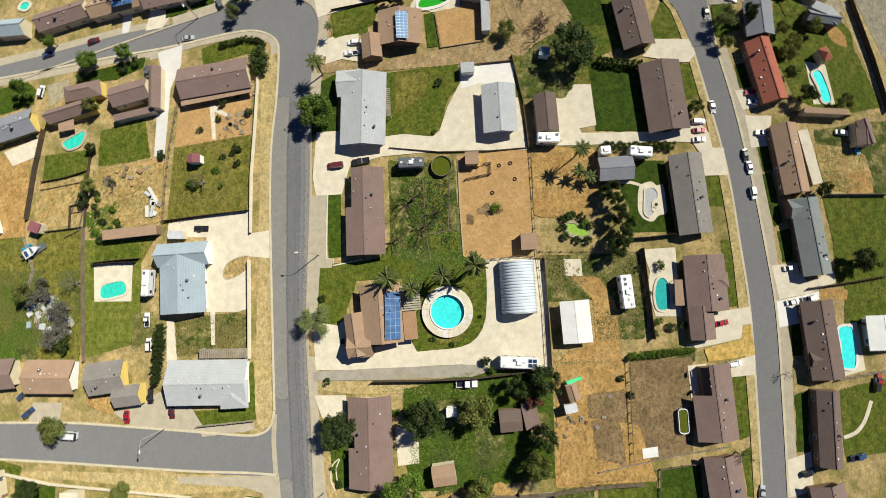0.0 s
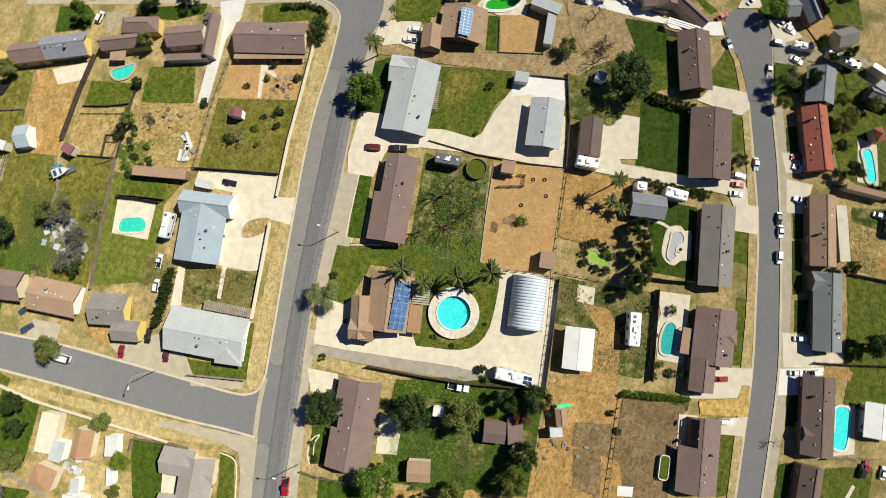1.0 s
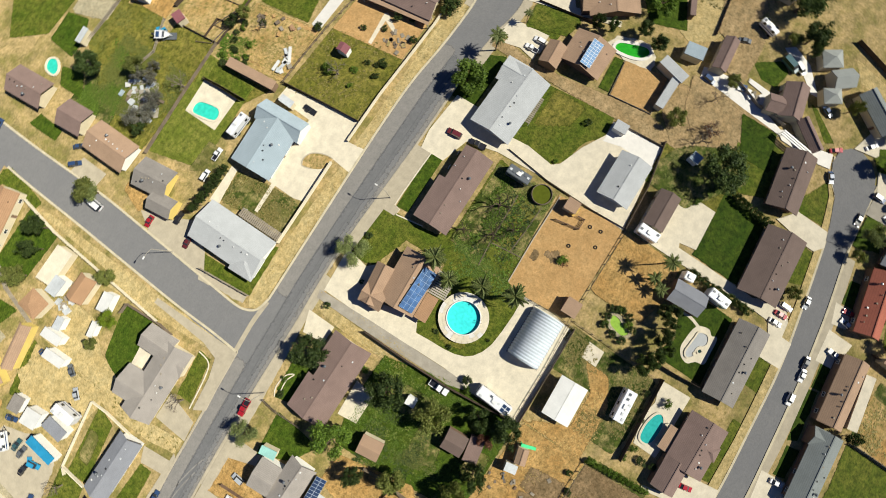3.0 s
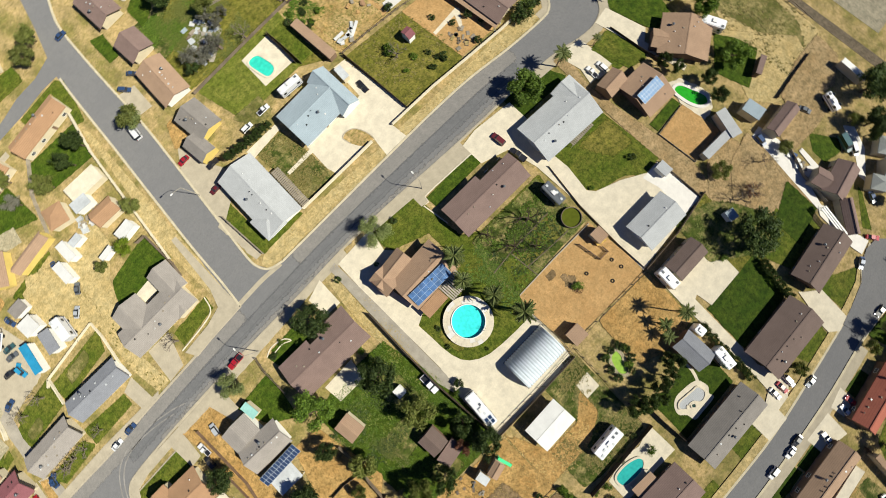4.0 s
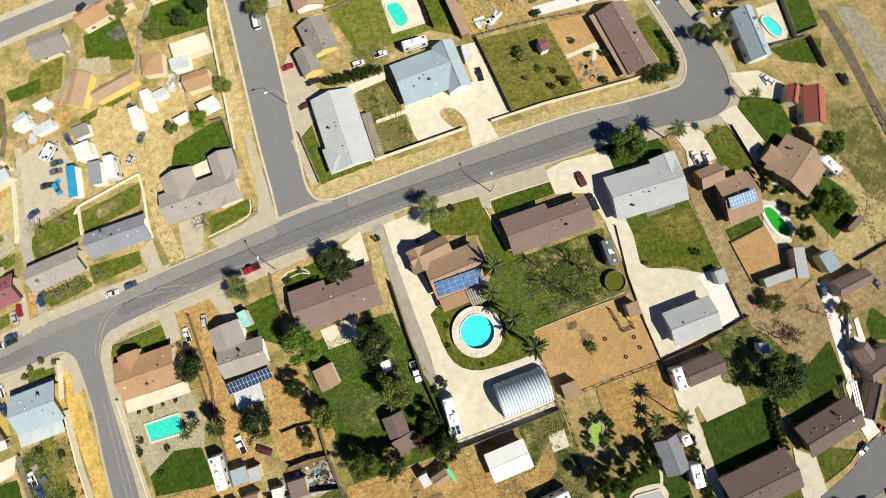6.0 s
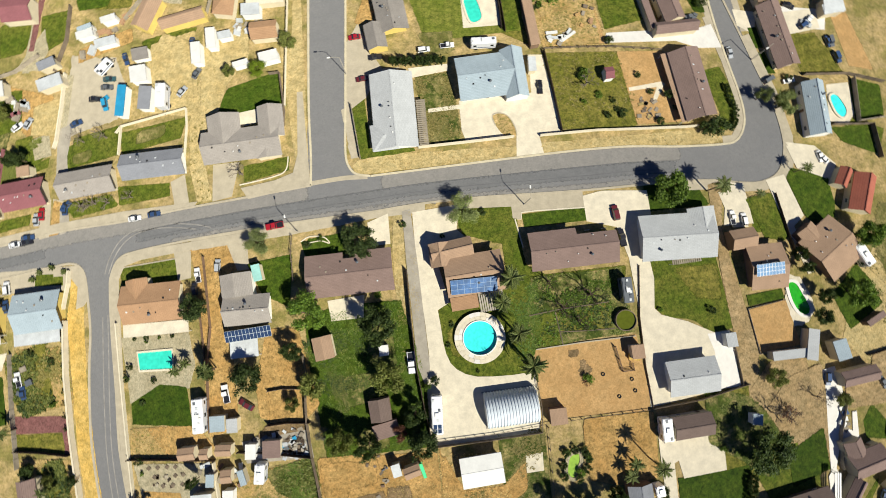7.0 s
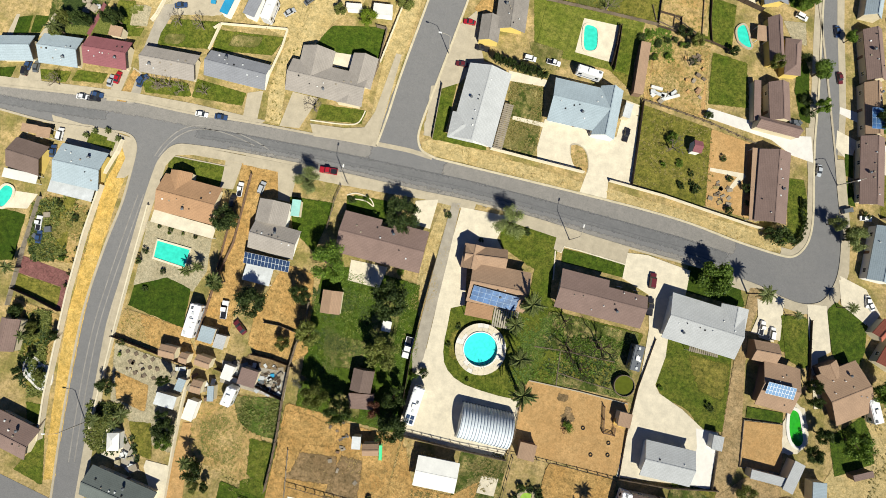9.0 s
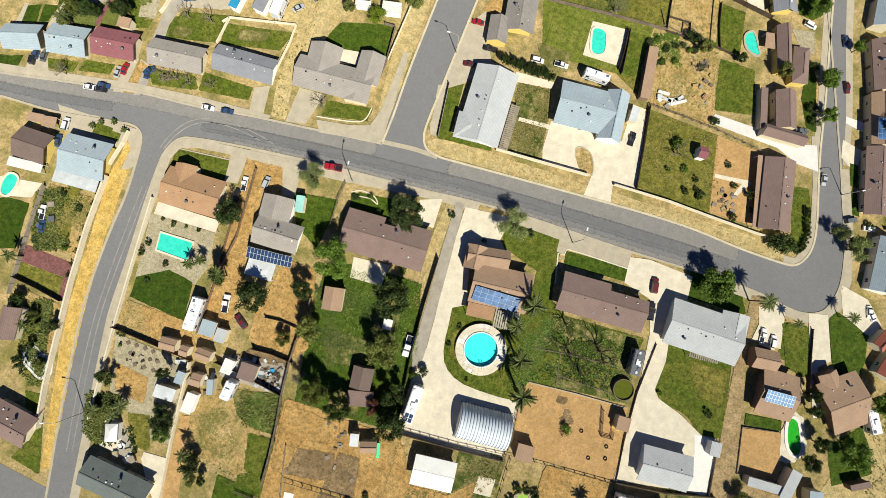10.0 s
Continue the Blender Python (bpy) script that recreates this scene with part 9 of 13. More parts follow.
house("tan shed with white vents", [(-60.3, -18.1, 3.5, 2.5, -5.0, "gable", 0.6)], R_TAN, seed=99, wall=STUCCO, eave=2.2, name="shed", category="shed", chimney=False, windows=False, vents=0)
house("white shed in a salvage yard", [(-54.3, -19.1, 2.4, 3.3, -5.4, "flat", 0)], R_WHITE, seed=100, wall=WHITEWALL, eave=2.2, name="shed", category="shed", chimney=False, windows=False, vents=0)
house("grey-brown shed in a salvage yard", [(-49.6, -19.1, 4.0, 3.8, -3.0, "flat", 0)], R_BROWN, seed=101, wall=STUCCO, eave=2.2, name="shed", category="shed", chimney=False, windows=False, vents=0)
house("pale blue garden store", [(-63.8, -24.3, 1.8, 2.8, -5.7, "flat", 0)], R_BLUE, seed=102, wall=STUCCO, eave=2.2, name="shed", category="shed", chimney=False, windows=False, vents=0)
house("pink-roofed small shed in the open", [(-60.1, -23.8, 2.4, 2.9, -1.2, "gable", 0.6)], R_TAN, seed=103, wall=STUCCO, eave=2.2, name="shed", category="shed", chimney=False, windows=False, vents=0)
house("white carport by a lane", [(-60.1, -29.1, 2.4, 4.5, -4.1, "flat", 0)], R_WHITE, seed=104, wall=WHITEWALL, eave=2.2, name="shed", category="shed", chimney=False, windows=False, vents=0)
house("teal and white shed", [(-66.0, -28.4, 4.6, 2.8, -1.6, "flat", 0)], R_PALE, seed=105, wall=STUCCO, eave=2.2, name="shed", category="shed", chimney=False, windows=False, vents=0)
house("white garden canopy on a cream terrace", [(-74.6, -39.9, 3.9, 2.7, 104.9, "hip", 0.5)], R_WHITE, seed=134, wall=WHITEWALL, eave=1.9, name="shed", category="shed", chimney=False, windows=False, vents=0)
house("pale carport along a dirt pen", [(72.5, -12.1, 10.1, 2.1, -0.3, "flat", 0)], R_LGREY, seed=106, wall=STUCCO, eave=2.1, name="shed", category="shed", chimney=False, windows=False, vents=0)
house("white roofed pen shelter", [(77.1, -10.4, 2.6, 7.2, -14.3, "flat", 0)], R_LGREY, seed=107, wall=STUCCO, eave=2.45, name="shed", category="shed", chimney=False, windows=False, vents=0)
house("pale blue shed at the lane end", [(83.7, -12.4, 3.3, 4.7, 8.6, "flat", 0)], R_BLUE, seed=108, wall=STUCCO, eave=2.4, name="shed", category="shed", chimney=False, windows=False, vents=0)
house("plum-roofed shed beyond the pen", [(86.9, -18.8, 8.6, 3.6, 6.3, "gable", 0.9)], R_BROWN, seed=109, wall=STUCCO, eave=2.2, name="shed", category="shed", chimney=False, windows=False, vents=0)
house("long white shed under dark trees", [(107.8, -22.7, 7.1, 1.4, -88.8, "flat", 0)], R_WHITE, seed=133, wall=STUCCO, eave=2.2, name="shed", category="shed", chimney=False, windows=False, vents=0)
house("white flat-roofed store in the open", [(-56.2, 79.2, 2.3, 5.1, 0.0, "flat", 0)], R_WHITE, seed=110, wall=WHITEWALL, eave=2.3, name="shed", category="shed", chimney=False, windows=False, vents=0)
house("white canopy in a yard", [(-74.1, 72.1, 3.9, 4.0, 3.7, "flat", 0)], R_WHITE, seed=111, wall=WHITEWALL, eave=2.3, name="shed", category="shed", chimney=False, windows=False, vents=0)
house("dark solar-roofed shed in the open", [(-72.9, 65.9, 2.9, 5.7, -8.7, "flat", 0)], R_SLATE, seed=112, wall=WHITEWALL, eave=2.3, name="shed", category="shed", chimney=False, windows=False, vents=0)
house("blue tarpaulin shelter in the open", [(-78.6, 65.8, 2.0, 7.7, -8.8, "flat", 0)], C_TARP, seed=114, wall=WHITEWALL, eave=2.3, name="shed", category="shed", chimney=False, windows=False, vents=0)
house("pale green flat shed", [(-46.1, 85.5, 4.5, 3.0, -2.6, "flat", 0)], R_PALE, seed=115, wall=WHITEWALL, eave=2.3, name="shed", category="shed", chimney=False, windows=False, vents=0)
house("white store behind the hedge", [(-42.7, 73.1, 4.6, 2.6, 8.6, "flat", 0)], R_WHITE, seed=116, wall=WHITEWALL, eave=2.3, name="shed", category="shed", chimney=False, windows=False, vents=0)
house("white canopy beside an alley", [(-60.0, 75.8, 2.3, 5.4, -0.0, "flat", 0)], R_WHITE, seed=117, wall=WHITEWALL, eave=2.3, name="shed", category="shed", chimney=False, windows=False, vents=0)
house("small brown shed at a yard corner", [(93.5, -6.3, 4.9, 1.4, 26.0, "flat", 0)], R_BROWN, seed=132, wall=BROWNWALL, eave=2.0, name="shed", category="shed", chimney=False, windows=False, vents=0)


# ---- solar arrays ----
solar_array("blue solar panels in rows on a brown roof", 0.1, 12.2, 4.60, -0.7, 24.0, 10.7, 3.6, 7, 3, SOLAR)
solar_array("dark solar panels over a rear roof edge", -52.4, 7.2, 3.30, 2.3, 12.0, 10.5, 2.6, 13, 2, SOLARDARK, R_PALE)
solar_array("pale blue solar panels on a tan roof", 69.0, 8.1, 4.30, 0.6, 11.0, 6.7, 2.8, 9, 3, SOLARLIGHT, TRIM)
solar_array("dark blue solar panels on a house roof", 80.0, 77.4, 4.00, 9.9, 0.0, 3.2, 5.3, 3, 4, SOLAR)


# ---- vehicles ----
motorhome("white motorhome with dark roof solar panels", -11.6, -15.9, 86, L=8.6, solar=4, W=2.5, hatches=4)
motorhome("long white travel trailer in a weedy yard", 3.5, -41.1, -176, L=7.6, name="travel_trailer", W=2.6)
motorhome("white trailer beside a brown shed", 40.1, -25.4, -93, L=5.1, name="travel_trailer", W=2.4, hatches=2)
motorhome("white travel trailer by a hedge", 35.8, -46.5, -97, L=5.1, name="travel_trailer", W=2.3, hatches=4)
motorhome("small white trailer by the drive", 36.4, -38.4, -86, L=2.4, name="travel_trailer", W=2.0, hatches=1)
motorhome("white motorhome at a back lawn", -65.2, -9.8, -91, L=7.6, W=2.5)
motorhome("dark and white camper beside a fence", 35.7, 7.1, -91, L=6.0, name="travel_trailer", W=2.4, mat=C_GREY)
motorhome("white trailer in a weedy yard", -52.5, -24.0, -98, L=4.3, name="travel_trailer", W=2.2, hatches=2)
motorhome("white box trailer behind the pale house", 9.7, 71.0, -3, L=6.2, name="travel_trailer", W=1.7, hatches=2)
motorhome("white van-sized trailer beyond the drive", 93.0, 9.0, -65, L=5.8, name="travel_trailer", W=2.3, hatches=2)
motorhome("white trailer on a brown yard", 98.9, -24.4, -108, L=4.8, name="travel_trailer", W=1.5, H=2.0, hatches=1)
motorhome("white trailer by the alley", -68.9, 65.9, -95, L=5.8, name="travel_trailer", W=2.3, hatches=1)
car("white pickup parked at a fence", -16.3, -3.9, -91, "pickup", C_WHITE, scale=0.92)
car("red pickup parked at the kerb", -45.2, 31.8, -175, "pickup", C_RED, scale=0.78)
car("white sedan parked at the kerb", -78.1, 37.3, 4, "sedan", C_WHITE, scale=0.64)
car("blue sedan parked at the kerb", -73.5, 37.8, 6, "sedan", C_BLUE, scale=0.64)
car("white sedan parked on the street", -106.3, 34.2, 8, "sedan", C_WHITE, scale=0.64)
car("black sedan parked on the street", -103.7, 34.4, 9, "sedan", C_BLACK, scale=0.64)
car("red car in a driveway", -99.9, 40.8, 86, "sedan", C_RED, scale=0.64)
car("silver car in a driveway", -101.2, 39.6, 88, "sedan", C_SILVER, scale=0.64)
car("dark blue car in a driveway", -94.4, 41.4, 87, "sedan", C_BLUE, scale=0.64)
car("dark car in a driveway", -121.0, 38.6, 90, "sedan", C_BLUE, scale=0.64)
car("grey car in a driveway", -119.1, 38.5, 94, "sedan", C_GREY, scale=0.64)
car("black car in a driveway", -121.3, 37.1, 95, "suv", C_BLACK, scale=0.64)
car("blue car beside a house", -109.0, 19.8, 97, "sedan", C_BLUE, scale=0.64)
car("white car on a drive", -108.6, 24.1, 94, "suv", C_WHITE, scale=0.64)
car("maroon suv in a driveway", 36.5, 25.7, 95, "suv", C_MAROON, scale=0.78)
car("black pickup beside a house", 37.2, 19.5, 97, "pickup", C_BLACK, scale=0.78)
car("maroon car in a driveway", -20.9, 65.8, -176, "sedan", C_MAROON, scale=0.64)
car("black pickup in a side drive", -17.0, 71.0, -178, "pickup", C_BLACK, scale=0.64)
car("red pickup in a driveway", -21.7, 76.7, -176, "sedan", C_RED, scale=0.64)
car("white car behind a hedge", -5.0, 71.6, 2, "suv", C_WHITE, scale=0.64)
car("white pickup behind a hedge", 0.9, 72.1, -1, "pickup", C_WHITE, scale=0.64)
car("black pickup on the pale yard", 22.5, 58.9, 87, "pickup", C_BLACK, scale=0.64)
car("white car in a drive", 59.2, 100.4, -13, "suv", C_WHITE, scale=0.64)
car("grey car beside the bend", 79.7, 54.6, 25, "suv", C_GREY, scale=0.64)
car("white car by the bend house", 84.6, 53.8, 7, "sedan", C_WHITE, scale=0.64)
car("white car in the bend drive", 88.8, 33.9, -78, "sedan", C_WHITE, scale=0.64)
car("dark car at a drive mouth", 62.8, 73.0, 7, "sedan", C_GREY, scale=0.64)
car("white pickup in a short drive", 64.7, 21.3, 90, "pickup", C_WHITE, scale=0.64)
car("white suv in a short drive", 67.4, 20.6, 91, "suv", C_WHITE, scale=0.64)
car("white car by the red-roofed house", 89.5, 33.3, 127, "sedan", C_WHITE, scale=0.64)
car("black car in the far yard", 107.1, 27.3, -84, "suv", C_BLACK, scale=0.64)
car("grey car in a dirt drive", -59.4, 23.8, 84, "suv", C_SILVER, scale=0.64)
car("white pickup beside the orange-roofed house", -64.2, 22.1, 94, "pickup", C_WHITE, scale=0.64)
car("black car beside the orange-roofed house", -65.1, 19.0, 91, "suv", C_BLACK, scale=0.64)
car("white pickup in a dirt yard", -59.7, -6.0, 96, "pickup", C_WHITE, scale=0.78)
car("maroon car in a dirt yard", -55.1, -9.0, 143, "sedan", C_MAROON, scale=0.78)
car("white pickup in a back yard", -106.8, 2.7, 97, "pickup", C_WHITE, scale=0.64)
car("dark car in a back yard", -105.8, -0.4, 96, "sedan", C_BLUE, scale=0.64)
car("dark car on the south street", 69.8, -65.4, -176, "sedan", C_BLACK, scale=0.64)
car("silver sedan on the south street", 46.4, -64.9, -175, "sedan", C_SILVER, scale=0.64)
car("white car in a south driveway", 43.0, -61.4, -93, "suv", C_WHITE, scale=0.64)
car("red car in a south driveway", 40.8, -61.3, -90, "sedan", C_RED, scale=0.64)
car("white sedan in a south driveway", 38.6, -61.1, -90, "sedan", C_WHITE, scale=0.64)
car("red car by the red-roofed house", 49.5, -74.3, 92, "sedan", C_RED, scale=0.64)
car("white car by the red-roofed house", 47.0, -74.8, 81, "sedan", C_WHITE, scale=0.64)
car("white pickup in a drive", 39.4, -76.0, 79, "pickup", C_WHITE, scale=0.64)
car("black car at the kerb", 34.3, -71.5, -175, "sedan", C_BLACK, scale=0.64)
car("white car at the kerb", 31.3, -72.2, -174, "sedan", C_WHITE, scale=0.64)
car("white suv at the kerb", 25.3, -72.5, -174, "suv", C_WHITE, scale=0.64)
car("white and blue car in a drive", 7.5, -79.2, -83, "sedan", C_WHITE, scale=0.64)
car("white car in a shared drive", -0.3, -79.0, -81, "sedan", C_WHITE, scale=0.64)
car("white pickup in a shared drive", 0.4, -82.8, -78, "pickup", C_WHITE, scale=0.64)
car("red car beside a brown house", -4.5, -62.7, -81, "sedan", C_RED, scale=0.64)
car("white car beside a brown house", -13.7, -64.8, -82, "suv", C_WHITE, scale=0.64)
car("silver car at the south kerb", -41.8, -68.3, -11, "sedan", C_SILVER, scale=0.64)
car("blue pickup in a far yard", -34.9, -89.7, -78, "pickup", C_BLUE, scale=0.64)
car("red car in a far yard", -18.5, -96.0, -12, "sedan", C_RED, scale=0.64)
car("dark car in a far yard", -19.3, -95.4, -8, "suv", C_BLACK, scale=0.64)
car("white car in a far yard", -18.9, -99.9, -8, "sedan", C_WHITE, scale=0.64)
car("dark car in a far yard", -37.9, -78.7, -72, "suv", C_BLACK, scale=0.64)
car("white car in the far dirt yard", 38.6, -94.0, -100, "sedan", C_WHITE, scale=0.64)
car("white van parked beneath a tree", -25.5, 90.6, 85, "van", C_WHITE, scale=0.85)
car("teal car in a gravel yard", -82.2, 72.4, -1, "sedan", C_TEALP, scale=0.64)
car("dark car in a gravel yard", -82.9, 70.4, -3, "sedan", C_GREY, scale=0.64)
car("black car in a gravel yard", -85.9, 67.7, -3, "sedan", C_BLACK, scale=0.64)
car("blue car in a gravel yard", -83.6, 66.1, -82, "suv", C_TARP, scale=0.64)
car("dark car on grass", -90.7, 62.1, 21, "sedan", C_BLUE, scale=0.64)
car("silver car in a bare yard", -64.9, 67.4, 46, "sedan", C_SILVER, scale=0.64)
car("dark car beside a white canopy", -61.6, 79.4, -96, "sedan", C_BLUE, scale=0.64)
car("dark car in an orange yard", -61.1, 71.6, 54, "sedan", C_GREY, scale=0.64)
car("dark blue car on the lower street", -103.3, 35.5, 5, "sedan", C_BLUE, scale=0.64)
car("blue car in a west drive", -94.2, 42.0, 46, "sedan", C_BLUE, scale=0.64)
car("black car on a back street", -66.0, 109.0, 35, "sedan", C_BLACK, scale=0.64)
boat("white boat on a trailer on rough grass", 18.5, 100.7, -58, L=4.2)


# ---- trees ----
tree("thin-crowned street tree at the kerb", -0.3, 30.0, 4.0, 6.0, "thin")
tree("dense green street tree at the kerb", -25.3, 25.5, 4.3, 6.5, "dark")
tree("pale green street tree at the kerb", -48.5, 27.8, 3.2, 6.0, "thin")
tree("bright green front-yard tree", 48.6, 30.0, 4.4, 7.0, "green")
tree("large green tree beside a brown house", -39.0, 10.4, 4.9, 8.0, "green")
tree("dark tree shading a lawn", -22.7, 5.9, 4.5, 9.0, "dark")
tree("grey-green tree in a back garden", -21.6, -5.8, 4.0, 8.0, "olive")
tree("tall dark tree over a shed", -15.3, -20.8, 3.7, 8.0, "dark")
tree("dark conifer-like tree at the lot corner", -27.6, -20.4, 3.0, 8.0, "dark")
tree("olive tree at the back fence", -33.6, -18.6, 3.0, 8.0, "olive")
tree("olive-green tree near a fence", -39.0, -5.9, 3.0, 7.0, "olive")
tree("reddish shrub tree beside a shed", -20.3, -18.9, 2.0, 5.0, "red")
tree("green tree beside the orange-roofed house", -64.1, 14.1, 3.3, 6.0, "dark")
tree("dense tree in a dirt yard", -53.0, -1.8, 3.8, 8.0, "dark")
tree("small tree in a dirt yard", -43.0, 2.0, 2.5, 6.0, "dark")
tree("narrow dark tree at a hedge", -62.0, -0.2, 2.0, 7.0, "dark")
house("small pale blue shed under a dark tree", [(61.5, -25.8, 2.3, 2.5, -11.3, "flat", 0)], R_BLUE, seed=131, wall=WHITEWALL, eave=2.0, name="shed", category="shed", chimney=False, windows=False, vents=0)
tree("large dark tree by a shed", 61.6, -32.6, 5.6, 8.0, "dark")
tree("thin leafless tree in the open", 66.0, -25.0, 2.6, 5.0, "bare")
bush("brown scrub bush on bare dirt", 69.6, -25.5, 2.4, 2.0, "deadbush")
tree("dark garden tree in a row", 27.0, -39.2, 2.3, 6.0, "dark")
tree("dark garden tree in a row", 23.4, -40.3, 2.5, 6.5, "dark")
tree("dark garden tree by a pond", 19.6, -41.0, 2.6, 7.0, "dark")
tree("dark garden tree at a fence", 16.0, -41.0, 2.5, 7.0, "dark")
tree("dark garden tree at a fence corner", 13.3, -39.4, 2.5, 7.0, "dark")
tree("dark shrub by a pond", 26.5, -37.5, 1.8, 5.0, "dark")
tree("grey-leaved tree in an overgrown garden", 3.4, 91.9, 3.0, 5.0, "grey")
tree("grey-leaved tree at a fence", -2.5, 93.6, 2.6, 5.0, "grey")
tree("grey bare shrub tree", 10.5, 89.1, 2.8, 5.0, "bare")
tree("olive shrub in an overgrown yard", 8.3, 100.8, 2.5, 5.0, "olive")
tree("grey-leaved shrub in an overgrown yard", 8.1, 96.1, 2.0, 4.0, "grey")
tree("green street tree at the far kerb", 59.2, 104.3, 3.1, 5.0, "green")
bush("dark shrub on a front lawn", 61.9, 89.6, 1.3, 1.8, "darkbush")
tree("small tree at a side street kerb", -23.0, 91.7, 2.7, 5.0, "thin")
tree("thin tree by the south street", 61.3, -68.5, 1.6, 4.0, "olive")
tree("shrub tree by a red roof", 53.0, -82.4, 1.6, 4.0, "dark")
tree("green tree at a far corner", 67.3, -73.6, 2.0, 7.0, "dark")
tree("brownish tree in a back lawn", 8.6, -93.2, 2.9, 6.0, "dark")
tree("yellow-green shrub at a front path", 46.1, -60.3, 1.8, 3.5, "olive")
tree("small leafless tree at the south kerb", -16.4, -75.3, 1.3, 3.2, "bare")
tree("leafless tree near a lawn", -33.2, -63.6, 1.9, 6.0, "bare")
tree("leafy street tree at the bend", 65.0, 86.1, 2.7, 5.0, "green")
tree("leafy street tree by a drive", 67.0, 77.4, 2.3, 5.0, "green")
tree("round green tree across the street", 71.2, 96.8, 1.6, 4.0, "green")
bush("corner hedge tree in the open", 64.0, 43.6, 2.8, 3.5, "darkbush")
bush("corner hedge shrub in the open", 61.0, 44.1, 1.7, 2.5, "darkbush")
tree("thin tree by the bend", 80.3, 47.3, 3.0, 6.0, "thin")
tree("clipped bright round tree", -45.7, 70.2, 2.3, 4.0, "bright")
tree("spiky green yard tree by a wall", -52.7, 70.4, 1.6, 3.5, "olive")
tree("leafless tree in a front yard", -52.1, 45.2, 2.4, 5.0, "bare")
tree("bare shrub in front of a grey house", -87.4, 42.0, 3.2, 3.0, "bare")
tree("bare shrub beside a lawn", -78.6, 42.5, 1.9, 3.0, "bare")
tree("bare shrub in a front yard", -112.9, 36.8, 1.6, 3.0, "bare")
tree("street tree over a white van", -23.5, 92.4, 3.0, 6.0, "olive")
tree("brownish garden tree in the open", -56.0, 103.3, 2.3, 5.0, "olive")
tree("grey garden tree in the open", -57.7, 97.1, 2.4, 5.0, "grey")
tree("olive garden tree in the open", -49.1, 94.8, 2.6, 6.0, "olive")
tree("green street tree far off", -60.6, 109.8, 1.7, 5.0, "dark")
tree("dark fir in a lawn", -41.7, 95.2, 2.2, 7.0, "dark")
tree("dark fir by a path", -36.9, 97.3, 2.5, 7.0, "dark")
tree("small tree on a verge", -37.9, 76.6, 2.3, 4.0, "olive")
tree("bright green yard tree far off", -63.1, 117.3, 1.5, 4.0, "bright")
tree("broad green tree in an eastern yard", 89.6, 0.7, 4.4, 6.0, "green")
tree("green tree behind a tan roof", 93.9, 14.0, 3.2, 7.0, "green")
tree("yellow-green tree by a pen", 67.4, -17.0, 2.4, 4.0, "olive")
tree("leafless tree in a dirt yard", 69.4, -25.5, 2.4, 5.0, "bare")
tree("leafless tree at a pale drive", 76.6, -22.5, 2.3, 5.0, "bare")
tree("shrub by a pale drive", 82.7, -23.9, 1.8, 3.0, "olive")
tree("dark shrub at the street wall", -79.8, -28.6, 2.2, 4.0, "dark")
palm("shaggy palm in a planted garden", -74.2, -33.4, 3.0, 2.0)
tree("dark palm-like shrub in the open", -64.7, -34.5, 2.7, 5.0, "dark")
tree("dark columnar cypress in the open", -67.1, -23.8, 1.1, 6.0, "dark")
bush("dark shrub by a lane", -56.0, -41.6, 2.5, 4.0, "darkbush")
tree("small shrub in a yard", -80.0, -36.8, 1.5, 3.0, "olive")
bush("dark shrub by a fence", -104.7, -17.7, 1.8, 3.0, "darkbush")
tree("large bare tree with spreading boughs", 27.3, 7.1, 4.5, 7.0, "darkbare")
tree("bare tree in a weedy garden", 20.6, 4.8, 3.9, 6.0, "darkbare")
tree("bare tree near a fence", 24.0, 1.2, 2.9, 5.0, "darkbare")
tree("bare tree by a house wall", 18.0, 11.2, 3.2, 6.0, "darkbare")
tree("yellow-green shrub beside a house", -39.8, 13.0, 1.6, 3.0, "bright")
tree("green tree in an overgrown corner", -118.8, 66.3, 2.6, 6.0, "dark")
palm("feathery palm beside the pool house", 8.4, 12.9, 7.0, 3.2)
palm("tall palm by the pool", 8.6, 0.5, 7.0, 2.8)
palm("tall palm at the yard corner", 10.7, -6.7, 8.0, 3.2)
palm("palm at the pool terrace", 5.9, 7.6, 6.0, 2.6)
palm("fan palm at the street bend", 59.7, 28.6, 7.0, 2.6)
palm("tall palm in a sandy yard", 35.7, -31.6, 8.0, 2.4)
palm("palm in a sandy yard", 31.7, -31.8, 3.5, 2.0)
palm("palm by a pond", 30.4, -34.5, 3.0, 2.0)
palm("small palm at a turquoise pool", -67.4, 2.2, 3.0, 1.5)
palm("small palm at the street bend", 81.8, 30.8, 4.5, 1.7)
palm("small palm by a drive mouth", 69.9, 26.0, 4.0, 1.4)


# ---- hedges, bushes and weeds ----
tagged(tree("dark columnar cypress in a row", -13.0, 68.4, 1.1, 4.5, "dark"), group="row of cypresses")
tagged(tree("dark columnar cypress in a row", -11.6, 68.2, 1.1, 4.5, "dark"), group="row of cypresses")
tagged(tree("dark columnar cypress in a row", -10.1, 68.1, 1.1, 4.5, "dark"), group="row of cypresses")
tagged(tree("dark columnar cypress in a row", -8.6, 67.8, 1.1, 4.5, "dark"), group="row of cypresses")
tagged(tree("dark columnar cypress in a row", -7.0, 67.7, 1.1, 4.5, "dark"), group="row of cypresses")
tagged(tree("dark columnar cypress in a row", -5.6, 67.5, 1.1, 4.5, "dark"), group="row of cypresses")
tagged(tree("dark columnar cypress in a row", -4.0, 67.6, 1.1, 4.5, "dark"), group="row of cypresses")
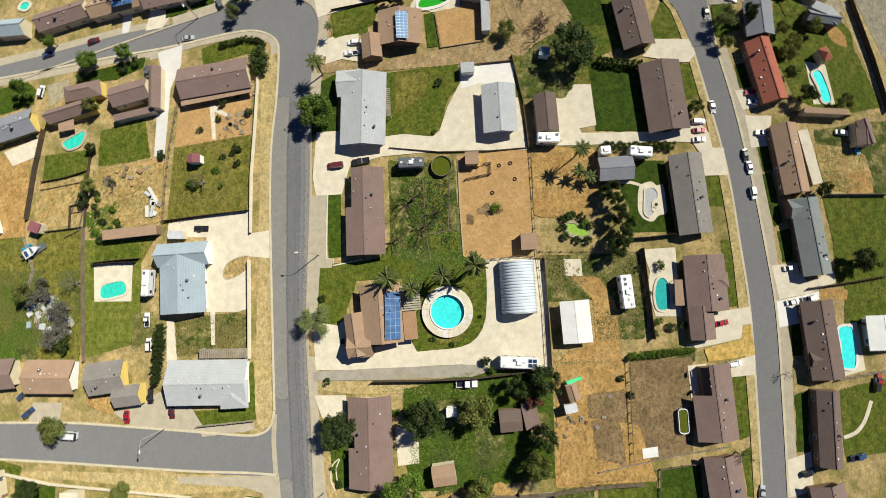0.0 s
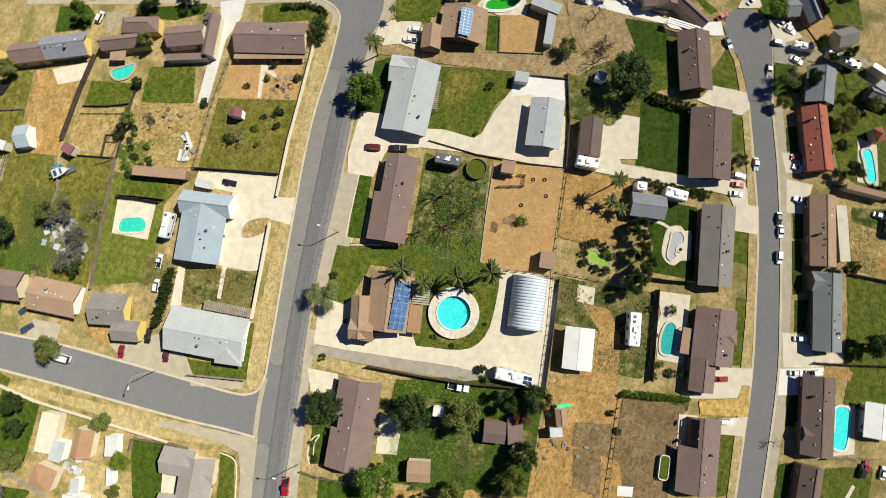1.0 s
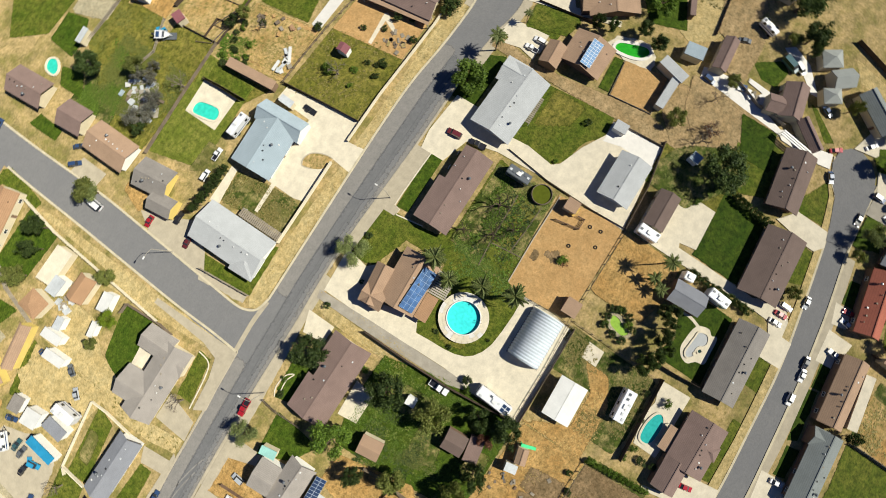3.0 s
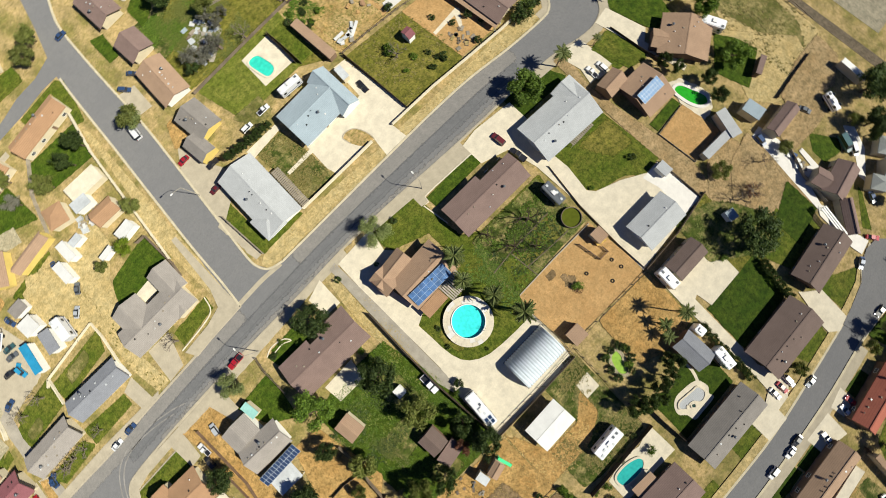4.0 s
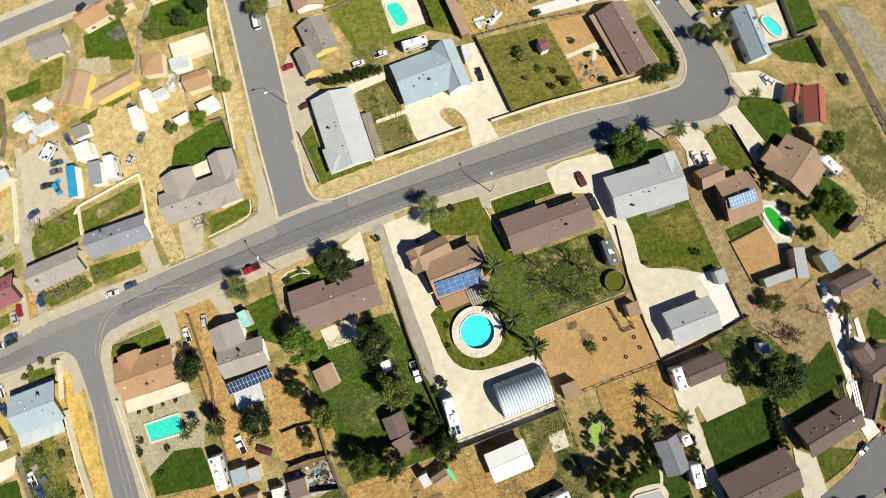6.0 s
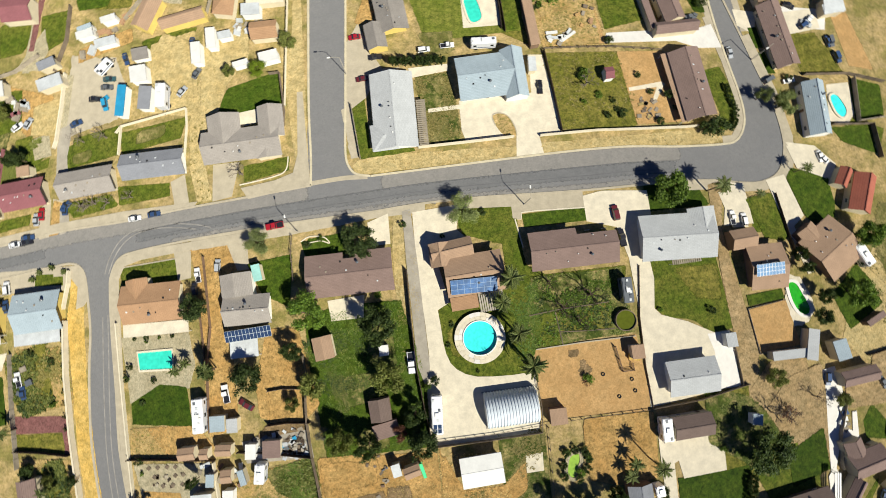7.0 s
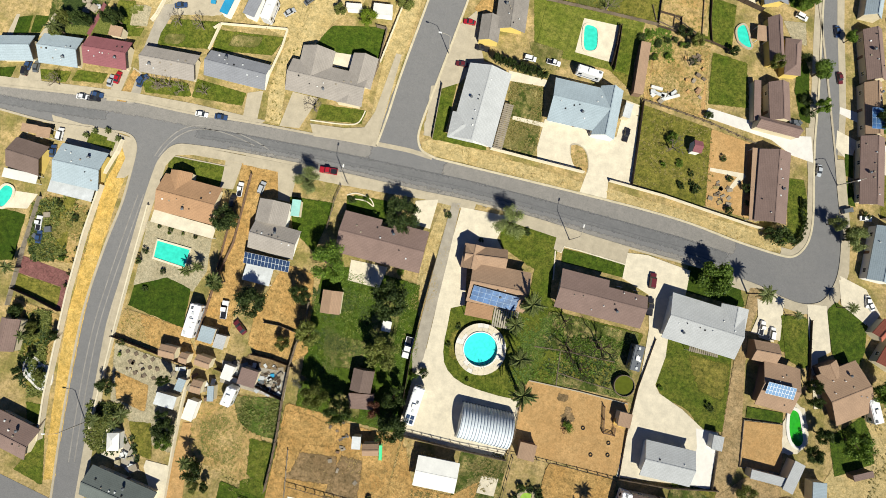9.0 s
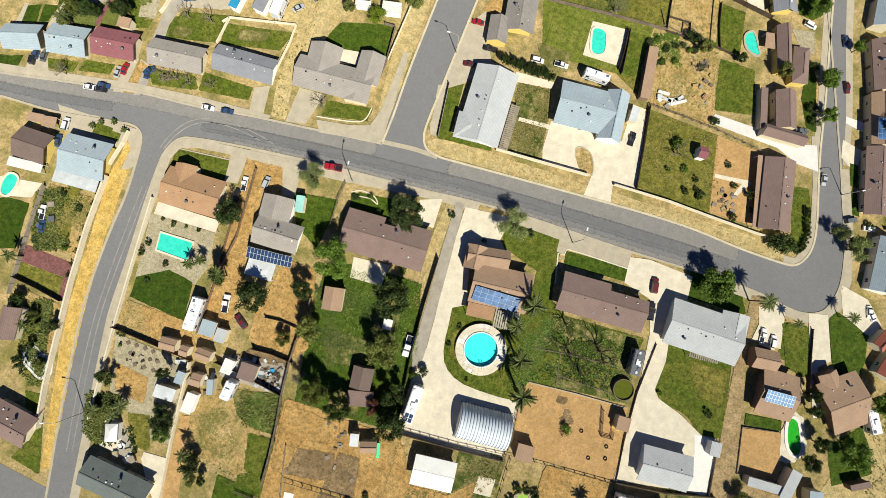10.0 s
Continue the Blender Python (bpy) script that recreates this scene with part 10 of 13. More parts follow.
tagged(tree("dark columnar cypress in a row", -2.4, 67.5, 1.1, 4.5, "dark"), group="row of cypresses")
tagged(tree("dark columnar cypress in a row", -0.9, 67.3, 1.1, 4.5, "dark"), group="row of cypresses")
tagged(tree("clipped hedge bush beside the drive", 38.1, -39.1, 1.2, 2.0, "darkbush"), group="hedge beside the drive")
tagged(tree("clipped hedge bush beside the drive", 37.9, -40.8, 1.2, 2.0, "darkbush"), group="hedge beside the drive")
tagged(tree("clipped hedge bush beside the drive", 37.9, -42.5, 1.2, 2.0, "darkbush"), group="hedge beside the drive")
tagged(tree("clipped hedge bush beside the drive", 37.7, -44.2, 1.2, 2.0, "darkbush"), group="hedge beside the drive")
tagged(tree("clipped hedge bush beside the drive", 37.8, -45.9, 1.2, 2.0, "darkbush"), group="hedge beside the drive")
tagged(tree("clipped hedge bush beside the drive", 37.5, -47.6, 1.2, 2.0, "darkbush"), group="hedge beside the drive")
tagged(tree("clipped hedge bush beside the drive", 37.6, -49.3, 1.2, 2.0, "darkbush"), group="hedge beside the drive")
tagged(tree("clipped hedge bush beside the drive", 37.4, -51.0, 1.2, 2.0, "darkbush"), group="hedge beside the drive")
tagged(tree("clipped hedge bush beside the drive", 37.4, -52.7, 1.2, 2.0, "darkbush"), group="hedge beside the drive")
tagged(tree("clipped hedge bush beside the drive", 37.2, -54.4, 1.2, 2.0, "darkbush"), group="hedge beside the drive")
tagged(tree("dark hedge bush behind a lawn", 58.8, -39.0, 1.2, 2.2, "darkbush"), group="hedge behind the lawn")
tagged(tree("dark hedge bush behind a lawn", 58.6, -40.2, 1.2, 2.2, "darkbush"), group="hedge behind the lawn")
tagged(tree("dark hedge bush behind a lawn", 58.4, -41.4, 1.2, 2.2, "darkbush"), group="hedge behind the lawn")
tagged(tree("dark hedge bush behind a lawn", 58.2, -42.6, 1.2, 2.2, "darkbush"), group="hedge behind the lawn")
tagged(tree("dark hedge bush behind a lawn", 58.0, -43.8, 1.2, 2.2, "darkbush"), group="hedge behind the lawn")
tagged(tree("dark hedge bush behind a lawn", 57.8, -45.0, 1.2, 2.2, "darkbush"), group="hedge behind the lawn")
tagged(tree("dark hedge bush behind a lawn", 57.7, -46.2, 1.2, 2.2, "darkbush"), group="hedge behind the lawn")
tagged(tree("dark hedge bush behind a lawn", 57.5, -47.4, 1.2, 2.2, "darkbush"), group="hedge behind the lawn")
tagged(tree("dark hedge bush behind a lawn", 57.3, -48.6, 1.2, 2.2, "darkbush"), group="hedge behind the lawn")
tagged(tree("shaggy hedge bush along a dirt lot", -11.4, -41.4, 1.0, 1.8, "bush"), group="hedge along the dirt lot")
tagged(tree("shaggy hedge bush along a dirt lot", -11.3, -42.7, 1.0, 1.8, "bush"), group="hedge along the dirt lot")
tagged(tree("shaggy hedge bush along a dirt lot", -11.1, -44.0, 1.0, 1.8, "bush"), group="hedge along the dirt lot")
tagged(tree("shaggy hedge bush along a dirt lot", -11.0, -45.3, 1.0, 1.8, "bush"), group="hedge along the dirt lot")
tagged(tree("shaggy hedge bush along a dirt lot", -10.9, -46.5, 1.0, 1.8, "bush"), group="hedge along the dirt lot")
tagged(tree("shaggy hedge bush along a dirt lot", -10.8, -47.8, 1.0, 1.8, "bush"), group="hedge along the dirt lot")
tagged(tree("shaggy hedge bush along a dirt lot", -10.7, -49.1, 1.0, 1.8, "bush"), group="hedge along the dirt lot")
tagged(tree("shaggy hedge bush along a dirt lot", -10.6, -50.3, 1.0, 1.8, "bush"), group="hedge along the dirt lot")
tagged(tree("shaggy hedge bush along a dirt lot", -10.5, -51.6, 1.0, 1.8, "bush"), group="hedge along the dirt lot")
tagged(tree("shaggy hedge bush along a dirt lot", -10.4, -52.9, 1.0, 1.8, "bush"), group="hedge along the dirt lot")
tagged(tree("shaggy hedge bush along a dirt lot", -10.3, -54.2, 1.0, 1.8, "bush"), group="hedge along the dirt lot")
tagged(tree("shaggy hedge bush along a dirt lot", -10.1, -55.4, 1.0, 1.8, "bush"), group="hedge along the dirt lot")
tagged(tree("clipped street-corner hedge bush", 68.5, 53.9, 0.8, 1.4, "darkbush"), group="street corner hedge")
tagged(tree("clipped street-corner hedge bush", 68.7, 52.9, 0.8, 1.4, "darkbush"), group="street corner hedge")
tagged(tree("clipped street-corner hedge bush", 68.9, 51.8, 0.8, 1.4, "darkbush"), group="street corner hedge")
tagged(tree("clipped street-corner hedge bush", 69.2, 50.7, 0.8, 1.4, "darkbush"), group="street corner hedge")
tagged(tree("clipped street-corner hedge bush", 69.4, 49.6, 0.8, 1.4, "darkbush"), group="street corner hedge")
tagged(tree("clipped street-corner hedge bush", 69.7, 48.5, 0.8, 1.4, "darkbush"), group="street corner hedge")
tagged(tree("clipped street-corner hedge bush", 69.9, 47.4, 0.8, 1.4, "darkbush"), group="street corner hedge")
tagged(tree("clipped street-corner hedge bush", 69.6, 46.2, 0.8, 1.4, "darkbush"), group="street corner hedge")
tagged(tree("clipped street-corner hedge bush", 69.3, 45.0, 0.8, 1.4, "darkbush"), group="street corner hedge")
tagged(tree("clipped street-corner hedge bush", 68.9, 44.3, 0.8, 1.4, "darkbush"), group="street corner hedge")
tagged(tree("clipped street-corner hedge bush", 68.4, 43.7, 0.8, 1.4, "darkbush"), group="street corner hedge")
tagged(tree("clipped street-corner hedge bush", 68.0, 43.2, 0.8, 1.4, "darkbush"), group="street corner hedge")
bush("low dark garden bush", 38.5, 49.7, 0.8, 1.0, "darkbush")
bush("low dark garden bush", 42.0, 50.2, 1.1, 1.5, "darkbush")
bush("low dark garden bush", 40.7, 51.3, 0.7, 1.0, "darkbush")
bush("low dark garden bush", 33.5, 60.8, 1.7, 2.0, "bush")
bush("low dark garden bush", 36.8, 55.3, 1.1, 1.2, "bush")
bush("low dark garden bush", 50.8, 47.0, 1.1, 1.5, "darkbush")
bush("low dark garden bush", 49.7, 54.7, 0.9, 1.0, "darkbush")
bush("low dark garden bush", 54.0, 53.6, 1.4, 2.0, "darkbush")
bush("low dark garden bush", 20.7, 83.9, 1.3, 1.5, "darkbush")
bush("low dark garden bush", 25.2, 83.9, 1.0, 1.2, "darkbush")
bush("low dark garden bush", 27.2, 85.2, 0.9, 1.2, "darkbush")
bush("low dark garden bush", 23.3, 79.5, 1.0, 1.2, "darkbush")
bush("low dark garden bush", 34.6, 81.4, 1.0, 1.2, "darkbush")
bush("low dark garden bush", 30.7, 87.9, 2.0, 3.0, "darkbush")
bush("low dark garden bush", 40.7, 68.9, 1.0, 1.5, "darkbush")
bush("low dark garden bush", -81.1, 2.6, 0.8, 1.5, "darkbush")
bush("low dark garden bush", -81.8, 0.1, 0.9, 2.0, "darkbush")
bush("low dark garden bush", -77.2, 7.9, 0.5, 1.0, "bush")
bush("low dark garden bush", -74.0, 8.6, 0.5, 1.0, "bush")
bush("low dark garden bush", -71.0, 8.6, 0.5, 1.0, "darkbush")
bush("low dark garden bush", -79.8, 8.8, 0.5, 1.0, "darkbush")
bush("low dark garden bush", -77.0, 8.9, 0.7, 1.2, "darkbush")
bush("low dark garden bush", -75.9, -1.1, 0.8, 1.2, "darkbush")
bush("low dark garden bush", -78.8, -5.9, 0.8, 0.8, "darkbush")
bush("low dark garden bush", -103.6, 8.3, 0.9, 1.2, "darkbush")
bush("low dark garden bush", -99.1, 5.7, 1.0, 1.4, "darkbush")
bush("low dark garden bush", -99.0, -3.9, 0.8, 1.2, "bush")
bush("low dark garden bush", -80.1, -18.7, 1.0, 2.0, "darkbush")
bush("low dark garden bush", -79.8, -21.6, 0.6, 1.0, "bush")
agave("low spiky agave in a corner bed", -102.6, 25.4, 0.7, 0.9)
agave("low spiky agave in a corner bed", -100.9, 26.9, 0.7, 0.9)
agave("low spiky agave in a corner bed", -98.1, 27.8, 0.7, 0.9)
agave("low spiky agave in a corner bed", -95.2, 26.5, 0.7, 0.9)
bush("low dark garden bush", 4.6, 29.4, 1.0, 1.2, "darkbush")
bush("low dark garden bush", -14.9, 28.7, 1.0, 1.4, "darkbush")
bush("low dark garden bush", -38.0, 26.3, 1.1, 1.0, "darkbush")
bush("low dark garden bush", -31.5, 24.2, 1.1, 1.2, "bush")
bush("low dark garden bush", 84.4, 54.5, 1.1, 1.5, "darkbush")
bush("green garden shrub in the open", 24.5, -12.3, 1.5, 1.6, "bush")
bush("green garden shrub in the open", 36.6, 6.9, 1.1, 1.5, "bush")
bush("green garden shrub in the open", 43.8, 1.5, 0.7, 1.0, "bush")
bush("green garden shrub in the open", 56.0, -0.0, 1.1, 1.5, "darkbush")
bush("green garden shrub in the open", 53.6, -31.9, 1.1, 1.0, "bush")
bush("green garden shrub in the open", 9.2, -49.9, 1.3, 2.0, "bush")
bush("green garden shrub in the open", 22.0, -30.0, 1.2, 1.2, "bush")
bush("green garden shrub in the open", 19.8, -33.1, 1.2, 1.5, "bush")
bush("green garden shrub in the open", 17.4, -28.4, 0.9, 1.2, "bush")
bush("green garden shrub in the open", 8.7, -44.8, 0.9, 1.2, "darkbush")
bush("green garden shrub in the open", 2.8, -46.7, 0.8, 1.2, "darkbush")
bush("green garden shrub in the open", -3.7, -48.3, 1.3, 1.5, "bush")
bush("green garden shrub in the open", -5.1, -51.4, 1.3, 1.5, "darkbush")
bush("green garden shrub in the open", -4.6, -54.0, 1.0, 1.5, "darkbush")
bush("green garden shrub in the open", -6.3, -47.5, 1.0, 1.5, "bush")
bush("green garden shrub in the open", -16.2, -39.2, 0.9, 1.2, "darkbush")
bush("green garden shrub in the open", -20.0, -41.2, 1.0, 1.2, "darkbush")
bush("green garden shrub in the open", -11.4, -8.5, 1.3, 2.0, "darkbush")
bush("green garden shrub in the open", -13.3, -9.7, 1.2, 2.0, "bush")
bush("green garden shrub in the open", -22.3, 12.8, 1.2, 1.5, "bush")
bush("green garden shrub in the open", -27.1, 25.5, 0.7, 0.8, "bush")
bush("green garden shrub in the open", -5.8, 24.8, 0.7, 0.6, "darkbush")
bush("green garden shrub in the open", -34.6, 27.5, 0.9, 1.0, "bush")
bush("green garden shrub in the open", -1.0, -7.7, 0.5, 0.8, "darkbush")
bush("green garden shrub in the open", -7.3, -0.9, 0.7, 0.8, "darkbush")
bush("green garden shrub in the open", -5.9, 3.7, 0.8, 0.8, "darkbush")
bush("green garden shrub in the open", -19.4, -63.0, 0.8, 1.0, "darkbush")
tufts("dry weeds in a rough garden", [(14.2, 12.5), (36.0, 12.4), (37.1, -3.0), (13.0, -3.9), (11.9, 2.9)], 1300, 0.26, LEAFOLIVE, 1)
tufts("weeds and grass under palms", [(5.7, 8.0), (15.7, 12.2), (14.3, -5.9), (9.2, -7.4)], 900, 0.3, LEAF, 2)
tufts("straw and weeds in a trailer yard", [(12.7, -22.3), (12.1, -45.3), (-7.6, -45.8), (-7.2, -34.9), (1.9, -34.2), (1.7, -22.4)], 1100, 0.26, WEEDLEAF, 3)
tufts("straw on an orange dirt yard", [(7.4, -29.3), (0.3, -41.9), (-12.5, -39.7), (-12.7, -24.2)], 533, 0.16, STRAW, 4)
tufts("dry weeds on a dirt lot", [(-12.7, -24.8), (-12.5, -41.0), (-35.1, -40.4), (-37.8, -23.4)], 733, 0.16, STRAW, 5)
tufts("tufts on a brown lot", [(-12.6, -41.6), (-12.0, -55.7), (-33.0, -54.0), (-35.1, -40.6)], 300, 0.16, STRAW, 6)
tufts("rough grass under trees", [(-17.4, 10.7), (-13.4, -7.2), (-13.9, -23.5), (-37.8, -23.4), (-39.9, -3.4), (-40.2, 9.5)], 3000, 0.28, LEAF, 7)
tufts("dry weeds along a strip", [(-12.2, 32.0), (-12.8, 12.6), (-14.0, -4.5), (-17.9, -5.7), (-18.4, 20.7), (-16.8, 32.7)], 433, 0.16, STRAW, 8)
tufts("dry grass on the verge", [(-24.7, 42.0), (14.6, 42.2), (14.9, 44.9), (-8.3, 45.9), (-23.9, 45.6)], 83, 0.16, STRAW, 9)
tufts("dry grass on the verge", [(21.0, 42.4), (54.8, 40.7), (67.8, 40.8), (60.5, 44.1), (20.7, 44.9)], 83, 0.16, STRAW, 10)
tufts("weeds in a front garden", [(-8.0, 64.9), (0.2, 65.3), (1.5, 57.6), (1.9, 49.6), (-6.4, 47.1)], 700, 0.3, WEEDLEAF, 11)
tufts("tufts on an olive pasture", [(23.6, 67.8), (43.0, 66.1), (45.7, 58.0), (46.2, 47.6), (26.4, 48.0)], 350, 0.25, WEEDLEAF, 12)
tufts("weeds in a junk yard", [(22.3, 84.9), (38.3, 85.9), (40.9, 67.7), (24.8, 68.9)], 500, 0.16, STRAW, 13)
tufts("weeds in a dry back yard", [(-107.6, 9.6), (-95.7, 8.9), (-94.7, -4.0), (-106.2, -5.9)], 1000, 0.3, WEEDLEAF, 14)
tufts("weeds in a narrow yard", [(-107.6, -15.2), (-96.0, -16.6), (-94.1, -26.8), (-97.5, -30.4), (-104.5, -25.7)], 466, 0.16, STRAW, 15)
tufts("weeds in a western yard", [(-60.6, -26.7), (-41.0, -22.6), (-39.5, -34.0), (-44.5, -45.7), (-58.2, -40.4)], 450, 0.26, WEEDLEAF, 16)
tufts("straw on a dirt lot", [(-40.2, -23.1), (-27.2, -23.4), (-24.9, -31.3), (-26.8, -42.5), (-39.1, -45.8)], 600, 0.16, STRAW, 17)
tufts("weeds in a plain yard", [(-82.0, -11.3), (-67.9, -12.7), (-62.8, -18.0), (-82.1, -18.7)], 400, 0.16, STRAW, 18)
tufts("scrub in an eastern yard", [(51.5, -17.5), (61.7, -21.0), (71.1, -31.5), (63.4, -39.5), (50.5, -30.2)], 1600, 0.4, LEAFOLIVE, 19)
tufts("dry field grass in the open", [(104.4, 20.3), (110.2, 19.1), (111.7, -10.5), (97.5, -23.5), (96.4, 6.5)], 400, 0.25, WEEDLEAF, 20)
tufts("overgrown garden plants in the open", [(14.1, 109.8), (13.3, 89.7), (-3.1, 87.8), (-5.1, 108.9)], 3000, 0.45, LEAFOLIVE, 21)
tufts("overgrown gardens far off", [(-118.1, 47.6), (-108.5, 56.5), (-99.4, 59.3), (-106.4, 50.4)], 1500, 0.5, LEAFOLIVE, 22)


# ---- fences and walls ----
fence("cream block wall along the street verge", [(-9.0, 47.0), (1.5, 47.0), (14.4, 47.1)], 1.3, BLOCK, 0.25, name="garden_wall", post=False, category="wall", cap=True)
fence("cream block wall along the street verge", [(20.9, 46.7), (34.7, 46.5), (45.0, 45.7), (56.7, 44.9), (60.1, 44.8)], 1.04, BLOCK, 0.25, name="garden_wall", post=False, category="wall", cap=True)
fence("tall cream block wall beside the side street", [(-95.3, 15.0), (-95.5, 8.3), (-95.6, 2.7), (-95.0, -10.9), (-93.8, -24.0), (-92.8, -34.3), (-91.2, -43.9)], 1.52, BLOCK, 0.3, name="garden_wall", post=False, category="wall", cap=True)
fence("white block wall round a back lawn", [(-81.4, 58.7), (-80.1, 60.2), (-64.2, 63.1), (-64.3, 58.7), (-65.4, 50.9)], 0.7, BLOCK, 0.18, name="garden_wall", post=False, category="wall", cap=True)
fence("white block wall between gardens", [(-80.1, 60.2), (-81.1, 53.2)], 0.7, BLOCK, 0.18, name="garden_wall", post=False, category="wall", cap=True)
fence("white wall along a narrow lane", [(-63.5, -20.9), (-62.2, -36.3), (-60.4, -51.6)], 1.2, BLOCK, 0.22, name="garden_wall", post=False, category="wall", cap=True)
fence("cream garden wall at the corner", [(-83.7, 13.1), (-83.3, 0.7), (-82.6, -15.5), (-81.2, -39.0)], 0.96, BLOCK, 0.2, name="garden_wall", post=False, category="wall", cap=True)
fence("tall dark board fence behind the yard", [(-13.9, -23.6), (-0.1, -23.5), (12.1, -23.2)], 1.3, WOOD)
fence("dark board fence beside the strip drive", [(-15.1, 17.6), (-15.3, 6.0), (-15.2, -5.1), (-14.4, -14.3), (-13.3, -23.4)], 1.9, DARKWOOD)
fence("weathered board fence between yards", [(-41.2, 0.6), (-40.7, -4.6), (-41.5, -9.7), (-41.6, -14.7), (-41.1, -22.5), (-40.2, -29.4), (-39.7, -36.4), (-39.5, -42.9)], 1.8, WOOD)
fence("dark board fence between back yards", [(-82.7, -18.0), (-73.3, -19.1), (-63.1, -20.5)], 1.44, DARKWOOD)
fence("dark board fence behind a salvage yard", [(-57.7, -19.2), (-51.3, -20.1), (-41.1, -22.4)], 1.8, DARKWOOD)
fence("dark board fence across a dirt yard", [(-50.7, -14.2), (-45.9, -14.1), (-40.9, -14.7)], 1.5, DARKWOOD)
fence("low board fence of a dirt pen", [(-50.1, -6.6), (-46.4, -6.4), (-42.0, -7.0)], 1.0, WOOD)
fence("rail fence round a hut yard", [(12.2, -9.2), (12.7, -17.8), (12.1, -23.2)], 1.1, WOOD, rails=2)
fence("wire fence beside a sandy yard", [(38.7, -21.2), (26.5, -21.3), (14.3, -21.5), (1.0, -22.3), (-12.6, -22.4)], 0.65, WOOD, rails=1)
fence("board fence behind a spa garden", [(15.7, -40.3), (15.9, -48.2), (16.6, -56.7)], 1.8, DARKWOOD)
fence("board fence at a pool deck", [(13.3, -46.0), (5.4, -46.4), (-2.4, -46.8), (-7.6, -47.1)], 1.8, DARKWOOD)
fence("low fence between yards", [(13.6, -22.4), (13.1, -34.9), (12.7, -45.3)], 0.65, WOOD, rails=1)
fence("wire fence between dirt lots", [(-12.5, -41.0), (-23.9, -40.8), (-35.1, -40.6)], 1.1, WOOD, rails=1)
fence("white rail fence round a lawn", [(-35.3, -56.3), (-36.5, -46.6), (-45.0, -45.7)], 0.88, WOOD, rails=2)
fence("pale fence beside a dirt lot", [(-36.9, -33.0), (-33.5, -50.8), (-32.0, -62.2)], 0.7, PALEWOOD)
fence("rail fence beside a pasture", [(24.8, 68.7), (33.7, 68.1), (42.8, 67.2), (54.2, 65.2)], 0.88, WOOD, rails=2)
fence("board fence between a yard and pasture", [(24.7, 68.2), (25.6, 58.0), (26.4, 47.3)], 1.28, DARKWOOD)
fence("dark fence beside a pool deck", [(14.7, 85.6), (15.0, 80.4), (14.9, 75.0)], 1.36, DARKWOOD)
fence("board fence of a bare pen", [(21.7, 93.2), (23.3, 89.8), (28.0, 88.9), (27.7, 91.9), (35.5, 88.4), (33.8, 100.0)], 0.48, WOOD)
fence("board fence along a dirt lane", [(59.9, -5.6), (60.5, -18.1)], 0.8, WOOD)
fence("board fence behind a garage", [(61.8, -18.1), (50.2, -20.3), (38.7, -21.0)], 1.0, WOOD)
fence("board fence along a pale drive", [(40.3, 12.4), (38.6, 0.1), (38.3, -10.8), (38.7, -21.0)], 0.6, WOOD)
fence("board fence behind white walls", [(-43.4, 69.5), (-40.9, 69.5), (-40.5, 59.9), (-41.0, 56.0)], 1.28, WOOD)
fence("dark hedge fence beside the side lawn", [(-24.3, 59.5), (-23.3, 45.8)], 1.2, PALEWOOD)
fence("dark fence between western yards", [(-107.9, -13.2), (-101.9, -14.2), (-95.8, -15.6)], 1.36, DARKWOOD)
fence("fence between western gardens", [(-108.4, 8.7), (-108.3, -3.8), (-107.6, -17.2)], 1.28, PALEWOOD)
fence("fence beside a front lawn", [(-41.4, 28.9), (-42.0, 25.2), (-41.9, 18.1)], 1.1, WOOD, rails=2)
fence("board fence beside an orange dirt drive", [(-62.6, 26.3), (-62.1, 9.5), (-63.5, 0.8), (-64.0, -14.3)], 1.12, BROWNWALL)
fence("low red-brown fence along a dirt drive", [(-64.4, 14.5), (-63.9, 2.1)], 0.96, BROWNWALL)
fence("dark board fence along the white drive", [(76.1, 26.1), (77.4, 17.3), (78.8, 9.1)], 0.85, DARKWOOD)
fence("low pale fence round a dirt pen", [(73.8, 0.3), (64.8, -0.8), (65.9, -11.6), (76.0, -10.8)], 0.48, PALEWOOD)
fence("fence along an eastern field", [(111.4, 18.5), (111.9, 8.5), (112.0, -7.5)], 0.88, WOOD, rails=1)
fence("dark ragged fence across bare ground", [(91.4, -14.8), (98.4, -13.6), (105.1, -12.7)], 0.9, DARKWOOD)
fence("board fence behind far gardens", [(-48.3, 105.4), (-54.1, 96.7), (-57.4, 86.9)], 1.2, PALEWOOD)
fence("board fence along a far verge", [(-34.1, 105.9), (-36.6, 94.6), (-38.5, 77.6), (-40.3, 61.0)], 1.2, BLOCK)
fence("fence in far gardens", [(-69.7, 102.7), (-72.7, 92.8), (-77.6, 87.2)], 1.2, PALEWOOD)
fence("dark fence along the south verge", [(71.2, -99.1), (55.5, -102.7), (43.0, -104.9)], 1.36, DARKWOOD)
fence("board fence behind a back lawn", [(24.1, -89.0), (23.5, -102.7)], 1.36, PALEWOOD)
fence("board fence between back lawns", [(2.7, -83.0), (3.7, -91.9), (4.9, -100.6)], 1.36, DARKWOOD)
fence("board fence between southern gardens", [(44.1, -83.2), (42.3, -96.0)], 1.36, DARKWOOD)
fence("fence between southern gardens", [(-18.0, -87.1), (-16.7, -94.7), (-16.2, -98.2)], 1.2, PALEWOOD)


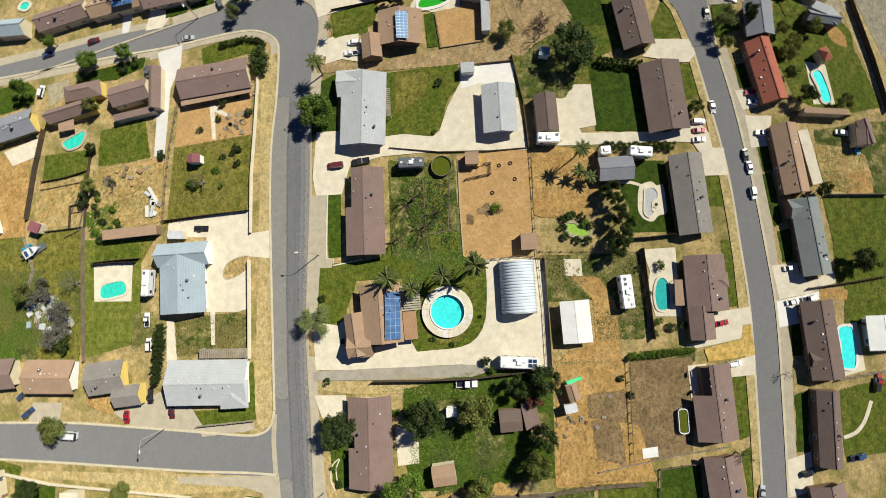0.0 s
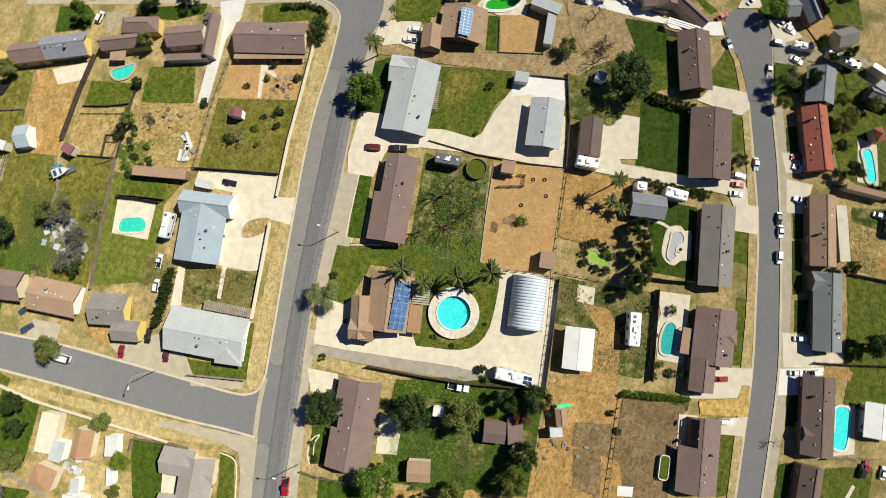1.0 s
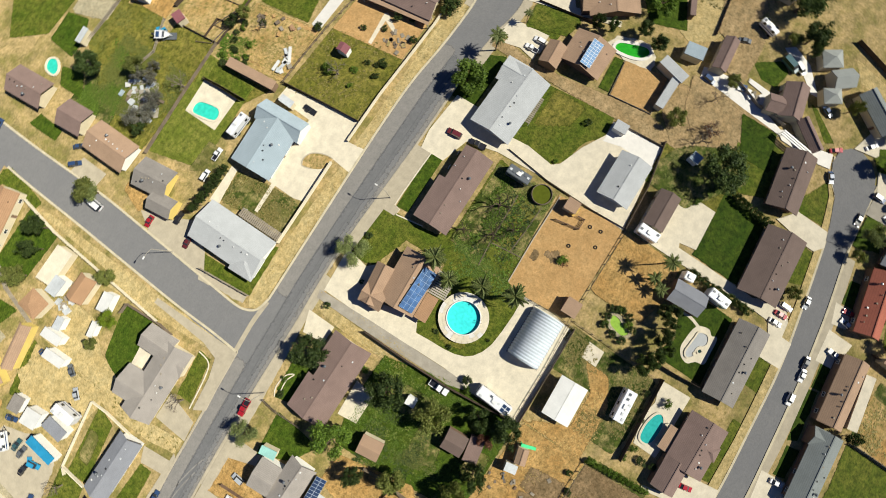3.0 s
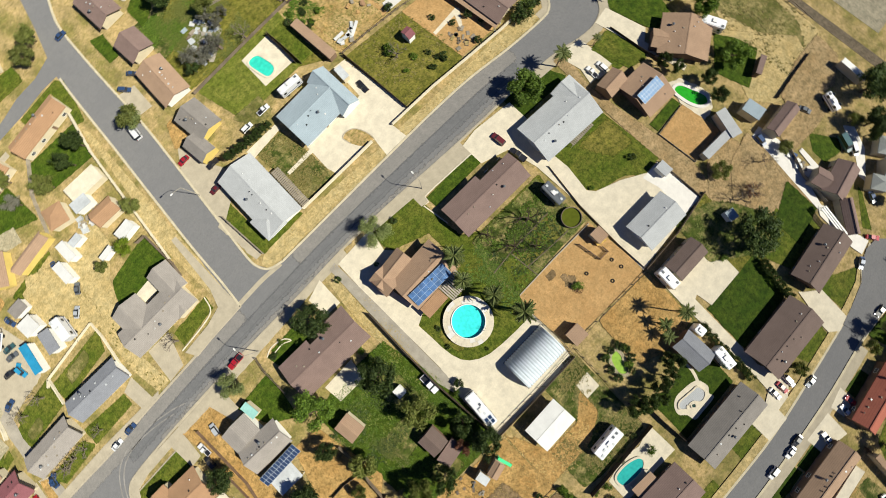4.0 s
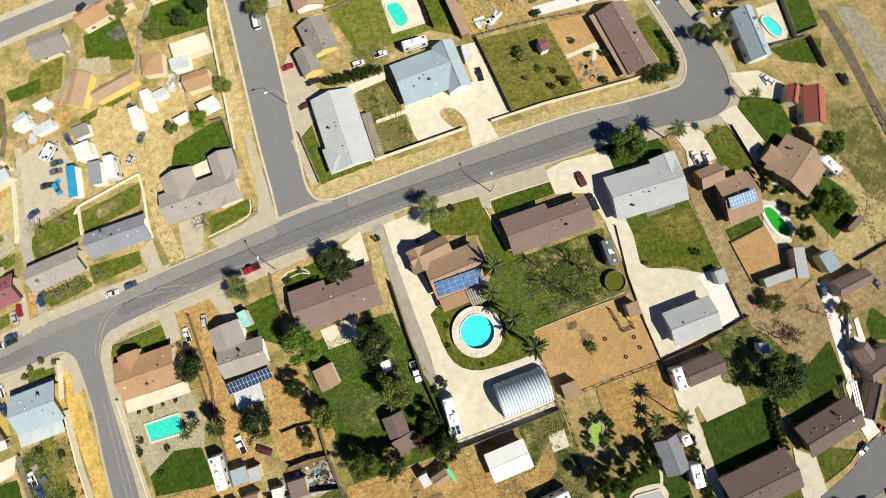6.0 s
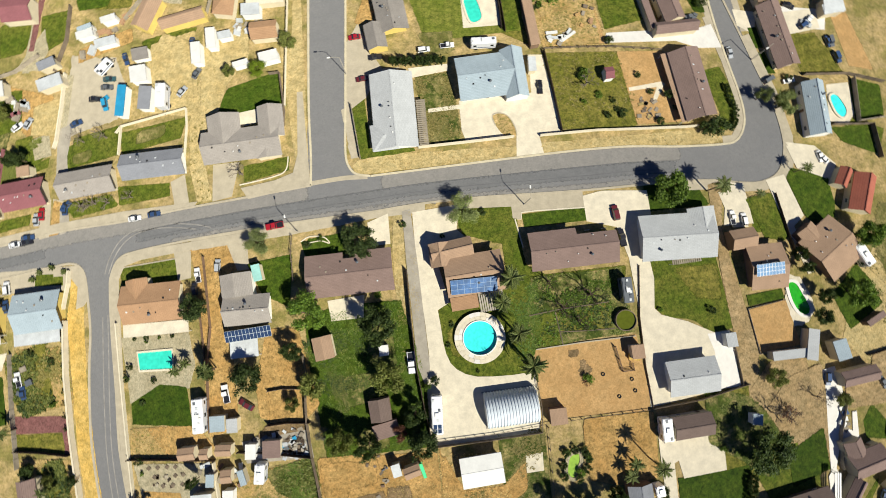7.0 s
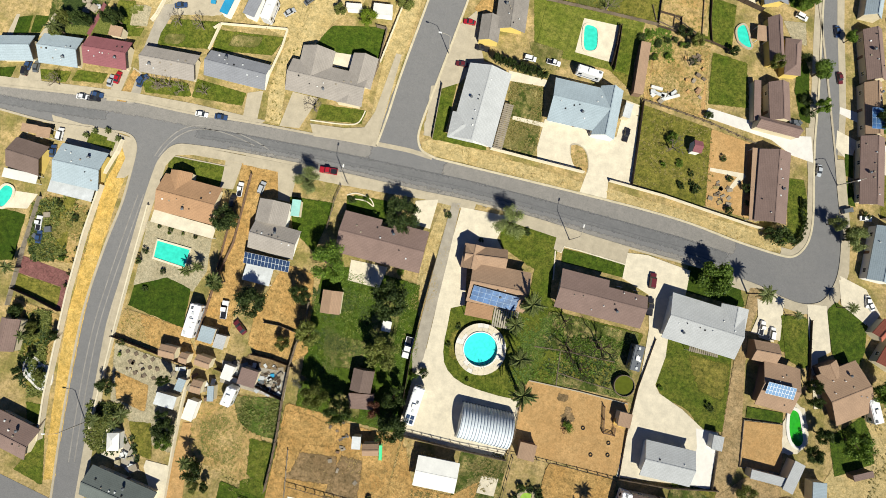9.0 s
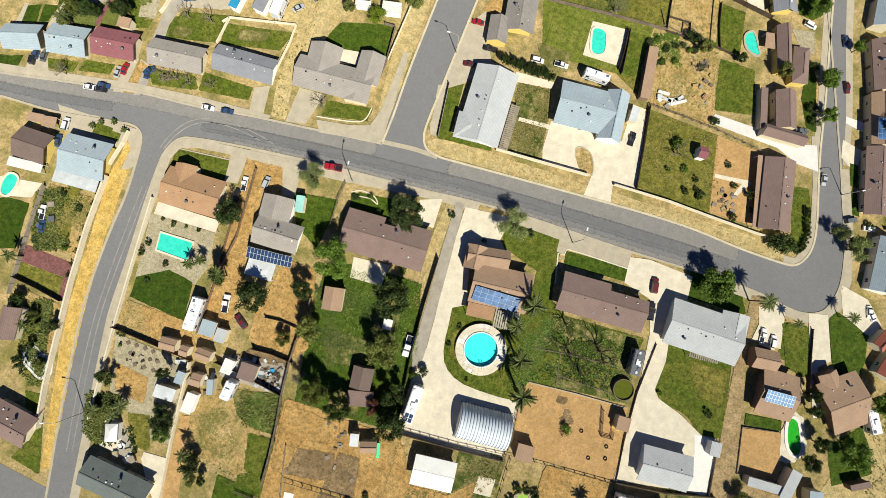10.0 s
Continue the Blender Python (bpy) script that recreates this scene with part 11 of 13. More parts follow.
# ---- street furniture and clutter ----
lamp_post("grey street lamp with a curved arm", 14.9, 30.3, 8.5, 89)
lamp_post("grey street lamp with a curved arm", -40.0, 29.8, 8.5, 93)
lamp_post("grey street lamp with a curved arm", -24.7, 67.6, 8.5, -179)
lamp_post("grey street lamp with a curved arm", -82.9, -38.1, 8.5, -169)
lamp_post("grey street lamp with a curved arm", 76.4, 60.3, 8, -150)
tyre("old tyre lying on the sand", 28.1, -11.9)
tyre("old tyre lying on the sand", 34.7, -13.8)
tyre("old tyre lying on the sand", 31.2, -17.4)
tyre("old tyre lying on the sand", 35.1, -16.5)
slide("green plastic garden slide on bare dirt", -16.3, -28.1, 100)
junk("weathered crate in a salvage yard", -51.4, -18.1, 0.7, 0.7, 0.3, 6, PALEWOOD, "crate")
junk("weathered crate in a salvage yard", -43.2, -18.6, 0.8, 0.4, 0.3, 49, DARKWOOD, "crate")
junk("weathered crate in a salvage yard", -48.5, -17.5, 0.5, 0.7, 0.4, 47, WOOD, "crate")
junk("weathered crate in a salvage yard", -44.2, -19.9, 0.9, 0.9, 0.2, 71, GREYCON, "crate")
junk("weathered crate in a salvage yard", -49.5, -16.5, 0.7, 0.9, 0.4, 9, R_PALE, "crate")
junk("weathered crate in a salvage yard", -48.3, -19.9, 0.9, 0.8, 0.4, 38, GREYCON, "crate")
junk("weathered crate in a salvage yard", -47.3, -18.2, 0.7, 0.4, 0.2, 82, PALEWOOD, "crate")
junk("weathered crate in a salvage yard", -46.1, -20.5, 1.1, 0.9, 0.4, 51, WOOD, "crate")
junk("weathered crate in a salvage yard", -46.3, -17.6, 1.2, 0.5, 0.1, 43, WOOD, "crate")
junk("weathered crate in a salvage yard", -42.2, -21.0, 1.0, 0.5, 0.2, 26, GREYCON, "crate")
junk("weathered crate in a salvage yard", -43.6, -21.3, 0.9, 0.3, 0.3, 30, C_GREY, "crate")
junk("weathered crate in a salvage yard", -50.5, -21.1, 0.9, 0.3, 0.2, 37, DARKWOOD, "crate")
junk("weathered crate in a salvage yard", -51.1, -17.2, 1.2, 0.5, 0.2, 12, GREYCON, "crate")
junk("weathered crate in a salvage yard", -46.0, -20.9, 1.2, 0.8, 0.2, 57, WOOD, "crate")
junk("weathered crate in a salvage yard", -51.4, -19.7, 1.2, 0.6, 0.3, 1, GREYCON, "crate")
junk("weathered crate in a salvage yard", -49.7, -17.8, 0.5, 0.7, 0.2, 32, C_GREY, "crate")
junk("weathered crate in a salvage yard", -46.9, -19.8, 0.8, 0.7, 0.4, 2, C_GREY, "crate")
junk("weathered crate in a salvage yard", -51.3, -18.7, 0.9, 0.5, 0.2, 28, C_GREY, "crate")
junk("weathered crate in a salvage yard", -44.0, -19.9, 1.0, 0.4, 0.4, 87, WOOD, "crate")
junk("weathered crate in a salvage yard", -45.3, -19.6, 0.6, 0.8, 0.2, 17, GREYCON, "crate")
junk("weathered crate in a salvage yard", -46.4, -21.0, 0.9, 0.9, 0.3, 20, R_PALE, "crate")
junk("weathered crate in a salvage yard", -53.4, -16.9, 0.6, 0.6, 0.2, 71, PALEWOOD, "crate")
junk("weathered crate in a salvage yard", -47.8, -20.4, 1.0, 0.8, 0.2, 25, WOOD, "crate")
junk("weathered crate in a salvage yard", -53.3, -17.7, 0.9, 0.6, 0.3, 76, GREYCON, "crate")
junk("weathered crate in a salvage yard", -50.1, -18.9, 0.7, 0.5, 0.4, 14, PALEWOOD, "crate")
junk("weathered crate in a salvage yard", -48.5, -16.3, 0.9, 0.6, 0.3, 89, WOOD, "crate")
junk("weathered crate in a salvage yard", -51.6, -16.9, 1.1, 0.7, 0.3, 26, C_GREY, "crate")
junk("weathered crate in a salvage yard", -43.4, -16.1, 1.1, 0.9, 0.1, 22, PALEWOOD, "crate")
junk("weathered crate in a salvage yard", -43.2, -17.2, 1.1, 0.8, 0.4, 52, PALEWOOD, "crate")
junk("weathered crate in a salvage yard", -48.4, -20.8, 0.8, 0.4, 0.1, 48, PALEWOOD, "crate")
junk("weathered crate in a salvage yard", -50.1, -20.0, 1.1, 0.6, 0.3, 32, R_PALE, "crate")
junk("weathered crate in a salvage yard", -48.3, -18.0, 0.7, 0.8, 0.2, 56, DARKWOOD, "crate")
junk("weathered crate in a salvage yard", -49.1, -18.6, 1.0, 0.3, 0.1, 11, PALEWOOD, "crate")
junk("weathered crate in a salvage yard", -53.9, -17.1, 0.8, 0.6, 0.2, 6, GREYCON, "crate")
junk("weathered crate in a salvage yard", -46.4, -17.9, 0.7, 0.4, 0.2, 11, DARKWOOD, "crate")
junk("weathered crate in a salvage yard", -54.3, -17.0, 1.0, 0.6, 0.1, 41, WOOD, "crate")
junk("weathered crate in a salvage yard", -44.7, -19.2, 1.0, 0.7, 0.2, 34, GREYCON, "crate")
junk("weathered crate in a salvage yard", -45.0, -19.6, 1.2, 0.6, 0.1, 20, C_GREY, "crate")
junk("weathered crate in a salvage yard", -45.8, -21.1, 0.7, 0.6, 0.4, 84, C_GREY, "crate")
junk("weathered crate in a salvage yard", -43.6, -20.8, 0.9, 0.9, 0.3, 76, DARKWOOD, "crate")
junk("weathered crate in a salvage yard", -44.6, -17.3, 1.0, 0.6, 0.1, 53, PALEWOOD, "crate")
junk("weathered crate in a salvage yard", -48.5, -20.1, 0.7, 0.6, 0.3, 59, GREYCON, "crate")
junk("weathered crate in a salvage yard", -44.0, -20.8, 1.1, 0.7, 0.4, 86, DARKWOOD, "crate")
junk("weathered crate in a salvage yard", -50.7, -21.0, 1.2, 0.6, 0.3, 21, DARKWOOD, "crate")
junk("weathered crate in a salvage yard", -45.1, -15.7, 0.4, 0.5, 0.3, 75, R_PALE, "crate")
junk("weathered crate in a salvage yard", -48.8, -17.1, 1.2, 0.5, 0.3, 84, DARKWOOD, "crate")
junk("weathered crate in a salvage yard", -49.2, -21.0, 0.8, 0.9, 0.2, 67, R_PALE, "crate")
junk("weathered crate in a salvage yard", -49.2, -18.0, 0.9, 0.9, 0.3, 14, GREYCON, "crate")
junk("weathered crate in a salvage yard", -43.3, -20.6, 0.5, 0.7, 0.4, 47, GREYCON, "crate")
junk("weathered crate in a salvage yard", -47.1, -16.1, 0.5, 0.8, 0.2, 46, R_PALE, "crate")
junk("weathered crate in a salvage yard", -43.9, -18.2, 1.0, 0.7, 0.4, 54, DARKWOOD, "crate")
junk("weathered crate in a salvage yard", -47.2, -19.9, 0.6, 0.3, 0.3, 34, R_PALE, "crate")
junk("weathered crate in a salvage yard", -47.3, -20.1, 0.8, 0.8, 0.2, 63, WOOD, "crate")
junk("weathered crate in a salvage yard", -47.0, -18.6, 1.1, 0.8, 0.3, 43, WOOD, "crate")
junk("weathered crate in a salvage yard", -44.7, -16.0, 0.4, 0.8, 0.4, 58, WOOD, "crate")
junk("weathered crate in a salvage yard", -44.8, -20.7, 0.9, 0.7, 0.1, 84, R_PALE, "crate")
junk("weathered crate in a salvage yard", -43.7, -19.6, 0.7, 0.7, 0.1, 8, C_GREY, "crate")
junk("weathered crate in a salvage yard", -45.3, -19.4, 0.4, 0.5, 0.2, 7, WOOD, "crate")
junk("weathered crate in a salvage yard", -49.5, -18.1, 0.5, 0.5, 0.3, 10, DARKWOOD, "crate")
junk("weathered crate in a salvage yard", -43.2, -21.0, 1.2, 0.5, 0.3, 68, C_GREY, "crate")
junk("pile of boards and sheet in a junk yard", 30.6, 71.7, 1.4, 0.9, 0.2, 85, PALEWOOD, "board_stack")
junk("long white boards in a junk yard", 28.0, 71.2, 3.0, 0.6, 0.4, 172, R_PALE, "board_stack")
junk("long white boards in a junk yard", 27.3, 72.6, 2.8, 0.6, 0.4, 180, R_WHITE, "board_stack")
junk("long white boards in a junk yard", 31.4, 71.2, 4.0, 0.6, 0.4, -150, R_WHITE, "board_stack")
junk("pile of boards and sheet in a junk yard", 30.7, 71.2, 0.6, 0.7, 0.3, 65, R_PALE, "board_stack")
junk("pile of boards and sheet in a junk yard", 31.1, 72.0, 1.1, 0.9, 0.2, 33, R_PALE, "board_stack")
junk("pile of boards and sheet in a junk yard", 28.9, 69.5, 1.0, 1.0, 0.4, 58, PALEWOOD, "board_stack")
junk("pile of boards and sheet in a junk yard", 29.7, 71.6, 0.9, 0.6, 0.2, 6, R_PALE, "board_stack")
junk("pile of boards and sheet in a junk yard", 26.7, 71.3, 1.0, 0.6, 0.2, 24, R_WHITE, "board_stack")
junk("pile of boards and sheet in a junk yard", 29.3, 70.1, 1.2, 0.6, 0.3, 36, R_PALE, "board_stack")
junk("pile of boards and sheet in a junk yard", 26.5, 71.4, 1.1, 0.8, 0.5, 10, R_PALE, "board_stack")
junk("pile of boards and sheet in a junk yard", 26.8, 70.7, 1.2, 0.9, 0.4, 53, R_WHITE, "board_stack")
junk("pile of boards and sheet in a junk yard", 32.2, 72.2, 1.0, 0.5, 0.2, 78, PALEWOOD, "board_stack")
junk("pile of boards and sheet in a junk yard", 31.7, 72.6, 1.4, 0.6, 0.3, 52, R_PALE, "board_stack")
junk("pile of boards and sheet in a junk yard", 29.3, 71.2, 1.1, 1.0, 0.4, 3, R_WHITE, "board_stack")
junk("garden box beside a wall", -72.5, -43.1, 1.2, 0.7, 0.4, 3, R_PALE, "crate")
junk("garden box beside a wall", -70.8, -43.3, 1.3, 0.5, 0.3, 30, GRAVEL, "crate")
junk("garden box beside a wall", -69.3, -45.1, 1.7, 1.4, 0.6, 39, PALEWOOD, "crate")
junk("garden box beside a wall", -73.0, -44.9, 1.1, 1.4, 0.6, 23, GRAVEL, "crate")
junk("garden box beside a wall", -72.5, -42.7, 0.6, 0.8, 0.7, 29, R_WHITE, "crate")
junk("garden box beside a wall", -66.7, -48.6, 1.0, 1.1, 0.6, 8, GRAVEL, "crate")
junk("garden box beside a wall", -72.3, -42.8, 1.3, 1.2, 0.4, 75, R_PALE, "crate")
junk("garden box beside a wall", -69.7, -44.6, 1.2, 0.6, 0.5, 2, R_PALE, "crate")
junk("garden box beside a wall", -70.3, -45.4, 1.4, 1.2, 0.2, 55, R_WHITE, "crate")
junk("garden box beside a wall", -69.4, -45.2, 1.1, 0.5, 0.4, 86, R_WHITE, "crate")
junk("paving block pile in a gravel yard", -68.4, -24.3, 0.4, 0.3, 0.1, 74, GRAVEL, "stone_block")
junk("paving block pile in a gravel yard", -71.1, -22.7, 0.3, 0.6, 0.1, 10, DARKWOOD, "stone_block")
junk("paving block pile in a gravel yard", -76.5, -22.9, 0.6, 0.5, 0.2, 78, DARKWOOD, "stone_block")
junk("paving block pile in a gravel yard", -73.9, -23.7, 0.7, 0.3, 0.3, 40, DARKWOOD, "stone_block")
junk("paving block pile in a gravel yard", -76.7, -24.3, 0.5, 0.5, 0.1, 31, DARKWOOD, "stone_block")
junk("paving block pile in a gravel yard", -69.8, -25.1, 0.7, 0.2, 0.2, 22, GRAVEL, "stone_block")
junk("paving block pile in a gravel yard", -74.9, -24.8, 0.3, 0.3, 0.1, 84, SIDEWALK, "stone_block")
junk("paving block pile in a gravel yard", -76.5, -22.7, 0.7, 0.4, 0.2, 77, DARKWOOD, "stone_block")
junk("paving block pile in a gravel yard", -68.6, -24.9, 0.8, 0.6, 0.1, 84, GRAVEL, "stone_block")
junk("paving block pile in a gravel yard", -77.5, -24.4, 0.3, 0.4, 0.1, 19, DARKWOOD, "stone_block")
junk("paving block pile in a gravel yard", -73.5, -25.2, 0.7, 0.5, 0.1, 9, DARKWOOD, "stone_block")
junk("paving block pile in a gravel yard", -76.7, -24.5, 0.7, 0.3, 0.2, 73, SIDEWALK, "stone_block")
junk("paving block pile in a gravel yard", -75.2, -24.6, 0.5, 0.4, 0.1, 77, DARKWOOD, "stone_block")
junk("paving block pile in a gravel yard", -74.5, -22.9, 0.7, 0.6, 0.2, 1, SIDEWALK, "stone_block")
junk("crate at the back of a dirt lot", -24.8, -29.9, 1.04, 0.52, 0.18, 32, PALEWOOD, "crate")
junk("crate at the back of a dirt lot", -20.2, -36.5, 0.85, 0.72, 0.12, 60, PALEWOOD, "crate")
junk("crate at the back of a dirt lot", -27.0, -33.1, 0.85, 0.72, 0.18, 28, PALEWOOD, "crate")
junk("crate at the back of a dirt lot", -24.8, -34.8, 0.91, 0.45, 0.18, 85, PALEWOOD, "crate")
junk("crate at the back of a dirt lot", -25.8, -30.8, 0.39, 0.72, 0.30, 85, BROWNWALL, "crate")
junk("crate at the back of a dirt lot", -25.3, -29.6, 0.85, 0.52, 0.18, 1, PALEWOOD, "crate")
junk("planter box in a garden", 46.1, 49.0, 0.8, 1.0, 0.15, 84, PALEWOOD, "planter_box")
junk("planter box in a garden", 47.3, 52.5, 0.9, 0.9, 0.10, 2, WOOD, "planter_box")
junk("planter box in a garden", 48.2, 52.0, 0.9, 0.7, 0.15, 27, PALEWOOD, "planter_box")
junk("planter box in a garden", 48.2, 51.9, 0.6, 0.8, 0.15, 76, PALEWOOD, "planter_box")
junk("planter box in a garden", 47.0, 52.0, 1.4, 0.6, 0.15, 12, SOIL, "planter_box")
junk("planter box in a garden", 49.0, 50.3, 1.2, 0.4, 0.15, 40, PALEWOOD, "planter_box")
junk("planter box in a garden", 48.5, 48.6, 0.9, 0.8, 0.15, 53, SOIL, "planter_box")
junk("planter box in a garden", 50.4, 52.1, 1.3, 0.6, 0.15, 24, PALEWOOD, "planter_box")
junk("planter box in a garden", 48.6, 48.6, 1.4, 0.9, 0.10, 39, WOOD, "planter_box")
junk("crate in a western yard", -83.5, 67.7, 1.6, 0.9, 0.3, 34, C_TARP, "crate")
junk("white sheet and crate beside a garage", -50.1, 82.2, 0.8, 1.2, 0.2, 84, PALEWOOD, "crate")
junk("white sheet and crate beside a garage", -49.6, 84.0, 0.9, 1.4, 0.6, 83, R_PALE, "crate")
junk("white sheet and crate beside a garage", -43.3, 82.7, 0.9, 0.8, 0.7, 12, PALEWOOD, "crate")
junk("white sheet and crate beside a garage", -47.7, 82.7, 1.1, 1.4, 0.5, 65, PALEWOOD, "crate")
junk("white sheet and crate beside a garage", -50.1, 80.8, 1.3, 0.8, 0.3, 78, R_WHITE, "crate")
junk("white sheet and crate beside a garage", -50.4, 81.0, 1.3, 1.5, 0.5, 76, R_PALE, "crate")
junk("white sheet and crate beside a garage", -45.7, 82.1, 1.9, 1.4, 0.2, 36, R_PALE, "crate")
junk("white sheet and crate beside a garage", -49.8, 81.7, 1.1, 0.6, 0.7, 66, R_WHITE, "crate")
junk("white sheet and crate beside a garage", -49.8, 82.4, 1.5, 0.8, 0.6, 19, PALEWOOD, "crate")
junk("white sheet and crate beside a garage", -47.7, 81.5, 1.6, 1.1, 0.5, 38, R_WHITE, "crate")
junk("white sheet and crate beside a garage", -43.8, 82.4, 0.7, 1.3, 0.6, 44, PALEWOOD, "crate")
junk("white sheet and crate beside a garage", -50.5, 82.7, 1.3, 1.0, 0.4, 45, R_PALE, "crate")
junk("white sheet and crate beside a garage", -46.0, 81.3, 1.7, 0.9, 0.6, 53, R_WHITE, "crate")
junk("white sheet and crate beside a garage", -47.9, 81.1, 1.1, 1.2, 0.3, 83, R_PALE, "crate")
junk("white sheet and crate beside a garage", -45.8, 83.0, 1.8, 0.7, 0.2, 69, PALEWOOD, "crate")
junk("white sheet and crate beside a garage", -44.4, 83.0, 1.6, 0.8, 0.4, 37, PALEWOOD, "crate")
junk("crate beside the hedge", -83.4, 84.8, 2.0, 1.1, 0.4, 16, R_ORANGE, "crate")
junk("crate beside the hedge", -80.1, 84.9, 1.4, 0.7, 0.6, 29, PALEWOOD, "crate")
junk("crate beside the hedge", -77.4, 88.4, 1.6, 1.1, 0.3, 25, R_ORANGE, "crate")
junk("crate beside the hedge", -81.6, 84.3, 1.1, 0.9, 0.8, 71, R_ORANGE, "crate")
junk("crate beside the hedge", -85.2, 84.2, 1.4, 1.6, 0.7, 45, PALEWOOD, "crate")
junk("crate beside the hedge", -78.3, 86.8, 1.4, 0.7, 0.6, 67, R_ORANGE, "crate")
junk("crate beside the hedge", -86.0, 80.2, 2.4, 1.5, 0.5, 66, R_PALE, "crate")
junk("crate beside the hedge", -88.4, 79.3, 2.0, 1.1, 0.5, 89, PALEWOOD, "crate")
junk("crate beside a shed", -66.3, -21.6, 0.6, 0.7, 0.5, 15, R_PALE, "crate")
junk("crate beside a shed", -65.3, -21.4, 1.6, 0.8, 0.2, 19, R_PALE, "crate")
junk("crate beside a shed", -59.2, -23.6, 1.4, 0.7, 0.3, 41, R_PALE, "crate")
junk("crate beside a shed", -65.2, -25.2, 1.1, 0.5, 0.3, 52, PALEWOOD, "crate")
junk("crate beside a shed", -61.0, -25.1, 0.7, 0.8, 0.4, 20, BROWNWALL, "crate")
junk("crate beside a shed", -62.3, -24.9, 1.5, 1.0, 0.5, 66, PALEWOOD, "crate")
junk("crate beside a shed", -62.1, -22.1, 1.5, 0.6, 0.4, 48, BROWNWALL, "crate")
junk("crate beside a shed", -57.6, -22.5, 1.3, 0.8, 0.2, 90, R_PALE, "crate")
junk("crate beside a shed", -66.8, -22.9, 0.9, 0.5, 0.2, 72, PALEWOOD, "crate")
junk("crate beside a shed", -57.6, -23.8, 0.6, 0.9, 0.2, 64, BROWNWALL, "crate")
junk("crate beside a shed", -57.8, -26.5, 1.4, 0.7, 0.4, 27, BROWNWALL, "crate")
junk("crate beside a shed", -59.2, -24.6, 1.2, 0.8, 0.5, 10, PALEWOOD, "crate")
junk("crate beside a shed", -67.3, -26.3, 1.5, 0.9, 0.5, 46, PALEWOOD, "crate")
junk("crate beside a shed", -67.6, -19.7, 0.9, 1.2, 0.4, 45, BROWNWALL, "crate")


# ---- far yards ----
pool("small turquoise pool beside a plum roof", [(-2.3, 122.5), (-1.2, 121.0), (-2.8, 119.2), (-4.7, 119.2), (-4.5, 121.6)], TURQ)
tree("dark round tree on a lawn", 2.5, 110.2, 3.3, 7.0, "dark")
tree("green tree at the turning circle", 83.1, -64.0, 2.7, 5.5, "green")
tree("large dark tree beyond the brown yard", 106.7, -28.0, 4.6, 8.0, "dark")
tree("dark tree beyond the long drive", 100.9, -34.1, 3.2, 7.0, "dark")
tree("olive tree beside a white trailer", 98.7, -30.8, 1.7, 4.0, "olive")
tree("dark tree by a slate roof", 98.8, -35.8, 2.2, 6.0, "dark")
tree("olive tree by a drive", 91.0, -50.7, 1.6, 5.0, "olive")
tree("dark tree in far gardens", -111.2, 71.4, 2.4, 7.0, "dark")
tree("dark tree among plots", -109.4, 63.9, 2.1, 6.0, "dark")
tree("green tree among plots", -106.2, 65.2, 1.8, 5.0, "olive")
tree("dark tree beside a lane", -104.1, 53.3, 1.8, 6.0, "dark")
tree("dark garden tree in the open", -109.8, 51.2, 2.1, 6.0, "dark")
tree("dark tree beyond the bend", 81.9, 78.7, 3.1, 8.0, "dark")
tree("dark tree at a far shed", 89.0, 78.3, 2.1, 7.0, "dark")
bush("dark shrub on a front lawn", 64.2, 78.9, 1.6, 2.0, "darkbush")
bush("dark shrub on a front lawn", 65.4, 75.8, 1.4, 2.0, "darkbush")
tree("green shrub tree in a weedy corner", -44.2, -9.8, 1.8, 4.0, "olive")
tree("small green tree at a fence", -40.4, -6.7, 1.5, 5.0, "dark")
tree("grey shrub in an overgrown yard", -0.1, 91.4, 2.5, 4.0, "grey")
tree("grey shrub in an overgrown yard", 6.9, 99.3, 2.0, 4.0, "grey")
tree("dark shrub at a garden edge", -4.1, 91.2, 1.9, 4.0, "dark")
tree("grey shrub by a yard path", 10.8, 97.2, 1.7, 3.0, "grey")
car("teal truck beside a long drive", 94.0, -33.5, -109, "van", C_TEALP, scale=0.9)
car("white truck beside a long drive", 94.5, -36.0, -121, "van", C_WHITE, scale=0.64)
car("dark car on a long pale drive", 80.7, -19.1, -99, "suv", C_BLUE, scale=0.64)
car("dark car in a dirt yard", 93.7, -21.4, -70, "sedan", C_GREY, scale=0.64)
car("dark car beside a lawn", 88.7, -46.7, -117, "sedan", C_BLUE, scale=0.64)
car("red car at the turning circle", 81.5, -53.0, -54, "sedan", C_RED, scale=0.64)
car("white car in a concrete drive", 86.7, -59.6, -38, "sedan", C_WHITE, scale=0.64)
car("white car at the circle kerb", 82.2, -67.2, -32, "sedan", C_WHITE, scale=0.64)
car("dark car at the street end", 75.1, -55.1, -147, "sedan", C_BLUE, scale=0.64)
car("dark car in a bright drive", 91.2, 67.8, 30, "suv", C_BLUE, scale=0.64)
car("white car in a bright drive", 92.5, 68.9, 41, "sedan", C_WHITE, scale=0.64)
car("dark suv beyond the bend", 97.0, 62.8, -83, "suv", C_GREY, scale=0.64)
car("black car beyond the bend", 88.0, 73.3, -32, "sedan", C_BLACK, scale=0.64)
car("blue car at a drive mouth", 63.4, 72.5, 55, "sedan", C_GREY, scale=0.64)
car("white car among far yards", -104.8, 62.8, 32, "sedan", C_WHITE, scale=0.64)
car("silver car among far yards", -102.2, 63.4, 57, "sedan", C_SILVER, scale=0.64)
motorhome("white trailer in a far gravel yard", -82.8, 75.2, 45, L=4.4, name="travel_trailer", W=1.6, H=2.0, hatches=2)
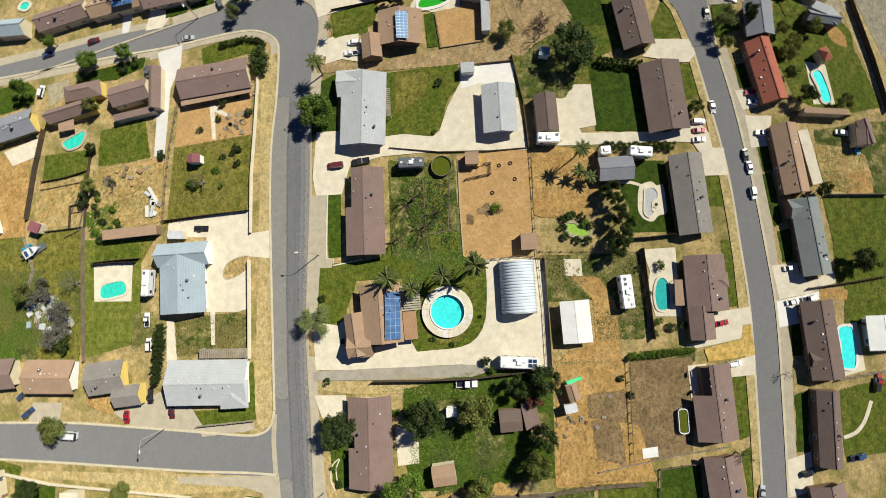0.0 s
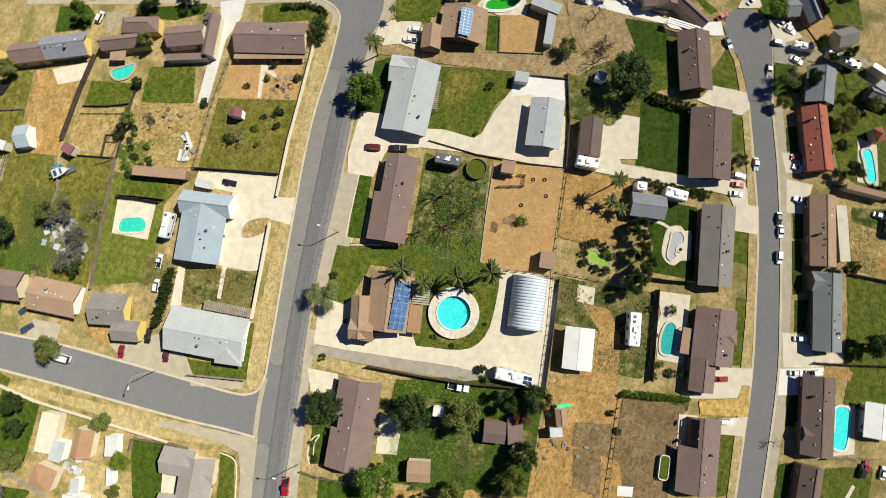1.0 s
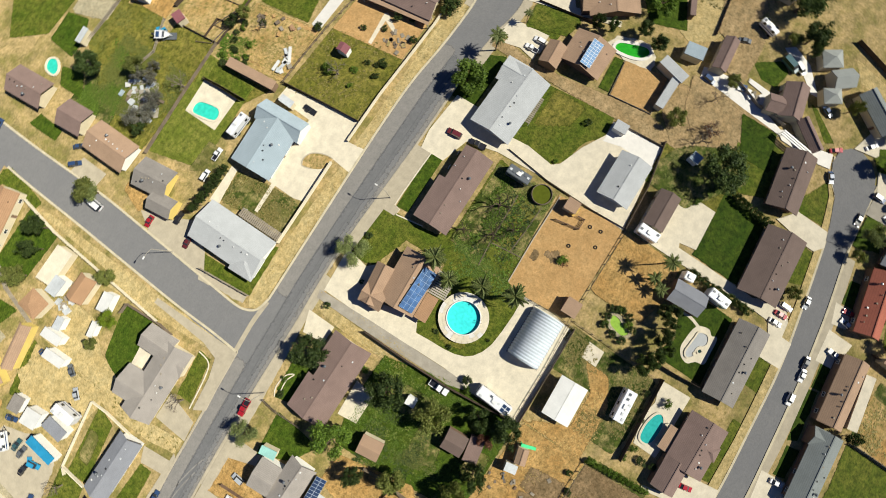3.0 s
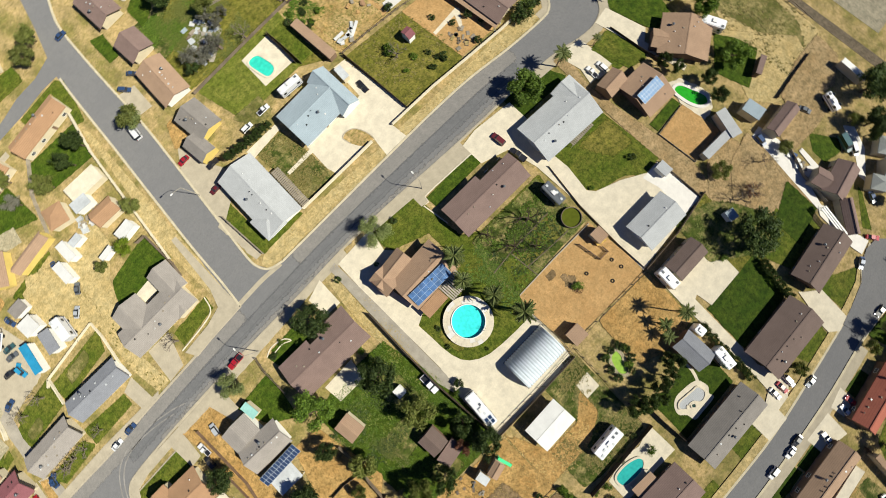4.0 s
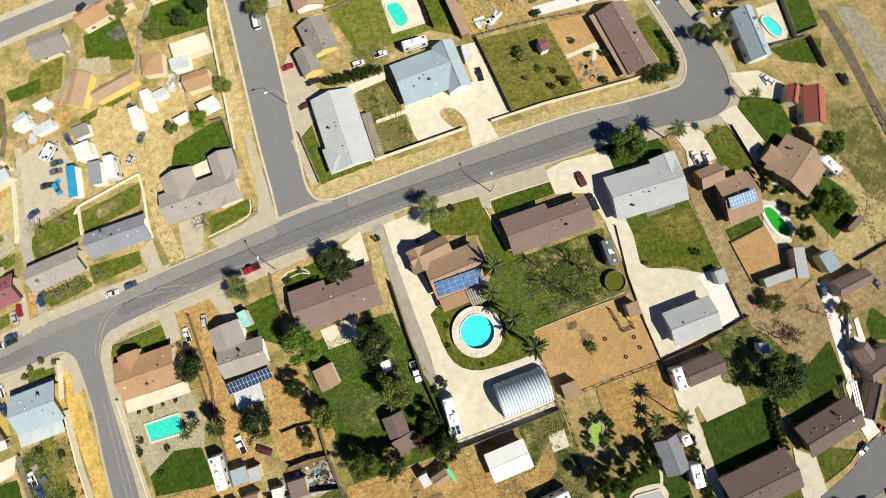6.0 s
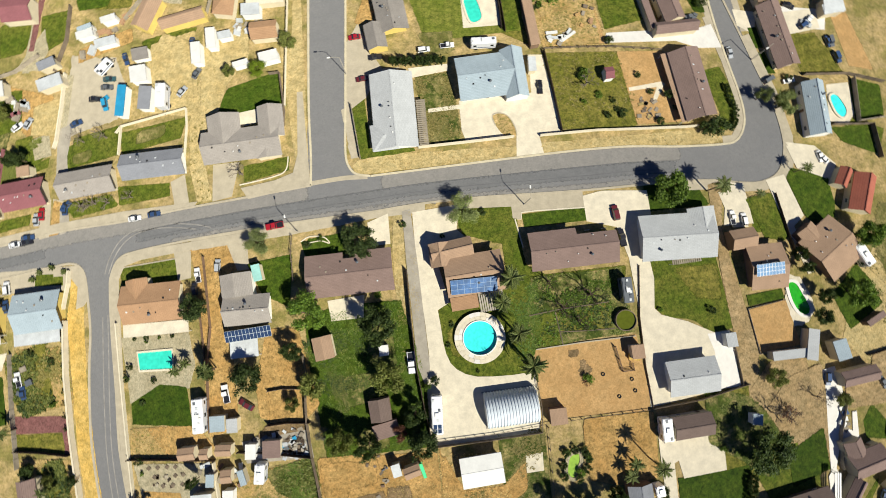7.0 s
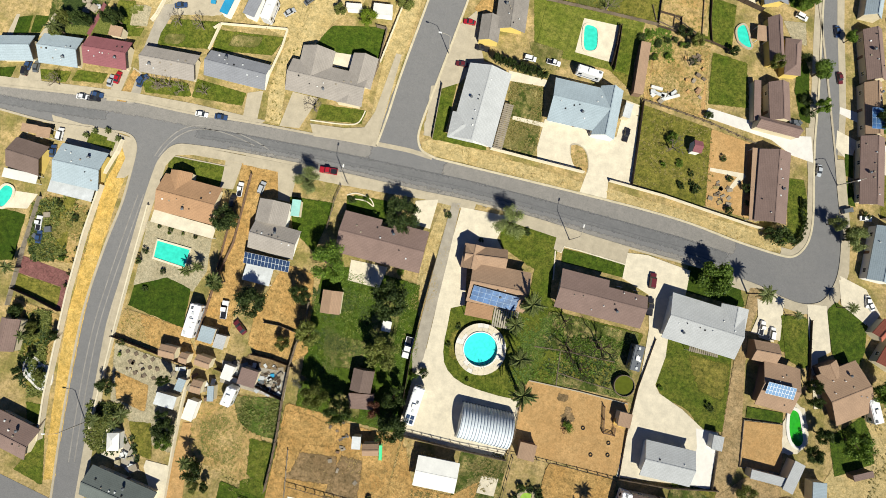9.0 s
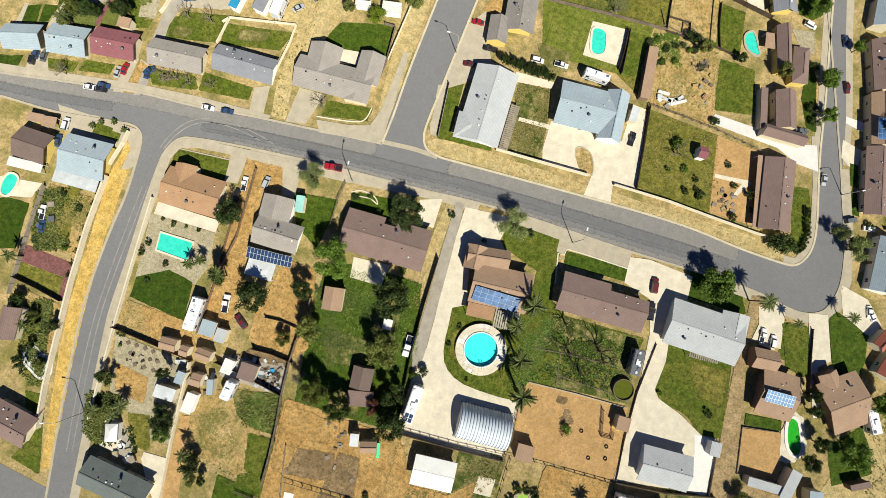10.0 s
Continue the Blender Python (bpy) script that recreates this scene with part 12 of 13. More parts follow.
car("dark car in a far gravel yard", -78.0, 77.1, -77, "sedan", C_BLUE, scale=0.64)
car("blue car at the far kerb", 68.8, 99.0, -73, "sedan", C_BLUE, scale=0.64)
car("maroon car at the far kerb", 71.7, 87.2, -71, "sedan", C_MAROON, scale=0.64)
car("pale blue car on the far street", 71.0, 62.6, -84, "sedan", C_SILVER, scale=0.64)
fence("white block wall beside a lane", [(-92.7, 75.0), (-94.0, 66.8), (-95.6, 58.4), (-96.3, 56.5)], 0.9, BLOCK, 0.22, name="garden_wall", post=False, category="wall", cap=True)
fence("red-brown garden fence in the open", [(-108.1, 57.5), (-109.6, 49.1)], 1.12, R_MAROON)
fence("purple-grey board fence beside a pen", [(49.0, 99.3), (39.2, 101.2), (26.5, 102.9)], 1.44, DARKWOOD)
fence("board fence round a sandy pen", [(23.2, 99.9), (23.6, 94.3), (24.1, 88.5)], 0.8, DARKWOOD)
fence("board fence beside a pen", [(43.7, 86.8), (38.3, 87.8), (24.1, 88.3)], 0.8, DARKWOOD)
fence("low board fence in a pen", [(23.9, 92.1), (29.4, 92.0), (30.1, 88.4)], 0.8, DARKWOOD)
fence("dark board fence above a pool", [(15.1, 85.7), (15.5, 81.2), (15.8, 74.1)], 1.36, DARKWOOD)
fence("board fence beside a paddock", [(24.1, 88.5), (7.8, 88.1), (-8.5, 87.4)], 1.2, WOOD)
fence("wire fence between paddocks", [(22.2, 103.5), (13.8, 100.8), (8.3, 102.3)], 0.96, PALEWOOD, rails=3)
fence("wood fence behind a plot", [(35.8, 99.5), (36.7, 93.2), (38.2, 87.8)], 0.8, DARKWOOD)
fence("board fence beside the long drive", [(84.6, -23.0), (81.1, -32.0), (80.2, -39.7)], 1.2, PALEWOOD)
fence("board fence behind the circle", [(107.8, -44.4), (105.2, -52.1), (101.5, -62.4)], 1.28, DARKWOOD)
fence("board fence between paddocks", [(6.8, 116.7), (20.5, 116.1)], 1.12, PALEWOOD, rails=3)
fence("wooden fence between gardens", [(18.0, 140.8), (20.0, 131.6), (20.5, 125.1)], 1.28, DARKWOOD)
junk("crate in an overgrown yard", 3.3, 101.4, 1.1, 1.1, 0.4, 35, R_WHITE, "crate")
junk("crate in an overgrown yard", -0.7, 96.3, 1.3, 1.1, 0.5, 19, R_PALE, "crate")
junk("crate in an overgrown yard", 3.0, 99.3, 1.7, 0.9, 0.3, 30, R_PALE, "crate")
junk("crate in an overgrown yard", -0.0, 94.4, 1.3, 1.2, 0.4, 39, R_WHITE, "crate")
junk("crate in an overgrown yard", 2.0, 94.7, 1.1, 0.5, 0.5, 68, PALEWOOD, "crate")
junk("crate in an overgrown yard", 1.6, 92.4, 1.6, 1.1, 0.2, 37, R_PALE, "crate")
junk("crate in an overgrown yard", 2.5, 95.4, 1.1, 0.9, 0.4, 55, R_WHITE, "crate")
junk("crate in an overgrown yard", 0.1, 98.2, 1.4, 1.2, 0.3, 80, R_PALE, "crate")
junk("crate in an overgrown yard", 4.4, 101.1, 0.7, 1.0, 0.6, 26, C_SILVER, "crate")
junk("crate in an overgrown yard", -2.7, 93.2, 1.6, 0.8, 0.3, 40, R_PALE, "crate")
junk("crate in an overgrown yard", -1.2, 91.8, 1.6, 0.7, 0.3, 84, C_SILVER, "crate")
junk("crate in an overgrown yard", 1.9, 99.7, 1.6, 0.6, 0.5, 0, PALEWOOD, "crate")
junk("crate in an overgrown yard", -2.7, 94.0, 1.3, 1.1, 0.3, 26, PALEWOOD, "crate")
junk("crate in an overgrown yard", -3.0, 95.7, 0.6, 1.2, 0.3, 26, C_SILVER, "crate")
rnd = random.Random(77)
for k in range(30):
    u, v = rnd.gauss(0, 1), rnd.gauss(0, 1)
    junk("pale salvage heaped in an overgrown garden", 2.9 + 2.2 * u, 96.4 + 2.6 * v, rnd.uniform(0.5, 1.7), rnd.uniform(0.3, 0.8), rnd.uniform(0.15, 0.5), rnd.uniform(0, 180), rnd.choice((R_PALE, R_PALE, C_SILVER, R_BLUE, GREYCON, WOOD)), "salvage_sheet")
junk("crate beside a red-brown shed", 19.6, 101.3, 1.1, 0.6, 0.4, 70, R_PALE, "crate")
junk("crate beside a red-brown shed", 19.2, 102.6, 1.4, 0.7, 0.2, 52, R_WHITE, "crate")
junk("crate beside a red-brown shed", 18.6, 101.6, 1.4, 0.7, 0.2, 70, R_PALE, "crate")
junk("crate beside a red-brown shed", 19.9, 101.9, 1.0, 0.8, 0.4, 70, C_TARP, "crate")
junk("crate beside a red-brown shed", 19.3, 103.2, 1.0, 1.3, 0.3, 41, C_TARP, "crate")
junk("crate beside a red-brown shed", 19.2, 101.7, 0.6, 1.0, 0.4, 45, C_TARP, "crate")
junk("crate and board in a dirt yard", -105.1, 65.2, 1.7, 1.5, 0.4, 66, PALEWOOD, "crate")
junk("crate and board in a dirt yard", -105.0, 66.3, 0.8, 0.9, 0.5, 1, R_PALE, "crate")
junk("crate and board in a dirt yard", -103.4, 67.5, 1.4, 1.3, 0.2, 41, R_MAROON, "crate")
junk("crate and board in a dirt yard", -102.3, 67.9, 0.9, 1.8, 0.3, 8, R_PALE, "crate")
junk("crate and board in a dirt yard", -105.2, 68.9, 0.9, 0.9, 0.7, 3, R_WHITE, "crate")
junk("crate and board in a dirt yard", -104.9, 67.0, 2.5, 1.0, 0.4, 86, R_WHITE, "crate")
junk("crate and board in a dirt yard", -103.2, 68.8, 0.8, 1.6, 0.5, 63, PALEWOOD, "crate")
junk("crate and board in a dirt yard", -104.4, 67.7, 2.0, 0.8, 0.7, 72, PALEWOOD, "crate")
junk("crate and board in a dirt yard", -106.1, 69.7, 1.8, 1.1, 0.8, 22, PALEWOOD, "crate")
junk("crate and board in a dirt yard", -105.1, 66.2, 2.1, 0.9, 0.5, 17, R_MAROON, "crate")
junk("crate and board in a dirt yard", -103.0, 68.3, 1.5, 1.9, 0.5, 19, R_PALE, "crate")
junk("crate and board in a dirt yard", -103.0, 67.0, 0.9, 1.5, 0.6, 74, PALEWOOD, "crate")
junk("clutter box beside a long drive", 83.2, -27.2, 1.4, 1.0, 0.6, 17, C_BLUE, "crate")
junk("clutter box beside a long drive", 83.6, -24.1, 1.2, 0.7, 0.6, 64, PALEWOOD, "crate")
junk("clutter box beside a long drive", 83.2, -30.0, 1.6, 0.6, 0.4, 17, PALEWOOD, "crate")
junk("clutter box beside a long drive", 82.8, -27.3, 0.7, 1.3, 0.4, 26, PALEWOOD, "crate")
junk("clutter box beside a long drive", 82.9, -26.5, 1.1, 1.5, 0.4, 22, R_WHITE, "crate")
junk("clutter box beside a long drive", 83.1, -28.7, 1.4, 0.9, 0.2, 3, R_WHITE, "crate")
junk("clutter box beside a long drive", 82.6, -30.8, 1.2, 1.4, 0.4, 46, PALEWOOD, "crate")
junk("clutter box beside a long drive", 82.2, -29.5, 1.0, 1.4, 0.6, 52, R_WHITE, "crate")
junk("planting frame in a dark garden", -112.0, 59.4, 1.1, 0.9, 0.4, 2, R_PALE, "planter_box")
junk("planting frame in a dark garden", -109.9, 56.5, 1.0, 0.6, 0.3, 72, R_PALE, "planter_box")
junk("planting frame in a dark garden", -112.2, 54.9, 1.5, 0.9, 0.3, 7, PALEWOOD, "planter_box")
junk("planting frame in a dark garden", -112.3, 57.7, 1.5, 1.3, 0.5, 84, PALEWOOD, "planter_box")
junk("planting frame in a dark garden", -109.9, 56.3, 1.9, 0.8, 0.5, 26, R_PALE, "planter_box")
junk("planting frame in a dark garden", -111.8, 56.0, 1.4, 0.9, 0.6, 80, PALEWOOD, "planter_box")
junk("planting frame in a dark garden", -110.3, 55.8, 1.7, 1.3, 0.7, 68, PALEWOOD, "planter_box")
junk("planting frame in a dark garden", -113.4, 57.3, 0.7, 1.3, 0.5, 33, PALEWOOD, "planter_box")
junk("planting frame in a dark garden", -112.8, 60.6, 1.5, 1.1, 0.5, 70, R_PALE, "planter_box")
tufts("rough weeds in an overgrown garden", [(11.4, 111.1), (8.3, 102.3), (-8.1, 99.6), (-7.8, 110.2)], 1500, 0.45, LEAF, 51)
tufts("far garden plants in the open", [(-119.2, 69.5), (-108.5, 70.6), (-105.9, 64.6), (-108.2, 57.2), (-110.0, 50.7), (-117.7, 50.7)], 2200, 0.5, LEAFDARK, 52)
tufts("grass tufts in a paddock", [(6.8, 116.7), (20.5, 116.1), (22.3, 103.7), (11.9, 103.3), (6.3, 103.8), (-1.4, 107.2)], 900, 0.3, LEAFOLIVE, 53)
tree("spreading tree behind a red roof", 60.1, -83.4, 2.2, 4.5, "olive")
tree("half-bare tree by the south street", 66.7, -68.2, 2.9, 6.0, "thin")
tree("dark shrub tree by a far pool", 47.6, -85.6, 2.2, 5.0, "dark")
tree("green shrub in a far yard", 64.2, -89.1, 1.8, 4.0, "olive")
tree("green shrub by a far fence", 45.5, -94.0, 1.8, 4.0, "olive")
bush("dense reed clump round the pond", 21.3, -28.6, 1.2, 1.4, "darkbush")
bush("dense reed clump round the pond", 22.0, -30.2, 1.2, 1.4, "darkbush")
bush("dense reed clump round the pond", 21.2, -32.6, 1.2, 1.4, "darkbush")
bush("dense reed clump round the pond", 19.1, -34.4, 1.1, 1.4, "darkbush")
bush("dense reed clump round the pond", 15.8, -33.5, 1.2, 1.4, "darkbush")
bush("dense reed clump round the pond", 15.9, -31.0, 1.1, 1.2, "darkbush")
bush("dense reed clump round the pond", 16.7, -28.4, 1.1, 1.3, "darkbush")
bush("dense reed clump round the pond", 19.1, -28.0, 1.1, 1.3, "darkbush")
house("tan carport between gardens", [(43.3, -89.3, 9.7, 1.4, 83.9, "flat", 0)], R_TAN, seed=118, wall=STUCCO, eave=2.3, name="shed", category="shed", chimney=False, windows=False, vents=0)
house("brown shed in a southern yard", [(37.9, -97.7, 6.1, 2.9, 11.6, "gable", 0.8)], R_BROWN, seed=119, eave=2.3, name="shed", category="shed", chimney=False, windows=False, vents=0)
house("cream patio cover behind a brown house", [(32.7, -84.7, 12.9, 2.3, 9.6, "flat", 0)], CONCRETE, seed=120, eave=2.3, name="shed", category="shed", chimney=False, windows=False, vents=0)
house("pale grey barn at a southern fence", [(67.0, -91.9, 2.1, 7.0, -40.9, "gable", 0.8)], R_LGREY, seed=121, eave=2.3, name="shed", category="shed", chimney=False, windows=False, vents=0)
house("pale blue store beside a white carport", [(-56.7, -24.5, 3.4, 1.4, -76.5, "flat", 0)], R_BLUE, seed=122, eave=2.2, name="shed", category="shed", chimney=False, windows=False, vents=0)
tree("dark tree behind a maroon roof", -103.0, 54.0, 2.1, 6.0, "dark")
tree("olive shrub tree in far gardens", -114.4, 50.9, 1.7, 5.0, "olive")
tree("olive shrub tree in far gardens", -115.8, 47.4, 1.3, 4.0, "olive")
tree("leafless tree in a green yard", -89.3, 57.4, 1.8, 5.0, "bare")
tree("leafless tree in a green yard", -83.8, 57.9, 1.9, 5.0, "bare")
tree("leafless bush at a street lawn", -112.7, 35.7, 1.7, 4.0, "bare")
tree("bare shrub in front of a grey house", -90.3, 41.5, 2.6, 3.0, "bare")
tree("bare shrub in front of a grey house", -84.2, 41.9, 2.6, 3.0, "bare")
tree("thin brown tree on a pasture", 33.8, 58.3, 3.0, 5.0, "bare")
tree("thin tree in a junk yard", 34.1, 80.6, 1.7, 4.0, "bare")
tree("dark tree in a gravel yard", -65.0, -32.1, 2.0, 5.0, "dark")
tree("green shrub tree in a gravel yard", -64.0, -37.3, 2.0, 4.0, "green")
tree("dark tree between a shed and a board fence", -16.6, -15.2, 3.0, 7.0, "dark")
tree("grey-green shrub at the tree lot", -38.0, -17.0, 1.8, 4.0, "grey")
tree("dark shrub tree at a western wall", -94.5, -20.7, 1.4, 3.5, "dark")
bush("dark shrub in a western yard", -104.5, -17.4, 1.6, 3.0, "darkbush")
tree("green shrub in a western yard", -99.7, -21.8, 1.5, 3.0, "olive")
tree("dark shrub by a white pool", -99.5, -30.6, 1.6, 3.5, "dark")
tree("olive shrub by a lane", -54.9, -45.2, 1.5, 3.0, "olive")
tree("dark shrub by a lane", -52.6, -44.6, 1.2, 3.0, "dark")
palm("shaggy palm in a planted garden", -80.0, -36.2, 2.6, 1.8)
tree("green tree in a southern garden", 57.6, -82.0, 2.0, 4.5, "olive")
tree("olive tree in a southern garden", 63.9, -81.6, 1.6, 4.0, "olive")
tree("green shrub tree beside a dirt yard", 25.1, -87.2, 1.7, 4.0, "dark")
palm("small palm in a far garden", -115.2, 48.0, 4.0, 2.0)
palm("small palm by an orange drive", -61.6, 0.2, 6.0, 2.3)
palm("small palm in a western yard", -107.8, -8.3, 4.0, 1.8)
palm("small palm in a western yard", -100.2, -22.2, 3.5, 1.6)
palm("small palm on a pool terrace", -69.8, 0.7, 3.0, 1.6)
palm("small palm at a lane end", -57.3, -39.5, 4.0, 1.8)
bush("low shrub in a dry yard", 22.6, 85.4, 0.9, 1.2, "bush")
bush("low shrub in a dry yard", 25.3, 83.4, 0.9, 1.2, "darkbush")
bush("low shrub in a dry yard", 25.0, 79.7, 0.9, 1.2, "darkbush")
bush("low shrub in a dry yard", 29.1, 85.8, 0.9, 1.2, "darkbush")
bush("low shrub in a dry yard", 22.8, 81.6, 0.9, 1.2, "darkbush")
bush("low shrub in a dry yard", 32.2, 85.2, 0.9, 1.2, "darkbush")
bush("low shrub in a dry yard", 41.6, 69.2, 0.9, 1.2, "darkbush")
bush("low shrub in a dry yard", 32.9, 54.1, 0.8, 1.2, "bush")
bush("low shrub in a dry yard", 40.1, 53.6, 0.8, 1.2, "darkbush")
bush("low shrub in a dry yard", 41.7, 49.4, 0.8, 1.2, "darkbush")
bush("low shrub in a dry yard", 38.0, 50.4, 0.8, 1.2, "darkbush")
bush("low shrub in a dry yard", 47.1, 59.4, 0.9, 1.2, "darkbush")
bush("low shrub in a dry yard", 55.1, 50.1, 0.8, 1.2, "darkbush")
bush("low shrub in a dry yard", 57.4, 49.6, 0.8, 1.2, "bush")
bush("low shrub beside a stable", 30.9, 85.0, 0.9, 1.4, "bush")
bush("low shrub beside a stable", 28.2, 81.2, 0.9, 1.4, "bush")
bush("low shrub beside a stable", 25.1, 80.1, 0.9, 1.4, "bush")
junk("salvaged board in a junk yard", 36.7, 78.5, 0.7, 1.1, 0.5, 68, WOOD, "crate")
junk("salvaged board in a junk yard", 37.3, 74.7, 1.1, 0.6, 0.4, 59, R_ORANGE, "crate")
junk("salvaged board in a junk yard", 35.9, 76.8, 1.0, 0.7, 0.4, 68, PALEWOOD, "crate")
junk("salvaged board in a junk yard", 35.8, 83.6, 0.5, 1.0, 0.3, 76, WOOD, "crate")
junk("salvaged board in a junk yard", 34.4, 76.6, 1.2, 0.5, 0.5, 16, ARENA, "crate")
junk("salvaged board in a junk yard", 37.6, 80.3, 0.7, 0.5, 0.4, 53, ARENA, "crate")
junk("salvaged board in a junk yard", 32.7, 82.0, 0.5, 0.8, 0.3, 5, ARENA, "crate")
junk("salvaged board in a junk yard", 35.2, 73.8, 0.8, 0.7, 0.2, 57, ARENA, "crate")
junk("salvaged board in a junk yard", 38.3, 77.9, 0.6, 0.9, 0.3, 66, WOOD, "crate")
junk("salvaged board in a junk yard", 36.0, 82.5, 1.0, 0.6, 0.4, 74, WOOD, "crate")
junk("salvaged board in a junk yard", 38.3, 73.1, 0.5, 0.8, 0.2, 56, PALEWOOD, "crate")
junk("salvaged board in a junk yard", 37.6, 74.5, 1.4, 0.7, 0.5, 74, R_ORANGE, "crate")
junk("salvaged board in a junk yard", 34.9, 83.0, 1.2, 0.4, 0.2, 6, WOOD, "crate")
junk("salvaged board in a junk yard", 37.0, 82.3, 0.6, 0.5, 0.4, 7, ARENA, "crate")
junk("salvaged crate in a heap", -46.0, -21.7, 0.5, 0.6, 0.2, 80, R_PALE, "crate")
junk("salvaged crate in a heap", -42.4, -21.3, 0.6, 0.7, 0.4, 58, C_SILVER, "crate")
junk("salvaged crate in a heap", -44.8, -22.3, 0.4, 0.7, 0.4, 77, C_SILVER, "crate")
junk("salvaged crate in a heap", -45.5, -18.2, 0.9, 0.6, 0.2, 2, R_PALE, "crate")
junk("salvaged crate in a heap", -46.6, -20.0, 0.5, 0.5, 0.3, 56, C_TARP, "crate")
junk("salvaged crate in a heap", -42.4, -21.3, 1.0, 0.8, 0.2, 11, GREYCON, "crate")
junk("salvaged crate in a heap", -42.9, -19.8, 1.0, 0.4, 0.1, 43, C_SILVER, "crate")
junk("salvaged crate in a heap", -48.4, -18.4, 1.0, 0.8, 0.2, 63, WOOD, "crate")
junk("salvaged crate in a heap", -49.9, -18.0, 1.0, 0.5, 0.3, 2, WOOD, "crate")
junk("salvaged crate in a heap", -47.7, -22.1, 0.5, 0.3, 0.2, 64, GREYCON, "crate")
junk("salvaged crate in a heap", -44.8, -18.3, 1.0, 0.7, 0.2, 23, C_SILVER, "crate")
junk("salvaged crate in a heap", -42.8, -20.7, 0.9, 0.3, 0.3, 27, DARKWOOD, "crate")
junk("salvaged crate in a heap", -44.8, -21.7, 0.5, 0.7, 0.2, 60, R_PALE, "crate")
junk("salvaged crate in a heap", -44.9, -17.8, 0.8, 0.7, 0.3, 18, C_TARP, "crate")
junk("salvaged crate in a heap", -43.9, -20.5, 1.1, 0.6, 0.2, 62, C_SILVER, "crate")
junk("salvaged crate in a heap", -49.2, -19.1, 0.9, 0.6, 0.2, 46, GREYCON, "crate")
junk("salvaged crate in a heap", -47.2, -19.0, 0.8, 0.5, 0.2, 51, GREYCON, "crate")
junk("salvaged crate in a heap", -45.7, -18.6, 0.6, 0.7, 0.3, 67, R_PALE, "crate")
junk("salvaged crate in a heap", -45.0, -21.2, 0.7, 0.3, 0.2, 75, DARKWOOD, "crate")
junk("salvaged crate in a heap", -45.0, -20.1, 1.0, 0.6, 0.3, 19, GREYCON, "crate")
junk("salvaged crate in a heap", -47.9, -18.8, 0.8, 0.4, 0.3, 7, C_TARP, "crate")
junk("salvaged crate in a heap", -42.4, -18.9, 0.4, 0.5, 0.2, 72, GREYCON, "crate")
junk("salvaged crate in a heap", -43.4, -21.7, 0.4, 0.8, 0.2, 9, C_SILVER, "crate")
junk("salvaged crate in a heap", -42.9, -19.1, 0.8, 0.3, 0.3, 82, DARKWOOD, "crate")
junk("salvaged crate in a heap", -44.8, -19.4, 0.6, 0.6, 0.3, 53, GREYCON, "crate")
junk("salvaged crate in a heap", -47.1, -18.9, 1.0, 0.8, 0.4, 1, C_SILVER, "crate")
junk("salvaged crate in a heap", -43.1, -19.6, 0.4, 0.6, 0.1, 76, WOOD, "crate")
junk("salvaged crate in a heap", -45.5, -19.2, 0.5, 0.5, 0.2, 6, R_PALE, "crate")
junk("salvaged crate in a heap", -44.2, -20.9, 1.0, 0.3, 0.2, 7, R_PALE, "crate")
junk("salvaged crate in a heap", -46.2, -18.2, 0.5, 0.4, 0.3, 28, WOOD, "crate")
junk("salvaged crate in a heap", -47.2, -20.8, 0.4, 0.8, 0.2, 31, C_SILVER, "crate")
junk("salvaged crate in a heap", -47.4, -22.0, 1.1, 0.5, 0.2, 42, WOOD, "crate")
junk("salvaged crate in a heap", -46.0, -20.5, 0.5, 0.7, 0.4, 51, WOOD, "crate")
junk("salvaged crate in a heap", -47.7, -19.3, 0.5, 0.8, 0.3, 71, C_TARP, "crate")
junk("salvaged crate in a heap", -49.2, -20.8, 1.1, 0.7, 0.3, 7, C_SILVER, "crate")
junk("salvaged crate in a heap", -43.3, -17.9, 0.4, 0.5, 0.4, 30, WOOD, "crate")
junk("salvaged crate in a heap", -47.5, -19.6, 0.8, 0.8, 0.1, 30, DARKWOOD, "crate")
junk("salvaged crate in a heap", -48.8, -19.1, 0.8, 0.6, 0.3, 27, C_SILVER, "crate")
junk("salvaged crate in a heap", -44.2, -17.7, 1.0, 0.5, 0.1, 45, C_SILVER, "crate")
junk("salvaged crate in a heap", -47.5, -21.7, 0.6, 0.7, 0.2, 82, WOOD, "crate")
junk("salvaged crate in a heap", -47.2, -21.2, 0.8, 0.7, 0.4, 28, WOOD, "crate")
junk("salvaged crate in a heap", -45.1, -19.9, 0.9, 0.8, 0.2, 64, GREYCON, "crate")
junk("salvaged crate in a heap", -49.5, -19.7, 1.0, 0.8, 0.2, 44, WOOD, "crate")
junk("salvaged crate in a heap", -42.7, -21.1, 0.6, 0.7, 0.1, 2, DARKWOOD, "crate")
junk("salvaged crate in a heap", -46.7, -18.6, 1.1, 0.7, 0.1, 46, C_SILVER, "crate")
junk("salvaged crate in a heap", -48.1, -19.4, 0.9, 0.3, 0.2, 34, C_TARP, "crate")
junk("salvaged crate in a heap", -45.5, -21.1, 1.1, 0.4, 0.3, 2, DARKWOOD, "crate")
junk("salvaged crate in a heap", -48.6, -18.1, 0.7, 0.5, 0.4, 87, GREYCON, "crate")
junk("salvaged crate in a heap", -48.4, -20.8, 0.7, 0.4, 0.2, 19, C_SILVER, "crate")
junk("salvaged crate in a heap", -45.4, -18.5, 0.8, 0.6, 0.3, 57, R_PALE, "crate")
junk("salvaged crate in a heap", -43.7, -20.0, 0.9, 0.4, 0.2, 8, R_PALE, "crate")
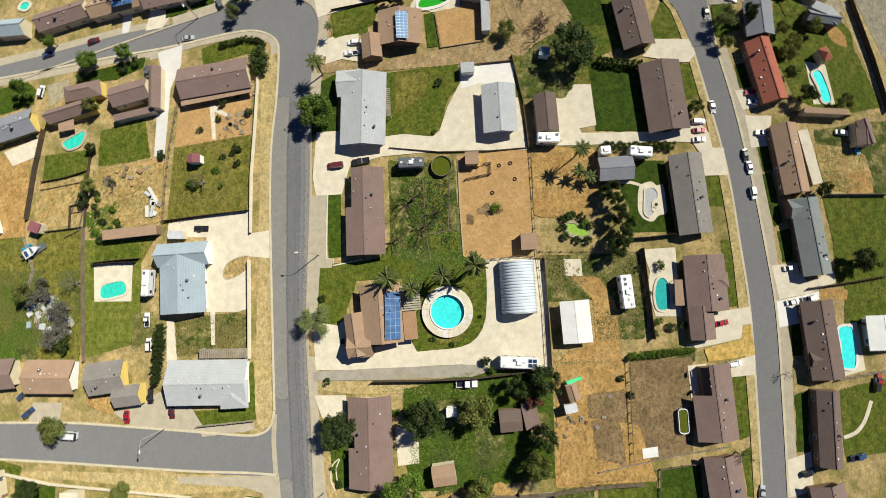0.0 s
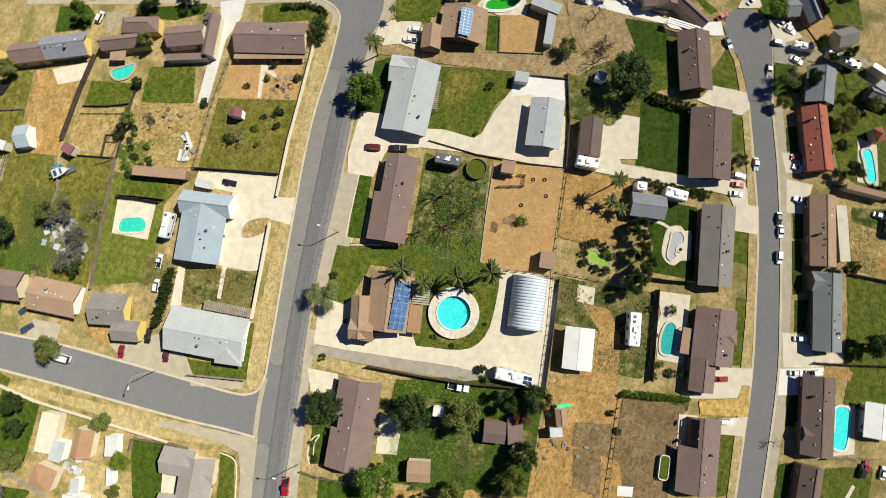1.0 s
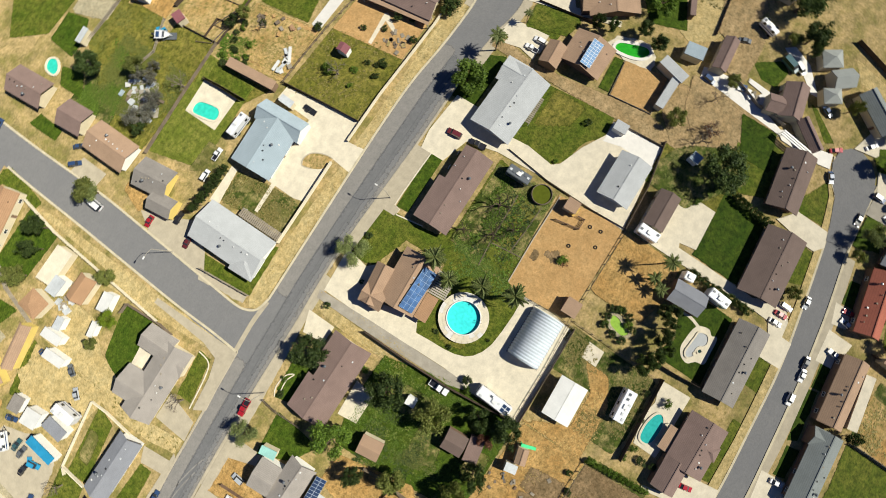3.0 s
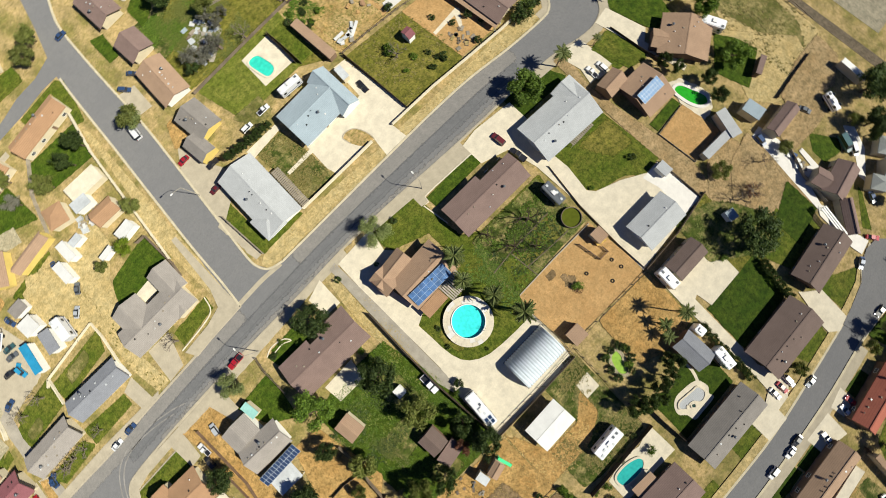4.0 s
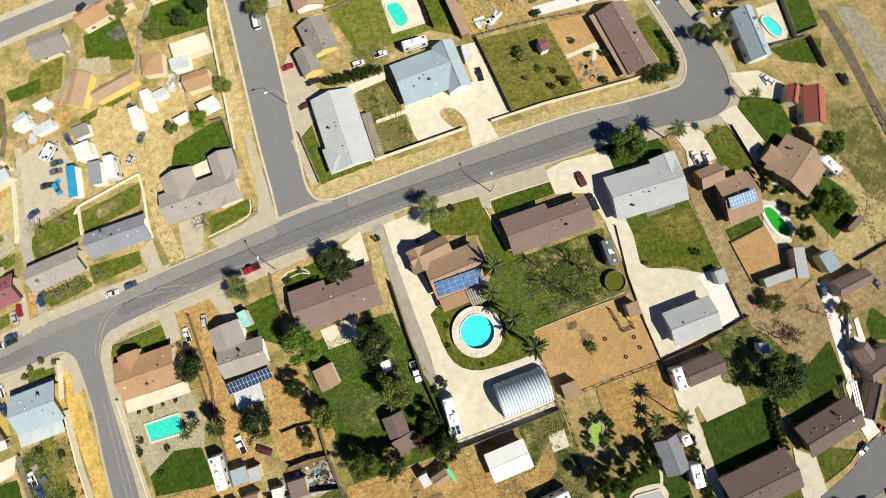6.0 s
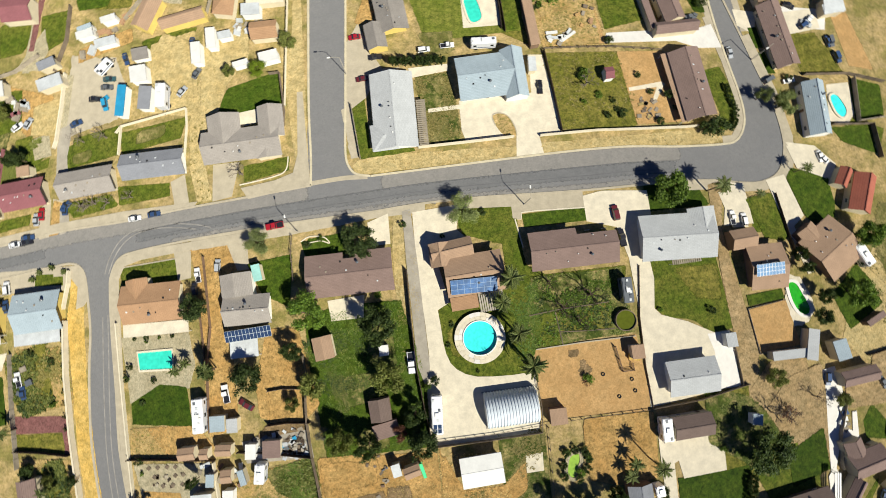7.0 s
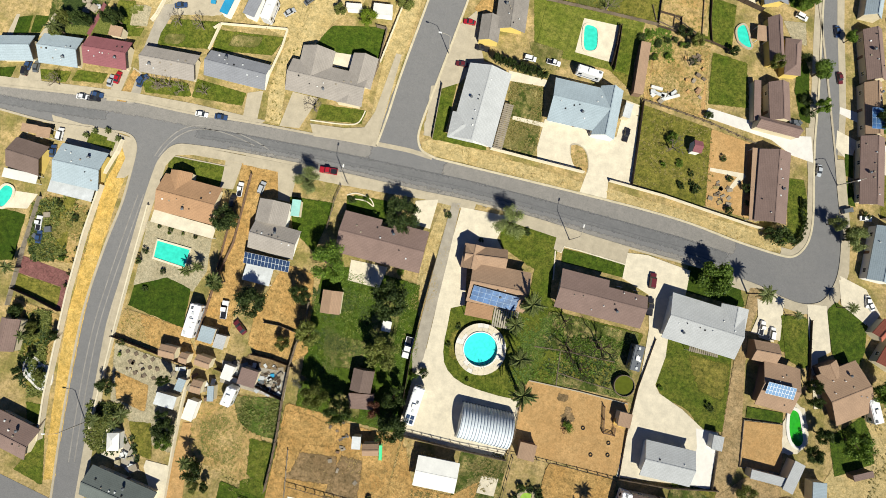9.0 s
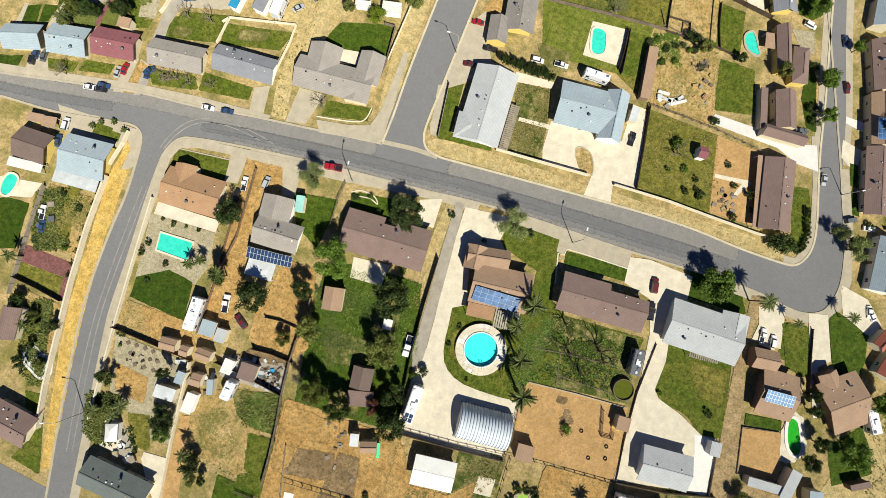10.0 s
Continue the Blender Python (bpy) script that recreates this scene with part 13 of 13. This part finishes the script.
junk("salvaged crate in a heap", -48.3, -19.8, 0.6, 0.6, 0.1, 49, C_SILVER, "crate")
junk("salvaged crate in a heap", -43.6, -19.9, 0.6, 0.7, 0.2, 8, WOOD, "crate")
junk("salvaged crate in a heap", -47.9, -20.7, 0.6, 0.4, 0.4, 31, C_SILVER, "crate")
junk("salvaged crate in a heap", -46.2, -19.7, 0.4, 0.3, 0.3, 54, WOOD, "crate")
junk("salvaged crate in a heap", -44.5, -18.4, 0.7, 0.6, 0.2, 41, DARKWOOD, "crate")
junk("salvaged crate in a heap", -45.2, -18.3, 0.7, 0.3, 0.3, 14, WOOD, "crate")
junk("salvaged crate in a heap", -47.4, -21.5, 0.6, 0.6, 0.2, 32, WOOD, "crate")
junk("salvaged crate in a heap", -47.7, -19.3, 1.0, 0.5, 0.1, 52, R_PALE, "crate")
junk("salvaged crate in a heap", -47.4, -21.9, 1.0, 0.8, 0.3, 57, C_SILVER, "crate")
junk("salvaged crate in a heap", -53.2, -19.3, 1.0, 0.9, 0.4, 27, C_SILVER, "crate")
junk("salvaged crate in a heap", -52.6, -20.8, 0.7, 0.7, 0.4, 32, C_SILVER, "crate")
junk("salvaged crate in a heap", -54.3, -20.6, 0.7, 0.9, 0.4, 66, R_WHITE, "crate")
junk("salvaged crate in a heap", -53.0, -20.2, 1.0, 0.4, 0.4, 39, R_WHITE, "crate")
junk("salvaged crate in a heap", -53.8, -18.6, 0.9, 0.5, 0.4, 32, WOOD, "crate")
junk("salvaged crate in a heap", -54.8, -20.2, 0.8, 0.9, 0.4, 0, R_PALE, "crate")
junk("salvaged crate in a heap", -51.5, -21.3, 0.9, 0.6, 0.4, 51, C_SILVER, "crate")
junk("salvaged crate in a heap", -52.9, -20.8, 1.1, 0.8, 0.2, 68, C_SILVER, "crate")
junk("salvaged crate in a heap", -51.5, -20.0, 1.1, 0.5, 0.4, 6, WOOD, "crate")
junk("salvaged crate in a heap", -52.2, -20.2, 1.0, 0.4, 0.4, 81, R_WHITE, "crate")
junk("salvaged crate in a heap", -52.7, -19.2, 0.7, 0.3, 0.1, 23, C_SILVER, "crate")
junk("salvaged crate in a heap", -52.1, -18.4, 1.1, 0.4, 0.2, 85, R_PALE, "crate")
junk("salvaged crate in a heap", -51.7, -19.2, 1.1, 0.9, 0.3, 3, WOOD, "crate")
junk("salvaged crate in a heap", -55.7, -19.6, 1.0, 0.5, 0.4, 61, WOOD, "crate")
junk("salvaged crate in a heap", -51.4, -19.2, 1.2, 0.9, 0.3, 50, R_WHITE, "crate")
junk("salvaged crate in a heap", -51.0, -19.5, 1.0, 0.8, 0.1, 81, WOOD, "crate")
junk("raised planting frame in the open", 51.1, 48.7, 0.9, 0.4, 0.10, 55, WOOD, "planter_box")
junk("raised planting frame in the open", 47.4, 50.1, 1.1, 0.5, 0.15, 8, WOOD, "planter_box")
junk("raised planting frame in the open", 50.8, 48.6, 1.2, 0.9, 0.15, 2, PALEWOOD, "planter_box")
junk("raised planting frame in the open", 50.6, 50.2, 1.0, 0.7, 0.10, 55, PALEWOOD, "planter_box")
junk("raised planting frame in the open", 49.8, 52.6, 1.0, 0.5, 0.10, 66, WOOD, "planter_box")
junk("raised planting frame in the open", 47.2, 53.4, 0.8, 0.4, 0.10, 43, PALEWOOD, "planter_box")
junk("raised planting frame in the open", 48.7, 49.1, 1.1, 0.8, 0.10, 10, WOOD, "planter_box")
junk("raised planting frame in the open", 47.8, 50.7, 0.9, 0.5, 0.15, 39, WOOD, "planter_box")
junk("raised planting frame in the open", 48.1, 51.9, 0.7, 0.8, 0.15, 2, WOOD, "planter_box")
junk("small clutter box in a dirt lot", -26.2, -24.2, 0.33, 0.59, 0.12, 90, WOOD, "crate")
junk("small clutter box in a dirt lot", -24.8, -26.7, 0.33, 0.39, 0.24, 43, WOOD, "crate")
junk("small clutter box in a dirt lot", -25.3, -27.3, 0.78, 0.20, 0.24, 22, C_GREY, "crate")
junk("small clutter box in a dirt lot", -27.2, -26.3, 0.52, 0.45, 0.12, 26, WOOD, "crate")
junk("small clutter box in a dirt lot", -28.9, -25.8, 0.72, 0.52, 0.24, 74, WOOD, "crate")
junk("small clutter box in a dirt lot", -24.5, -26.9, 0.33, 0.33, 0.24, 30, C_GREY, "crate")
junk("small clutter box in a dirt lot", -25.9, -28.0, 0.85, 0.45, 0.06, 39, WOOD, "crate")
junk("clutter box in a southern yard", 36.1, -98.5, 1.4, 0.6, 0.4, 40, C_GREY, "crate")
junk("clutter box in a southern yard", 36.0, -96.1, 1.3, 1.0, 0.3, 37, C_GREY, "crate")
junk("clutter box in a southern yard", 35.3, -98.6, 0.7, 0.9, 0.2, 80, C_GREY, "crate")
junk("clutter box in a southern yard", 37.0, -96.6, 0.6, 0.8, 0.2, 73, C_TARP, "crate")
junk("clutter box in a southern yard", 33.9, -97.0, 1.0, 0.7, 0.5, 18, C_TARP, "crate")
junk("clutter box in a southern yard", 35.1, -97.1, 1.0, 0.9, 0.2, 20, C_TARP, "crate")
junk("clutter box in a southern yard", 39.7, -97.0, 0.9, 0.4, 0.5, 89, C_TARP, "crate")
junk("clutter box in a southern yard", 33.9, -95.6, 0.6, 0.4, 0.2, 87, C_GREY, "crate")
junk("brown stepping stone in a gravel yard", -78.4, -20.6, 0.7, 0.7, 0.12, 43, WOOD, "stepping_stone")
junk("brown stepping stone in a gravel yard", -76.4, -20.7, 0.7, 0.7, 0.12, 38, WOOD, "stepping_stone")
junk("brown stepping stone in a gravel yard", -74.3, -20.8, 0.7, 0.7, 0.12, 53, WOOD, "stepping_stone")
junk("brown stepping stone in a gravel yard", -72.4, -21.0, 0.7, 0.7, 0.12, 47, WOOD, "stepping_stone")
junk("brown stepping stone in a gravel yard", -77.2, -22.7, 0.7, 0.7, 0.12, 47, WOOD, "stepping_stone")
junk("brown stepping stone in a gravel yard", -74.7, -22.9, 0.7, 0.7, 0.12, 45, WOOD, "stepping_stone")
junk("brown stepping stone in a gravel yard", -72.5, -22.9, 0.7, 0.7, 0.12, 41, WOOD, "stepping_stone")
junk("brown stepping stone in a gravel yard", -70.7, -22.9, 0.7, 0.7, 0.12, 35, WOOD, "stepping_stone")
junk("brown stepping stone in a gravel yard", -75.4, -24.9, 0.7, 0.7, 0.12, 35, WOOD, "stepping_stone")
junk("brown stepping stone in a gravel yard", -73.2, -24.9, 0.7, 0.7, 0.12, 51, WOOD, "stepping_stone")
junk("brown stepping stone in a gravel yard", -71.0, -25.0, 0.7, 0.7, 0.12, 47, WOOD, "stepping_stone")
tufts("green weeds in a tan yard", [(-52.4, -24.4), (-41.7, -22.8), (-40.0, -31.6), (-45.8, -31.2), (-49.6, -29.6)], 1300, 0.3, LEAF, 154)
tufts("ring of weeds in a tan yard", [(-57.6, -31.8), (-53.8, -29.1), (-49.2, -30.8), (-47.1, -35.5), (-49.7, -39.7), (-56.1, -38.6)], 900, 0.26, LEAFOLIVE, 155)
tufts("rough weeds in a lawn lot", [(-36.3, -2.5), (-20.0, -1.9), (-19.4, -8.6), (-34.2, -14.0)], 1200, 0.26, LEAFOLIVE, 156)
tufts("weeds in a junk yard corner", [(21.1, 86.8), (27.3, 88.7), (30.0, 80.3), (24.2, 77.1)], 600, 0.3, LEAF, 157)
tufts("weeds on a dirt alley", [(-63.3, 39.8), (-59.8, 39.7), (-60.9, 50.1), (-59.0, 62.5), (-56.2, 72.5), (-60.2, 71.2), (-63.8, 59.6), (-64.4, 47.5)], 50, 0.25, WEEDLEAF, 158)
tufts("weeds in a dirt back yard", [(36.3, -87.7), (33.1, -98.9), (27.0, -100.1), (24.6, -94.1), (25.5, -89.4)], 250, 0.26, WEEDLEAF, 159)
tufts("weeds in a stable yard", [(38.5, 86.8), (39.1, 68.8), (25.7, 69.3), (25.0, 86.4)], 500, 0.26, WEEDLEAF, 160)
house("maroon-roofed house in the far gardens", [(-102.4, 91.4, 7.3, 5.8, -0.6, "gable", 1.3)], R_MAROON, seed=123, eave=2.1)
house("slate-roofed shed in the far gardens", [(-95.8, 76.9, 4.2, 2.2, 18.6, "flat", 0)], R_SLATE, seed=124, eave=2.3, name="shed", category="shed", chimney=False, windows=False, vents=0)
fence("board fence behind a pool deck", [(100.7, 52.7), (100.0, 41.7), (107.1, 42.0)], 1.28, PALEWOOD)
fence("board fence behind an olive lawn", [(88.6, 54.9), (99.3, 54.0), (108.2, 50.9)], 1.28, WOOD)
fence("board fence between eastern lawns", [(93.3, 41.5), (103.2, 40.6), (103.8, 31.9)], 1.28, WOOD)
fence("board fence in far gardens", [(-90.6, 92.1), (-91.9, 83.6), (-95.2, 75.6)], 1.2, WOOD)
fence("board fence in far gardens", [(-98.9, 80.3), (-104.8, 76.6), (-108.9, 75.6)], 1.2, PALEWOOD)
car("dark car beside an olive lawn", 96.4, 62.8, -77, "sedan", C_BLUE, scale=0.64)
car("dark car beside an olive lawn", 97.9, 58.5, -77, "suv", C_BLUE, scale=0.64)
car("white car on an eastern drive", 91.6, 68.1, -35, "sedan", C_SILVER, scale=0.64)
house("teal canvas awning beside a grey house", [(-49.7, 21.0, 3.9, 2.0, -82.1, "flat", 0)], C_TEAL, seed=125, eave=2.3, name="shed", category="shed", chimney=False, windows=False, vents=0)
fence("rail pen at a sandy yard corner", [(31.7, -5.8), (32.7, -11.7), (35.3, -11.7), (35.2, -9.9)], 1.2, BROWNWALL, rails=3)
junk("yellow hay stack beside a rail pen", 35.8, -8.7, 2.4, 1.3, 0.9, -14, GOLD, "hay_stack")
bush("dead brown shrub on the sand", 24.1, -13.2, 1.2, 1.2, "deadbush")
tree("dark tree beside a long drive", 77.5, 10.9, 1.6, 5.0, "dark")
tree("dark tree beside a long drive", 78.7, 7.5, 1.7, 5.0, "dark")
tree("dark tree beside a rocky pond", 82.0, 0.6, 2.0, 5.0, "dark")
tree("dark tree beside a rocky pond", 80.7, -4.4, 2.1, 5.0, "dark")
motorhome("white trailer in a drive", 76.2, -72.1, -94, L=4.6, name="travel_trailer", W=1.5, H=1.9, hatches=1)
motorhome("small white trailer at the southern road", 74.8, -78.9, -114, L=2.4, name="travel_trailer", W=1.5, H=1.9, hatches=1)
motorhome("long white trailer at the southern road", 73.8, -82.9, -111, L=5.0, name="travel_trailer", W=1.5, H=1.9, hatches=1)
house("brown-roofed house at the far junction", [(-41.2, 130.3, 7.6, 7.2, -15.3, "gable", 1.4)], R_BROWN, seed=126, eave=2.1)
tree("olive tree at the far junction", -27.8, 126.8, 2.5, 5.0, "olive")
tree("olive tree at the far junction", -31.9, 123.5, 2.8, 5.0, "olive")
tree("dark tree in far plots", -47.3, 119.9, 2.2, 6.0, "dark")
car("dark car in a tan drive", -16.0, 102.5, -47, "sedan", C_BLUE, scale=0.64)
car("dark car in a tan drive", -20.1, 100.7, -47, "suv", C_BLUE, scale=0.64)
car("dark blue car at the kerb", -22.4, 123.2, 5, "sedan", C_BLUE, scale=0.64)
tufts("tangled weeds in garden beds", [(12.1, 2.8), (18.6, 4.4), (32.3, 4.6), (32.3, -1.6), (14.0, -3.8)], 260, 0.35, LEAF, 161, h=0.25)
tufts("dark weeds in garden beds", [(17.7, 5.6), (32.7, 6.0), (32.7, -1.5), (19.8, -2.0)], 110, 0.4, LEAFDARK, 162, h=0.3)
tufts("weeds beside a brown house", [(16.7, 10.8), (36.9, 9.6), (32.9, 5.4), (16.4, 5.3)], 320, 0.35, LEAF, 163, h=0.25)
# added dark bushes stand for the spiky shadows inside the block wall
bush("dark bush standing for a spiky shadow along a wall", -96.3, 13.5, 0.5, 1.3, "darkbush")
bush("dark bush standing for a spiky shadow along a wall", -96.3, 10.6, 0.5, 1.3, "darkbush")
bush("dark bush standing for a spiky shadow along a wall", -96.3, 7.6, 0.5, 1.3, "darkbush")
bush("dark bush standing for a spiky shadow along a wall", -96.3, 4.7, 0.5, 1.3, "darkbush")
bush("dark bush standing for a spiky shadow along a wall", -96.3, 1.8, 0.5, 1.3, "darkbush")
bush("dark bush standing for a spiky shadow along a wall", -96.4, -1.1, 0.5, 1.3, "darkbush")
bush("dark bush standing for a spiky shadow along a wall", -96.4, -3.9, 0.5, 1.3, "darkbush")
bush("dark bush standing for a spiky shadow along a wall", -96.4, -6.8, 0.5, 1.3, "darkbush")
bush("dark bush standing for a spiky shadow along a wall", -96.4, -9.6, 0.5, 1.3, "darkbush")
# added white slats imitate bars of light between shadow stripes on the drive
house("white slats standing for light stripes along a pale drive", [(76.9, -43.5, 1.6, 8.0, -10.4, "pergola", 0, TRIM)], TRIM, seed=127, eave=2.3, name="shed", category="shed", chimney=False, windows=False, vents=0)
house("long pale container on a paddock edge", [(7.5, 117.2, 1.4, 4.2, -85.7, "flat", 0)], R_PALE, seed=128, eave=2.2, name="shed", category="shed", chimney=False, windows=False, vents=0)
house("pale shed beside the far dark band", [(97.6, 70.4, 5.5, 2.6, 5.0, "flat", 0)], R_PALE, seed=129, eave=2.2, name="shed", category="shed", chimney=False, windows=False, vents=0)
tree("olive street tree at the bend", 80.2, 48.6, 2.2, 5.0, "olive")
tree("thin street tree at the bend", 75.7, 50.0, 1.9, 5.0, "thin")
fence("white block wall beside a corner yard", [(-94.0, 26.6), (-94.3, 23.8), (-96.0, 16.7), (-97.1, 10.6)], 1.04, BLOCK, 0.22, name="garden_wall", post=False, category="wall", cap=True)
house("dark slate house beyond the turning circle", [(85.8, -72.0, 8.2, 3.5, 27.2, "gable", 1.4), (84.7, -68.1, 3.0, 4.3, -77.6, "gable", 1.1)], R_SLATE, seed=130, wall=BROWNWALL, eave=2.1)
house("grey house at the far southern corner", [(79.3, -81.0, 4.7, 4.4, -66.8, "gable", 1.3)], R_GREY, seed=131, eave=2.1)
house("tan lattice arbour in a southern garden", [(93.2, -71.8, 2.9, 3.1, 84.3, "pergola", 0, PALEWOOD)], PALEWOOD, seed=132, eave=2.3, name="shed", category="shed", chimney=False, windows=False, vents=0)
tree("dark tree beyond the turning circle", 91.3, -62.5, 2.3, 6.0, "dark")
tree("dark tree beyond the turning circle", 92.8, -66.4, 2.3, 6.0, "dark")
tree("dark tree beyond the turning circle", 91.1, -69.3, 1.8, 5.0, "dark")
tree("dark tree in a southern garden", 88.7, -78.2, 2.3, 6.0, "dark")
tree("dark tree in a southern garden", 93.1, -76.4, 1.8, 5.0, "dark")
tree("dark tree beside a coach", 77.0, -75.1, 1.5, 5.0, "dark")
tree("dark shrub tree by a drive", 74.0, -78.6, 1.3, 4.0, "dark")
tree("dark tree by a grey house", 75.3, -81.9, 1.5, 5.0, "dark")
car("dark car in a cream drive", 82.5, -67.8, -118, "sedan", C_BLUE, scale=0.64)
car("white car in a cream drive", 80.5, -69.0, -117, "sedan", C_WHITE, scale=0.64)
car("dark car at the turning circle", 76.7, -66.9, -95, "suv", C_BLUE, scale=0.64)
car("white car beside a coach", 73.1, -71.4, -112, "sedan", C_WHITE, scale=0.64)
fence("board fence behind a southern lawn", [(82.9, -79.6), (83.3, -85.1)], 1.2, PALEWOOD)
fence("dark board fence beside a slate house", [(85.5, -77.3), (92.6, -73.9), (98.0, -71.8)], 1.2, DARKWOOD)
tree("olive tree between two brown houses", 41.5, 118.7, 2.4, 5.0, "olive")
tree("yellowish tree beside a brown house", 53.8, 85.5, 1.8, 5.0, "olive")
tree("round tree at a sandy pen corner", 33.9, 86.1, 1.7, 4.0, "olive")
tree("dark shrub beside a pool", 43.5, 86.3, 1.3, 3.0, "dark")
car("dark car beside a corner lawn", 37.1, 120.9, -22, "suv", C_BLACK, scale=0.64)
fence("pale board fence beside a corner plot", [(36.5, 123.2), (31.6, 124.6), (22.3, 125.3)], 1.12, PALEWOOD)
fence("pale board fence across a corner plot", [(30.1, 127.2), (31.6, 120.3), (32.8, 114.5)], 0.96, PALEWOOD, rails=3)
tufts("shaggy weeds in an overgrown back garden", [(-103.4, -16.9), (-97.7, -16.4), (-95.9, -26.5), (-93.9, -34.7), (-96.9, -35.5), (-100.9, -31.9), (-102.2, -23.4)], 420, 0.5, LEAFOLIVE, 164, h=0.3)
tufts("dark plants in an overgrown back garden", [(-103.4, -16.9), (-97.7, -16.4), (-95.9, -26.5), (-93.9, -34.7), (-96.9, -35.5), (-100.9, -31.9)], 140, 0.5, LEAFDARK, 165, h=0.35)
tufts("green plants in a front garden", [(-83.8, -33.3), (-75.5, -32.4), (-74.9, -40.3), (-77.6, -44.3), (-81.6, -42.1)], 420, 0.5, LEAFOLIVE, 166, h=0.35)
tufts("dark plants in a front garden", [(-83.8, -33.3), (-75.5, -32.4), (-68.3, -43.9), (-78.0, -43.1), (-81.6, -42.1)], 160, 0.5, LEAFDARK, 167, h=0.4)
tufts("dark tangled weeds on a lawn lot", [(-41.6, 3.6), (-28.5, 7.2), (-24.2, -7.7), (-39.1, -9.7)], 650, 0.3, LEAFDARK, 168, h=0.15)
tufts("bright tangled weeds on a lawn lot", [(-41.6, 3.6), (-18.0, 10.2), (-13.8, -4.9), (-38.7, -10.9)], 700, 0.26, LEAFOLIVE, 169, h=0.12)
tufts("bushy weeds beside a salvage yard", [(-52.7, -24.3), (-41.3, -22.6), (-39.8, -30.3), (-47.7, -31.5)], 200, 0.45, LEAFOLIVE, 170, h=0.3)
tufts("dark tangled weeds round a pond lawn", [(14.2, 7.5), (31.5, 8.1), (32.4, -1.2), (15.2, -1.8)], 300, 0.35, LEAFDARK, 172, h=0.2)
palm("shaggy palm in a planted garden", -75.5, -36.1, 2.6, 1.5)
tree("bushy garden tree beside the western road", -100.0, -19.9, 1.2, 3.0, "olive")
tree("bushy garden tree beside the western road", -95.1, -30.0, 1.5, 3.0, "olive")
tree("bushy garden tree beside the western road", -98.5, -26.9, 1.2, 3.0, "dark")
tufts("shaggy weeds in a cluttered garden", [(-110.1, 6.9), (-100.2, 11.1), (-98.6, -3.7), (-106.4, -6.5)], 350, 0.5, LEAFOLIVE, 173, h=0.3)
tufts("dark plants in a cluttered garden", [(-110.1, 6.9), (-100.2, 11.1), (-98.6, -3.7), (-106.4, -6.5)], 140, 0.5, LEAFDARK, 174, h=0.35)
junk("odd crate in a cluttered garden", -104.3, 1.8, 1.4, 1.2, 0.6, 21, C_GREY, "crate")
junk("odd crate in a cluttered garden", -106.9, -0.4, 0.9, 0.9, 0.3, 68, C_GREY, "crate")
junk("odd crate in a cluttered garden", -105.7, 5.0, 1.4, 1.1, 0.3, 17, PALEWOOD, "crate")

# ---- from plan units to metres ----
for ob in scene.objects:
    if ob.parent is None and ob.type not in ("CAMERA", "LIGHT"):
        ob.matrix_basis = Matrix.Scale(UNIT, 4) @ ob.matrix_basis
